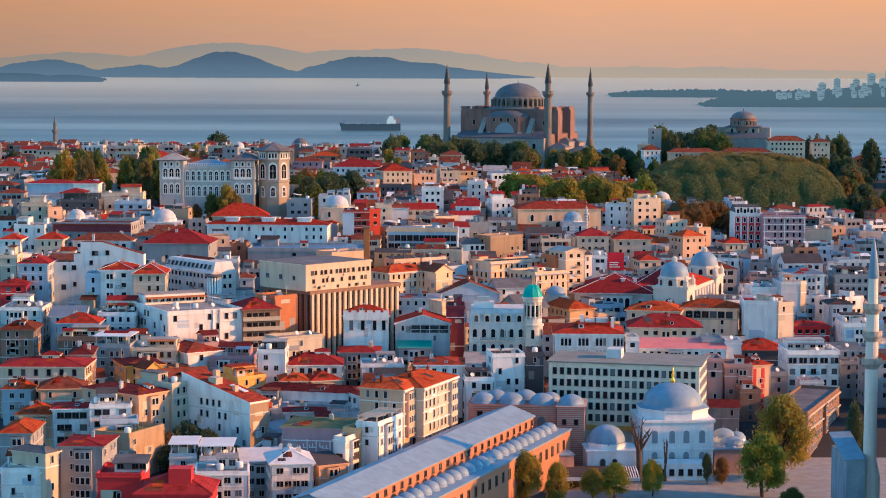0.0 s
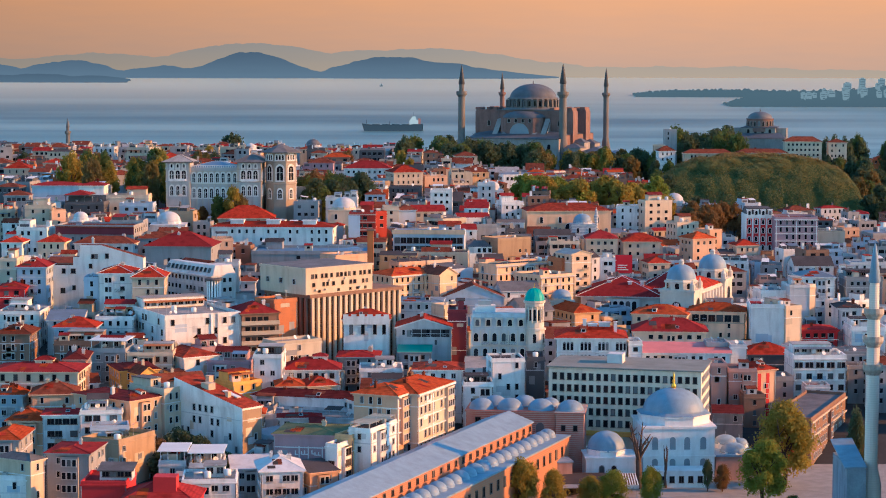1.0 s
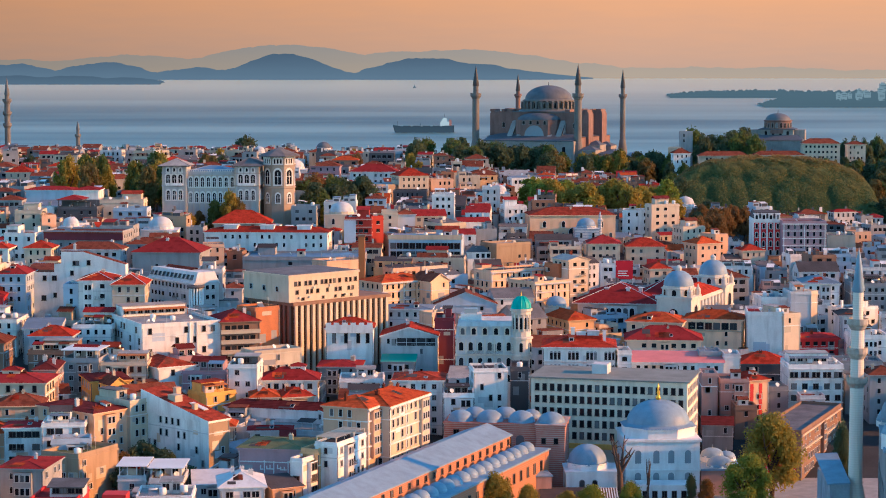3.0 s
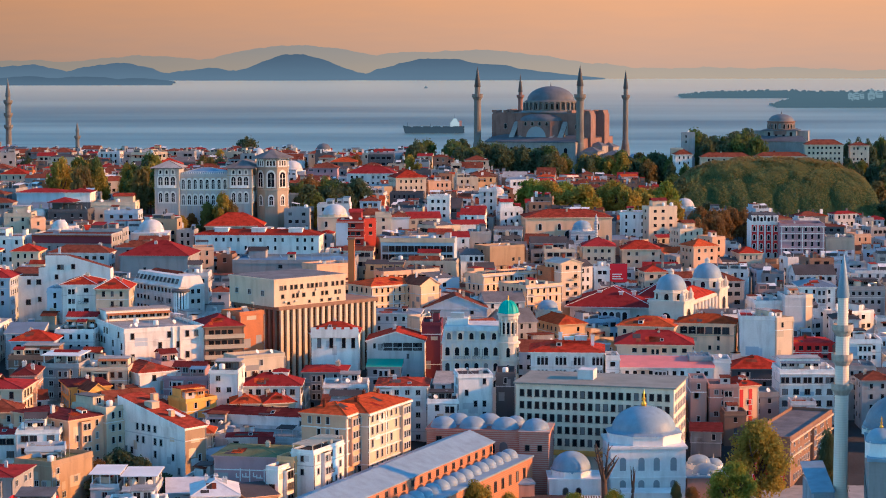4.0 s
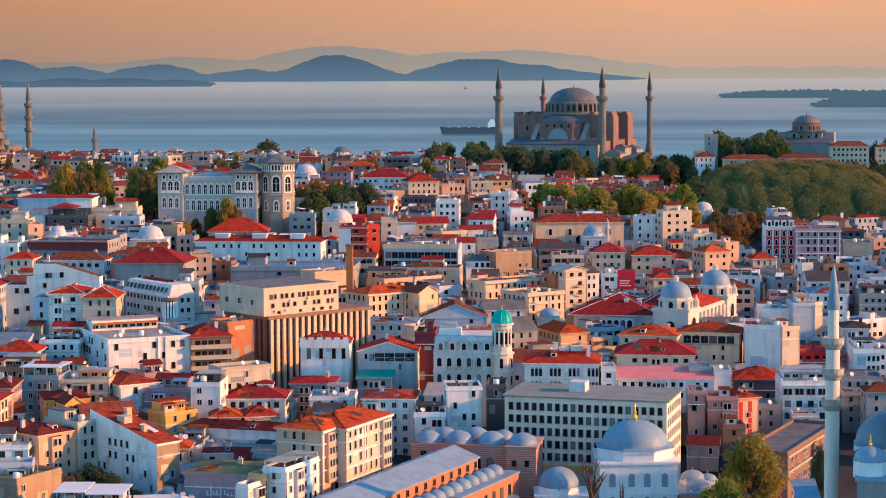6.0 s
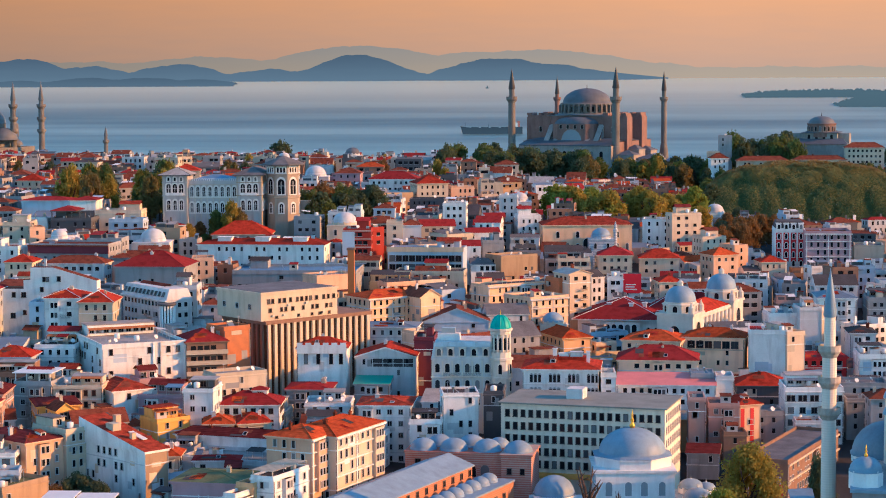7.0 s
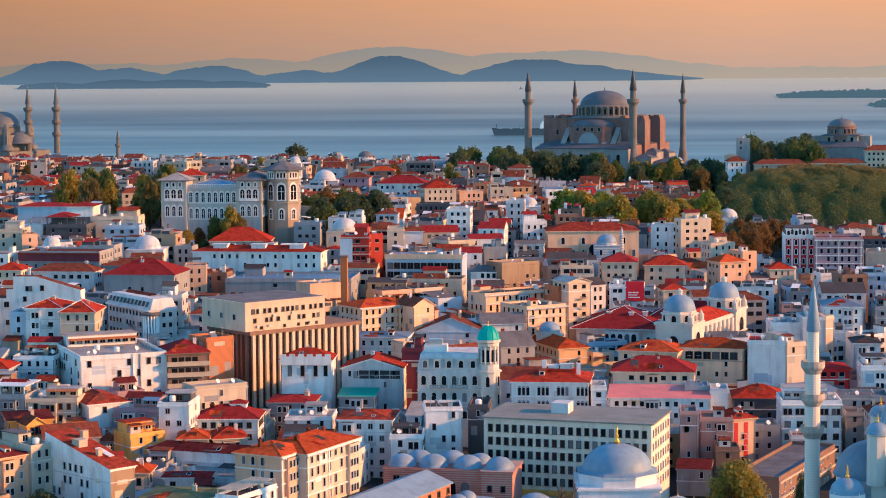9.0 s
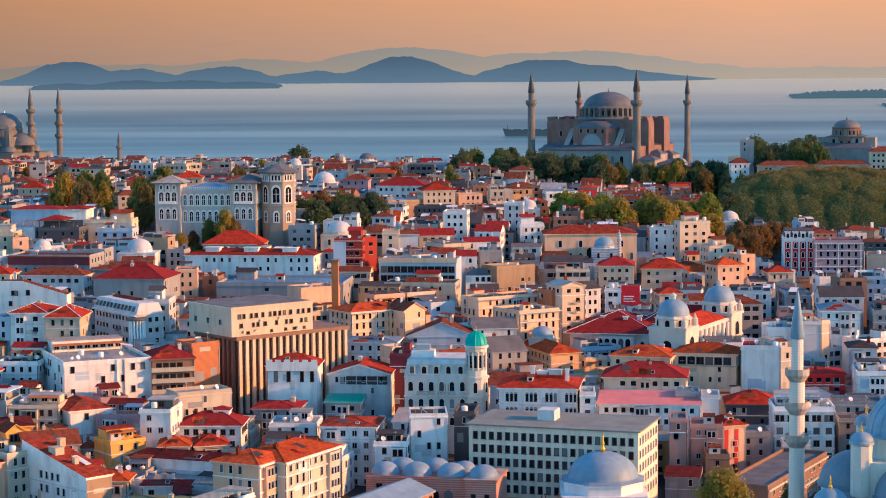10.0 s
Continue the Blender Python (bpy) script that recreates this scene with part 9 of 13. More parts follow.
far_house(179.5, 1265.7, 11.7, 13.0, 48.5, -5, "brown", "flat", "grey", 3)
far_house(-192.4, 995.9, 12.2, 8.4, 58.0, 3, "dark", "flat", "steel", 3)
far_house(-111.8, 1232.7, 8.8, 9.5, 59.7, 2, "grey", "flat", "old", 5)
far_house(-37.4, 1053.7, 11.4, 12.5, 55.2, 1, "yellow", "hip", "crimson", 3)
far_house(19.6, 1043.4, 9.4, 10.7, 50.6, 1, "white", "hip", "old", 2)
far_house(35.4, 1065.6, 9.1, 11.1, 53.7, -3, "grey", "gable", "old", 4)
far_house(-145.5, 1251.7, 7.7, 10.8, 59.4, -2, "brown", "hip", "old", 5)
far_house(-86.1, 1091.5, 9.6, 9.2, 52.4, 0, "grey", "shed", "grey", 2)
far_house(-131.3, 1194.9, 13.9, 11.7, 57.7, -2, "grey", "flat", "grey", 5)
far_house(-232.7, 1140.0, 13.5, 12.2, 59.2, -4, "beige", "hip", "old", 5)
house(-49.5, 648.7, 8.8, 8.1, 33.5, 5, "grey", "flat", "grey", 3)
far_house(-284.9, 1268.9, 12.9, 10.9, 54.3, 8, "yellow", "flat", "pale", 5)
far_house(-145.2, 1300.4, 9.2, 8.6, 49.1, 0, "beige", "flat", "pale", 4)
far_house(-267.5, 1145.6, 11.1, 11.0, 59.0, 3, "pale", "gable", "old", 5)
far_house(-230.5, 1109.8, 9.0, 8.7, 58.4, 1, "pink", "hip", "orange", 4)
far_house(-225.5, 960.6, 12.5, 11.8, 59.5, -6, "grey", "shed", "dark", 4)
far_house(-148.8, 1062.7, 13.9, 11.6, 59.5, 8, "pale", "shed", "grey", 4)
far_house(-52.8, 886.4, 12.9, 10.0, 53.1, 1, "brown", "flat", "steel", 3)
far_house(-275.0, 1324.8, 7.7, 13.0, 49.2, 2, "grey", "flat", "old", 5)
far_house(-19.8, 878.9, 14.0, 11.4, 47.5, 1, "grey", "hip", "crimson", 2)
far_house(-135.5, 1126.8, 10.1, 8.2, 55.9, -1, "blue", "flat", "grey", 4)
house(58.1, 572.6, 12.2, 9.2, 19.9, 5, "beige", "flat", "dark", 3)
far_house(-210.5, 990.8, 8.9, 11.2, 59.5, 2, "pale", "hip", "old", 4)
far_house(-110.4, 1020.0, 7.9, 9.0, 58.6, 1, "rust", "hip", "orange", 4)
far_house(-113.9, 1301.8, 10.2, 11.4, 48.8, 2, "rust", "flat", "pale", 4)
far_house(-188.9, 883.9, 11.4, 12.0, 54.5, 1, "beige", "hip", "old", 2)
far_house(174.1, 812.2, 12.3, 8.1, 32.2, 2, "pale", "shed", "old", 3)
far_house(2.7, 811.4, 12.5, 9.1, 47.6, 12, "white", "gable", "crimson", 4)
far_house(192.5, 1309.3, 12.5, 11.9, 43.8, 0, "grey", "gable", "tile", 3)
far_house(-70.8, 955.3, 11.5, 8.2, 55.6, 6, "beige", "flat", "dark", 3)
far_house(-67.8, 1109.5, 9.1, 11.4, 57.4, -11, "yellow", "hip", "tile", 4)
far_house(29.9, 904.6, 10.6, 8.0, 50.0, 0, "beige", "gable", "crimson", 4)
far_house(77.0, 730.4, 10.1, 12.9, 31.1, 14, "grey", "flat", "pale", 3)
far_house(-187.1, 1048.5, 10.3, 12.8, 55.9, -3, "pale", "flat", "dark", 3)
far_house(-105.9, 712.8, 12.9, 9.6, 47.2, 1, "grey", "hip", "old", 3)
far_house(-102.1, 1056.0, 9.3, 9.1, 51.9, -1, "pale", "hip", "tile", 2)
far_house(-226.3, 1222.8, 10.2, 12.0, 60.2, -2, "grey", "gable", "tile", 5)
far_house(85.6, 891.8, 10.1, 10.8, 43.3, 38, "peach", "shed", "steel", 3)
far_house(-257.4, 1072.6, 11.0, 11.7, 63.8, 3, "grey", "hip", "old", 5)
far_house(126.7, 798.7, 9.8, 9.1, 36.2, 13, "white", "flat", "steel", 4)
far_house(13.4, 964.1, 11.8, 11.9, 52.2, 12, "pale", "hip", "orange", 3)
far_house(-12.7, 927.7, 8.2, 9.8, 49.9, 4, "grey", "shed", "grey", 2)
far_house(194.0, 909.7, 13.2, 9.7, 36.1, 3, "mauve", "flat", "grey", 3)
far_house(260.3, 1252.6, 11.0, 8.6, 47.4, -7, "pale", "hip", "old", 2)
house(84.1, 632.7, 11.7, 8.4, 21.0, 3, "beige", "flat", "old", 3)
far_house(42.6, 874.2, 13.2, 8.6, 47.6, -6, "peach", "flat", "steel", 4)
far_house(-199.4, 1012.1, 10.9, 11.2, 59.2, 4, "beige", "hip", "tile", 4)
far_house(-144.8, 981.5, 12.8, 10.4, 57.0, 9, "dark", "hip", "orange", 3)
far_house(-76.1, 1208.6, 11.8, 12.9, 56.9, 34, "pink", "shed", "pale", 5)
far_house(-163.2, 1050.8, 8.3, 10.2, 58.3, 4, "yellow", "gable", "tile", 4)
far_house(-189.6, 1065.8, 8.7, 10.5, 59.4, -3, "brown", "flat", "pale", 4)
house(145.7, 652.3, 7.8, 10.4, 24.0, -1, "pale", "flat", "grey", 4)
far_house(70.6, 1024.0, 9.4, 11.2, 49.4, -3, "brown", "gable", "crimson", 3)
far_house(-261.7, 1210.2, 9.4, 8.4, 59.0, -3, "peach", "flat", "grey", 5)
far_house(-109.1, 1094.0, 12.7, 11.5, 52.3, -1, "beige", "gable", "orange", 2)
far_house(-304.9, 1181.6, 11.3, 10.5, 59.7, -1, "grey", "gable", "old", 5)
far_house(133.5, 855.9, 13.8, 9.4, 42.7, -3, "grey", "flat", "pale", 5)
far_house(93.8, 827.6, 8.4, 10.3, 37.2, 21, "yellow", "flat", "steel", 2)
far_house(-94.8, 950.9, 13.8, 8.5, 56.8, -4, "pale", "flat", "pale", 3)
far_house(37.6, 1021.8, 8.9, 8.9, 51.5, 33, "grey", "gable", "crimson", 3)
far_house(83.5, 850.2, 8.1, 10.1, 39.4, 20, "cream", "gable", "crimson", 3)
far_house(4.0, 1026.9, 11.7, 9.2, 55.6, 14, "brown", "hip", "old", 4)
far_house(-73.8, 967.7, 13.9, 12.0, 55.0, -7, "brown", "gable", "old", 3)
far_house(116.1, 705.8, 8.3, 8.9, 25.4, 37, "grey", "hip", "orange", 2)
far_house(19.2, 1059.9, 12.0, 11.0, 52.0, -2, "pale", "flat", "pale", 3)
far_house(-193.0, 1030.1, 10.6, 12.8, 57.3, 0, "peach", "flat", "dark", 3)
far_house(-78.9, 1276.7, 11.7, 12.0, 56.0, 12, "grey", "flat", "dark", 5)
far_house(-217.5, 1106.4, 11.3, 11.6, 63.0, -1, "grey", "hip", "old", 5)
far_house(-54.1, 1034.2, 7.7, 8.8, 55.9, 2, "grey", "shed", "steel", 3)
far_house(154.0, 937.4, 8.9, 9.8, 41.8, 12, "beige", "hip", "orange", 3)
far_house(-98.2, 969.8, 7.5, 12.1, 56.2, 8, "beige", "hip", "old", 3)
far_house(-148.7, 1015.8, 9.2, 11.2, 56.6, 8, "pale", "hip", "crimson", 3)
far_house(-176.0, 843.9, 13.0, 8.9, 59.4, -4, "blue", "flat", "old", 4)
far_house(-170.6, 987.7, 12.5, 10.8, 58.0, 8, "brown", "hip", "old", 3)
far_house(126.6, 1264.1, 7.7, 12.8, 48.0, 1, "grey", "flat", "grey", 3)
house(-49.7, 516.6, 8.7, 10.5, 20.9, -4, "grey", "flat", "old", 2, near=True)
far_house(-142.8, 1105.9, 8.8, 9.1, 58.5, -2, "beige", "hip", "old", 4)
far_house(-169.2, 1284.2, 10.0, 12.9, 51.0, 8, "beige", "flat", "grey", 4)
far_house(132.1, 779.8, 9.1, 11.5, 37.6, 12, "brown", "flat", "old", 5)
far_house(7.2, 764.7, 9.8, 11.7, 40.0, 6, "white", "gable", "grey", 3)
far_house(-102.8, 673.3, 12.9, 9.4, 40.5, -5, "grey", "flat", "grey", 3)
far_house(-136.5, 1085.2, 13.8, 11.3, 56.9, 0, "beige", "shed", "pale", 4)
far_house(-51.8, 961.4, 10.9, 8.3, 53.1, -2, "brown", "flat", "grey", 2)
far_house(-52.9, 939.1, 7.9, 11.9, 54.2, -4, "brown", "flat", "pale", 3)
far_house(75.3, 765.1, 9.6, 11.6, 34.6, -7, "pale", "shed", "dark", 3)
far_house(-126.8, 1068.4, 9.4, 10.3, 57.2, -8, "white", "flat", "dark", 4)
far_house(-105.8, 884.7, 8.4, 11.1, 55.1, -6, "dark", "hip", "old", 3)
far_house(-324.1, 1269.8, 9.9, 9.5, 54.2, -0, "beige", "hip", "old", 5)
far_house(-75.6, 1088.4, 8.1, 8.4, 61.0, 0, "blue", "hip", "old", 5)
far_house(138.5, 705.6, 10.2, 8.2, 24.9, 38, "yellow", "hip", "orange", 3)
far_house(148.3, 819.7, 9.1, 8.2, 34.6, -2, "pale", "flat", "grey", 3)
far_house(235.5, 1277.2, 12.3, 10.3, 46.2, -0, "pale", "flat", "pale", 3)
far_house(-306.0, 1235.0, 12.0, 9.4, 55.4, 37, "yellow", "gable", "old", 4)
far_house(26.4, 747.4, 11.2, 9.3, 36.9, 5, "pale", "shed", "dark", 3)
far_house(67.0, 1075.1, 8.5, 10.5, 52.2, 4, "yellow", "hip", "tile", 4)
house(-48.7, 568.9, 8.2, 8.3, 23.6, 38, "rust", "flat", "grey", 2, near=True)
far_house(-200.4, 915.0, 8.2, 12.5, 55.6, -3, "pale", "flat", "steel", 2)
far_house(-39.5, 1075.5, 8.6, 10.1, 57.8, 1, "beige", "flat", "dark", 4)
far_house(-15.3, 824.6, 13.2, 8.4, 49.0, 12, "beige", "gable", "crimson", 3)
far_house(-64.3, 767.2, 9.0, 11.4, 46.9, -2, "white", "flat", "steel", 3)
far_house(-218.8, 978.5, 9.2, 10.2, 58.0, -0, "grey", "flat", "dark", 3)
far_house(-255.2, 1149.8, 9.0, 9.7, 58.9, 2, "pale", "hip", "crimson", 5)
far_house(188.2, 1240.1, 9.3, 8.7, 50.1, -1, "beige", "flat", "grey", 3)
far_house(-0.9, 1096.2, 11.9, 12.9, 59.4, 4, "beige", "hip", "old", 5)
far_house(-113.1, 1119.8, 8.6, 12.0, 59.3, 0, "peach", "flat", "grey", 5)
far_house(-181.7, 1180.2, 10.3, 8.9, 56.7, -3, "grey", "shed", "grey", 4)
far_house(41.9, 908.3, 13.1, 12.3, 45.8, -0, "blue", "flat", "dark", 3)
far_house(-205.2, 1097.0, 12.7, 8.3, 60.2, -0, "pale", "gable", "tile", 5)
house(-112.1, 605.8, 11.8, 11.1, 34.1, -6, "beige", "flat", "steel", 2)
far_house(-37.0, 893.0, 8.0, 12.8, 54.2, -3, "blue", "flat", "dark", 3)
far_house(128.0, 1319.5, 10.6, 9.8, 44.5, 1, "grey", "gable", "old", 4)
far_house(-123.3, 1100.8, 10.0, 8.1, 59.9, -12, "grey", "hip", "old", 5)
far_house(130.1, 689.8, 13.7, 8.7, 28.5, 33, "white", "flat", "grey", 4)
far_house(-34.3, 877.4, 11.8, 11.8, 47.8, 1, "cream", "hip", "orange", 1)
far_house(141.3, 1248.7, 12.2, 10.3, 47.9, 7, "grey", "hip", "tile", 2)
far_house(-1.8, 916.4, 8.8, 9.6, 51.1, -1, "brown", "flat", "pale", 3)
far_house(260.2, 1285.0, 11.5, 10.5, 47.9, -2, "peach", "flat", "dark", 4)
far_house(-156.4, 962.7, 8.4, 10.4, 58.0, -9, "beige", "flat", "dark", 3)
far_house(181.7, 875.4, 12.4, 8.2, 38.8, 18, "white", "flat", "grey", 4)
far_house(-107.2, 1178.2, 13.7, 10.3, 56.4, -0, "grey", "gable", "tile", 4)
far_house(-210.1, 1322.7, 8.1, 11.3, 48.0, 1, "cream", "flat", "grey", 5)
far_house(-31.6, 1005.6, 8.8, 10.1, 57.6, -3, "white", "hip", "old", 4)
far_house(48.5, 1078.6, 7.9, 12.1, 49.3, 34, "grey", "gable", "old", 2)
far_house(-59.4, 1079.3, 7.6, 8.3, 56.0, -5, "beige", "hip", "crimson", 4)
far_house(-198.8, 1120.0, 12.9, 8.7, 56.1, 10, "peach", "flat", "pale", 4)
far_house(-67.2, 1063.8, 13.2, 12.1, 59.9, 2, "brown", "hip", "orange", 5)
far_house(-9.6, 733.9, 10.3, 11.5, 39.0, 0, "yellow", "gable", "old", 3)
far_house(-35.3, 858.2, 8.8, 12.8, 51.8, 0, "white", "gable", "orange", 3)
far_house(-159.1, 820.6, 7.5, 9.5, 52.8, 3, "beige", "gable", "old", 2)
far_house(-154.9, 730.8, 13.4, 8.4, 47.1, -3, "pale", "hip", "crimson", 2)
far_house(16.9, 1074.1, 8.4, 10.1, 52.9, 1, "white", "shed", "old", 3)
far_house(-36.6, 665.1, 13.2, 8.9, 34.3, 36, "yellow", "hip", "old", 3)
far_house(154.2, 748.9, 8.9, 9.7, 32.3, 1, "peach", "gable", "tile", 4)
far_house(164.0, 1277.1, 12.9, 12.8, 47.4, 3, "beige", "flat", "dark", 3)
far_house(-67.7, 1163.8, 12.2, 12.7, 59.3, 8, "grey", "hip", "orange", 5)
far_house(-245.7, 1322.6, 9.8, 10.0, 49.5, 3, "yellow", "hip", "old", 5)
far_house(-8.3, 1085.7, 11.6, 8.5, 56.8, -9, "pale", "gable", "old", 4)
house(57.8, 615.5, 13.1, 8.9, 20.2, -3, "cream", "flat", "pale", 3)
far_house(-224.7, 1066.6, 10.7, 12.7, 57.4, 0, "brown", "hip", "old", 4)
far_house(104.4, 721.0, 8.1, 9.0, 28.3, 4, "white", "flat", "steel", 3)
house(37.1, 569.0, 7.8, 10.0, 18.8, -0, "blue", "hip", "tile", 3)
far_house(-189.9, 1093.4, 11.4, 8.2, 63.3, -2, "pale", "flat", "pale", 5)
far_house(-130.2, 685.8, 13.5, 9.9, 41.5, 2, "yellow", "flat", "pale", 2)
far_house(229.2, 1313.8, 9.2, 11.8, 44.8, 35, "grey", "hip", "crimson", 4)
far_house(-176.4, 1242.4, 12.7, 9.9, 56.7, 33, "rust", "hip", "old", 5)
far_house(-70.7, 1149.3, 10.1, 8.2, 59.6, 3, "grey", "gable", "orange", 5)
far_house(35.4, 1041.5, 8.2, 10.8, 53.8, -3, "grey", "hip", "orange", 4)
far_house(-251.7, 1282.5, 9.4, 11.0, 55.8, -2, "beige", "hip", "tile", 5)
far_house(-58.6, 1311.8, 8.4, 8.4, 45.3, 1, "grey", "hip", "old", 4)
far_house(-82.5, 995.3, 12.1, 8.8, 54.1, 4, "pale", "hip", "old", 2)
far_house(-232.7, 1193.7, 8.6, 12.5, 59.4, 1, "pale", "gable", "old", 5)
far_house(-225.4, 997.5, 7.5, 8.7, 58.0, -3, "pale", "hip", "crimson", 3)
far_house(-220.7, 1086.5, 9.4, 11.2, 61.9, 1, "yellow", "gable", "crimson", 5)
far_house(-190.5, 1108.0, 9.6, 11.6, 56.4, -2, "beige", "hip", "old", 4)
far_house(-272.3, 1253.2, 11.4, 11.6, 56.2, -3, "beige", "hip", "crimson", 5)
far_house(121.2, 1291.2, 12.4, 12.9, 47.6, -2, "pale", "flat", "pale", 4)
far_house(165.6, 940.2, 11.6, 8.9, 42.7, 19, "pale", "hip", "crimson", 4)
far_house(101.9, 775.7, 10.4, 8.6, 33.6, 23, "grey", "flat", "grey", 3)
far_house(-96.6, 1124.9, 13.4, 11.3, 50.8, -2, "pink", "flat", "steel", 2)
far_house(-110.5, 1266.4, 8.1, 8.8, 52.9, -1, "blue", "hip", "old", 4)
far_house(268.3, 1309.1, 9.7, 9.4, 43.8, -3, "grey", "flat", "pale", 3)
far_house(-33.6, 777.7, 10.0, 10.8, 45.7, 33, "yellow", "flat", "dark", 3)
far_house(-198.5, 1234.9, 8.7, 12.1, 53.4, -3, "grey", "gable", "old", 4)
far_house(141.4, 744.5, 7.6, 9.0, 31.2, 3, "dark", "flat", "grey", 4)
far_house(-310.7, 1199.4, 11.6, 10.5, 60.7, -3, "grey", "flat", "grey", 5)
far_house(51.5, 1101.6, 11.0, 9.6, 49.0, 35, "yellow", "flat", "grey", 2)
far_house(-98.1, 1304.7, 8.9, 10.0, 53.0, -9, "grey", "flat", "old", 5)
far_house(-152.4, 1113.4, 9.1, 11.0, 62.8, 3, "grey", "flat", "steel", 5)
far_house(-248.1, 1161.6, 13.6, 11.2, 58.6, -1, "yellow", "hip", "orange", 5)
far_house(3.1, 841.8, 11.1, 8.7, 48.1, -2, "grey", "gable", "crimson", 3)
house(-122.0, 639.7, 11.8, 8.7, 45.7, 1, "brown", "shed", "old", 5)
far_house(26.7, 1102.0, 9.1, 12.8, 51.2, -2, "pale", "hip", "tile", 3)
far_house(-266.1, 1312.6, 11.5, 8.1, 52.2, 0, "beige", "flat", "dark", 5)
far_house(-135.4, 753.8, 13.1, 9.8, 50.6, 21, "white", "flat", "grey", 2)
far_house(-193.9, 928.2, 8.1, 12.9, 52.9, -2, "beige", "hip", "old", 2)
far_house(-128.7, 1235.5, 12.8, 8.2, 56.8, -8, "blue", "flat", "pale", 5)
far_house(140.9, 756.5, 8.3, 9.2, 32.0, -3, "white", "flat", "pale", 4)
far_house(-242.7, 1181.2, 8.3, 10.4, 58.2, -1, "grey", "flat", "pale", 5)
house(46.7, 653.0, 12.1, 9.4, 22.8, 26, "yellow", "flat", "pale", 2)
far_house(50.5, 806.3, 12.5, 8.4, 38.9, 6, "beige", "shed", "grey", 3)
far_house(-31.9, 683.8, 14.0, 12.3, 36.4, 33, "cream", "flat", "grey", 3)
far_house(147.6, 692.1, 9.2, 9.3, 24.0, 31, "white", "flat", "dark", 3)
far_house(-93.3, 872.9, 8.4, 12.4, 60.5, -2, "pale", "flat", "pale", 5)
far_house(-43.8, 1221.7, 8.3, 10.6, 59.3, 1, "pale", "flat", "pale", 5)
far_house(79.3, 1052.3, 13.7, 9.6, 49.3, 38, "brown", "flat", "pale", 3)
far_house(-104.1, 850.2, 9.3, 12.8, 57.8, -1, "grey", "flat", "grey", 4)
far_house(-104.3, 916.3, 13.8, 12.9, 56.0, 14, "brown", "flat", "dark", 3)
far_house(-226.8, 1210.1, 9.5, 9.7, 57.5, -1, "yellow", "hip", "orange", 5)
far_house(-130.9, 1218.7, 13.9, 12.3, 55.7, -1, "beige", "flat", "pale", 4)
far_house(178.0, 943.0, 8.2, 10.0, 40.3, -8, "pale", "hip", "crimson", 3)
far_house(82.4, 817.4, 12.2, 9.2, 36.4, 31, "pale", "gable", "orange", 3)
far_house(-266.4, 1127.4, 8.3, 11.9, 62.5, -5, "beige", "hip", "orange", 5)
far_house(-90.9, 922.7, 11.7, 12.7, 56.6, 10, "yellow", "hip", "tile", 3)
far_house(-15.0, 711.2, 10.7, 9.3, 38.7, 35, "peach", "shed", "dark", 3)
far_house(196.5, 1327.8, 10.6, 8.3, 40.8, 2, "grey", "hip", "tile", 3)
house(-63.9, 606.5, 7.9, 12.4, 34.9, 32, "pale", "flat", "pale", 4)
far_house(-54.4, 1019.0, 7.8, 8.5, 57.7, 2, "rust", "flat", "old", 4)
house(138.9, 626.7, 9.7, 9.3, 20.5, 33, "white", "flat", "steel", 3)
far_house(47.0, 1058.9, 12.0, 8.8, 49.1, -0, "yellow", "gable", "tile", 2)
far_house(-346.2, 1305.2, 11.2, 12.3, 50.1, 3, "beige", "gable", "crimson", 5)
far_house(-72.7, 1184.9, 13.3, 11.3, 55.9, -2, "pale", "hip", "old", 4)
far_house(-250.0, 1059.7, 9.5, 8.2, 56.6, 0, "yellow", "shed", "grey", 3)
house(-42.9, 576.2, 8.3, 9.4, 22.7, 6, "cream", "flat", "dark", 1, near=True)
far_house(-134.4, 1017.2, 9.3, 9.9, 59.0, 3, "pale", "hip", "crimson", 4)
far_house(-144.7, 1232.6, 12.8, 10.1, 58.4, -2, "pale", "hip", "crimson", 5)
house(87.5, 605.6, 8.0, 9.2, 14.9, -3, "white", "hip", "crimson", 2)
house(-62.7, 624.7, 9.6, 10.0, 35.3, 10, "pale", "flat", "grey", 4)
far_house(-17.1, 1060.8, 10.1, 10.8, 55.7, -3, "grey", "flat", "grey", 4)
far_house(-9.3, 941.0, 12.7, 8.2, 49.9, 15, "pale", "flat", "grey", 2)
far_house(183.3, 823.2, 10.4, 12.4, 36.9, -4, "pale", "flat", "steel", 5)
far_house(212.9, 1268.5, 11.1, 10.7, 48.1, -1, "beige", "hip", "old", 3)
far_house(7.4, 1058.0, 8.9, 8.1, 53.5, 3, "blue", "flat", "old", 3)
far_house(90.7, 775.8, 8.9, 8.4, 32.8, 22, "cream", "shed", "pale", 2)
far_house(-188.3, 831.8, 10.8, 9.1, 60.0, 1, "white", "flat", "steel", 4)
far_house(-73.5, 914.4, 11.8, 11.2, 55.0, -9, "yellow", "hip", "old", 3)
far_house(-161.3, 1128.9, 7.8, 12.8, 59.4, 37, "pale", "hip", "crimson", 5)
far_house(-1.4, 980.1, 10.0, 8.2, 56.1, 12, "beige", "flat", "dark", 4)
far_house(37.0, 775.5, 11.3, 10.3, 40.7, 5, "cream", "flat", "grey", 4)
far_house(-115.6, 1323.4, 9.8, 9.9, 46.3, -4, "white", "gable", "old", 4)
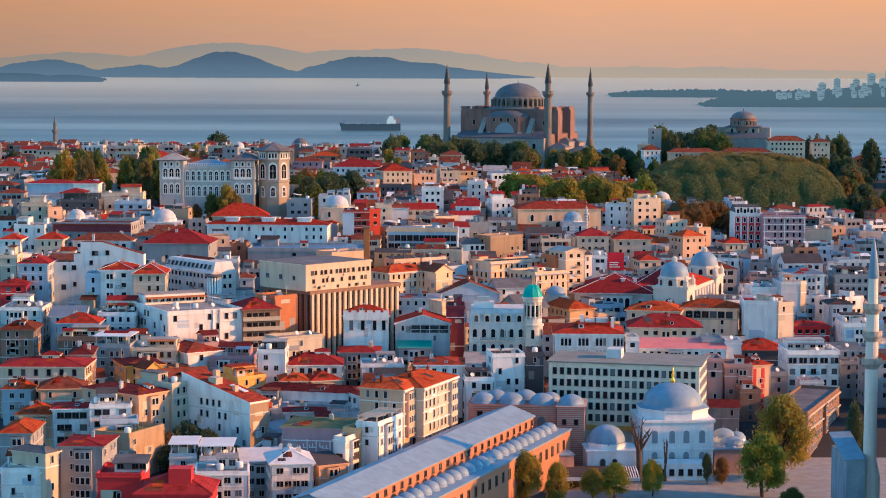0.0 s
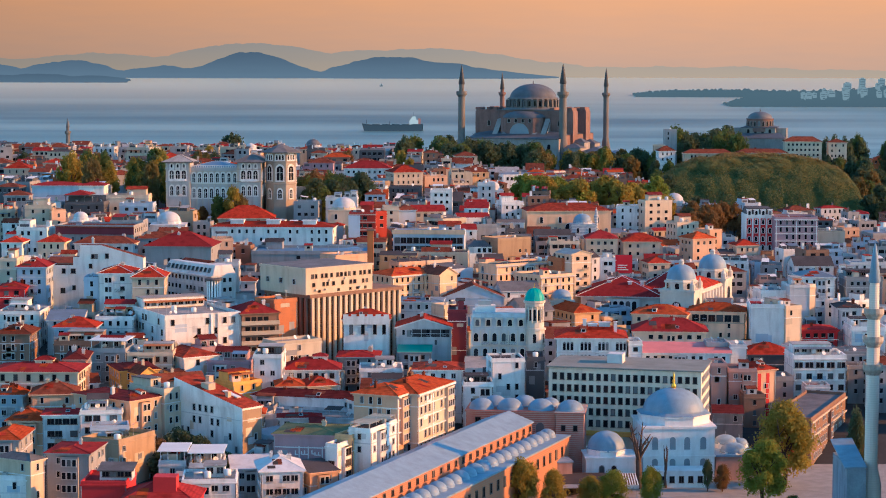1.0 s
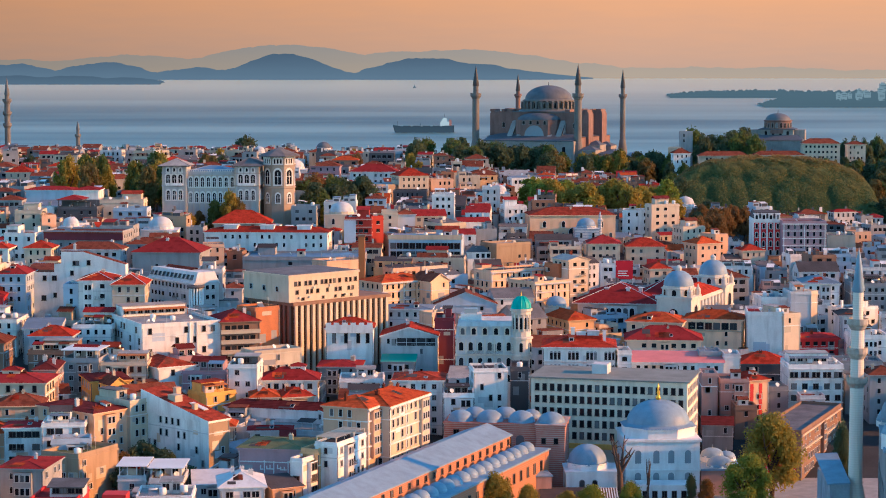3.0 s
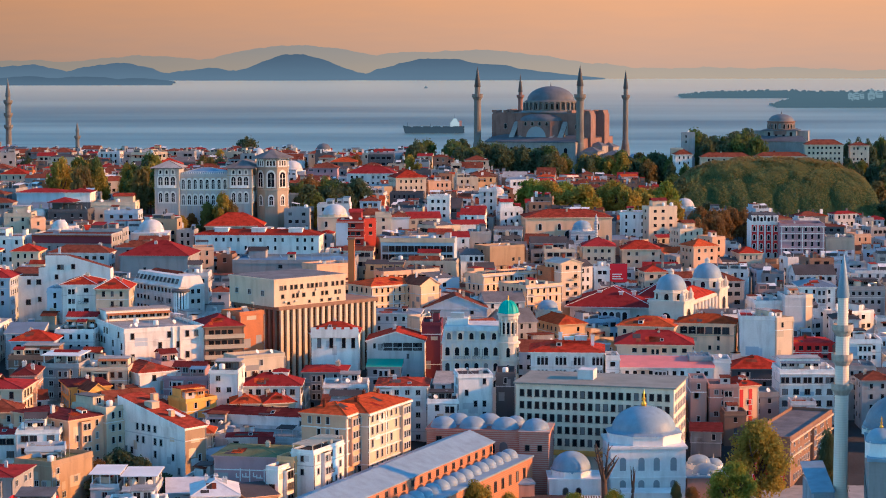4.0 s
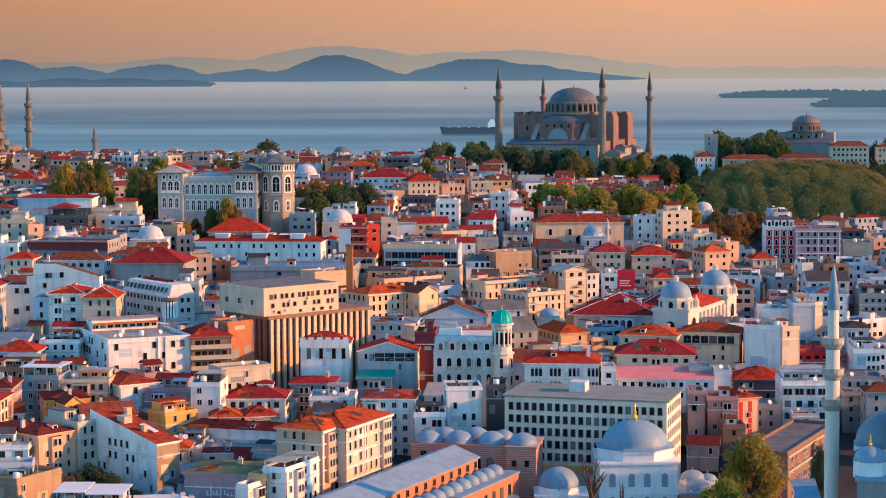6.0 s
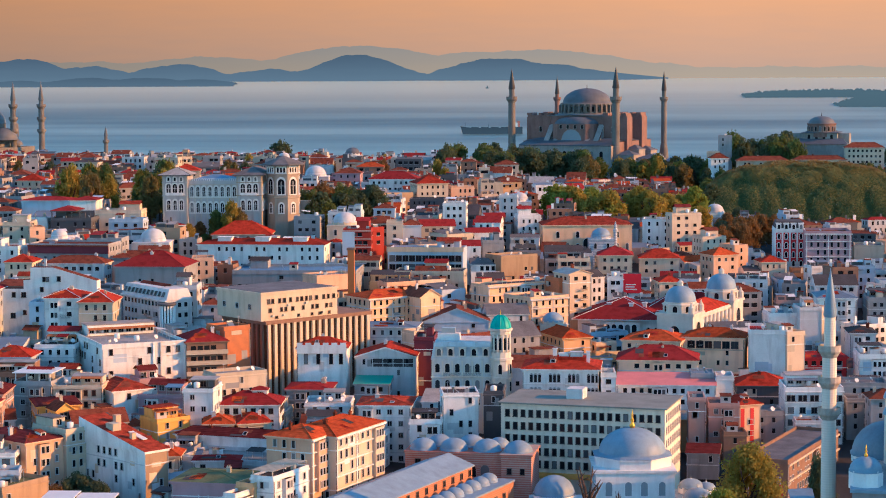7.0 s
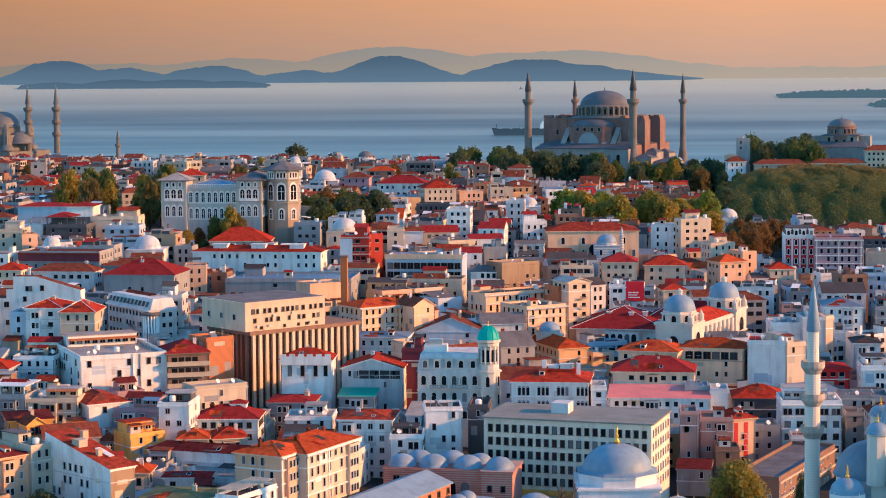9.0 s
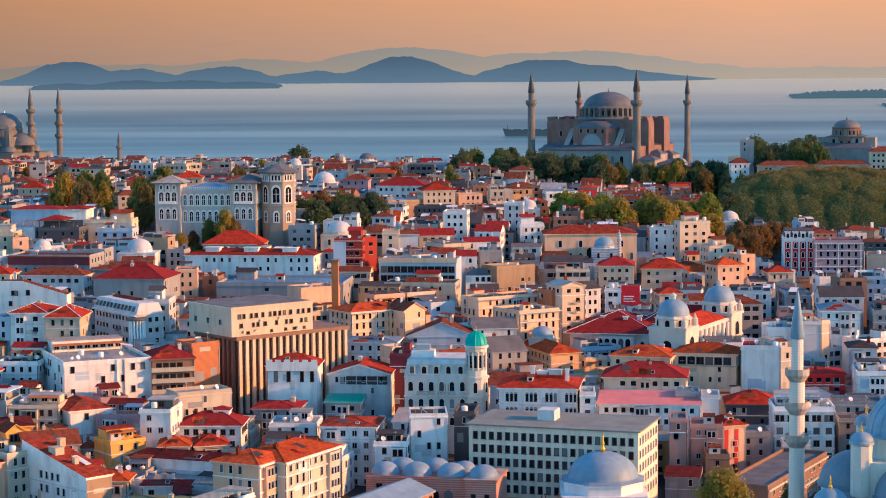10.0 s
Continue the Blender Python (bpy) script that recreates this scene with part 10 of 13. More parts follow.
far_house(-98.4, 1194.3, 13.5, 10.7, 57.4, -4, "cream", "shed", "grey", 5)
far_house(-116.9, 989.2, 12.7, 12.9, 57.6, -7, "beige", "gable", "old", 3)
far_house(211.9, 1309.7, 10.7, 12.2, 42.7, 13, "brown", "hip", "tile", 3)
far_house(-224.1, 1008.0, 9.2, 12.0, 59.3, 2, "yellow", "hip", "old", 4)
house(-20.9, 544.0, 12.2, 10.6, 21.2, -3, "yellow", "gable", "old", 2, near=True)
far_house(-103.4, 763.0, 9.9, 8.3, 52.6, -3, "tan", "flat", "old", 4)
far_house(140.2, 681.1, 10.2, 9.4, 27.5, -3, "white", "flat", "grey", 4)
far_house(145.6, 1327.6, 8.8, 10.5, 42.1, -5, "yellow", "gable", "old", 3)
far_house(-318.3, 1223.3, 11.9, 8.4, 55.7, -2, "pale", "gable", "tile", 4)
far_house(-109.2, 968.3, 10.2, 10.9, 59.0, 33, "pale", "hip", "orange", 4)
far_house(-104.5, 869.4, 7.9, 8.9, 56.5, 1, "grey", "shed", "dark", 3)
house(-122.5, 651.5, 7.6, 8.4, 44.7, 2, "cream", "flat", "pale", 4)
far_house(11.1, 743.2, 9.0, 12.8, 36.4, 8, "white", "gable", "dark", 3)
far_house(-103.4, 1108.4, 8.4, 12.9, 51.6, -3, "pale", "gable", "tile", 2)
far_house(8.9, 913.3, 10.0, 10.3, 48.8, 2, "beige", "gable", "old", 3)
far_house(-277.7, 1188.4, 9.9, 8.9, 61.0, 2, "pale", "flat", "dark", 5)
far_house(-52.3, 1156.6, 10.7, 10.4, 60.7, -3, "grey", "gable", "crimson", 5)
far_house(-131.3, 1053.2, 9.3, 11.9, 55.6, 4, "cream", "flat", "old", 3)
far_house(-146.2, 1030.1, 12.6, 11.8, 57.3, 2, "cream", "shed", "grey", 3)
far_house(-56.4, 1262.2, 7.6, 9.4, 54.5, -3, "peach", "hip", "old", 5)
far_house(-231.1, 1242.6, 10.3, 11.8, 53.2, 0, "dark", "shed", "pale", 4)
far_house(-117.8, 766.4, 10.3, 10.6, 49.4, -2, "pale", "flat", "steel", 2)
house(116.4, 603.9, 9.9, 9.1, 19.5, 3, "grey", "flat", "grey", 3)
far_house(-190.3, 1192.0, 8.9, 9.9, 56.4, 4, "beige", "hip", "old", 4)
far_house(233.4, 1244.3, 8.0, 12.0, 47.3, 2, "beige", "flat", "old", 2)
far_house(-158.9, 1034.2, 8.0, 10.7, 54.7, -1, "grey", "flat", "steel", 2)
far_house(-213.1, 1239.3, 11.3, 12.3, 53.3, -0, "grey", "flat", "pale", 4)
far_house(-90.4, 1061.9, 7.8, 12.4, 53.7, 1, "blue", "flat", "old", 3)
far_house(111.6, 670.3, 7.7, 12.5, 23.1, -2, "white", "flat", "pale", 3)
far_house(-16.8, 1079.0, 7.6, 10.4, 61.8, 2, "blue", "hip", "old", 5)
far_house(233.6, 1262.7, 12.3, 12.9, 46.2, 3, "yellow", "gable", "tile", 2)
house(-3.9, 658.1, 9.9, 9.1, 27.4, 1, "beige", "gable", "grey", 2)
house(143.2, 663.8, 8.2, 9.8, 23.4, 3, "pale", "hip", "crimson", 3)
far_house(-327.9, 1252.4, 11.9, 8.2, 59.3, -2, "beige", "hip", "old", 5)
far_house(-180.5, 1227.8, 10.7, 8.5, 57.1, -7, "mauve", "hip", "old", 5)
far_house(-242.9, 993.0, 7.7, 9.4, 59.5, -4, "yellow", "flat", "grey", 4)
far_house(0.6, 776.8, 9.3, 9.8, 45.6, 7, "white", "gable", "crimson", 4)
far_house(-168.7, 790.3, 9.4, 8.2, 57.0, 2, "grey", "hip", "old", 4)
far_house(-11.6, 1025.7, 8.9, 8.3, 55.0, 2, "grey", "hip", "orange", 3)
far_house(-272.6, 1225.4, 11.9, 10.5, 55.6, -2, "blue", "flat", "pale", 4)
far_house(-39.3, 1027.4, 12.2, 12.8, 55.8, 1, "pale", "flat", "grey", 3)
far_house(-139.8, 931.9, 10.5, 11.8, 54.1, 10, "grey", "hip", "orange", 2)
far_house(110.9, 940.6, 11.0, 10.7, 43.9, -1, "pale", "flat", "steel", 3)
house(-9.6, 570.2, 13.1, 9.3, 22.2, -2, "yellow", "flat", "dark", 2, near=True)
far_house(-65.6, 994.6, 7.7, 8.1, 53.6, 2, "pale", "shed", "steel", 2)
house(87.4, 589.6, 11.3, 10.3, 18.0, 4, "grey", "flat", "pale", 3)
house(9.6, 615.1, 11.4, 10.8, 29.1, 1, "beige", "flat", "dark", 4)
far_house(-114.1, 945.9, 11.8, 8.8, 56.3, 1, "peach", "hip", "old", 3)
far_house(-289.9, 1305.4, 10.0, 9.6, 51.6, -3, "peach", "shed", "dark", 5)
far_house(-167.8, 1163.5, 8.0, 11.5, 61.6, -1, "beige", "hip", "old", 5)
far_house(0.7, 932.4, 12.2, 9.0, 47.7, 2, "grey", "flat", "dark", 2)
far_house(-65.2, 927.8, 11.6, 11.4, 54.8, 3, "pale", "flat", "old", 3)
far_house(-166.7, 1305.4, 13.8, 11.4, 50.1, -2, "peach", "hip", "tile", 5)
far_house(251.7, 1313.2, 9.9, 8.6, 43.4, -2, "grey", "flat", "grey", 3)
far_house(197.0, 1270.3, 10.2, 9.5, 46.9, -1, "pale", "gable", "orange", 3)
far_house(-306.7, 1274.3, 7.6, 8.4, 50.2, 3, "beige", "hip", "old", 4)
far_house(-27.1, 1326.9, 11.2, 9.8, 50.0, -2, "beige", "flat", "grey", 5)
house(24.3, 658.0, 10.4, 12.9, 29.2, 26, "grey", "gable", "grey", 3)
far_house(-145.6, 1207.8, 9.9, 9.7, 56.0, 1, "pale", "hip", "tile", 4)
far_house(-207.3, 1201.9, 9.2, 9.3, 56.2, -2, "beige", "hip", "orange", 4)
far_house(-176.0, 950.9, 8.5, 8.7, 59.5, -9, "cream", "flat", "pale", 4)
far_house(178.7, 1280.7, 9.6, 12.9, 44.4, -0, "dark", "hip", "old", 2)
far_house(-141.7, 1000.2, 8.5, 12.8, 55.5, 8, "dark", "flat", "pale", 2)
house(-31.0, 492.4, 8.9, 10.2, 18.3, 6, "dark", "flat", "old", 2, near=True)
far_house(-7.1, 1324.3, 11.7, 8.1, 47.2, 2, "pale", "hip", "crimson", 5)
far_house(-200.7, 1171.0, 12.3, 10.3, 58.4, -3, "yellow", "hip", "old", 5)
far_house(-233.1, 1123.5, 7.8, 11.8, 62.6, -4, "grey", "gable", "old", 5)
far_house(18.5, 1329.3, 8.7, 9.8, 42.2, -1, "beige", "flat", "steel", 3)
far_house(-170.7, 933.2, 11.5, 8.8, 58.0, -9, "grey", "hip", "old", 3)
far_house(-180.4, 937.9, 7.5, 8.4, 55.5, 0, "grey", "flat", "grey", 2)
far_house(-151.0, 918.6, 13.1, 9.3, 58.0, 37, "grey", "hip", "old", 3)
far_house(208.6, 1286.2, 9.1, 12.7, 43.7, 14, "grey", "hip", "tile", 2)
far_house(-289.4, 1183.8, 9.1, 11.8, 54.6, -0, "pale", "hip", "old", 4)
far_house(42.8, 729.5, 12.3, 8.6, 39.2, 35, "pale", "gable", "dark", 5)
far_house(172.6, 861.7, 10.2, 11.5, 37.4, 16, "grey", "shed", "steel", 4)
far_house(6.6, 991.7, 10.4, 10.9, 56.0, 11, "yellow", "hip", "old", 4)
far_house(262.5, 1267.8, 11.8, 10.8, 45.8, -5, "grey", "flat", "dark", 2)
far_house(-54.9, 1242.9, 7.8, 9.5, 56.0, 4, "pale", "hip", "orange", 5)
far_house(-148.0, 1192.6, 12.0, 12.6, 59.4, -2, "beige", "flat", "grey", 5)
far_house(-245.2, 1023.8, 7.8, 9.1, 58.9, 3, "yellow", "flat", "grey", 4)
far_house(158.9, 1304.7, 9.6, 10.2, 43.5, -3, "beige", "flat", "dark", 3)
far_house(-194.5, 897.8, 7.7, 9.3, 56.5, 7, "beige", "flat", "pale", 3)
far_house(-218.2, 941.9, 10.4, 12.3, 57.0, 2, "grey", "flat", "grey", 3)
house(107.4, 627.8, 12.5, 10.9, 20.7, 27, "white", "shed", "steel", 3)
far_house(-106.3, 897.1, 12.3, 9.2, 61.3, 8, "pale", "hip", "tile", 5)
far_house(-162.1, 1247.5, 13.3, 11.9, 55.1, 3, "pale", "hip", "orange", 4)
far_house(83.1, 1005.3, 12.0, 9.9, 49.6, -1, "pale", "gable", "tile", 3)
far_house(141.6, 1266.2, 8.9, 8.6, 48.7, 1, "grey", "hip", "orange", 3)
far_house(196.9, 876.2, 12.7, 9.0, 36.3, 13, "blue", "hip", "tile", 4)
far_house(-52.8, 914.9, 7.8, 8.5, 55.5, -0, "blue", "flat", "old", 3)
far_house(22.0, 807.1, 9.1, 11.1, 37.8, 2, "grey", "shed", "steel", 2)
far_house(-269.3, 1271.0, 8.6, 9.4, 55.6, 1, "white", "flat", "dark", 5)
far_house(-42.9, 913.8, 11.7, 10.5, 53.0, 4, "beige", "hip", "crimson", 3)
far_house(-258.1, 1092.8, 9.7, 12.5, 60.3, -0, "brown", "flat", "dark", 5)
far_house(71.5, 1040.9, 10.3, 8.9, 47.9, -2, "grey", "flat", "dark", 2)
far_house(-186.1, 864.2, 9.7, 11.0, 55.9, -0, "grey", "hip", "old", 3)
house(129.2, 563.3, 9.5, 10.4, 16.1, 12, "dark", "flat", "grey", 3)
far_house(-296.8, 1290.5, 12.8, 11.2, 50.3, 13, "grey", "hip", "tile", 4)
far_house(172.6, 781.5, 13.1, 8.4, 28.9, 33, "white", "flat", "grey", 3)
far_house(-25.1, 913.7, 12.0, 12.0, 48.0, 2, "pale", "flat", "dark", 1)
far_house(-211.1, 1213.3, 8.9, 12.8, 55.9, 3, "peach", "hip", "old", 4)
far_house(-121.5, 954.2, 10.2, 8.0, 59.1, 11, "pale", "hip", "tile", 4)
far_house(65.6, 1323.2, 8.5, 11.2, 40.3, -2, "grey", "hip", "orange", 2)
far_house(-234.3, 971.0, 7.7, 11.1, 55.5, -1, "grey", "shed", "grey", 2)
far_house(194.7, 936.2, 13.7, 12.8, 40.7, 13, "brown", "hip", "old", 4)
far_house(-289.6, 1325.3, 13.1, 8.7, 46.2, 3, "yellow", "hip", "tile", 4)
far_house(-165.9, 1197.8, 13.3, 11.9, 59.3, 4, "pale", "flat", "dark", 5)
far_house(-145.5, 1046.4, 11.2, 11.7, 56.9, 4, "pale", "shed", "dark", 3)
far_house(-120.4, 1158.3, 8.4, 9.4, 55.0, 0, "pale", "hip", "old", 4)
far_house(141.2, 944.1, 9.5, 8.0, 40.4, 0, "rust", "flat", "grey", 2)
house(25.2, 631.5, 11.2, 9.2, 23.2, 39, "white", "hip", "old", 2)
far_house(-33.1, 742.7, 10.3, 11.3, 43.4, -2, "cream", "gable", "old", 3)
far_house(289.2, 1325.5, 12.1, 8.3, 39.5, 2, "blue", "gable", "old", 2)
far_house(-183.2, 1020.1, 11.6, 8.5, 57.5, -1, "grey", "shed", "pale", 3)
far_house(109.3, 734.6, 10.3, 9.6, 30.7, 3, "pink", "flat", "grey", 3)
far_house(112.2, 817.1, 8.9, 8.3, 36.5, 30, "blue", "shed", "steel", 3)
far_house(-229.8, 1021.6, 8.9, 9.3, 57.5, -1, "pale", "flat", "pale", 3)
far_house(-101.1, 1018.3, 13.1, 9.8, 55.9, -1, "cream", "shed", "grey", 3)
house(-31.9, 651.9, 8.8, 11.6, 33.1, -3, "cream", "flat", "dark", 3)
far_house(-174.3, 1078.4, 12.2, 12.0, 63.6, 2, "grey", "shed", "pale", 5)
far_house(61.9, 1055.0, 7.9, 10.2, 49.9, -1, "pale", "hip", "crimson", 3)
far_house(137.8, 1278.3, 11.2, 10.4, 47.4, -3, "brown", "hip", "orange", 3)
far_house(-35.0, 844.2, 8.1, 9.0, 54.4, 2, "blue", "hip", "orange", 4)
far_house(-172.4, 899.8, 12.5, 10.2, 56.5, 10, "beige", "flat", "old", 3)
house(73.3, 613.7, 11.2, 10.1, 19.6, -4, "beige", "flat", "steel", 3)
far_house(171.2, 763.2, 10.3, 12.9, 33.9, 1, "grey", "shed", "pale", 5)
far_house(-170.1, 971.4, 8.1, 10.1, 58.0, -0, "white", "flat", "grey", 3)
far_house(40.8, 761.4, 9.7, 8.6, 33.2, 3, "blue", "hip", "old", 2)
far_house(-87.7, 1076.0, 8.4, 11.7, 51.1, 4, "blue", "hip", "old", 2)
far_house(-291.3, 1207.7, 12.1, 8.2, 59.0, -3, "pale", "hip", "crimson", 5)
far_house(72.7, 824.1, 8.0, 9.7, 40.0, 36, "peach", "shed", "steel", 3)
far_house(14.5, 925.7, 11.6, 9.3, 46.2, 1, "brown", "gable", "crimson", 2)
far_house(22.9, 986.5, 14.0, 9.5, 54.8, 13, "white", "shed", "steel", 4)
far_house(200.7, 894.6, 12.8, 10.5, 37.3, 9, "white", "flat", "grey", 4)
far_house(160.9, 840.3, 9.2, 10.0, 35.1, -4, "blue", "flat", "dark", 3)
far_house(-294.9, 1240.0, 7.7, 9.8, 56.8, -0, "white", "flat", "grey", 5)
far_house(21.6, 1018.2, 10.7, 9.4, 53.3, -12, "grey", "flat", "grey", 3)
far_house(132.0, 889.8, 11.9, 11.1, 39.1, 14, "blue", "flat", "steel", 3)
far_house(-235.8, 1270.9, 13.9, 9.0, 54.1, -0, "brown", "hip", "old", 5)
far_house(-109.7, 1002.6, 8.2, 10.2, 56.4, 1, "beige", "hip", "orange", 3)
far_house(-110.4, 1199.9, 10.8, 8.4, 58.9, -0, "pale", "hip", "old", 5)
far_house(-277.7, 1308.7, 8.0, 8.2, 49.7, -3, "pink", "flat", "dark", 5)
far_house(-309.5, 1326.2, 13.4, 12.8, 46.1, 2, "brown", "hip", "old", 4)
far_house(39.4, 809.8, 9.5, 9.7, 39.7, 3, "pale", "shed", "dark", 3)
far_house(-78.9, 849.7, 8.2, 10.8, 56.6, -6, "beige", "hip", "orange", 4)
far_house(-55.6, 780.8, 9.9, 8.7, 46.6, 15, "white", "hip", "tile", 3)
far_house(-142.7, 1265.9, 9.8, 8.0, 51.2, 3, "brown", "shed", "dark", 4)
far_house(87.4, 720.0, 8.9, 8.4, 35.0, -1, "pale", "flat", "pale", 5)
far_house(-88.6, 1260.6, 11.8, 11.6, 54.9, 0, "beige", "hip", "crimson", 5)
far_house(282.0, 1290.2, 12.1, 11.3, 43.3, -2, "white", "gable", "old", 2)
far_house(-218.4, 1052.5, 10.4, 9.2, 54.2, 3, "white", "flat", "dark", 2)
far_house(-119.4, 1050.1, 12.5, 10.7, 56.5, 8, "dark", "hip", "tile", 3)
house(-89.0, 567.0, 9.5, 10.0, 29.2, -0, "white", "flat", "dark", 3, near=True)
far_house(170.5, 905.2, 8.8, 10.9, 37.8, 15, "peach", "flat", "pale", 3)
far_house(-126.9, 1302.9, 8.4, 8.7, 50.2, -0, "dark", "hip", "orange", 5)
far_house(-233.6, 1155.7, 8.2, 8.9, 57.3, -2, "beige", "flat", "dark", 4)
far_house(-52.8, 1183.3, 8.0, 10.3, 57.2, -1, "white", "hip", "old", 5)
far_house(217.0, 1252.1, 13.6, 9.6, 49.9, -4, "beige", "flat", "steel", 3)
far_house(1.8, 954.5, 11.1, 9.3, 49.9, 18, "white", "shed", "grey", 2)
far_house(-17.8, 1100.8, 10.5, 8.3, 59.9, -1, "yellow", "hip", "old", 5)
far_house(-215.1, 1172.7, 8.4, 12.0, 59.9, -1, "brown", "hip", "crimson", 5)
far_house(-21.2, 1013.5, 9.0, 10.4, 53.3, -2, "rust", "hip", "orange", 2)
far_house(159.9, 712.2, 10.8, 11.3, 27.9, -0, "white", "hip", "tile", 4)
far_house(-74.8, 1048.1, 7.7, 13.0, 57.4, 3, "white", "hip", "old", 4)
far_house(-198.3, 1298.4, 9.2, 9.9, 50.8, 3, "grey", "hip", "old", 5)
far_house(-125.7, 1111.5, 10.9, 11.3, 62.7, -2, "yellow", "flat", "dark", 5)
far_house(-78.9, 1103.1, 9.8, 8.9, 62.2, 2, "cream", "flat", "dark", 5)
far_house(98.8, 928.1, 12.2, 8.1, 39.9, 0, "pale", "hip", "orange", 2)
far_house(29.9, 1079.1, 9.8, 9.3, 52.3, -2, "grey", "flat", "pale", 3)
far_house(-19.3, 974.6, 7.7, 10.6, 54.6, 12, "brown", "hip", "tile", 3)
far_house(-201.8, 1049.7, 13.8, 11.1, 54.3, -2, "grey", "hip", "old", 2)
far_house(100.2, 941.7, 9.5, 12.0, 42.5, -0, "grey", "flat", "pale", 2)
house(133.5, 594.9, 10.9, 9.2, 18.8, 2, "pale", "flat", "grey", 3)
far_house(246.4, 1249.9, 12.9, 12.5, 51.5, -3, "rust", "hip", "old", 4)
far_house(-270.6, 1170.3, 11.8, 8.6, 54.9, 37, "yellow", "gable", "orange", 4)
house(132.1, 581.4, 13.4, 11.2, 18.4, 3, "grey", "flat", "dark", 3)
far_house(-125.9, 1180.7, 11.6, 9.7, 61.0, -2, "grey", "flat", "grey", 5)
far_house(-98.3, 1326.7, 8.8, 11.3, 48.8, 0, "rust", "flat", "grey", 5)
far_house(-41.5, 945.1, 13.0, 9.4, 53.8, 15, "yellow", "shed", "pale", 3)
far_house(-87.6, 1177.7, 13.2, 12.4, 54.2, 3, "rust", "flat", "old", 4)
far_house(-256.6, 1244.2, 8.1, 8.9, 53.1, 2, "beige", "flat", "dark", 4)
far_house(-168.5, 1066.4, 11.8, 11.3, 63.9, -4, "beige", "flat", "dark", 5)
far_house(-40.4, 1042.9, 9.4, 8.8, 57.0, 1, "beige", "gable", "old", 4)
far_house(164.4, 1259.2, 9.4, 12.7, 50.8, 3, "cream", "hip", "old", 4)
far_house(112.0, 1324.7, 8.9, 8.6, 42.5, 36, "cream", "gable", "old", 3)
far_house(-86.0, 673.0, 10.6, 9.6, 38.2, -5, "peach", "hip", "old", 2)
far_house(-147.3, 713.5, 10.5, 11.5, 50.3, -2, "white", "flat", "old", 3)
far_house(-142.5, 1311.3, 12.8, 8.3, 52.5, -9, "beige", "hip", "tile", 5)
far_house(-23.0, 835.5, 11.2, 9.5, 49.5, 2, "pale", "shed", "grey", 3)
far_house(-2.2, 1044.9, 9.4, 8.4, 53.2, -2, "cream", "hip", "old", 3)
far_house(-49.9, 1058.4, 7.9, 10.0, 52.8, -3, "beige", "hip", "crimson", 2)
far_house(-45.3, 1199.0, 10.7, 8.6, 56.8, 2, "beige", "hip", "tile", 5)
far_house(-349.7, 1327.0, 10.0, 11.7, 44.1, -7, "cream", "gable", "crimson", 4)
far_house(63.4, 913.2, 10.7, 11.2, 43.4, -9, "grey", "gable", "grey", 3)
far_house(1.4, 708.3, 9.0, 10.0, 36.9, 40, "blue", "shed", "grey", 3)
far_house(153.2, 666.1, 11.0, 10.8, 27.7, -3, "white", "flat", "steel", 5)
far_house(279.4, 1265.5, 10.2, 8.6, 48.5, -4, "brown", "hip", "orange", 3)
far_house(232.6, 1305.3, 9.9, 8.3, 43.2, -3, "grey", "shed", "dark", 3)
far_house(-171.9, 873.1, 9.7, 8.1, 58.6, 2, "rust", "flat", "dark", 3)
far_house(-9.7, 769.7, 9.5, 10.7, 45.9, 34, "cream", "shed", "grey", 4)
far_house(-160.5, 978.6, 9.2, 8.1, 57.0, 6, "pale", "flat", "pale", 3)
house(-54.2, 663.0, 8.6, 11.0, 38.5, 1, "grey", "hip", "crimson", 4)
far_house(35.6, 855.2, 12.1, 9.9, 44.0, 12, "pale", "gable", "crimson", 3)
far_house(-66.3, 1219.1, 11.7, 11.5, 53.1, -1, "pale", "shed", "old", 4)
far_house(-206.1, 1132.7, 11.9, 11.3, 57.8, 11, "beige", "flat", "steel", 4)
far_house(-221.0, 1289.6, 9.8, 10.1, 54.9, -0, "beige", "flat", "grey", 5)
far_house(-114.8, 674.1, 8.3, 12.4, 42.5, -11, "grey", "flat", "grey", 3)
far_house(-89.5, 967.3, 8.3, 9.0, 55.6, 1, "grey", "hip", "crimson", 3)
far_house(-99.2, 991.6, 13.9, 9.2, 54.8, 2, "beige", "flat", "pale", 2)
far_house(-313.7, 1298.9, 14.0, 10.6, 50.8, 33, "yellow", "hip", "crimson", 5)
house(-36.0, 563.9, 8.9, 12.1, 21.7, -0, "beige", "flat", "pale", 1, near=True)
far_house(-205.7, 1076.2, 10.4, 8.1, 57.2, -1, "grey", "flat", "pale", 4)
far_house(-85.0, 1234.6, 9.6, 8.8, 54.9, -4, "grey", "flat", "pale", 4)
house(-55.9, 437.3, 11.4, 9.0, 16.7, 3, "brown", "flat", "pale", 2, near=True)
far_house(4.1, 885.1, 9.3, 12.2, 47.8, 2, "pale", "flat", "dark", 2)
far_house(-191.8, 974.5, 9.7, 9.4, 58.0, 2, "grey", "shed", "old", 3)
far_house(91.4, 731.8, 12.7, 12.1, 34.5, 9, "grey", "hip", "old", 4)
far_house(-240.8, 1260.0, 9.1, 9.7, 56.9, -2, "white", "shed", "steel", 5)
far_house(-187.7, 910.1, 10.0, 8.5, 55.9, -3, "grey", "shed", "pale", 3)
far_house(6.6, 691.5, 11.5, 12.9, 32.2, 40, "white", "flat", "grey", 2)
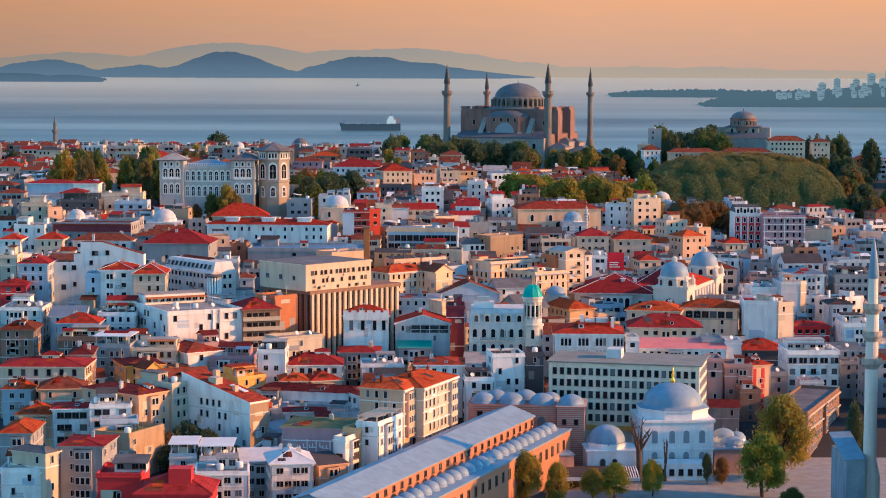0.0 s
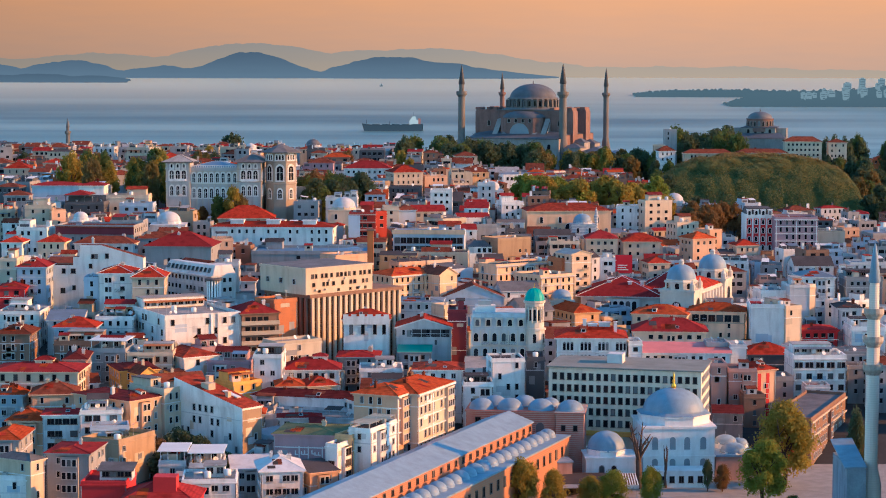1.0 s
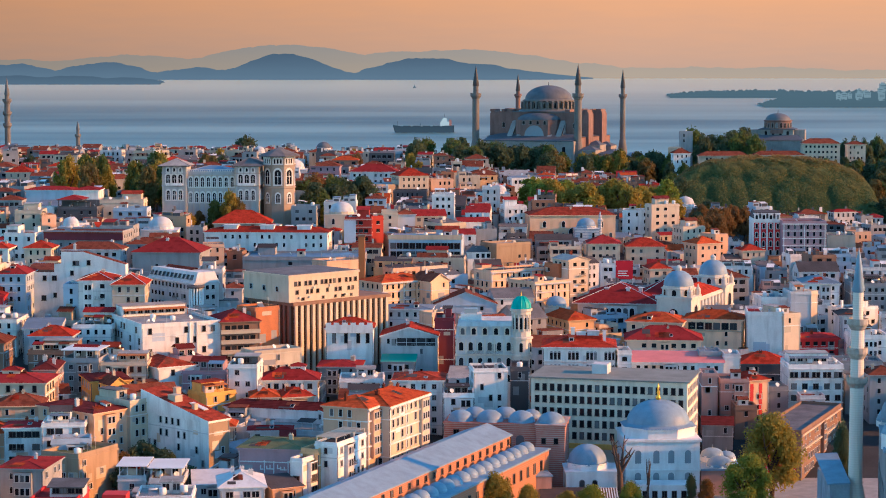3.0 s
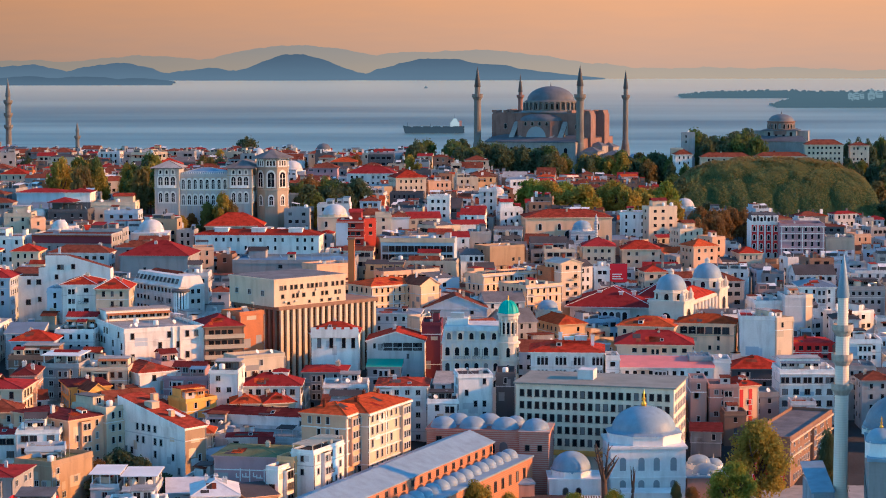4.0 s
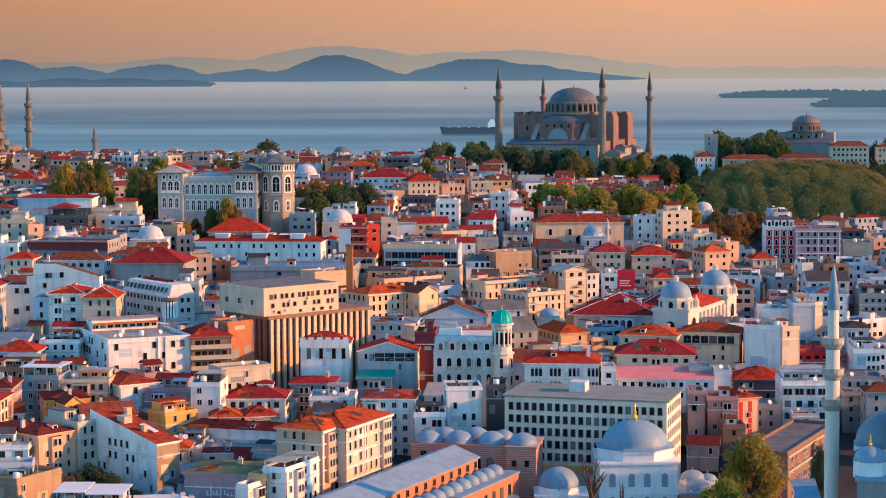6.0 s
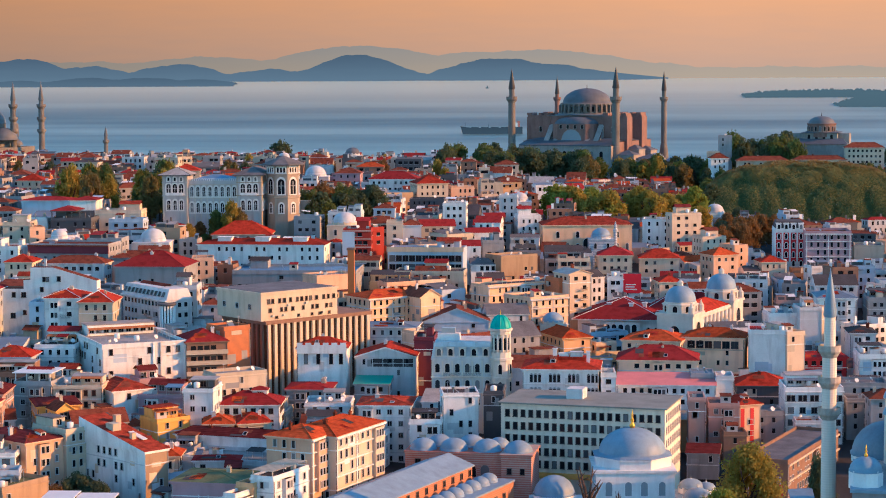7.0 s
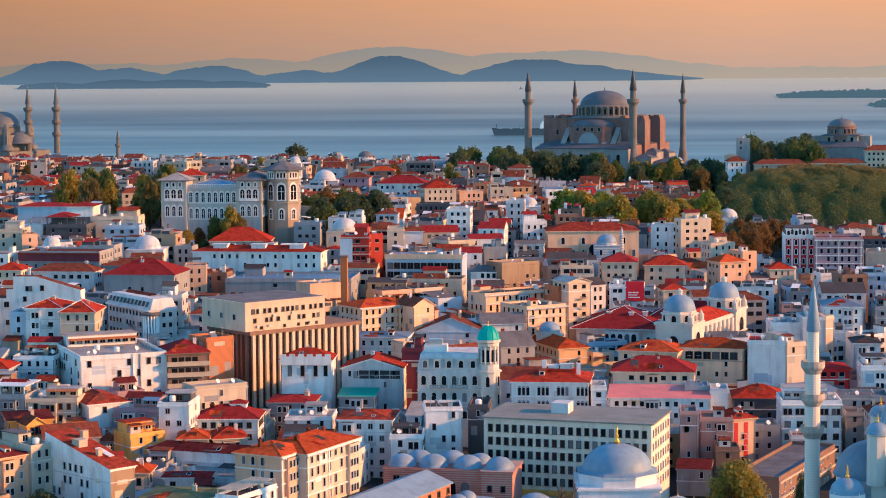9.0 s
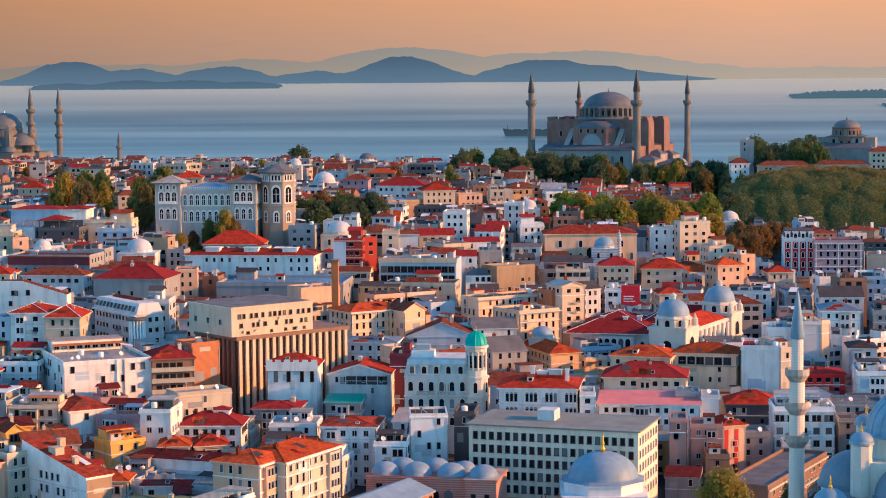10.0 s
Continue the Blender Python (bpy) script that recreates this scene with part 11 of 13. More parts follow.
far_house(77.0, 1100.7, 10.4, 10.7, 50.3, -3, "grey", "gable", "crimson", 3)
far_house(68.8, 987.4, 11.1, 8.7, 47.8, 2, "grey", "flat", "grey", 2)
far_house(122.6, 745.3, 14.0, 11.5, 35.5, 4, "pale", "gable", "dark", 5)
far_house(149.9, 809.5, 7.8, 8.2, 33.5, 4, "pale", "shed", "steel", 3)
far_house(201.7, 1247.5, 11.6, 12.0, 47.4, -0, "pale", "shed", "steel", 2)
far_house(-186.6, 1271.7, 7.6, 11.9, 54.2, -12, "beige", "shed", "grey", 5)
far_house(61.4, 1003.9, 9.1, 11.4, 49.9, 1, "grey", "hip", "crimson", 3)
far_house(-147.8, 1137.0, 11.8, 9.8, 57.7, 2, "grey", "flat", "dark", 4)
far_house(33.7, 1324.6, 12.6, 10.9, 40.3, -4, "yellow", "flat", "steel", 2)
far_house(-207.7, 887.6, 9.9, 12.8, 56.5, 37, "pink", "gable", "old", 3)
far_house(249.3, 1288.4, 10.2, 8.8, 43.5, 2, "dark", "hip", "old", 2)
far_house(88.0, 806.6, 12.0, 11.5, 35.2, 21, "pale", "shed", "pale", 2)
far_house(-70.3, 686.0, 12.0, 11.5, 38.3, -3, "white", "flat", "pale", 2)
far_house(-78.2, 868.4, 11.6, 9.1, 59.8, -0, "grey", "gable", "orange", 5)
far_house(-5.4, 718.7, 10.4, 9.0, 38.6, 36, "cream", "shed", "dark", 3)
far_house(-251.7, 1035.9, 13.9, 12.9, 58.6, 2, "pale", "flat", "grey", 4)
far_house(-24.4, 731.6, 12.8, 8.9, 39.9, -5, "yellow", "gable", "dark", 3)
far_house(-49.1, 898.2, 11.2, 8.9, 56.4, 7, "brown", "gable", "old", 4)
far_house(29.5, 822.2, 8.9, 11.2, 39.8, -5, "brown", "gable", "old", 2)
far_house(-165.2, 1114.7, 7.6, 10.7, 61.3, 0, "peach", "hip", "old", 5)
far_house(160.6, 858.5, 10.6, 11.5, 33.4, 17, "pale", "flat", "dark", 2)
far_house(-50.4, 1088.1, 13.0, 9.2, 62.2, -1, "pale", "shed", "grey", 5)
far_house(-11.5, 950.2, 9.7, 11.4, 48.7, 13, "pale", "shed", "old", 2)
house(-44.3, 455.0, 8.6, 9.0, 18.0, 10, "pale", "shed", "white", 2, near=True, rise=1.6)
far_house(180.1, 909.1, 7.5, 9.3, 37.2, 11, "pale", "hip", "orange", 3)
far_house(52.8, 1029.4, 13.5, 8.8, 51.4, 3, "blue", "hip", "old", 3)
far_house(-218.2, 1189.5, 11.7, 10.0, 58.0, -11, "grey", "hip", "old", 5)
far_house(-272.7, 1117.1, 9.6, 10.3, 62.7, -12, "blue", "flat", "steel", 5)
house(32.1, 649.4, 12.6, 8.0, 23.3, 25, "grey", "flat", "old", 2)
far_house(-244.4, 1227.3, 7.9, 11.0, 55.6, 2, "white", "shed", "grey", 4)
far_house(-185.3, 1165.4, 9.1, 10.7, 57.0, 1, "grey", "hip", "old", 4)
far_house(-148.2, 768.4, 8.1, 10.4, 49.7, -1, "cream", "flat", "pale", 2)
far_house(-149.1, 952.0, 10.6, 8.4, 55.5, -3, "pale", "gable", "orange", 2)
far_house(260.4, 1325.4, 12.4, 8.3, 43.6, -2, "white", "hip", "crimson", 4)
far_house(31.6, 873.7, 9.2, 8.2, 51.4, 6, "brown", "shed", "grey", 5)
far_house(-91.0, 908.9, 8.2, 9.2, 56.4, 11, "grey", "flat", "grey", 3)
far_house(4.0, 853.0, 13.3, 8.1, 47.7, -3, "grey", "hip", "old", 3)
far_house(-177.7, 1034.6, 8.3, 9.1, 58.7, -3, "pale", "hip", "crimson", 4)
far_house(289.4, 1306.7, 9.1, 8.1, 41.6, -3, "mauve", "flat", "grey", 2)
far_house(-299.9, 1223.0, 10.7, 9.1, 60.2, 2, "white", "hip", "old", 5)
far_house(162.6, 815.4, 8.4, 8.2, 36.2, -3, "pale", "flat", "dark", 4)
far_house(238.7, 1322.7, 7.9, 9.4, 41.3, 1, "white", "hip", "old", 3)
far_house(6.9, 862.7, 8.1, 10.6, 49.4, 8, "blue", "gable", "crimson", 3)
far_house(-177.0, 1004.0, 8.8, 8.4, 55.4, 1, "pale", "hip", "orange", 2)
far_house(-67.0, 1324.5, 13.7, 11.6, 50.5, -3, "blue", "flat", "dark", 5)
far_house(-178.0, 820.0, 13.3, 12.2, 60.1, -8, "grey", "flat", "old", 4)
house(33.1, 605.5, 10.3, 8.1, 26.1, -1, "grey", "shed", "dark", 4)
far_house(159.5, 1238.0, 10.0, 10.4, 51.8, 0, "pale", "flat", "steel", 4)
far_house(68.8, 810.2, 8.5, 9.3, 40.4, 2, "grey", "hip", "crimson", 4)
far_house(-161.0, 1145.3, 10.2, 9.5, 59.0, -2, "pale", "hip", "old", 5)
far_house(-173.3, 886.0, 10.4, 10.3, 56.5, -1, "blue", "flat", "pale", 3)
far_house(-48.9, 815.4, 12.3, 11.8, 54.5, 1, "pale", "flat", "pale", 4)
far_house(-154.4, 789.8, 8.4, 12.8, 53.7, 3, "white", "shed", "steel", 3)
far_house(-163.1, 1215.6, 11.3, 12.5, 58.8, -1, "white", "hip", "tile", 5)
far_house(155.6, 1318.7, 8.2, 10.9, 44.4, -1, "blue", "gable", "tile", 4)
far_house(-192.7, 948.1, 9.2, 10.0, 58.0, -1, "grey", "gable", "old", 3)
far_house(-126.4, 1316.1, 9.5, 12.5, 47.2, -3, "cream", "shed", "steel", 4)
far_house(18.9, 783.9, 11.3, 9.0, 41.6, -0, "brown", "gable", "grey", 4)
far_house(-75.8, 940.3, 8.8, 10.1, 55.4, 33, "pale", "gable", "old", 3)
far_house(53.5, 991.0, 12.5, 8.4, 51.4, -3, "pale", "hip", "old", 3)
far_house(-201.6, 1152.3, 13.5, 12.3, 58.9, -1, "yellow", "gable", "old", 5)
far_house(32.6, 893.9, 8.5, 9.0, 52.5, -5, "brown", "flat", "dark", 5)
far_house(-65.6, 1298.9, 9.8, 12.4, 51.9, 31, "grey", "flat", "pale", 5)
far_house(-133.3, 918.6, 11.4, 12.3, 56.8, 7, "white", "flat", "grey", 3)
far_house(171.8, 889.2, 8.3, 8.6, 40.5, 16, "grey", "flat", "dark", 4)
far_house(-44.2, 998.1, 7.7, 9.8, 56.4, -3, "peach", "flat", "pale", 3)
far_house(-110.7, 1212.6, 10.0, 11.7, 58.6, 1, "cream", "flat", "dark", 5)
far_house(190.1, 1249.9, 5.2, 7.0, 50.1, 2, "brown", "gable", "old", 3)
far_house(-40.7, 742.2, 5.9, 8.4, 41.8, -0, "pale", "flat", "grey", 3)
house(-51.0, 504.2, 8.7, 7.6, 21.8, 3, "cream", "hip", "orange", 2, near=True)
house(101.2, 584.5, 6.7, 6.5, 16.8, 1, "pale", "flat", "old", 3)
far_house(58.4, 1087.5, 6.9, 8.2, 52.6, 10, "brown", "hip", "old", 4)
far_house(123.5, 714.6, 6.1, 6.5, 26.8, -2, "white", "flat", "dark", 3)
far_house(-63.0, 982.5, 5.1, 8.2, 54.3, -6, "grey", "flat", "pale", 2)
far_house(211.8, 939.9, 5.9, 6.8, 38.6, 14, "pale", "hip", "old", 3)
far_house(-74.1, 727.0, 5.3, 6.5, 43.2, -6, "brown", "flat", "grey", 3)
far_house(-284.6, 1221.8, 6.1, 6.6, 53.7, -4, "white", "hip", "orange", 4)
far_house(84.5, 687.0, 8.8, 6.6, 26.9, 11, "beige", "flat", "pale", 3)
far_house(13.2, 1096.2, 6.7, 7.7, 52.8, -1, "grey", "flat", "pale", 3)
far_house(-164.9, 1237.2, 7.6, 7.2, 59.8, -1, "pale", "hip", "crimson", 5)
far_house(-264.9, 1328.3, 6.9, 8.4, 48.9, -4, "white", "gable", "old", 5)
far_house(-24.1, 1029.3, 8.5, 6.9, 57.0, 1, "white", "flat", "dark", 4)
far_house(-107.1, 686.3, 5.8, 7.2, 40.7, -6, "blue", "flat", "grey", 2)
far_house(-285.5, 1168.5, 7.0, 8.3, 60.0, -7, "brown", "flat", "dark", 5)
far_house(-120.9, 1143.8, 5.5, 7.7, 55.3, -2, "grey", "flat", "grey", 4)
far_house(-208.2, 1313.2, 6.5, 8.4, 45.7, -4, "grey", "shed", "grey", 4)
far_house(28.1, 733.2, 8.9, 6.9, 36.0, 33, "pale", "flat", "pale", 3)
far_house(35.0, 1010.1, 8.3, 8.2, 50.0, -11, "grey", "flat", "pale", 2)
far_house(-136.4, 673.8, 5.7, 7.8, 43.5, 33, "white", "flat", "grey", 2)
far_house(244.7, 1310.7, 5.3, 7.2, 41.1, 0, "white", "shed", "dark", 2)
far_house(62.0, 1112.7, 8.9, 6.7, 49.9, -1, "grey", "flat", "grey", 3)
far_house(44.5, 884.7, 5.7, 8.6, 41.7, 4, "grey", "gable", "dark", 2)
far_house(-213.4, 1014.3, 5.6, 7.4, 57.7, 3, "grey", "flat", "grey", 3)
far_house(-67.4, 783.7, 6.0, 7.8, 46.0, 9, "peach", "flat", "grey", 2)
far_house(61.2, 748.7, 7.1, 6.5, 32.2, -2, "white", "hip", "old", 3)
far_house(-92.8, 756.5, 6.3, 7.4, 49.2, -3, "grey", "flat", "pale", 3)
far_house(81.3, 748.0, 6.7, 6.5, 34.0, 9, "pale", "gable", "old", 4)
house(121.6, 630.7, 7.6, 8.5, 20.0, 0, "white", "shed", "dark", 3)
far_house(78.5, 1084.9, 8.4, 6.7, 51.8, 12, "grey", "gable", "orange", 4)
house(134.5, 661.2, 6.5, 6.9, 24.3, 3, "blue", "flat", "pale", 4)
far_house(-134.5, 1207.8, 6.5, 7.0, 57.5, 2, "white", "shed", "steel", 5)
far_house(-234.6, 1069.8, 7.5, 6.7, 63.8, 11, "white", "flat", "dark", 5)
far_house(-177.7, 1198.5, 6.1, 6.5, 54.2, 3, "grey", "hip", "old", 4)
far_house(78.7, 835.5, 8.8, 6.2, 36.9, 22, "beige", "hip", "old", 2)
far_house(-109.0, 956.6, 7.8, 7.4, 54.8, 9, "grey", "hip", "old", 2)
far_house(21.4, 1031.0, 5.5, 8.1, 53.1, -10, "grey", "flat", "grey", 3)
far_house(-57.3, 998.3, 7.4, 8.3, 55.6, 1, "pale", "shed", "grey", 3)
far_house(-195.0, 1253.5, 7.3, 8.0, 52.6, 1, "white", "hip", "old", 4)
far_house(207.2, 1262.0, 5.4, 6.4, 50.3, 7, "pale", "gable", "old", 4)
house(-9.7, 518.8, 8.7, 8.1, 23.5, 4, "white", "flat", "steel", 4, near=True)
far_house(16.7, 890.0, 8.3, 7.1, 46.9, -1, "pale", "flat", "dark", 3)
far_house(-189.4, 1078.2, 8.2, 8.6, 59.1, 2, "brown", "flat", "pale", 4)
far_house(-45.6, 785.5, 5.2, 7.1, 46.2, -3, "pale", "hip", "tile", 3)
house(18.7, 627.4, 6.6, 9.0, 27.7, 37, "pale", "flat", "dark", 4)
far_house(-210.4, 1005.8, 8.2, 6.2, 59.4, 3, "cream", "gable", "tile", 4)
far_house(-204.7, 1182.7, 7.8, 8.1, 59.6, 1, "yellow", "shed", "dark", 5)
far_house(52.8, 1328.8, 8.4, 7.5, 42.2, 1, "brown", "hip", "old", 3)
far_house(278.8, 1320.3, 5.5, 8.0, 44.1, -4, "white", "hip", "old", 4)
far_house(144.5, 782.3, 5.7, 7.6, 28.6, 7, "grey", "flat", "grey", 2)
far_house(-75.2, 1128.0, 6.7, 6.2, 55.1, 0, "grey", "flat", "dark", 4)
far_house(-93.5, 1291.2, 8.2, 6.8, 51.4, -1, "yellow", "gable", "old", 5)
house(-66.0, 572.2, 7.0, 7.2, 28.1, 32, "mauve", "flat", "grey", 3, near=True)
far_house(122.9, 1305.4, 6.1, 8.3, 44.6, 1, "pale", "shed", "pale", 3)
far_house(-200.3, 1111.0, 7.8, 7.9, 58.4, -6, "beige", "hip", "old", 4)
far_house(-282.1, 1284.7, 7.6, 9.0, 52.5, -1, "brown", "flat", "pale", 5)
far_house(0.3, 968.7, 7.4, 7.5, 51.6, 18, "cream", "flat", "dark", 2)
house(-38.8, 656.2, 5.8, 8.6, 33.0, 38, "yellow", "hip", "old", 3)
far_house(-118.3, 1132.9, 5.5, 7.0, 60.6, 2, "dark", "flat", "grey", 5)
far_house(-89.6, 733.1, 8.3, 6.6, 42.6, 10, "white", "flat", "dark", 2)
house(39.7, 616.2, 5.5, 7.2, 22.7, -3, "pale", "shed", "dark", 3)
far_house(21.4, 915.9, 6.3, 6.2, 47.1, 0, "dark", "gable", "crimson", 3)
far_house(-222.1, 1034.8, 6.2, 7.7, 54.7, -0, "beige", "shed", "grey", 2)
house(66.0, 583.9, 7.8, 7.8, 17.5, 3, "yellow", "shed", "pale", 3)
far_house(-20.3, 817.8, 5.2, 7.6, 49.2, 11, "dark", "gable", "old", 4)
far_house(-233.1, 1312.1, 5.1, 6.5, 45.8, -3, "white", "hip", "old", 4)
far_house(-129.9, 1006.9, 8.8, 6.3, 57.7, 2, "mauve", "hip", "tile", 3)
far_house(-144.7, 1219.1, 7.4, 6.5, 60.2, 2, "beige", "hip", "crimson", 5)
far_house(46.9, 895.7, 8.0, 6.2, 45.9, -4, "pale", "hip", "old", 3)
far_house(-202.1, 972.2, 6.8, 8.1, 59.5, 3, "rust", "flat", "grey", 4)
far_house(-245.0, 1251.6, 7.3, 7.0, 52.9, 2, "beige", "flat", "grey", 4)
house(96.5, 662.3, 7.8, 6.9, 21.5, -0, "dark", "flat", "steel", 2)
far_house(-109.9, 1110.5, 5.8, 6.9, 59.5, 1, "grey", "flat", "grey", 5)
far_house(-173.8, 1214.5, 6.1, 7.1, 58.9, 0, "grey", "hip", "tile", 5)
far_house(-128.7, 1285.2, 8.7, 7.7, 50.8, 2, "brown", "hip", "old", 4)
far_house(-152.7, 782.5, 7.1, 6.5, 54.4, 2, "white", "flat", "dark", 3)
far_house(-212.6, 1045.0, 8.3, 7.0, 58.4, -1, "pale", "flat", "grey", 4)
far_house(-55.9, 1117.5, 6.4, 8.7, 61.6, -3, "pale", "flat", "dark", 5)
house(-1.0, 583.4, 5.9, 8.4, 21.4, -3, "grey", "flat", "pale", 2, near=True)
far_house(7.8, 804.8, 8.0, 6.2, 42.6, -8, "white", "gable", "crimson", 3)
far_house(106.2, 830.9, 6.6, 9.0, 38.1, 1, "pale", "flat", "dark", 3)
far_house(51.4, 667.1, 6.8, 8.2, 25.6, 28, "cream", "flat", "steel", 3)
far_house(-242.1, 1150.8, 6.3, 6.7, 57.4, -3, "grey", "flat", "pale", 4)
house(138.3, 651.7, 5.4, 8.0, 20.5, 12, "white", "shed", "pale", 3)
house(-80.5, 648.8, 7.9, 7.4, 34.4, 2, "pale", "hip", "crimson", 2)
far_house(-150.2, 1089.6, 6.2, 7.1, 58.9, 2, "beige", "flat", "steel", 4)
far_house(130.4, 868.6, 7.5, 8.1, 40.0, -8, "white", "flat", "grey", 4)
house(28.4, 567.3, 7.4, 7.5, 18.0, -0, "pink", "hip", "old", 2)
far_house(-86.9, 712.3, 5.5, 8.8, 42.9, 13, "dark", "hip", "old", 2)
far_house(159.7, 908.0, 5.0, 6.1, 39.3, 12, "yellow", "hip", "crimson", 3)
far_house(-340.5, 1296.2, 8.5, 7.6, 49.7, -5, "beige", "hip", "old", 4)
far_house(-254.4, 1120.7, 5.2, 7.6, 58.1, -4, "pale", "flat", "grey", 4)
far_house(55.7, 733.9, 5.1, 7.8, 31.9, 4, "white", "shed", "grey", 3)
far_house(-112.4, 1068.5, 6.9, 6.7, 63.5, -3, "grey", "shed", "dark", 5)
far_house(-163.6, 755.2, 6.4, 8.5, 53.3, 10, "beige", "flat", "dark", 3)
far_house(-100.9, 1163.9, 8.7, 6.4, 54.6, 1, "beige", "flat", "grey", 4)
far_house(-257.0, 1267.9, 8.4, 8.4, 56.0, -4, "blue", "hip", "old", 5)
far_house(-229.9, 1262.5, 6.4, 6.9, 55.1, -1, "grey", "gable", "old", 5)
far_house(-271.0, 1297.4, 8.9, 6.1, 49.5, 3, "cream", "hip", "tile", 4)
far_house(-51.0, 1069.4, 8.2, 6.2, 58.1, -2, "beige", "hip", "old", 4)
far_house(157.7, 794.9, 5.9, 6.9, 30.0, 0, "pale", "flat", "dark", 3)
far_house(-246.4, 1270.9, 6.1, 7.5, 54.1, -4, "grey", "hip", "orange", 5)
far_house(-68.7, 1200.5, 6.4, 8.3, 58.5, -4, "beige", "flat", "dark", 5)
far_house(-211.7, 909.7, 7.3, 7.8, 59.5, 1, "pale", "gable", "crimson", 4)
far_house(-298.0, 1203.8, 5.3, 8.2, 57.6, -3, "pale", "hip", "tile", 5)
far_house(-102.8, 1317.5, 8.1, 8.1, 51.4, 1, "grey", "hip", "old", 5)
far_house(-83.4, 1113.8, 8.9, 7.6, 62.1, 4, "pale", "hip", "old", 5)
far_house(-74.8, 1020.0, 5.8, 9.0, 56.7, -3, "mauve", "flat", "pale", 3)
far_house(101.2, 677.4, 7.2, 7.4, 23.7, 1, "white", "shed", "steel", 2)
far_house(-175.4, 1171.8, 6.9, 6.0, 61.4, -2, "yellow", "flat", "pale", 5)
far_house(61.3, 876.3, 5.3, 8.9, 44.3, -4, "white", "gable", "dark", 4)
house(50.3, 564.0, 7.7, 7.1, 17.3, -11, "peach", "gable", "tile", 3)
far_house(-7.5, 1005.8, 8.4, 7.8, 56.6, 15, "beige", "hip", "orange", 4)
far_house(-75.4, 1065.4, 5.2, 6.6, 58.5, -4, "rust", "hip", "old", 4)
house(-9.9, 655.3, 5.2, 8.5, 31.4, 43, "cream", "shed", "dark", 3)
far_house(-102.3, 1288.5, 6.0, 7.4, 50.3, -2, "grey", "flat", "pale", 4)
far_house(166.1, 754.3, 7.1, 6.6, 26.7, -2, "white", "flat", "steel", 3)
far_house(-116.4, 748.5, 7.4, 8.7, 48.1, 22, "pale", "flat", "dark", 2)
far_house(-4.6, 810.1, 6.2, 7.6, 43.9, 9, "pale", "gable", "crimson", 3)
house(-12.2, 511.4, 7.1, 6.1, 23.3, 4, "pale", "hip", "old", 4, near=True)
far_house(-176.3, 834.3, 8.2, 8.2, 58.7, 2, "beige", "flat", "grey", 4)
far_house(121.4, 809.6, 5.4, 7.4, 32.3, 13, "brown", "flat", "grey", 2)
far_house(-123.4, 1252.4, 5.4, 6.8, 56.2, -7, "pale", "hip", "crimson", 5)
house(-78.2, 614.6, 6.6, 8.9, 34.2, 19, "brown", "flat", "steel", 3)
far_house(-65.3, 1141.5, 7.1, 7.0, 54.7, 4, "beige", "shed", "pale", 4)
house(-55.9, 637.2, 7.9, 7.7, 35.3, -1, "pale", "hip", "orange", 4)
far_house(-182.8, 1328.0, 6.7, 7.2, 50.4, -3, "beige", "hip", "old", 5)
far_house(-256.3, 1328.8, 6.9, 7.1, 43.8, -1, "beige", "hip", "old", 4)
far_house(151.7, 717.1, 7.4, 8.1, 26.5, 2, "white", "hip", "tile", 3)
far_house(-76.1, 1032.7, 6.3, 8.8, 53.7, -2, "grey", "hip", "old", 2)
far_house(89.6, 1019.8, 6.5, 7.7, 49.3, -2, "pale", "gable", "old", 3)
far_house(-111.3, 1280.0, 7.9, 7.9, 52.8, 38, "grey", "shed", "pale", 5)
far_house(134.2, 1308.9, 8.9, 6.7, 41.6, 3, "beige", "gable", "old", 2)
far_house(-64.4, 1095.0, 6.2, 7.1, 60.7, 4, "yellow", "hip", "old", 5)
far_house(194.5, 1289.2, 6.6, 6.5, 44.9, 1, "white", "hip", "old", 3)
far_house(-215.7, 1145.9, 8.5, 6.2, 60.5, -5, "pale", "flat", "pale", 5)
house(123.1, 660.2, 6.3, 8.3, 20.2, 0, "white", "gable", "dark", 2)
far_house(-222.2, 1125.0, 7.0, 8.1, 62.5, 2, "grey", "flat", "grey", 5)
far_house(132.1, 921.0, 5.3, 8.4, 43.8, 17, "brown", "hip", "old", 4)
far_house(64.4, 1066.3, 6.0, 6.0, 52.3, 1, "cream", "flat", "steel", 4)
house(11.4, 563.6, 7.8, 7.4, 22.4, 1, "white", "gable", "dark", 3)
far_house(20.7, 842.5, 8.0, 7.0, 43.3, 11, "brown", "gable", "tile", 2)
far_house(163.1, 1293.5, 5.1, 8.5, 44.6, 3, "beige", "flat", "grey", 3)
far_house(121.2, 1327.7, 5.4, 8.7, 41.1, -1, "beige", "hip", "old", 3)
far_house(-75.4, 770.9, 5.1, 6.7, 46.4, -4, "peach", "flat", "steel", 2)
far_house(-273.2, 1161.2, 5.6, 6.6, 55.1, -3, "pale", "shed", "pale", 4)
far_house(-219.2, 1259.1, 7.2, 8.3, 57.0, 1, "grey", "hip", "old", 5)
far_house(-19.6, 767.0, 7.8, 7.9, 45.2, 38, "yellow", "gable", "dark", 4)
house(-62.3, 544.6, 5.0, 7.4, 22.7, 37, "pink", "flat", "dark", 2, near=True)
far_house(51.8, 886.4, 8.3, 7.8, 44.5, -5, "pale", "gable", "grey", 3)
far_house(-252.0, 1137.9, 7.1, 6.9, 57.7, 3, "grey", "shed", "grey", 4)
far_house(-179.3, 1115.3, 8.1, 7.2, 62.8, -4, "brown", "shed", "old", 5)
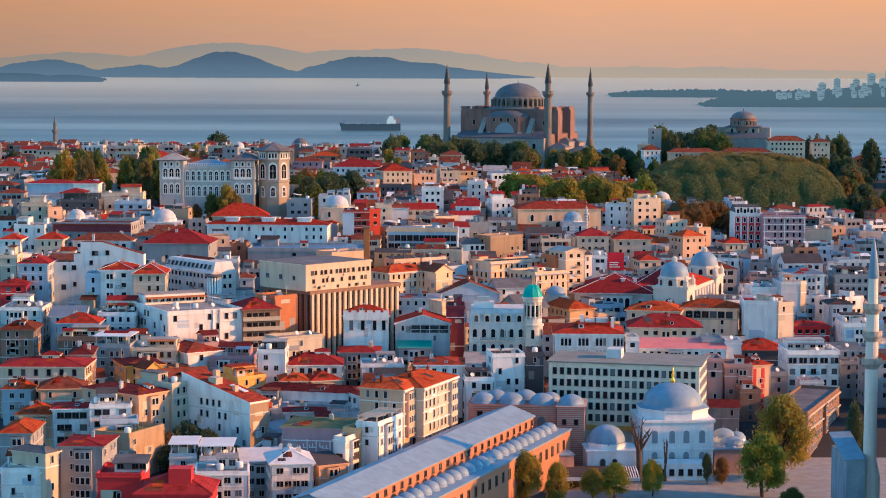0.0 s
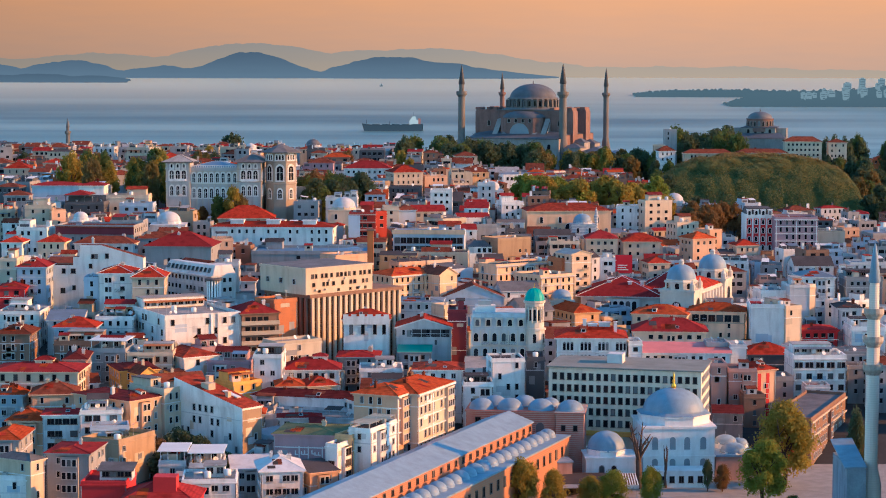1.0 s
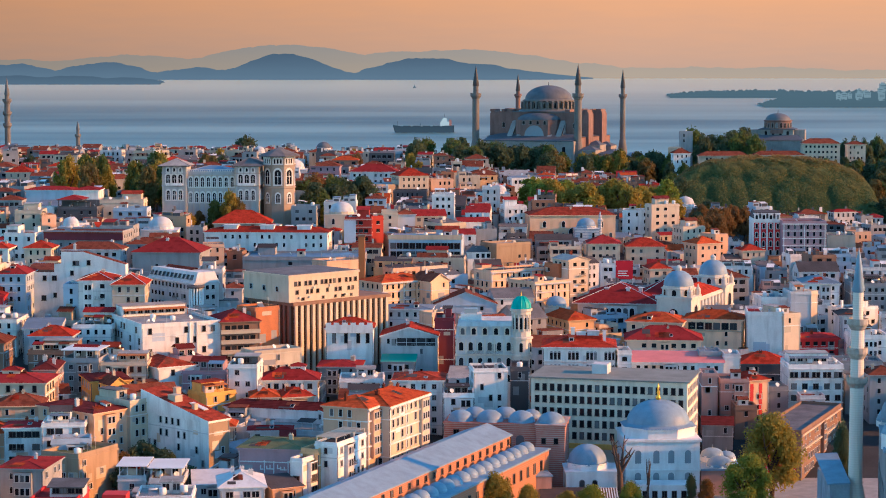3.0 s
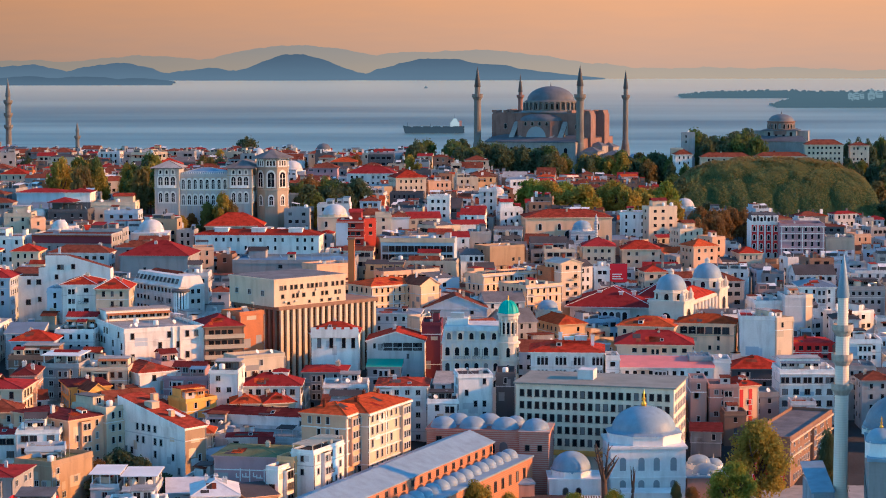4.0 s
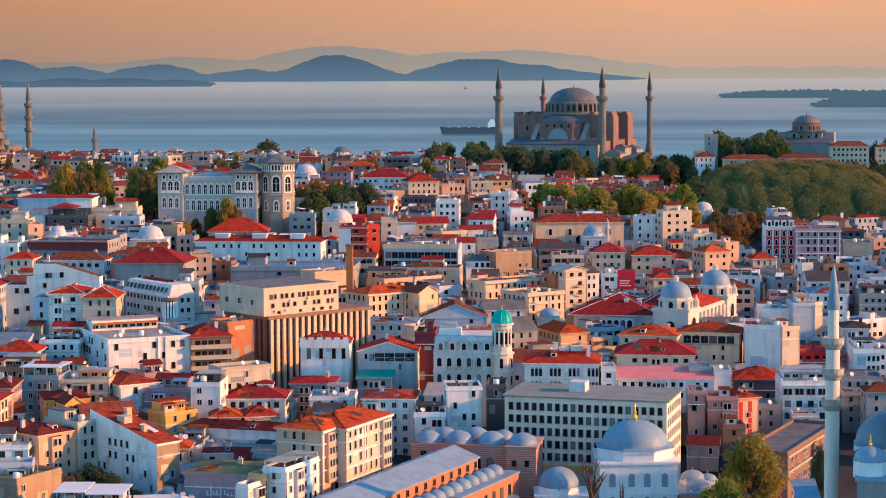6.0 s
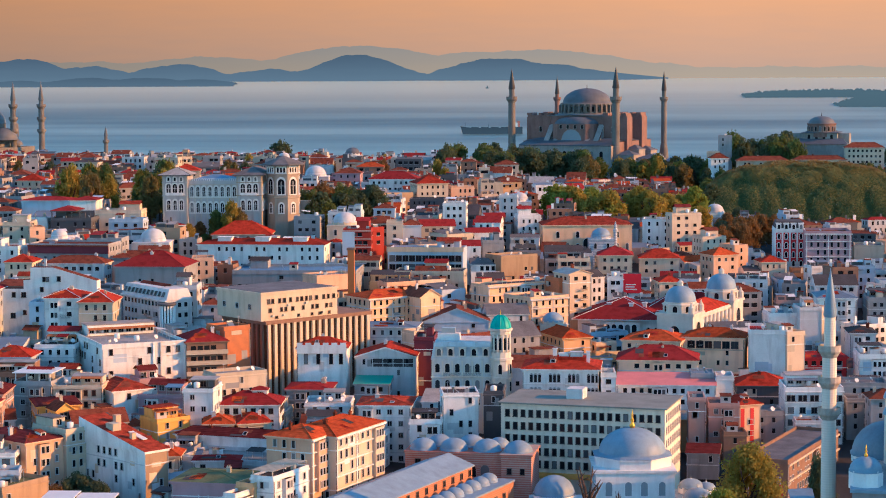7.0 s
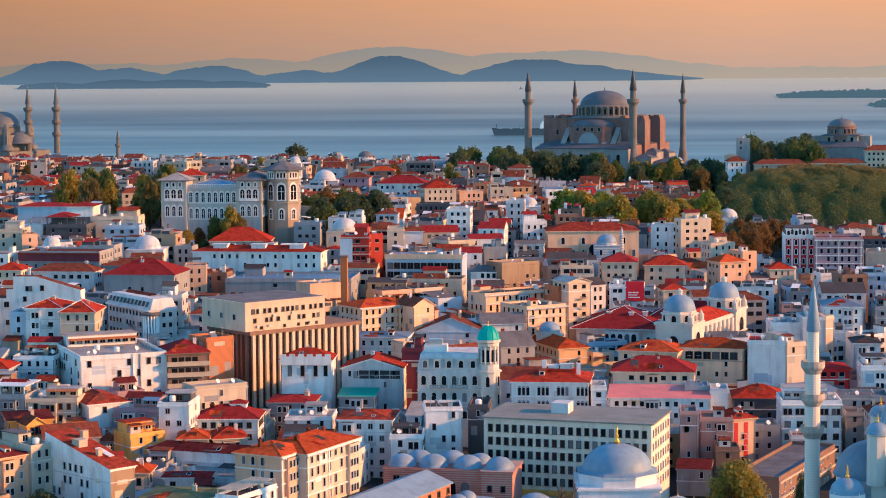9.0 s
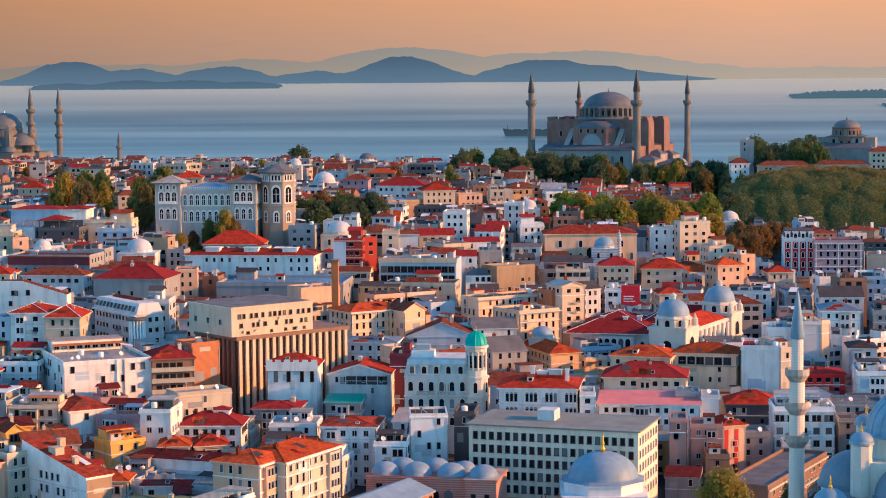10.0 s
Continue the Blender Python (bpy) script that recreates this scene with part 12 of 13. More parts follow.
far_house(38.3, 748.7, 6.1, 6.1, 34.7, -1, "dark", "hip", "old", 3)
far_house(-73.1, 699.1, 7.9, 6.5, 37.2, 11, "cream", "flat", "steel", 2)
far_house(-82.7, 884.0, 7.5, 7.4, 53.7, -3, "beige", "flat", "old", 3)
far_house(127.6, 1256.5, 6.8, 6.7, 48.8, 0, "grey", "hip", "tile", 3)
far_house(-188.7, 1222.0, 7.7, 7.9, 60.2, 3, "pale", "hip", "crimson", 5)
far_house(10.6, 718.3, 6.2, 8.3, 33.4, 39, "cream", "gable", "old", 2)
far_house(-112.3, 1142.2, 7.9, 8.3, 58.8, -0, "white", "hip", "orange", 5)
far_house(-19.6, 791.5, 8.5, 6.9, 43.4, 35, "brown", "flat", "dark", 3)
far_house(-5.5, 1059.6, 5.8, 7.1, 53.1, 4, "beige", "flat", "steel", 3)
far_house(-137.0, 684.8, 5.2, 6.5, 41.4, -3, "dark", "hip", "old", 1)
far_house(-21.6, 904.9, 5.3, 6.3, 48.4, 3, "dark", "gable", "old", 2)
far_house(218.4, 1300.5, 7.1, 6.4, 43.7, 2, "brown", "hip", "old", 3)
far_house(-32.6, 813.0, 6.8, 8.2, 51.0, 4, "beige", "gable", "tile", 4)
far_house(-315.8, 1280.7, 5.3, 6.8, 54.5, -3, "pale", "hip", "old", 5)
far_house(168.5, 741.2, 6.9, 7.3, 24.2, -1, "white", "hip", "tile", 2)
far_house(278.1, 1250.5, 8.7, 6.1, 49.0, -3, "yellow", "flat", "old", 3)
far_house(-28.7, 990.3, 5.4, 7.9, 53.6, -4, "white", "gable", "orange", 2)
far_house(-92.3, 1115.1, 5.8, 7.6, 50.0, -2, "peach", "hip", "old", 2)
far_house(-296.0, 1281.8, 7.4, 6.6, 51.3, -2, "pale", "flat", "pale", 4)
far_house(-60.5, 942.9, 5.4, 7.8, 54.9, 35, "grey", "flat", "pale", 3)
far_house(-66.3, 1261.1, 7.3, 8.5, 57.7, -9, "grey", "hip", "orange", 5)
far_house(-86.8, 1169.0, 7.0, 7.6, 54.4, 4, "beige", "gable", "old", 4)
far_house(-2.7, 687.5, 7.4, 8.0, 35.8, 40, "peach", "gable", "old", 4)
far_house(-100.3, 1043.2, 5.5, 7.1, 55.4, 2, "pale", "hip", "tile", 3)
far_house(-174.6, 1317.6, 5.4, 7.2, 50.1, -3, "brown", "flat", "dark", 5)
far_house(-129.3, 675.0, 7.7, 8.4, 42.0, 7, "rust", "flat", "pale", 2)
far_house(-123.8, 1168.9, 8.3, 7.2, 58.3, 2, "rust", "flat", "steel", 5)
far_house(-81.6, 913.6, 6.9, 8.1, 57.5, -3, "yellow", "flat", "dark", 4)
far_house(2.1, 898.2, 5.1, 8.5, 52.1, 4, "pale", "gable", "old", 4)
far_house(-103.0, 1139.1, 6.9, 7.0, 50.2, -2, "yellow", "shed", "steel", 2)
far_house(-39.7, 752.9, 5.1, 6.9, 42.7, 3, "white", "flat", "pale", 3)
far_house(154.5, 704.4, 5.3, 6.4, 26.7, -11, "pale", "hip", "old", 4)
far_house(-21.9, 999.4, 8.2, 7.8, 55.0, -4, "pink", "hip", "crimson", 3)
far_house(-154.9, 1181.8, 7.5, 8.0, 56.6, -1, "white", "hip", "old", 4)
far_house(105.2, 791.2, 5.5, 7.7, 32.4, -10, "pale", "flat", "pale", 2)
house(107.1, 612.9, 5.4, 7.8, 16.6, -1, "pale", "flat", "pale", 2)
far_house(-121.9, 939.5, 6.9, 6.5, 54.8, 4, "pale", "hip", "crimson", 2)
far_house(21.7, 701.2, 7.0, 6.6, 30.3, 38, "yellow", "hip", "old", 2)
far_house(-237.1, 1294.7, 7.8, 7.0, 47.8, -1, "dark", "flat", "dark", 4)
far_house(-142.8, 796.4, 6.3, 8.7, 51.7, 1, "white", "hip", "old", 2)
house(-20.4, 500.6, 5.8, 6.8, 18.3, 1, "pale", "hip", "old", 2, near=True)
far_house(91.2, 1087.8, 5.4, 7.8, 47.2, -1, "pale", "flat", "dark", 2)
house(15.8, 606.5, 5.0, 7.2, 22.6, -2, "blue", "shed", "grey", 3)
far_house(-266.3, 1162.2, 7.1, 6.5, 58.6, -1, "grey", "flat", "pale", 5)
far_house(22.0, 797.7, 6.8, 7.9, 43.6, 8, "dark", "shed", "dark", 4)
far_house(-199.3, 1264.0, 7.9, 8.2, 54.9, 4, "grey", "gable", "tile", 5)
far_house(-12.0, 892.3, 6.6, 6.5, 49.5, -3, "pale", "shed", "dark", 2)
far_house(-71.7, 1079.7, 8.7, 7.3, 56.1, 3, "beige", "flat", "grey", 4)
far_house(-21.1, 892.1, 6.0, 8.3, 48.2, -1, "peach", "shed", "grey", 2)
far_house(84.0, 1331.9, 6.7, 6.9, 41.8, -4, "grey", "flat", "grey", 3)
far_house(-259.7, 1110.0, 8.4, 7.1, 58.4, 2, "brown", "hip", "orange", 4)
far_house(83.4, 908.5, 8.6, 8.1, 42.4, -5, "cream", "flat", "dark", 3)
far_house(-184.5, 1289.5, 7.3, 6.5, 50.4, -3, "brown", "shed", "pale", 4)
far_house(-124.8, 747.3, 5.5, 7.4, 50.2, 29, "white", "flat", "pale", 3)
far_house(123.8, 1281.5, 6.8, 8.3, 46.1, 0, "peach", "flat", "steel", 3)
far_house(-35.4, 1091.1, 8.8, 7.8, 57.4, 1, "yellow", "flat", "dark", 4)
house(-59.4, 518.7, 7.6, 6.0, 21.3, 17, "white", "gable", "crimson", 2, near=True)
far_house(-285.2, 1122.6, 6.6, 7.8, 61.1, -1, "cream", "hip", "crimson", 5)
far_house(-184.3, 923.5, 5.7, 6.6, 55.5, 0, "rust", "hip", "old", 2)
house(4.3, 636.9, 7.6, 6.6, 25.1, 42, "beige", "hip", "old", 2)
far_house(-261.1, 1062.2, 8.6, 7.6, 61.0, -2, "beige", "flat", "grey", 5)
far_house(-267.7, 1071.2, 6.5, 7.5, 57.3, -1, "dark", "hip", "crimson", 4)
far_house(153.6, 881.9, 5.4, 7.3, 36.3, 17, "beige", "hip", "tile", 3)
far_house(162.9, 762.0, 7.0, 7.3, 26.0, 1, "beige", "flat", "pale", 2)
far_house(-313.4, 1247.3, 6.1, 8.0, 53.1, 2, "yellow", "flat", "pale", 4)
far_house(219.4, 1328.5, 8.2, 7.8, 40.7, 0, "pale", "shed", "steel", 3)
far_house(-285.4, 1248.4, 8.1, 8.2, 53.0, -0, "grey", "flat", "steel", 4)
house(45.9, 605.5, 7.4, 6.5, 21.4, -0, "pale", "gable", "dark", 3)
far_house(-14.9, 1043.9, 8.6, 8.1, 52.4, -2, "cream", "flat", "steel", 2)
house(-65.9, 657.7, 5.8, 6.8, 38.3, 2, "pale", "hip", "old", 4)
far_house(-10.2, 996.2, 6.2, 7.4, 57.0, 16, "brown", "flat", "grey", 4)
far_house(14.3, 955.4, 7.8, 6.6, 51.9, 15, "beige", "gable", "old", 3)
far_house(-235.7, 1233.0, 7.5, 7.5, 58.4, 1, "grey", "hip", "tile", 5)
house(-10.6, 619.6, 6.3, 7.0, 26.1, 10, "pale", "flat", "old", 3)
far_house(-52.1, 1008.5, 7.7, 8.9, 53.9, -2, "brown", "hip", "tile", 2)
far_house(-253.4, 1255.3, 7.1, 6.4, 58.9, 2, "pale", "hip", "old", 5)
far_house(-116.9, 1031.0, 6.4, 6.5, 56.9, -1, "brown", "flat", "steel", 3)
far_house(-302.5, 1309.8, 7.5, 7.7, 49.5, 11, "dark", "hip", "crimson", 5)
far_house(-114.2, 1077.3, 7.0, 6.1, 63.3, 0, "grey", "hip", "old", 5)
far_house(-61.1, 885.6, 5.0, 6.0, 52.8, 1, "grey", "hip", "old", 3)
far_house(-2.0, 989.8, 5.6, 6.5, 53.8, 8, "beige", "flat", "grey", 3)
far_house(-14.0, 1328.9, 5.7, 6.2, 46.7, 4, "beige", "hip", "old", 5)
far_house(-222.0, 1169.2, 5.1, 7.7, 59.9, 0, "grey", "hip", "orange", 5)
far_house(-108.0, 792.2, 6.6, 7.2, 49.7, -3, "pale", "flat", "pale", 2)
far_house(250.4, 1273.9, 6.3, 8.7, 45.0, -0, "dark", "gable", "crimson", 2)
far_house(-159.8, 747.8, 7.7, 6.6, 49.8, 4, "white", "gable", "old", 2)
far_house(-257.8, 1294.8, 8.9, 7.3, 47.8, 3, "beige", "hip", "tile", 4)
far_house(38.0, 1098.9, 8.0, 6.2, 51.8, 1, "grey", "hip", "tile", 3)
far_house(-45.3, 1311.2, 5.9, 6.4, 45.3, -1, "dark", "gable", "tile", 4)
house(51.0, 573.4, 5.1, 6.3, 19.4, -0, "pale", "flat", "pale", 3)
far_house(-83.5, 1193.2, 6.4, 6.1, 53.8, -3, "dark", "hip", "orange", 4)
far_house(-170.0, 1022.1, 6.1, 7.6, 57.5, -4, "grey", "flat", "dark", 3)
house(78.8, 663.2, 8.4, 8.8, 26.6, -2, "yellow", "gable", "old", 4)
far_house(96.2, 1330.6, 6.3, 7.9, 40.9, 0, "peach", "flat", "steel", 3)
far_house(-25.4, 1064.7, 7.5, 8.9, 59.3, 0, "grey", "flat", "steel", 5)
far_house(18.6, 862.7, 8.9, 7.9, 46.3, 10, "pale", "flat", "dark", 3)
far_house(45.5, 751.4, 6.1, 6.1, 31.9, 4, "dark", "gable", "old", 2)
far_house(-246.9, 1050.7, 7.1, 6.9, 55.8, -2, "yellow", "flat", "grey", 3)
far_house(81.5, 1025.9, 5.7, 8.5, 51.3, 1, "brown", "flat", "dark", 4)
far_house(-232.6, 1285.4, 5.8, 7.0, 48.9, -2, "beige", "gable", "old", 4)
far_house(-18.9, 849.6, 8.1, 6.2, 50.7, 1, "beige", "shed", "dark", 3)
far_house(-185.3, 818.4, 6.3, 8.1, 54.8, -3, "blue", "gable", "tile", 3)
far_house(197.0, 1297.8, 7.7, 8.7, 44.0, -1, "white", "shed", "dark", 3)
far_house(-7.4, 1072.0, 5.2, 7.8, 58.5, 3, "beige", "flat", "pale", 5)
far_house(-259.9, 1044.8, 5.2, 6.9, 58.4, 4, "grey", "flat", "dark", 4)
far_house(-318.4, 1329.4, 6.7, 8.2, 48.7, -2, "beige", "hip", "old", 5)
far_house(-40.3, 935.2, 6.3, 6.1, 53.0, -2, "pale", "hip", "old", 3)
far_house(-100.0, 1236.3, 8.9, 8.5, 56.5, -2, "grey", "gable", "old", 5)
far_house(-271.4, 1090.0, 6.4, 8.8, 63.3, 1, "beige", "gable", "old", 5)
far_house(54.5, 1068.6, 8.3, 7.4, 48.8, 0, "brown", "flat", "old", 2)
far_house(-36.9, 1102.2, 5.1, 6.7, 58.7, -4, "blue", "hip", "old", 5)
far_house(-75.8, 1136.6, 7.7, 7.5, 60.0, -1, "grey", "flat", "pale", 5)
far_house(76.6, 1321.5, 5.1, 6.9, 43.0, 3, "white", "flat", "pale", 3)
far_house(-43.7, 1259.5, 6.0, 6.8, 51.2, 2, "beige", "hip", "crimson", 4)
far_house(-121.5, 740.8, 5.5, 6.4, 50.8, 21, "cream", "gable", "tile", 3)
far_house(-132.7, 769.0, 6.9, 9.0, 49.7, -1, "cream", "gable", "old", 2)
far_house(-258.7, 1278.3, 5.2, 6.5, 51.7, 1, "dark", "flat", "steel", 4)
far_house(-86.4, 1011.6, 6.3, 7.4, 55.5, -1, "cream", "flat", "dark", 3)
far_house(49.7, 861.3, 6.0, 6.2, 42.1, -5, "brown", "flat", "grey", 3)
far_house(-193.3, 964.6, 5.2, 6.1, 57.0, 4, "yellow", "flat", "steel", 3)
far_house(-31.3, 1019.7, 7.8, 6.7, 55.8, 2, "beige", "hip", "old", 3)
house(-115.0, 663.9, 5.4, 7.6, 39.3, -2, "grey", "flat", "grey", 2)
far_house(-44.5, 1175.0, 6.5, 6.3, 58.8, 1, "white", "flat", "pale", 5)
far_house(-238.8, 1139.9, 5.2, 7.1, 62.2, -3, "brown", "shed", "grey", 5)
far_house(-73.7, 900.5, 8.5, 6.5, 54.5, -4, "pale", "hip", "crimson", 3)
far_house(-219.8, 1245.1, 5.1, 6.6, 58.1, -1, "pale", "hip", "old", 5)
far_house(-183.5, 1010.7, 5.5, 6.9, 57.8, 0, "white", "hip", "crimson", 3)
house(-93.2, 582.2, 5.3, 8.0, 29.5, 2, "peach", "shed", "grey", 2, near=True)
far_house(-144.3, 1176.9, 8.6, 7.5, 56.8, -4, "cream", "hip", "orange", 4)
far_house(-149.1, 937.4, 5.8, 6.8, 59.5, 7, "beige", "flat", "grey", 4)
far_house(120.3, 698.0, 7.3, 6.3, 24.9, 36, "pale", "shed", "old", 3)
far_house(-273.3, 1239.8, 5.9, 8.8, 59.8, -4, "beige", "flat", "pale", 5)
far_house(-51.4, 927.4, 6.0, 7.5, 54.9, 13, "white", "flat", "dark", 3)
far_house(-149.2, 1311.1, 5.8, 8.0, 52.4, -4, "grey", "flat", "pale", 5)
far_house(-133.6, 1135.9, 8.8, 8.2, 55.7, -2, "pale", "hip", "old", 4)
far_house(152.7, 1280.4, 7.5, 6.7, 48.6, -1, "pale", "hip", "old", 4)
far_house(-213.3, 1121.0, 7.8, 6.5, 62.6, -8, "grey", "flat", "dark", 5)
far_house(-232.7, 1007.5, 5.8, 7.0, 55.3, -4, "cream", "hip", "crimson", 2)
far_house(-91.6, 1137.3, 6.4, 6.7, 50.3, -4, "white", "gable", "old", 2)
far_house(250.7, 1332.1, 8.0, 7.5, 38.8, -0, "brown", "hip", "orange", 2)
far_house(172.2, 1235.6, 7.3, 8.4, 49.1, 13, "yellow", "hip", "tile", 3)
far_house(114.4, 754.6, 8.8, 6.8, 28.4, 36, "cream", "flat", "dark", 2)
house(-43.2, 469.5, 5.6, 8.7, 18.0, -9, "white", "flat", "dark", 2, near=True)
far_house(-198.9, 860.9, 5.5, 8.0, 59.0, 2, "pale", "flat", "dark", 4)
far_house(-67.4, 742.7, 6.7, 7.1, 41.8, -4, "grey", "flat", "grey", 2)
far_house(-94.3, 1207.3, 8.0, 7.9, 57.1, -1, "cream", "hip", "old", 5)
house(144.8, 637.2, 5.4, 6.4, 20.5, 1, "pale", "shed", "steel", 3)
far_house(101.0, 767.4, 6.8, 6.2, 30.2, 22, "grey", "flat", "steel", 2)
far_house(-206.9, 1256.9, 6.9, 8.9, 58.7, 3, "grey", "shed", "dark", 5)
far_house(103.3, 803.0, 5.6, 8.0, 34.5, 12, "white", "gable", "dark", 3)
far_house(174.8, 931.6, 5.5, 7.0, 41.3, 15, "grey", "flat", "steel", 4)
far_house(-318.0, 1235.2, 5.7, 8.4, 55.4, 2, "pale", "flat", "dark", 4)
far_house(-304.8, 1211.2, 6.1, 7.8, 60.4, 1, "grey", "flat", "dark", 5)
far_house(154.8, 759.9, 6.8, 7.5, 30.9, 2, "cream", "flat", "pale", 4)
far_house(-256.5, 1167.4, 6.1, 7.2, 55.0, -4, "grey", "shed", "dark", 4)
house(111.4, 644.3, 8.4, 6.0, 19.2, -2, "white", "shed", "grey", 2)
far_house(89.9, 880.2, 6.0, 8.2, 39.5, 18, "pink", "flat", "steel", 2)
far_house(137.3, 808.7, 6.0, 7.0, 31.0, 2, "dark", "flat", "grey", 2)
far_house(139.5, 1238.7, 8.0, 8.4, 51.9, -3, "white", "flat", "pale", 4)
far_house(-54.4, 1047.7, 8.4, 6.4, 55.6, 13, "pale", "flat", "pale", 3)
far_house(37.7, 990.4, 5.5, 7.5, 52.3, 1, "pale", "hip", "old", 3)
far_house(-87.9, 1103.2, 6.2, 6.1, 51.9, 1, "grey", "gable", "old", 2)
far_house(112.3, 746.1, 7.2, 6.2, 30.8, 4, "brown", "flat", "steel", 3)
house(-61.7, 536.2, 5.4, 6.7, 22.8, 12, "grey", "hip", "old", 2, near=True)
far_house(-229.4, 950.0, 8.0, 6.1, 57.0, -1, "white", "flat", "pale", 3)
far_house(-119.5, 1209.2, 6.2, 7.8, 60.3, -4, "yellow", "hip", "crimson", 5)
far_house(-85.6, 1020.8, 5.7, 7.5, 55.1, 2, "peach", "flat", "grey", 3)
far_house(-29.4, 1102.5, 8.9, 6.3, 57.1, -1, "blue", "gable", "crimson", 4)
far_house(-106.1, 1190.4, 5.2, 8.7, 54.1, -3, "grey", "shed", "dark", 4)
far_house(85.8, 997.7, 8.9, 6.1, 49.4, 3, "beige", "hip", "old", 3)
far_house(-156.8, 1294.6, 5.7, 6.6, 54.3, 3, "white", "shed", "grey", 5)
far_house(-113.5, 1085.3, 5.8, 6.4, 58.6, -2, "grey", "gable", "orange", 4)
far_house(61.0, 1019.0, 8.6, 9.0, 52.5, 4, "brown", "hip", "old", 4)
house(50.0, 625.9, 5.2, 6.5, 24.1, -4, "grey", "flat", "pale", 4)
far_house(56.9, 917.2, 6.2, 6.9, 45.7, -6, "pale", "shed", "old", 3)
far_house(147.9, 709.0, 5.3, 6.7, 25.9, -10, "white", "hip", "old", 3)
far_house(-165.3, 1327.4, 5.0, 6.5, 48.9, 3, "grey", "flat", "pale", 5)
far_house(-202.2, 982.3, 6.9, 7.7, 57.0, -1, "blue", "hip", "old", 3)
far_house(-75.2, 1260.3, 6.3, 7.5, 53.3, 3, "grey", "hip", "old", 4)
far_house(-177.9, 1190.2, 5.3, 6.7, 60.9, 3, "grey", "gable", "orange", 5)
far_house(-108.3, 1153.0, 5.2, 7.1, 61.5, -0, "beige", "hip", "tile", 5)
far_house(67.4, 728.7, 5.1, 8.6, 28.9, 4, "white", "flat", "old", 2)
far_house(-67.2, 890.8, 5.1, 7.3, 56.2, 13, "grey", "flat", "dark", 4)
far_house(-202.0, 905.2, 5.1, 7.0, 57.0, -3, "pale", "gable", "old", 3)
far_house(60.0, 1043.6, 5.8, 6.8, 52.5, 3, "blue", "gable", "orange", 4)
far_house(-85.7, 939.2, 5.0, 6.3, 56.5, 10, "peach", "flat", "old", 3)
far_house(162.0, 1250.7, 8.3, 6.4, 51.7, 3, "white", "hip", "old", 4)
far_house(-43.3, 1188.4, 8.3, 7.7, 53.5, 0, "beige", "hip", "orange", 4)
house(-37.2, 486.5, 8.6, 7.8, 19.2, 53, "blue", "shed", "steel", 2, near=True)
far_house(154.7, 729.6, 5.5, 6.1, 27.1, -3, "white", "flat", "grey", 3)
far_house(-296.6, 1153.0, 5.5, 6.2, 55.3, 35, "pale", "flat", "pale", 4)
far_house(62.3, 739.7, 8.8, 6.0, 30.7, -3, "grey", "shed", "dark", 2)
far_house(-167.2, 767.1, 6.8, 8.5, 52.3, 0, "yellow", "flat", "grey", 3)
far_house(-61.3, 1233.8, 5.4, 8.9, 52.7, 4, "mauve", "flat", "dark", 4)
far_house(-22.4, 1112.1, 6.5, 6.4, 58.3, -1, "beige", "flat", "pale", 5)
far_house(-340.1, 1282.0, 7.1, 6.5, 51.3, 2, "beige", "gable", "orange", 4)
far_house(-73.9, 1235.2, 5.9, 7.2, 52.8, -3, "pale", "hip", "orange", 4)
far_house(-96.3, 683.3, 5.8, 6.7, 39.5, 12, "white", "flat", "steel", 2)
far_house(-78.2, 1291.6, 5.3, 6.9, 51.3, -2, "grey", "gable", "crimson", 5)
far_house(-207.9, 1295.7, 6.8, 6.4, 51.2, -1, "cream", "flat", "dark", 5)
far_house(-21.9, 1053.7, 8.0, 6.4, 52.5, -1, "brown", "gable", "orange", 2)
house(-69.9, 541.5, 5.5, 6.5, 24.2, 36, "beige", "flat", "dark", 2, near=True)
far_house(-146.2, 1323.6, 6.3, 8.8, 44.4, 2, "peach", "hip", "old", 4)
far_house(-179.7, 989.2, 5.7, 7.6, 59.5, -4, "blue", "flat", "dark", 4)
far_house(-67.3, 1289.6, 5.5, 6.5, 52.9, 1, "grey", "shed", "old", 5)
house(-60.4, 566.1, 6.1, 6.6, 25.4, 7, "brown", "flat", "pale", 2, near=True)
far_house(-170.3, 777.4, 8.1, 8.1, 52.8, 3, "grey", "flat", "old", 3)
far_house(-177.1, 1128.2, 6.7, 6.2, 59.4, -3, "pale", "gable", "old", 5)
far_house(-178.7, 1104.4, 5.8, 6.5, 60.0, -3, "dark", "flat", "dark", 5)
far_house(-166.6, 1001.5, 7.4, 8.8, 59.5, 3, "dark", "gable", "old", 4)
far_house(247.0, 1301.7, 6.4, 6.5, 43.6, 3, "grey", "hip", "old", 3)
house(-7.1, 539.5, 6.3, 8.3, 20.5, -11, "white", "flat", "pale", 2, near=True)
far_house(134.2, 844.4, 7.6, 6.6, 35.3, -2, "grey", "hip", "orange", 3)
far_house(-100.8, 1266.3, 5.5, 6.3, 54.3, -0, "grey", "hip", "old", 5)
far_house(-84.8, 1051.1, 5.4, 7.1, 53.5, 3, "pale", "flat", "grey", 2)
far_house(174.1, 803.7, 5.6, 6.4, 29.5, -1, "white", "flat", "pale", 3)
far_house(19.3, 1088.9, 7.9, 6.3, 51.7, 3, "white", "flat", "old", 3)
far_house(6.4, 1330.6, 6.0, 7.1, 46.5, -1, "peach", "shed", "dark", 5)
far_house(-308.5, 1286.1, 6.6, 6.2, 53.8, -1, "yellow", "hip", "tile", 5)
far_house(69.0, 843.3, 6.0, 6.5, 38.3, 17, "blue", "flat", "dark", 2)
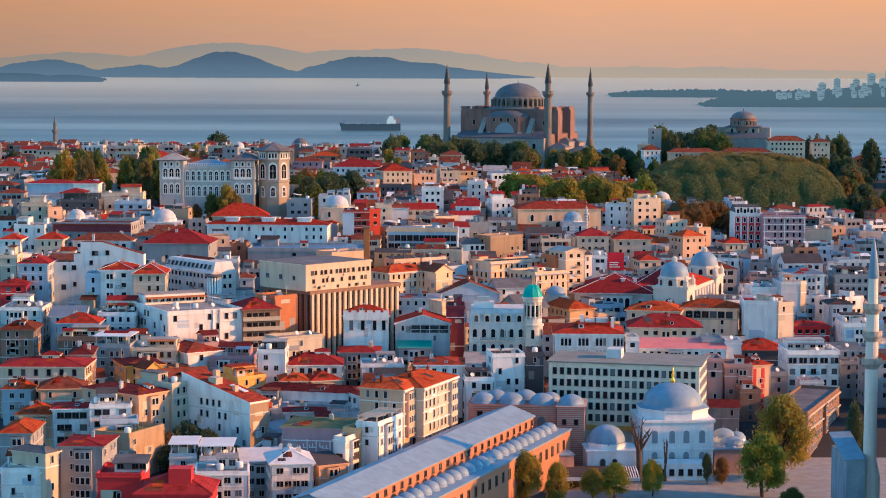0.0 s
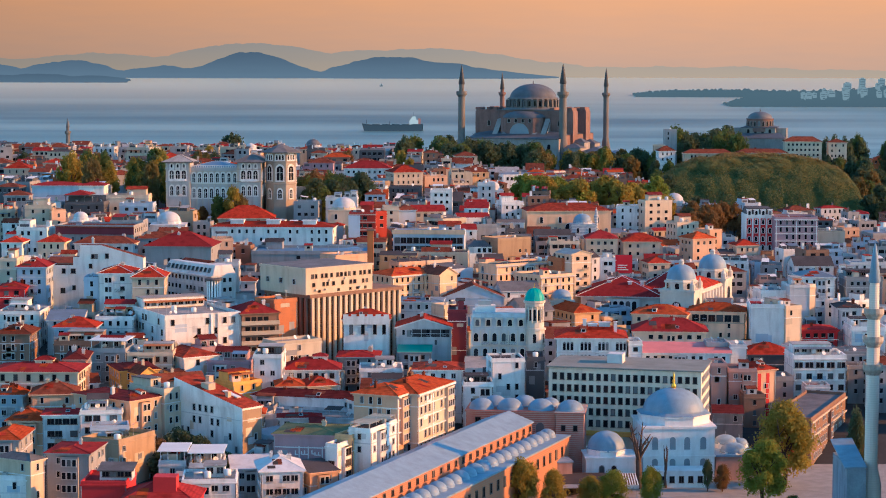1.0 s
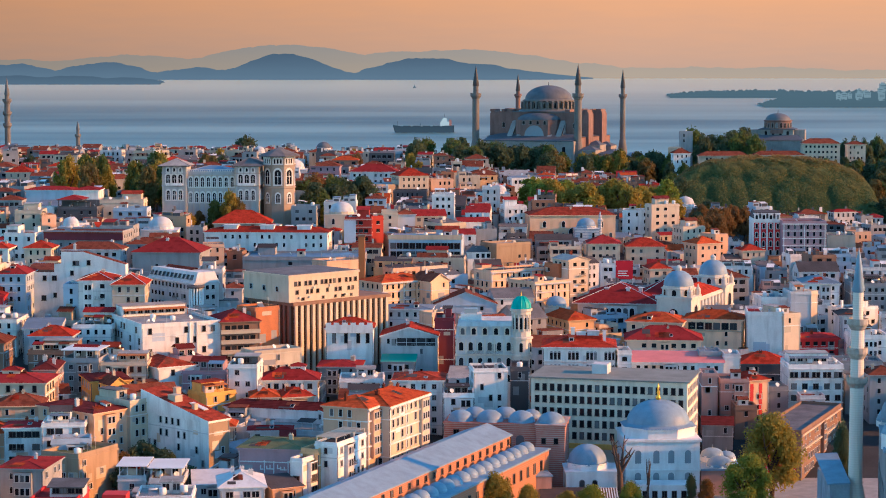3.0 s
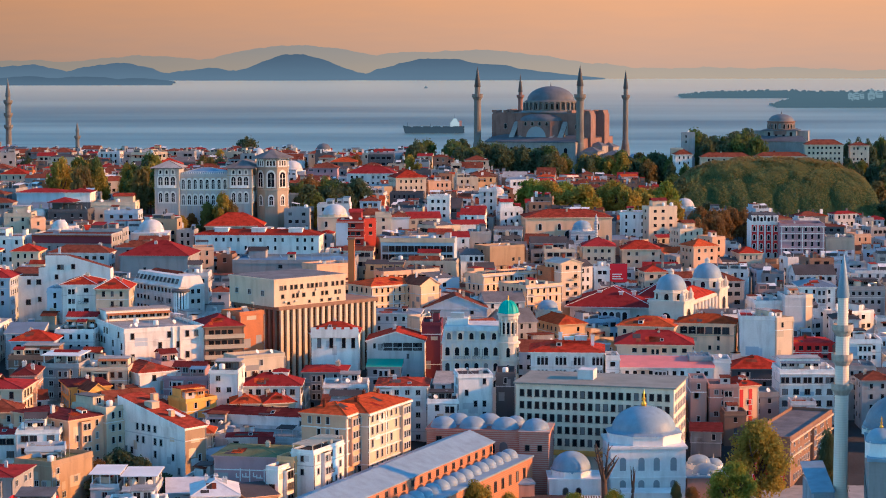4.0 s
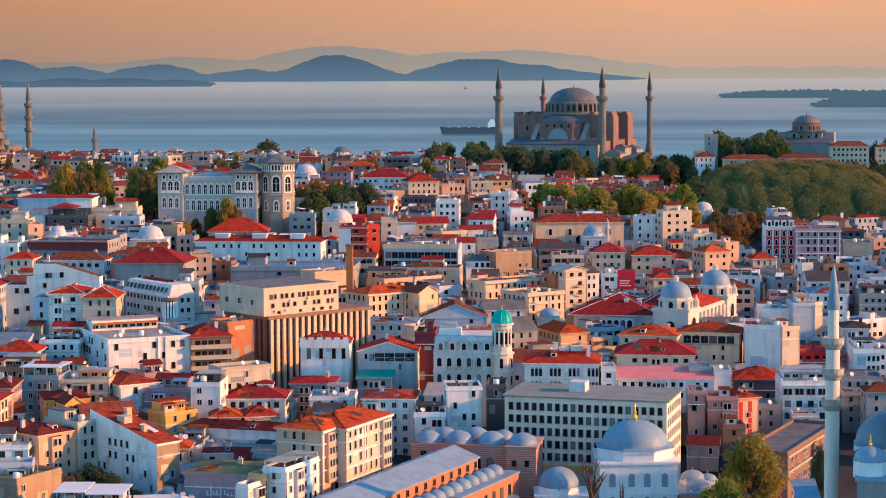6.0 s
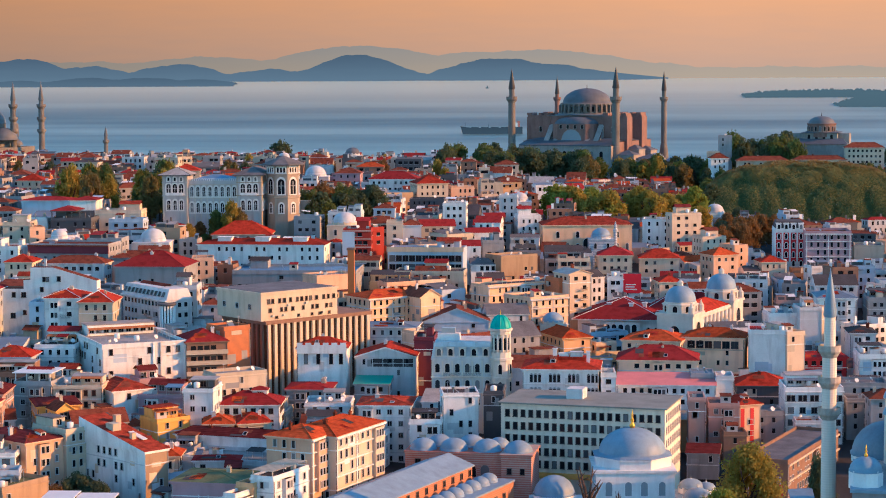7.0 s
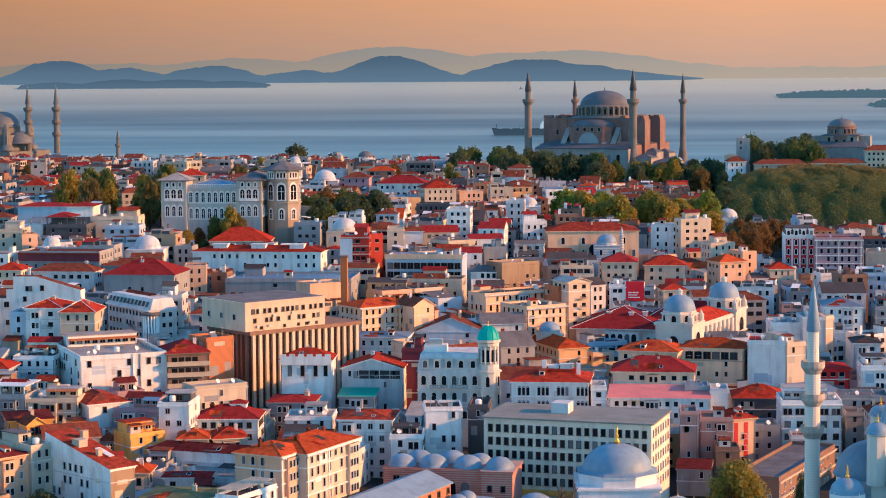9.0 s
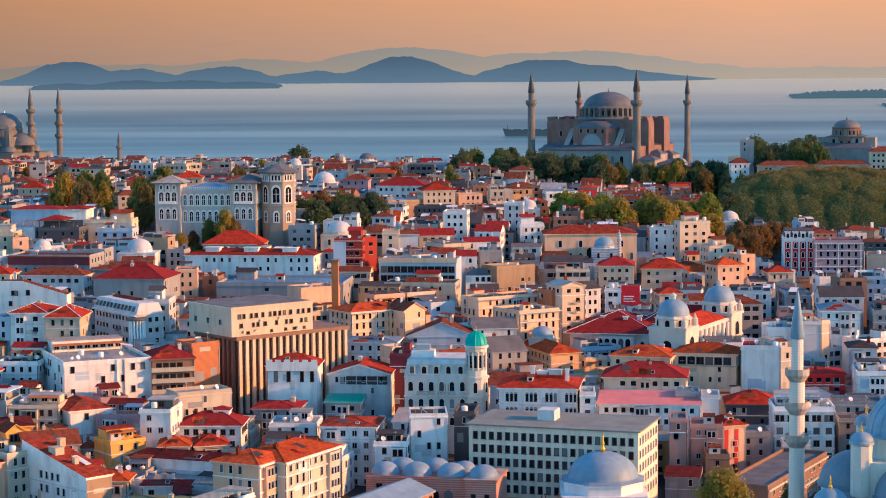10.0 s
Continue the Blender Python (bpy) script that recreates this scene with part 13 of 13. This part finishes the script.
house(82.0, 568.5, 5.7, 7.0, 16.4, 3, "brown", "flat", "grey", 3)
far_house(-290.1, 1196.7, 7.6, 9.0, 56.3, -1, "pale", "hip", "old", 4)
far_house(275.8, 1242.9, 7.3, 6.6, 49.0, -1, "pale", "flat", "dark", 3)
far_house(206.2, 1236.3, 5.7, 7.1, 49.8, 3, "grey", "gable", "orange", 3)
far_house(-234.0, 1057.7, 5.6, 8.1, 55.6, 31, "peach", "flat", "pale", 3)
far_house(-185.7, 1155.9, 6.4, 6.0, 55.3, -2, "white", "hip", "orange", 4)
far_house(145.9, 1292.2, 8.0, 6.2, 45.9, -2, "pale", "shed", "pale", 3)
far_house(7.5, 1084.1, 6.6, 8.7, 54.2, -1, "beige", "hip", "old", 4)
far_house(203.0, 922.3, 7.0, 6.2, 37.4, 14, "grey", "hip", "crimson", 3)
house(-57.2, 650.1, 5.4, 7.5, 32.2, -1, "grey", "flat", "dark", 2)
far_house(-252.2, 1023.7, 5.1, 7.9, 56.4, 12, "pale", "shed", "old", 3)
far_house(-275.9, 1198.6, 5.9, 7.0, 59.2, 1, "grey", "hip", "tile", 5)
far_house(-50.4, 972.3, 6.9, 8.8, 52.4, 9, "brown", "flat", "steel", 2)
far_house(-76.5, 687.8, 5.4, 7.3, 39.5, -1, "white", "hip", "old", 3)
house(142.6, 617.0, 5.7, 6.9, 16.1, -3, "pale", "flat", "dark", 2)
far_house(267.3, 1237.7, 7.2, 8.3, 48.9, 1, "grey", "hip", "crimson", 3)
far_house(-60.8, 1127.4, 5.2, 6.5, 57.0, -4, "cream", "gable", "tile", 4)
far_house(280.3, 1331.6, 5.2, 6.5, 42.9, -2, "grey", "hip", "tile", 4)
far_house(-187.7, 1297.7, 5.3, 7.1, 52.4, -1, "brown", "flat", "dark", 5)
far_house(-154.8, 758.8, 8.1, 6.7, 54.8, -1, "grey", "flat", "pale", 4)
tagged(part("far_houses", FAR, FAR_MATS), "crowded far roofscape of plastered houses with red roofs", "buildings", kind="stuff")

corner_palazzo()
# ---- trees ----
def crown_mesh(name, seed, r, h, leaves, size, mat, clumps=16, hollow=0.55, low=0.25):
    """A crown of leaf clumps round a few limbs: uneven outline, gaps between the clumps."""
    rng = np.random.default_rng(seed)
    per = leaves // clumps
    verts, faces = [], []
    for c in range(clumps):
        a, u = rng.uniform(0, 2 * math.pi), rng.uniform(0, 1) ** 0.85
        k = hollow + (1 - hollow) * rng.uniform(0, 1)
        zc = low + (1 - low) * u
        rad = r * k * math.sqrt(max(0.05, 1 - (2 * (u - 0.42)) ** 2 * 0.9))
        cx, cy, cz = rad * 0.72 * math.cos(a), rad * 0.72 * math.sin(a), h * zc * 0.86
        cr = r * rng.uniform(0.17, 0.36)
        d = rng.normal(size=(per, 3))
        d /= np.linalg.norm(d, axis=1)[:, None]
        p = d * cr * rng.uniform(0.1, 1.2, (per, 1)) * np.array((1, 1, 0.75)) + (cx, cy, cz)
        q = rng.normal(size=(per, 3)) * 0.7 + d * 0.8 + np.array((0, 0, 0.5))
        q /= np.linalg.norm(q, axis=1)[:, None]
        t = np.cross(q, rng.normal(size=(per, 3)))
        t /= np.linalg.norm(t, axis=1)[:, None] + 1e-9
        b = np.cross(q, t)
        s = size * rng.uniform(0.6, 1.3, (per, 1))
        for k4 in range(per):
            i0 = len(verts)
            verts += [tuple(p[k4] + t[k4] * s[k4]), tuple(p[k4] + b[k4] * s[k4] * 0.7), tuple(p[k4] - t[k4] * s[k4]), tuple(p[k4] - b[k4] * s[k4] * 0.7)]
            faces.append((i0, i0 + 1, i0 + 2, i0 + 3))
    me = bpy.data.meshes.new(name)
    me.from_pydata(verts, [], faces)
    me.materials.append(mat)
    return me


def trunk_mesh(seed, h, r, limbs=6, reach=3.0, top=1.0):
    rnd = random.Random(seed)
    bm = bmesh.new()

    def limb(p, q, r0, r1, n=6):
        p, q = Vector(p), Vector(q)
        mid = (p + q) / 2 + Vector((rnd.uniform(-0.3, 0.3), rnd.uniform(-0.3, 0.3), rnd.uniform(0, 0.4))) * (q - p).length * 0.15
        last = None
        for c, rr in ((p, r0), (mid, (r0 + r1) / 2), (q, r1)):
            ax = (q - p).normalized()
            u = ax.orthogonal().normalized()
            v = ax.cross(u)
            now = [bm.verts.new(c + (u * math.cos(2 * math.pi * i / n) + v * math.sin(2 * math.pi * i / n)) * rr) for i in range(n)]
            if last:
                bridge(bm, last, now, smooth=True)
            last = now
        bm.faces.new(last)
    limb((0, 0, -1), (rnd.uniform(-0.3, 0.3), rnd.uniform(-0.3, 0.3), h * 0.55), r, r * 0.7, 8)
    for i in range(limbs):
        a = 2 * math.pi * (i + rnd.uniform(0, 0.6)) / limbs
        z0 = h * rnd.uniform(0.35, 0.55)
        e = (reach * math.cos(a) * rnd.uniform(0.6, 1), reach * math.sin(a) * rnd.uniform(0.6, 1), h * rnd.uniform(0.75, 1.0) * top)
        limb((0, 0, z0), e, r * 0.5, r * 0.1)
        for _ in range(2):
            k = rnd.uniform(0.5, 0.8)
            m = (e[0] * k, e[1] * k, z0 + (e[2] - z0) * k)
            limb(m, (m[0] + rnd.uniform(-1, 1) * reach * 0.35, m[1] + rnd.uniform(-1, 1) * reach * 0.35, m[2] + rnd.uniform(0.6, 1.6)), r * 0.2, r * 0.05, 5)
    me = bpy.data.meshes.new("trunk")
    bm.to_mesh(me)
    bm.free()
    me.materials.append(BARK)
    return me


TREES = {}


def tree(x, y, height, width, leaf, label, seed=0, detail=1, group="", base=None):
    """detail 2 for the nearest trees, with more and smaller leaves."""
    kind = (leaf, seed % 4, detail)
    if kind not in TREES:
        n, s = ((4600, 0.31), (17000, 0.155))[detail - 1]
        # unit trees are ten metres high and eight across
        TREES[kind] = (trunk_mesh(seed % 4 + 3, 7.5, 0.32), crown_mesh("crown", seed % 4 + 11, 4.2, 9.6, n, s, LEAF[leaf], 74 if detail == 2 else 56))
    tm, cm = TREES[kind]
    ob = thing("tree", x, y, land(x, y) - 0.2 if base is None else base, seed * 47 % 360, label, "tree", group)
    k, w = height / 10.0, width / 8.4
    for nm, me in (("trunk", tm), ("crown", cm)):
        p = new(nm, me)
        p.parent = ob
        p.matrix_basis = Matrix.Diagonal((w, w, k, 1))
    return ob


def woods():
    rnd = random.Random(8)
    n = 0
    # the dense park wood: rows of tall trees on the slope below the church
    park = (
        (196, 310, 1040, 1110, 22, (19, 24), ("dark", "green", "olive"), (13, 17), "dark green tree in the hillside park"),
        (122, 154, 1145, 1190, 16, (33, 39), ("dark", "dark", "green"), (14, 18), "tall dark green tree beside the stone church"),
        (188, 300, 1180, 1215, 20, (29, 35), ("dark", "dark", "green"), (11, 15), "tall dark green tree beside the stone church"),
        (30, 98, 925, 978, 26, (15, 22), ("autumn", "lime", "autumn"), (13, 18), "broad tree turning yellow among the rooftops"),
        (96, 128, 1050, 1110, 10, (12, 16), ("dark", "green"), (9, 12), "dark green tree among the rooftops"),
        (98, 126, 868, 918, 13, (14, 19), ("brown", "brown", "dark"), (9, 12), "brown autumn tree behind the houses"),
        (-30, 10, 1130, 1170, 22, (23, 29), ("dark", "dark", "green"), (14, 19), "dark tree in the garden below the basilica"))
    hill = (
        (2, 44, 1135, 1178, 21, (23, 27), ("dark", "dark", "green"), (14, 18), "dark tree in the garden below the basilica"),
        (42, 112, 1135, 1195, 34, (20, 24), ("dark", "green", "autumn", "olive"), (12, 16), "dark tree in the garden below the basilica"),
        (-158, -110, 838, 906, 22, (19, 28), ("green", "olive", "green", "autumn", "dark"), (9, 14), "tall green and yellow tree between the houses"),
        (-64, -36, 832, 880, 16, (16, 22), ("dark", "green", "brown"), (13, 17), "dark leafy tree below the palace tower"),
        (180, 222, 1118, 1138, 14, (22, 25.5), ("dark", "green"), (10, 13), "dark green tree below the red-roofed house"),
        (-260, -20, 1050, 1240, 40, (17, 22), ("dark", "autumn", "brown", "olive"), (7, 11), "low tree on the far hilltop"),
        (-205, -60, 1250, 1320, 20, (9, 14), ("dark", "autumn"), (8, 11), "low tree on the far skyline"),
        (-300, -200, 1180, 1320, 22, (9, 13), ("dark", "autumn"), (8, 11), "low tree on the far skyline"))
    for x0, x1, y0, y1, count, hts, kinds, wd, label in park + hill:
        for _ in range(count):
            n += 1
            tree(rnd.uniform(x0, x1), rnd.uniform(y0, y1), rnd.uniform(*hts), rnd.uniform(*wd), rnd.choice(kinds), label, n, 1, label.split(" ", 1)[1])
    for x, y, h, w, k in ((102, 1000, 19, 13, "dark"), (112, 968, 13, 9, "dark"), (196, 990, 17, 13, "dark"), (203, 982, 17, 14, "olive"), (212, 990, 19, 15, "green"), (226, 995, 19, 15, "olive"), (205, 1012, 20, 15, "dark"),
                          (150, 966, 10, 9, "lime"), (172, 968, 11, 10, "lime"), (141, 963, 9, 8, "green"), (160, 962, 9, 8, "dark"), (184, 964, 9, 8, "green")):
        n += 1
        tree(x, y, h, w, k, "leafy tree at the edge of the park wood", n, 1, "trees at the wood's edge")
    for x, y, h, w, k in ((201, 1140, 25, 10, "dark"), (208, 1139, 25, 10, "olive"), (214, 1141, 26, 10, "dark"), (195, 1137, 23.5, 10, "olive"), (187, 1137, 23, 10, "dark"), (180, 1136, 22.5, 9, "olive"), (106, 1118, 20, 9, "dark"), (113, 1117, 20.5, 9, "green")):
        n += 1
        tree(x, y, h, w, k, "leafy tree before the hilltop houses", n, 1, "trees before the hilltop houses")
    # by the palace front, and lone trees on the hill
    for x, y, h, w, k in ((-97, 817, 9, 6, "brown"), (-91, 816, 15, 7, "green"), (-85, 815, 19, 9, "autumn"), (-82, 816, 16, 8, "olive"), (-100, 810, 9, 7, "autumn"), (-80, 812, 10, 7, "brown"), (-88, 806, 8, 9, "brown"), (-104, 812, 7, 6, "dark"), (-93, 806, 6, 7, "green"), (-141, 1303, 34, 20, "dark"), (-32, 770, 10, 6, "autumn"),
                          (-150, 735, 10, 9, "dark"), (24, 905, 12, 9, "dark"), (-50, 477, 8, 9, "dark"), (-55, 481, 10, 10, "dark"), (-60, 484, 11, 10, "dark"), (-64, 480, 9, 8, "brown"), (-57, 473, 9, 10, "dark"), (-62, 474, 8, 9, "dark"), (-52, 470, 8, 9, "dark"), (-46, 474, 7, 8, "dark"), (-58, 487, 9, 5, "brown")):
        n += 1
        tree(x, y, h, w, k, {"dark": "dark green tree", "green": "green leafy tree", "autumn": "yellowing tree", "olive": "olive-brown tree", "brown": "brown autumn tree"}[k] + " beside the houses", n)
    # the square
    for x, y, h, w, k, lab in ((84.5, 512, 24, 17, "autumn", "tall plane tree turning gold beside the square"), (76.5, 490, 18.5, 13.5, "lime", "round green tree on the paved square"), (19.5, 478, 15.5, 9.5, "autumn", "yellow-green tree beside the bazaar wall"),
                               (26.5, 477, 12.5, 7.5, "autumn", "yellow-green tree beside the bazaar wall"), (41, 488, 10, 9, "lime", "bushy yellow-green tree by the market shed"), (50, 490, 11, 6.5, "lime", "bushy yellow-green tree by the market shed"), (35.5, 486, 9, 7.5, "autumn", "yellow-green tree beside the bazaar wall"),
                               (95.9, 479.5, 28, 6, "dark", "dark dense cypress beside the pale minaret"), (98.5, 486, 22, 6, "dark", "dark dense cypress beside the pale minaret"), (80, 470, 8, 7, "green", "small green tree on the paved square"), (65, 505, 9.5, 3.2, "dark", "slim dark cypress before the tomb"), (68.5, 505, 8, 5, "brown", "brown shrub before the tomb")):
        n += 1
        tree(x, y, h, w, k, lab, n, 2)
    dead = thing("bare_tree", 48.6, 508, 3.2, 0, "bare lopped tree before the pale tomb", "tree")
    t = new("trunk", trunk_mesh(21, 16.5, 0.85, 6, 4.0))
    t.parent = dead
    dead = thing("bare_tree", 55.2, 509, 3.2, 0, "bare lopped trunk before the pale tomb", "tree")
    t = new("trunk", trunk_mesh(24, 11, 0.5, 3, 0.8))
    t.parent = dead


woods()


def park_wood():
    """The clipped plane trees of the park grow into one long rounded canopy; leaves in clumps over its whole face."""
    rng = np.random.default_rng(4)
    n = 230000
    x = rng.uniform(99.0, 193.0, n)
    s = rng.uniform(0.0, 1.0, n)
    across = np.clip(np.abs(x - 147.0) / 47.0, 0, 1)
    crest = 46.0 + 16.8 * (1 - across ** 2.6) ** 0.5
    low = np.interp(x, (99, 193), (39.0, 33.0))
    # from the far edge over the crest and down the near face
    y = np.where(s < 0.3, 1045 - 50 * s, 1030 - 62 * (s - 0.3))
    fall = np.clip((1030 - y) / 45.0, 0, 1)
    z = low + (crest - low) * (1 - fall ** 2.4) ** 0.75
    # lobes of the single crowns
    heads = np.stack((rng.uniform(98, 194, 110), rng.uniform(975, 1046, 110)), 1)
    near = np.full(n, 1e9)
    for hx, hy in heads:
        near = np.minimum(near, (x - hx) ** 2 + (y - hy) ** 2)
    lobe = np.maximum(0, 1 - near / 40.0)
    z += 1.5 * lobe - 1.2 + rng.normal(0, 0.5, n)
    y -= 1.2 * lobe
    p = np.stack((x, y, z), 1)
    q = rng.normal(size=(n, 3)) * 0.32 + np.stack((np.zeros(n), -0.9 * fall, np.full(n, 0.9)), 1)
    q /= np.linalg.norm(q, axis=1)[:, None]
    t = np.cross(q, rng.normal(size=(n, 3)))
    t /= np.linalg.norm(t, axis=1)[:, None] + 1e-9
    b = np.cross(q, t)
    size = rng.uniform(0.26, 0.5, (n, 1))
    v = np.stack((p + t * size, p + b * size * 0.75, p - t * size, p - b * size * 0.75), 1).reshape(-1, 3)
    me = bpy.data.meshes.new("park_wood")
    me.vertices.add(4 * n)
    me.loops.add(4 * n)
    me.polygons.add(n)
    me.vertices.foreach_set("co", v.ravel())
    me.loops.foreach_set("vertex_index", np.arange(4 * n))
    me.polygons.foreach_set("loop_start", np.arange(0, 4 * n, 4))
    # leaves turn brown from the crest downwards; the darkest ones paint shade low and between crowns
    leaf_tone = 0.4 * rng.uniform(0, 1, n) + 0.25 * lobe + 0.72 * (1 - fall) ** 1.5
    me.polygons.foreach_set("material_index", np.where(leaf_tone > 0.95, 0, np.where(leaf_tone > 0.45, 1, 2)).astype(np.int32))
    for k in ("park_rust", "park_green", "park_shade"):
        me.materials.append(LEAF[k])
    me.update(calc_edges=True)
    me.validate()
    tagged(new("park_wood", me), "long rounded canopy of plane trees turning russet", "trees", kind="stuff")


park_wood()

# ---- roof clutter: tanks, dishes, air conditioners, canopies, huts ----
def masters():
    out = []

    def one(name, label, category, mats, fill):
        bm = bmesh.new()
        fill(bm)
        out.append(tagged(part(name, bm, mats), label, category, "rooftop clutter"))

    def tank(bm):
        turned(bm, [(0.7, 0.5), (0.75, 0.6), (0.75, 1.6), (0.62, 1.75), (0.2, 1.85)], 12)
        for sx in (-0.5, 0.5):
            for sy in (-0.5, 0.5):
                box(bm, sx - 0.05, sx + 0.05, sy - 0.05, sy + 0.05, 0, 0.5, 1)
        box(bm, -0.62, 0.62, -0.62, 0.62, 0.42, 0.49, 1)

    def dish(bm):
        turned(bm, [(0.05, 0), (0.05, 1.05)], 6, index=1)
        n = len(bm.verts)
        turned(bm, [(0.05, 0.0), (0.35, 0.06), (0.62, 0.2), (0.6, 0.22), (0.3, 0.1), (0.02, 0.03)], 12)
        bm.verts.ensure_lookup_table()
        m = pose(0, 0, 1.05, 60, 0, 25)
        for v in bm.verts[n:]:
            v.co = m @ v.co

    def cooler(bm):
        box(bm, -0.55, 0.55, -0.35, 0.35, 0.12, 1.1)
        turned(bm, [(0.32, 1.1), (0.32, 1.16), (0.1, 1.14)], 12, index=1)
        for x in (-0.45, 0.45):
            box(bm, x - 0.05, x + 0.05, -0.3, 0.3, 0, 0.12, 1)

    def heater(bm):
        poly(bm, [(-0.9, -0.9, 0.25), (0.9, -0.9, 0.25), (0.9, 0.5, 1.3), (-0.9, 0.5, 1.3)], 1)
        poly(bm, [(-0.9, -0.9, 0.17), (-0.9, 0.5, 1.22), (0.9, 0.5, 1.22), (0.9, -0.9, 0.17)], 0)
        n = len(bm.verts)
        turned(bm, [(0.3, -0.9), (0.3, 0.9)], 12)
        bm.verts.ensure_lookup_table()
        m = pose(0, 0.65, 1.45, 0, 90, 0)
        for v in bm.verts[n:]:
            v.co = m @ v.co
        for x in (-0.8, 0.8):
            box(bm, x - 0.04, x + 0.04, 0.5, 0.6, 0, 1.3)
            box(bm, x - 0.04, x + 0.04, -0.85, -0.75, 0, 0.25)

    def aerial(bm):
        box(bm, -0.035, 0.035, -0.035, 0.035, 0, 2.8)
        box(bm, -0.02, 0.02, -0.6, 0.6, 2.5, 2.54)
        for i in range(5):
            box(bm, -0.45 + 0.05 * i, 0.45 - 0.05 * i, -0.5 + 0.25 * i, -0.47 + 0.25 * i, 2.54, 2.57)

    def hut(bm):
        box(bm, -1.3, 1.3, -1.0, 1.0, 0, 2.1, 0)
        poly(bm, [(-1.5, -1.3, 2.12), (1.5, -1.3, 2.12), (1.5, 1.3, 2.6), (-1.5, 1.3, 2.6)], 1)
        poly(bm, [(-1.5, -1.3, 2.0), (1.5, -1.3, 2.0), (1.5, -1.3, 2.12), (-1.5, -1.3, 2.12)], 1)
        poly(bm, [(-0.5, -1.01, 0.9), (0.5, -1.01, 0.9), (0.5, -1.01, 1.7), (-0.5, -1.01, 1.7)], 2)

    def canopy(bm):
        for x in (-1.8, 1.8):
            for y in (-1.2, 1.2):
                box(bm, x - 0.05, x + 0.05, y - 0.05, y + 0.05, 0, 2.2, 1)
        poly(bm, [(-2.1, -1.5, 2.15), (2.1, -1.5, 2.15), (2.1, 1.5, 2.6), (-2.1, 1.5, 2.6)], 0)
        poly(bm, [(-2.1, -1.5, 2.05), (2.1, -1.5, 2.05), (2.1, -1.5, 2.15), (-2.1, -1.5, 2.15)], 0)

    one("water_tank", "white plastic water tank on a steel stand", "tank", [STEEL_WHITE, METAL], tank)
    one("satellite_dish", "pale satellite dish on a short pole", "dish", [STEEL_WHITE, METAL], dish)
    one("air_conditioner", "grey air conditioning unit on a flat roof", "air conditioner", [METAL, WALL["dark"]], cooler)
    one("solar_heater", "rooftop solar water heater with a steel drum", "heater", [METAL, ROOF["steel"]], heater)
    one("roof_hut", "small pale rooftop hut with a tiled roof", "hut", [WALL["pale"], ROOF["old"], GLASS], hut)
    one("roof_hut", "small cream rooftop hut with a red roof", "hut", [WALL["cream"], ROOF["crimson"], GLASS], hut)
    one("roof_canopy", "white sheet canopy over a roof terrace", "canopy", [STEEL_WHITE, METAL], canopy)
    one("roof_canopy", "dark sheet canopy over a roof terrace", "canopy", [ROOF["dark"], METAL], canopy)
    one("roof_canopy", "blue sheet canopy over a roof terrace", "canopy", [ROOF["blue"], METAL], canopy)
    one("television_aerial", "thin metal television aerial on a mast", "aerial", [METAL], aerial)
    return out


def clutter():
    kinds = masters()
    big = {4: 1.6, 5: 1.6, 6: 2.2, 7: 2.2, 8: 2.2}
    used = set()
    rnd = random.Random(12)
    for ob, w, d, h, near in FLAT_ROOFS:
        if w < 3.6 or d < 5:
            continue
        n = rnd.randint(5, 10) if near else rnd.randint(2, 4)
        n = min(n, int(w * d / 16) + 1)
        spots = []
        for _ in range(n * 2):
            if len(spots) >= n:
                break
            k = rnd.choices(range(10), (3, 4, 3, 2, 1.6, 1.3, 1.3, 0.8, 0.5, 3))[0]
            r = big.get(k, 0.8)
            if w < 2 * r + 1.4 or d < 2 * r + 3:
                continue
            u, v = rnd.uniform(r + 0.6, w - r - 0.6), rnd.uniform(r + 0.6, max(r + 0.7, d * 0.47))
            if any(abs(u - a) < r + q + 0.2 and abs(v - b) < r + q + 0.2 for a, b, q in spots):
                continue
            spots.append((u, v, r))
            p = ob.matrix_basis @ Vector((u, v, h + 0.06))
            m = pose(p.x, p.y, p.z, 0, 0, rnd.choice((0, 0, 90, 180)) + math.degrees(ob.rotation_euler.z))
            if k not in used:
                used.add(k)
                kinds[k].matrix_basis = m
            else:
                copy_thing(kinds[k], m)


clutter()

# ---- the paved square by the tomb ----
bm = bmesh.new()
grid = [[bm.verts.new((x, y, land(x, y) + 0.35)) for x in range(26, 135, 4)] for y in range(420, 552, 4)]
for a, b in zip(grid, grid[1:]):
    for i in range(len(a) - 1):
        bm.faces.new((a[i], a[i + 1], b[i + 1], b[i]))
tagged(part("pavement", bm, PAVING), "pale stone paving of the square", "pavement", kind="structure")
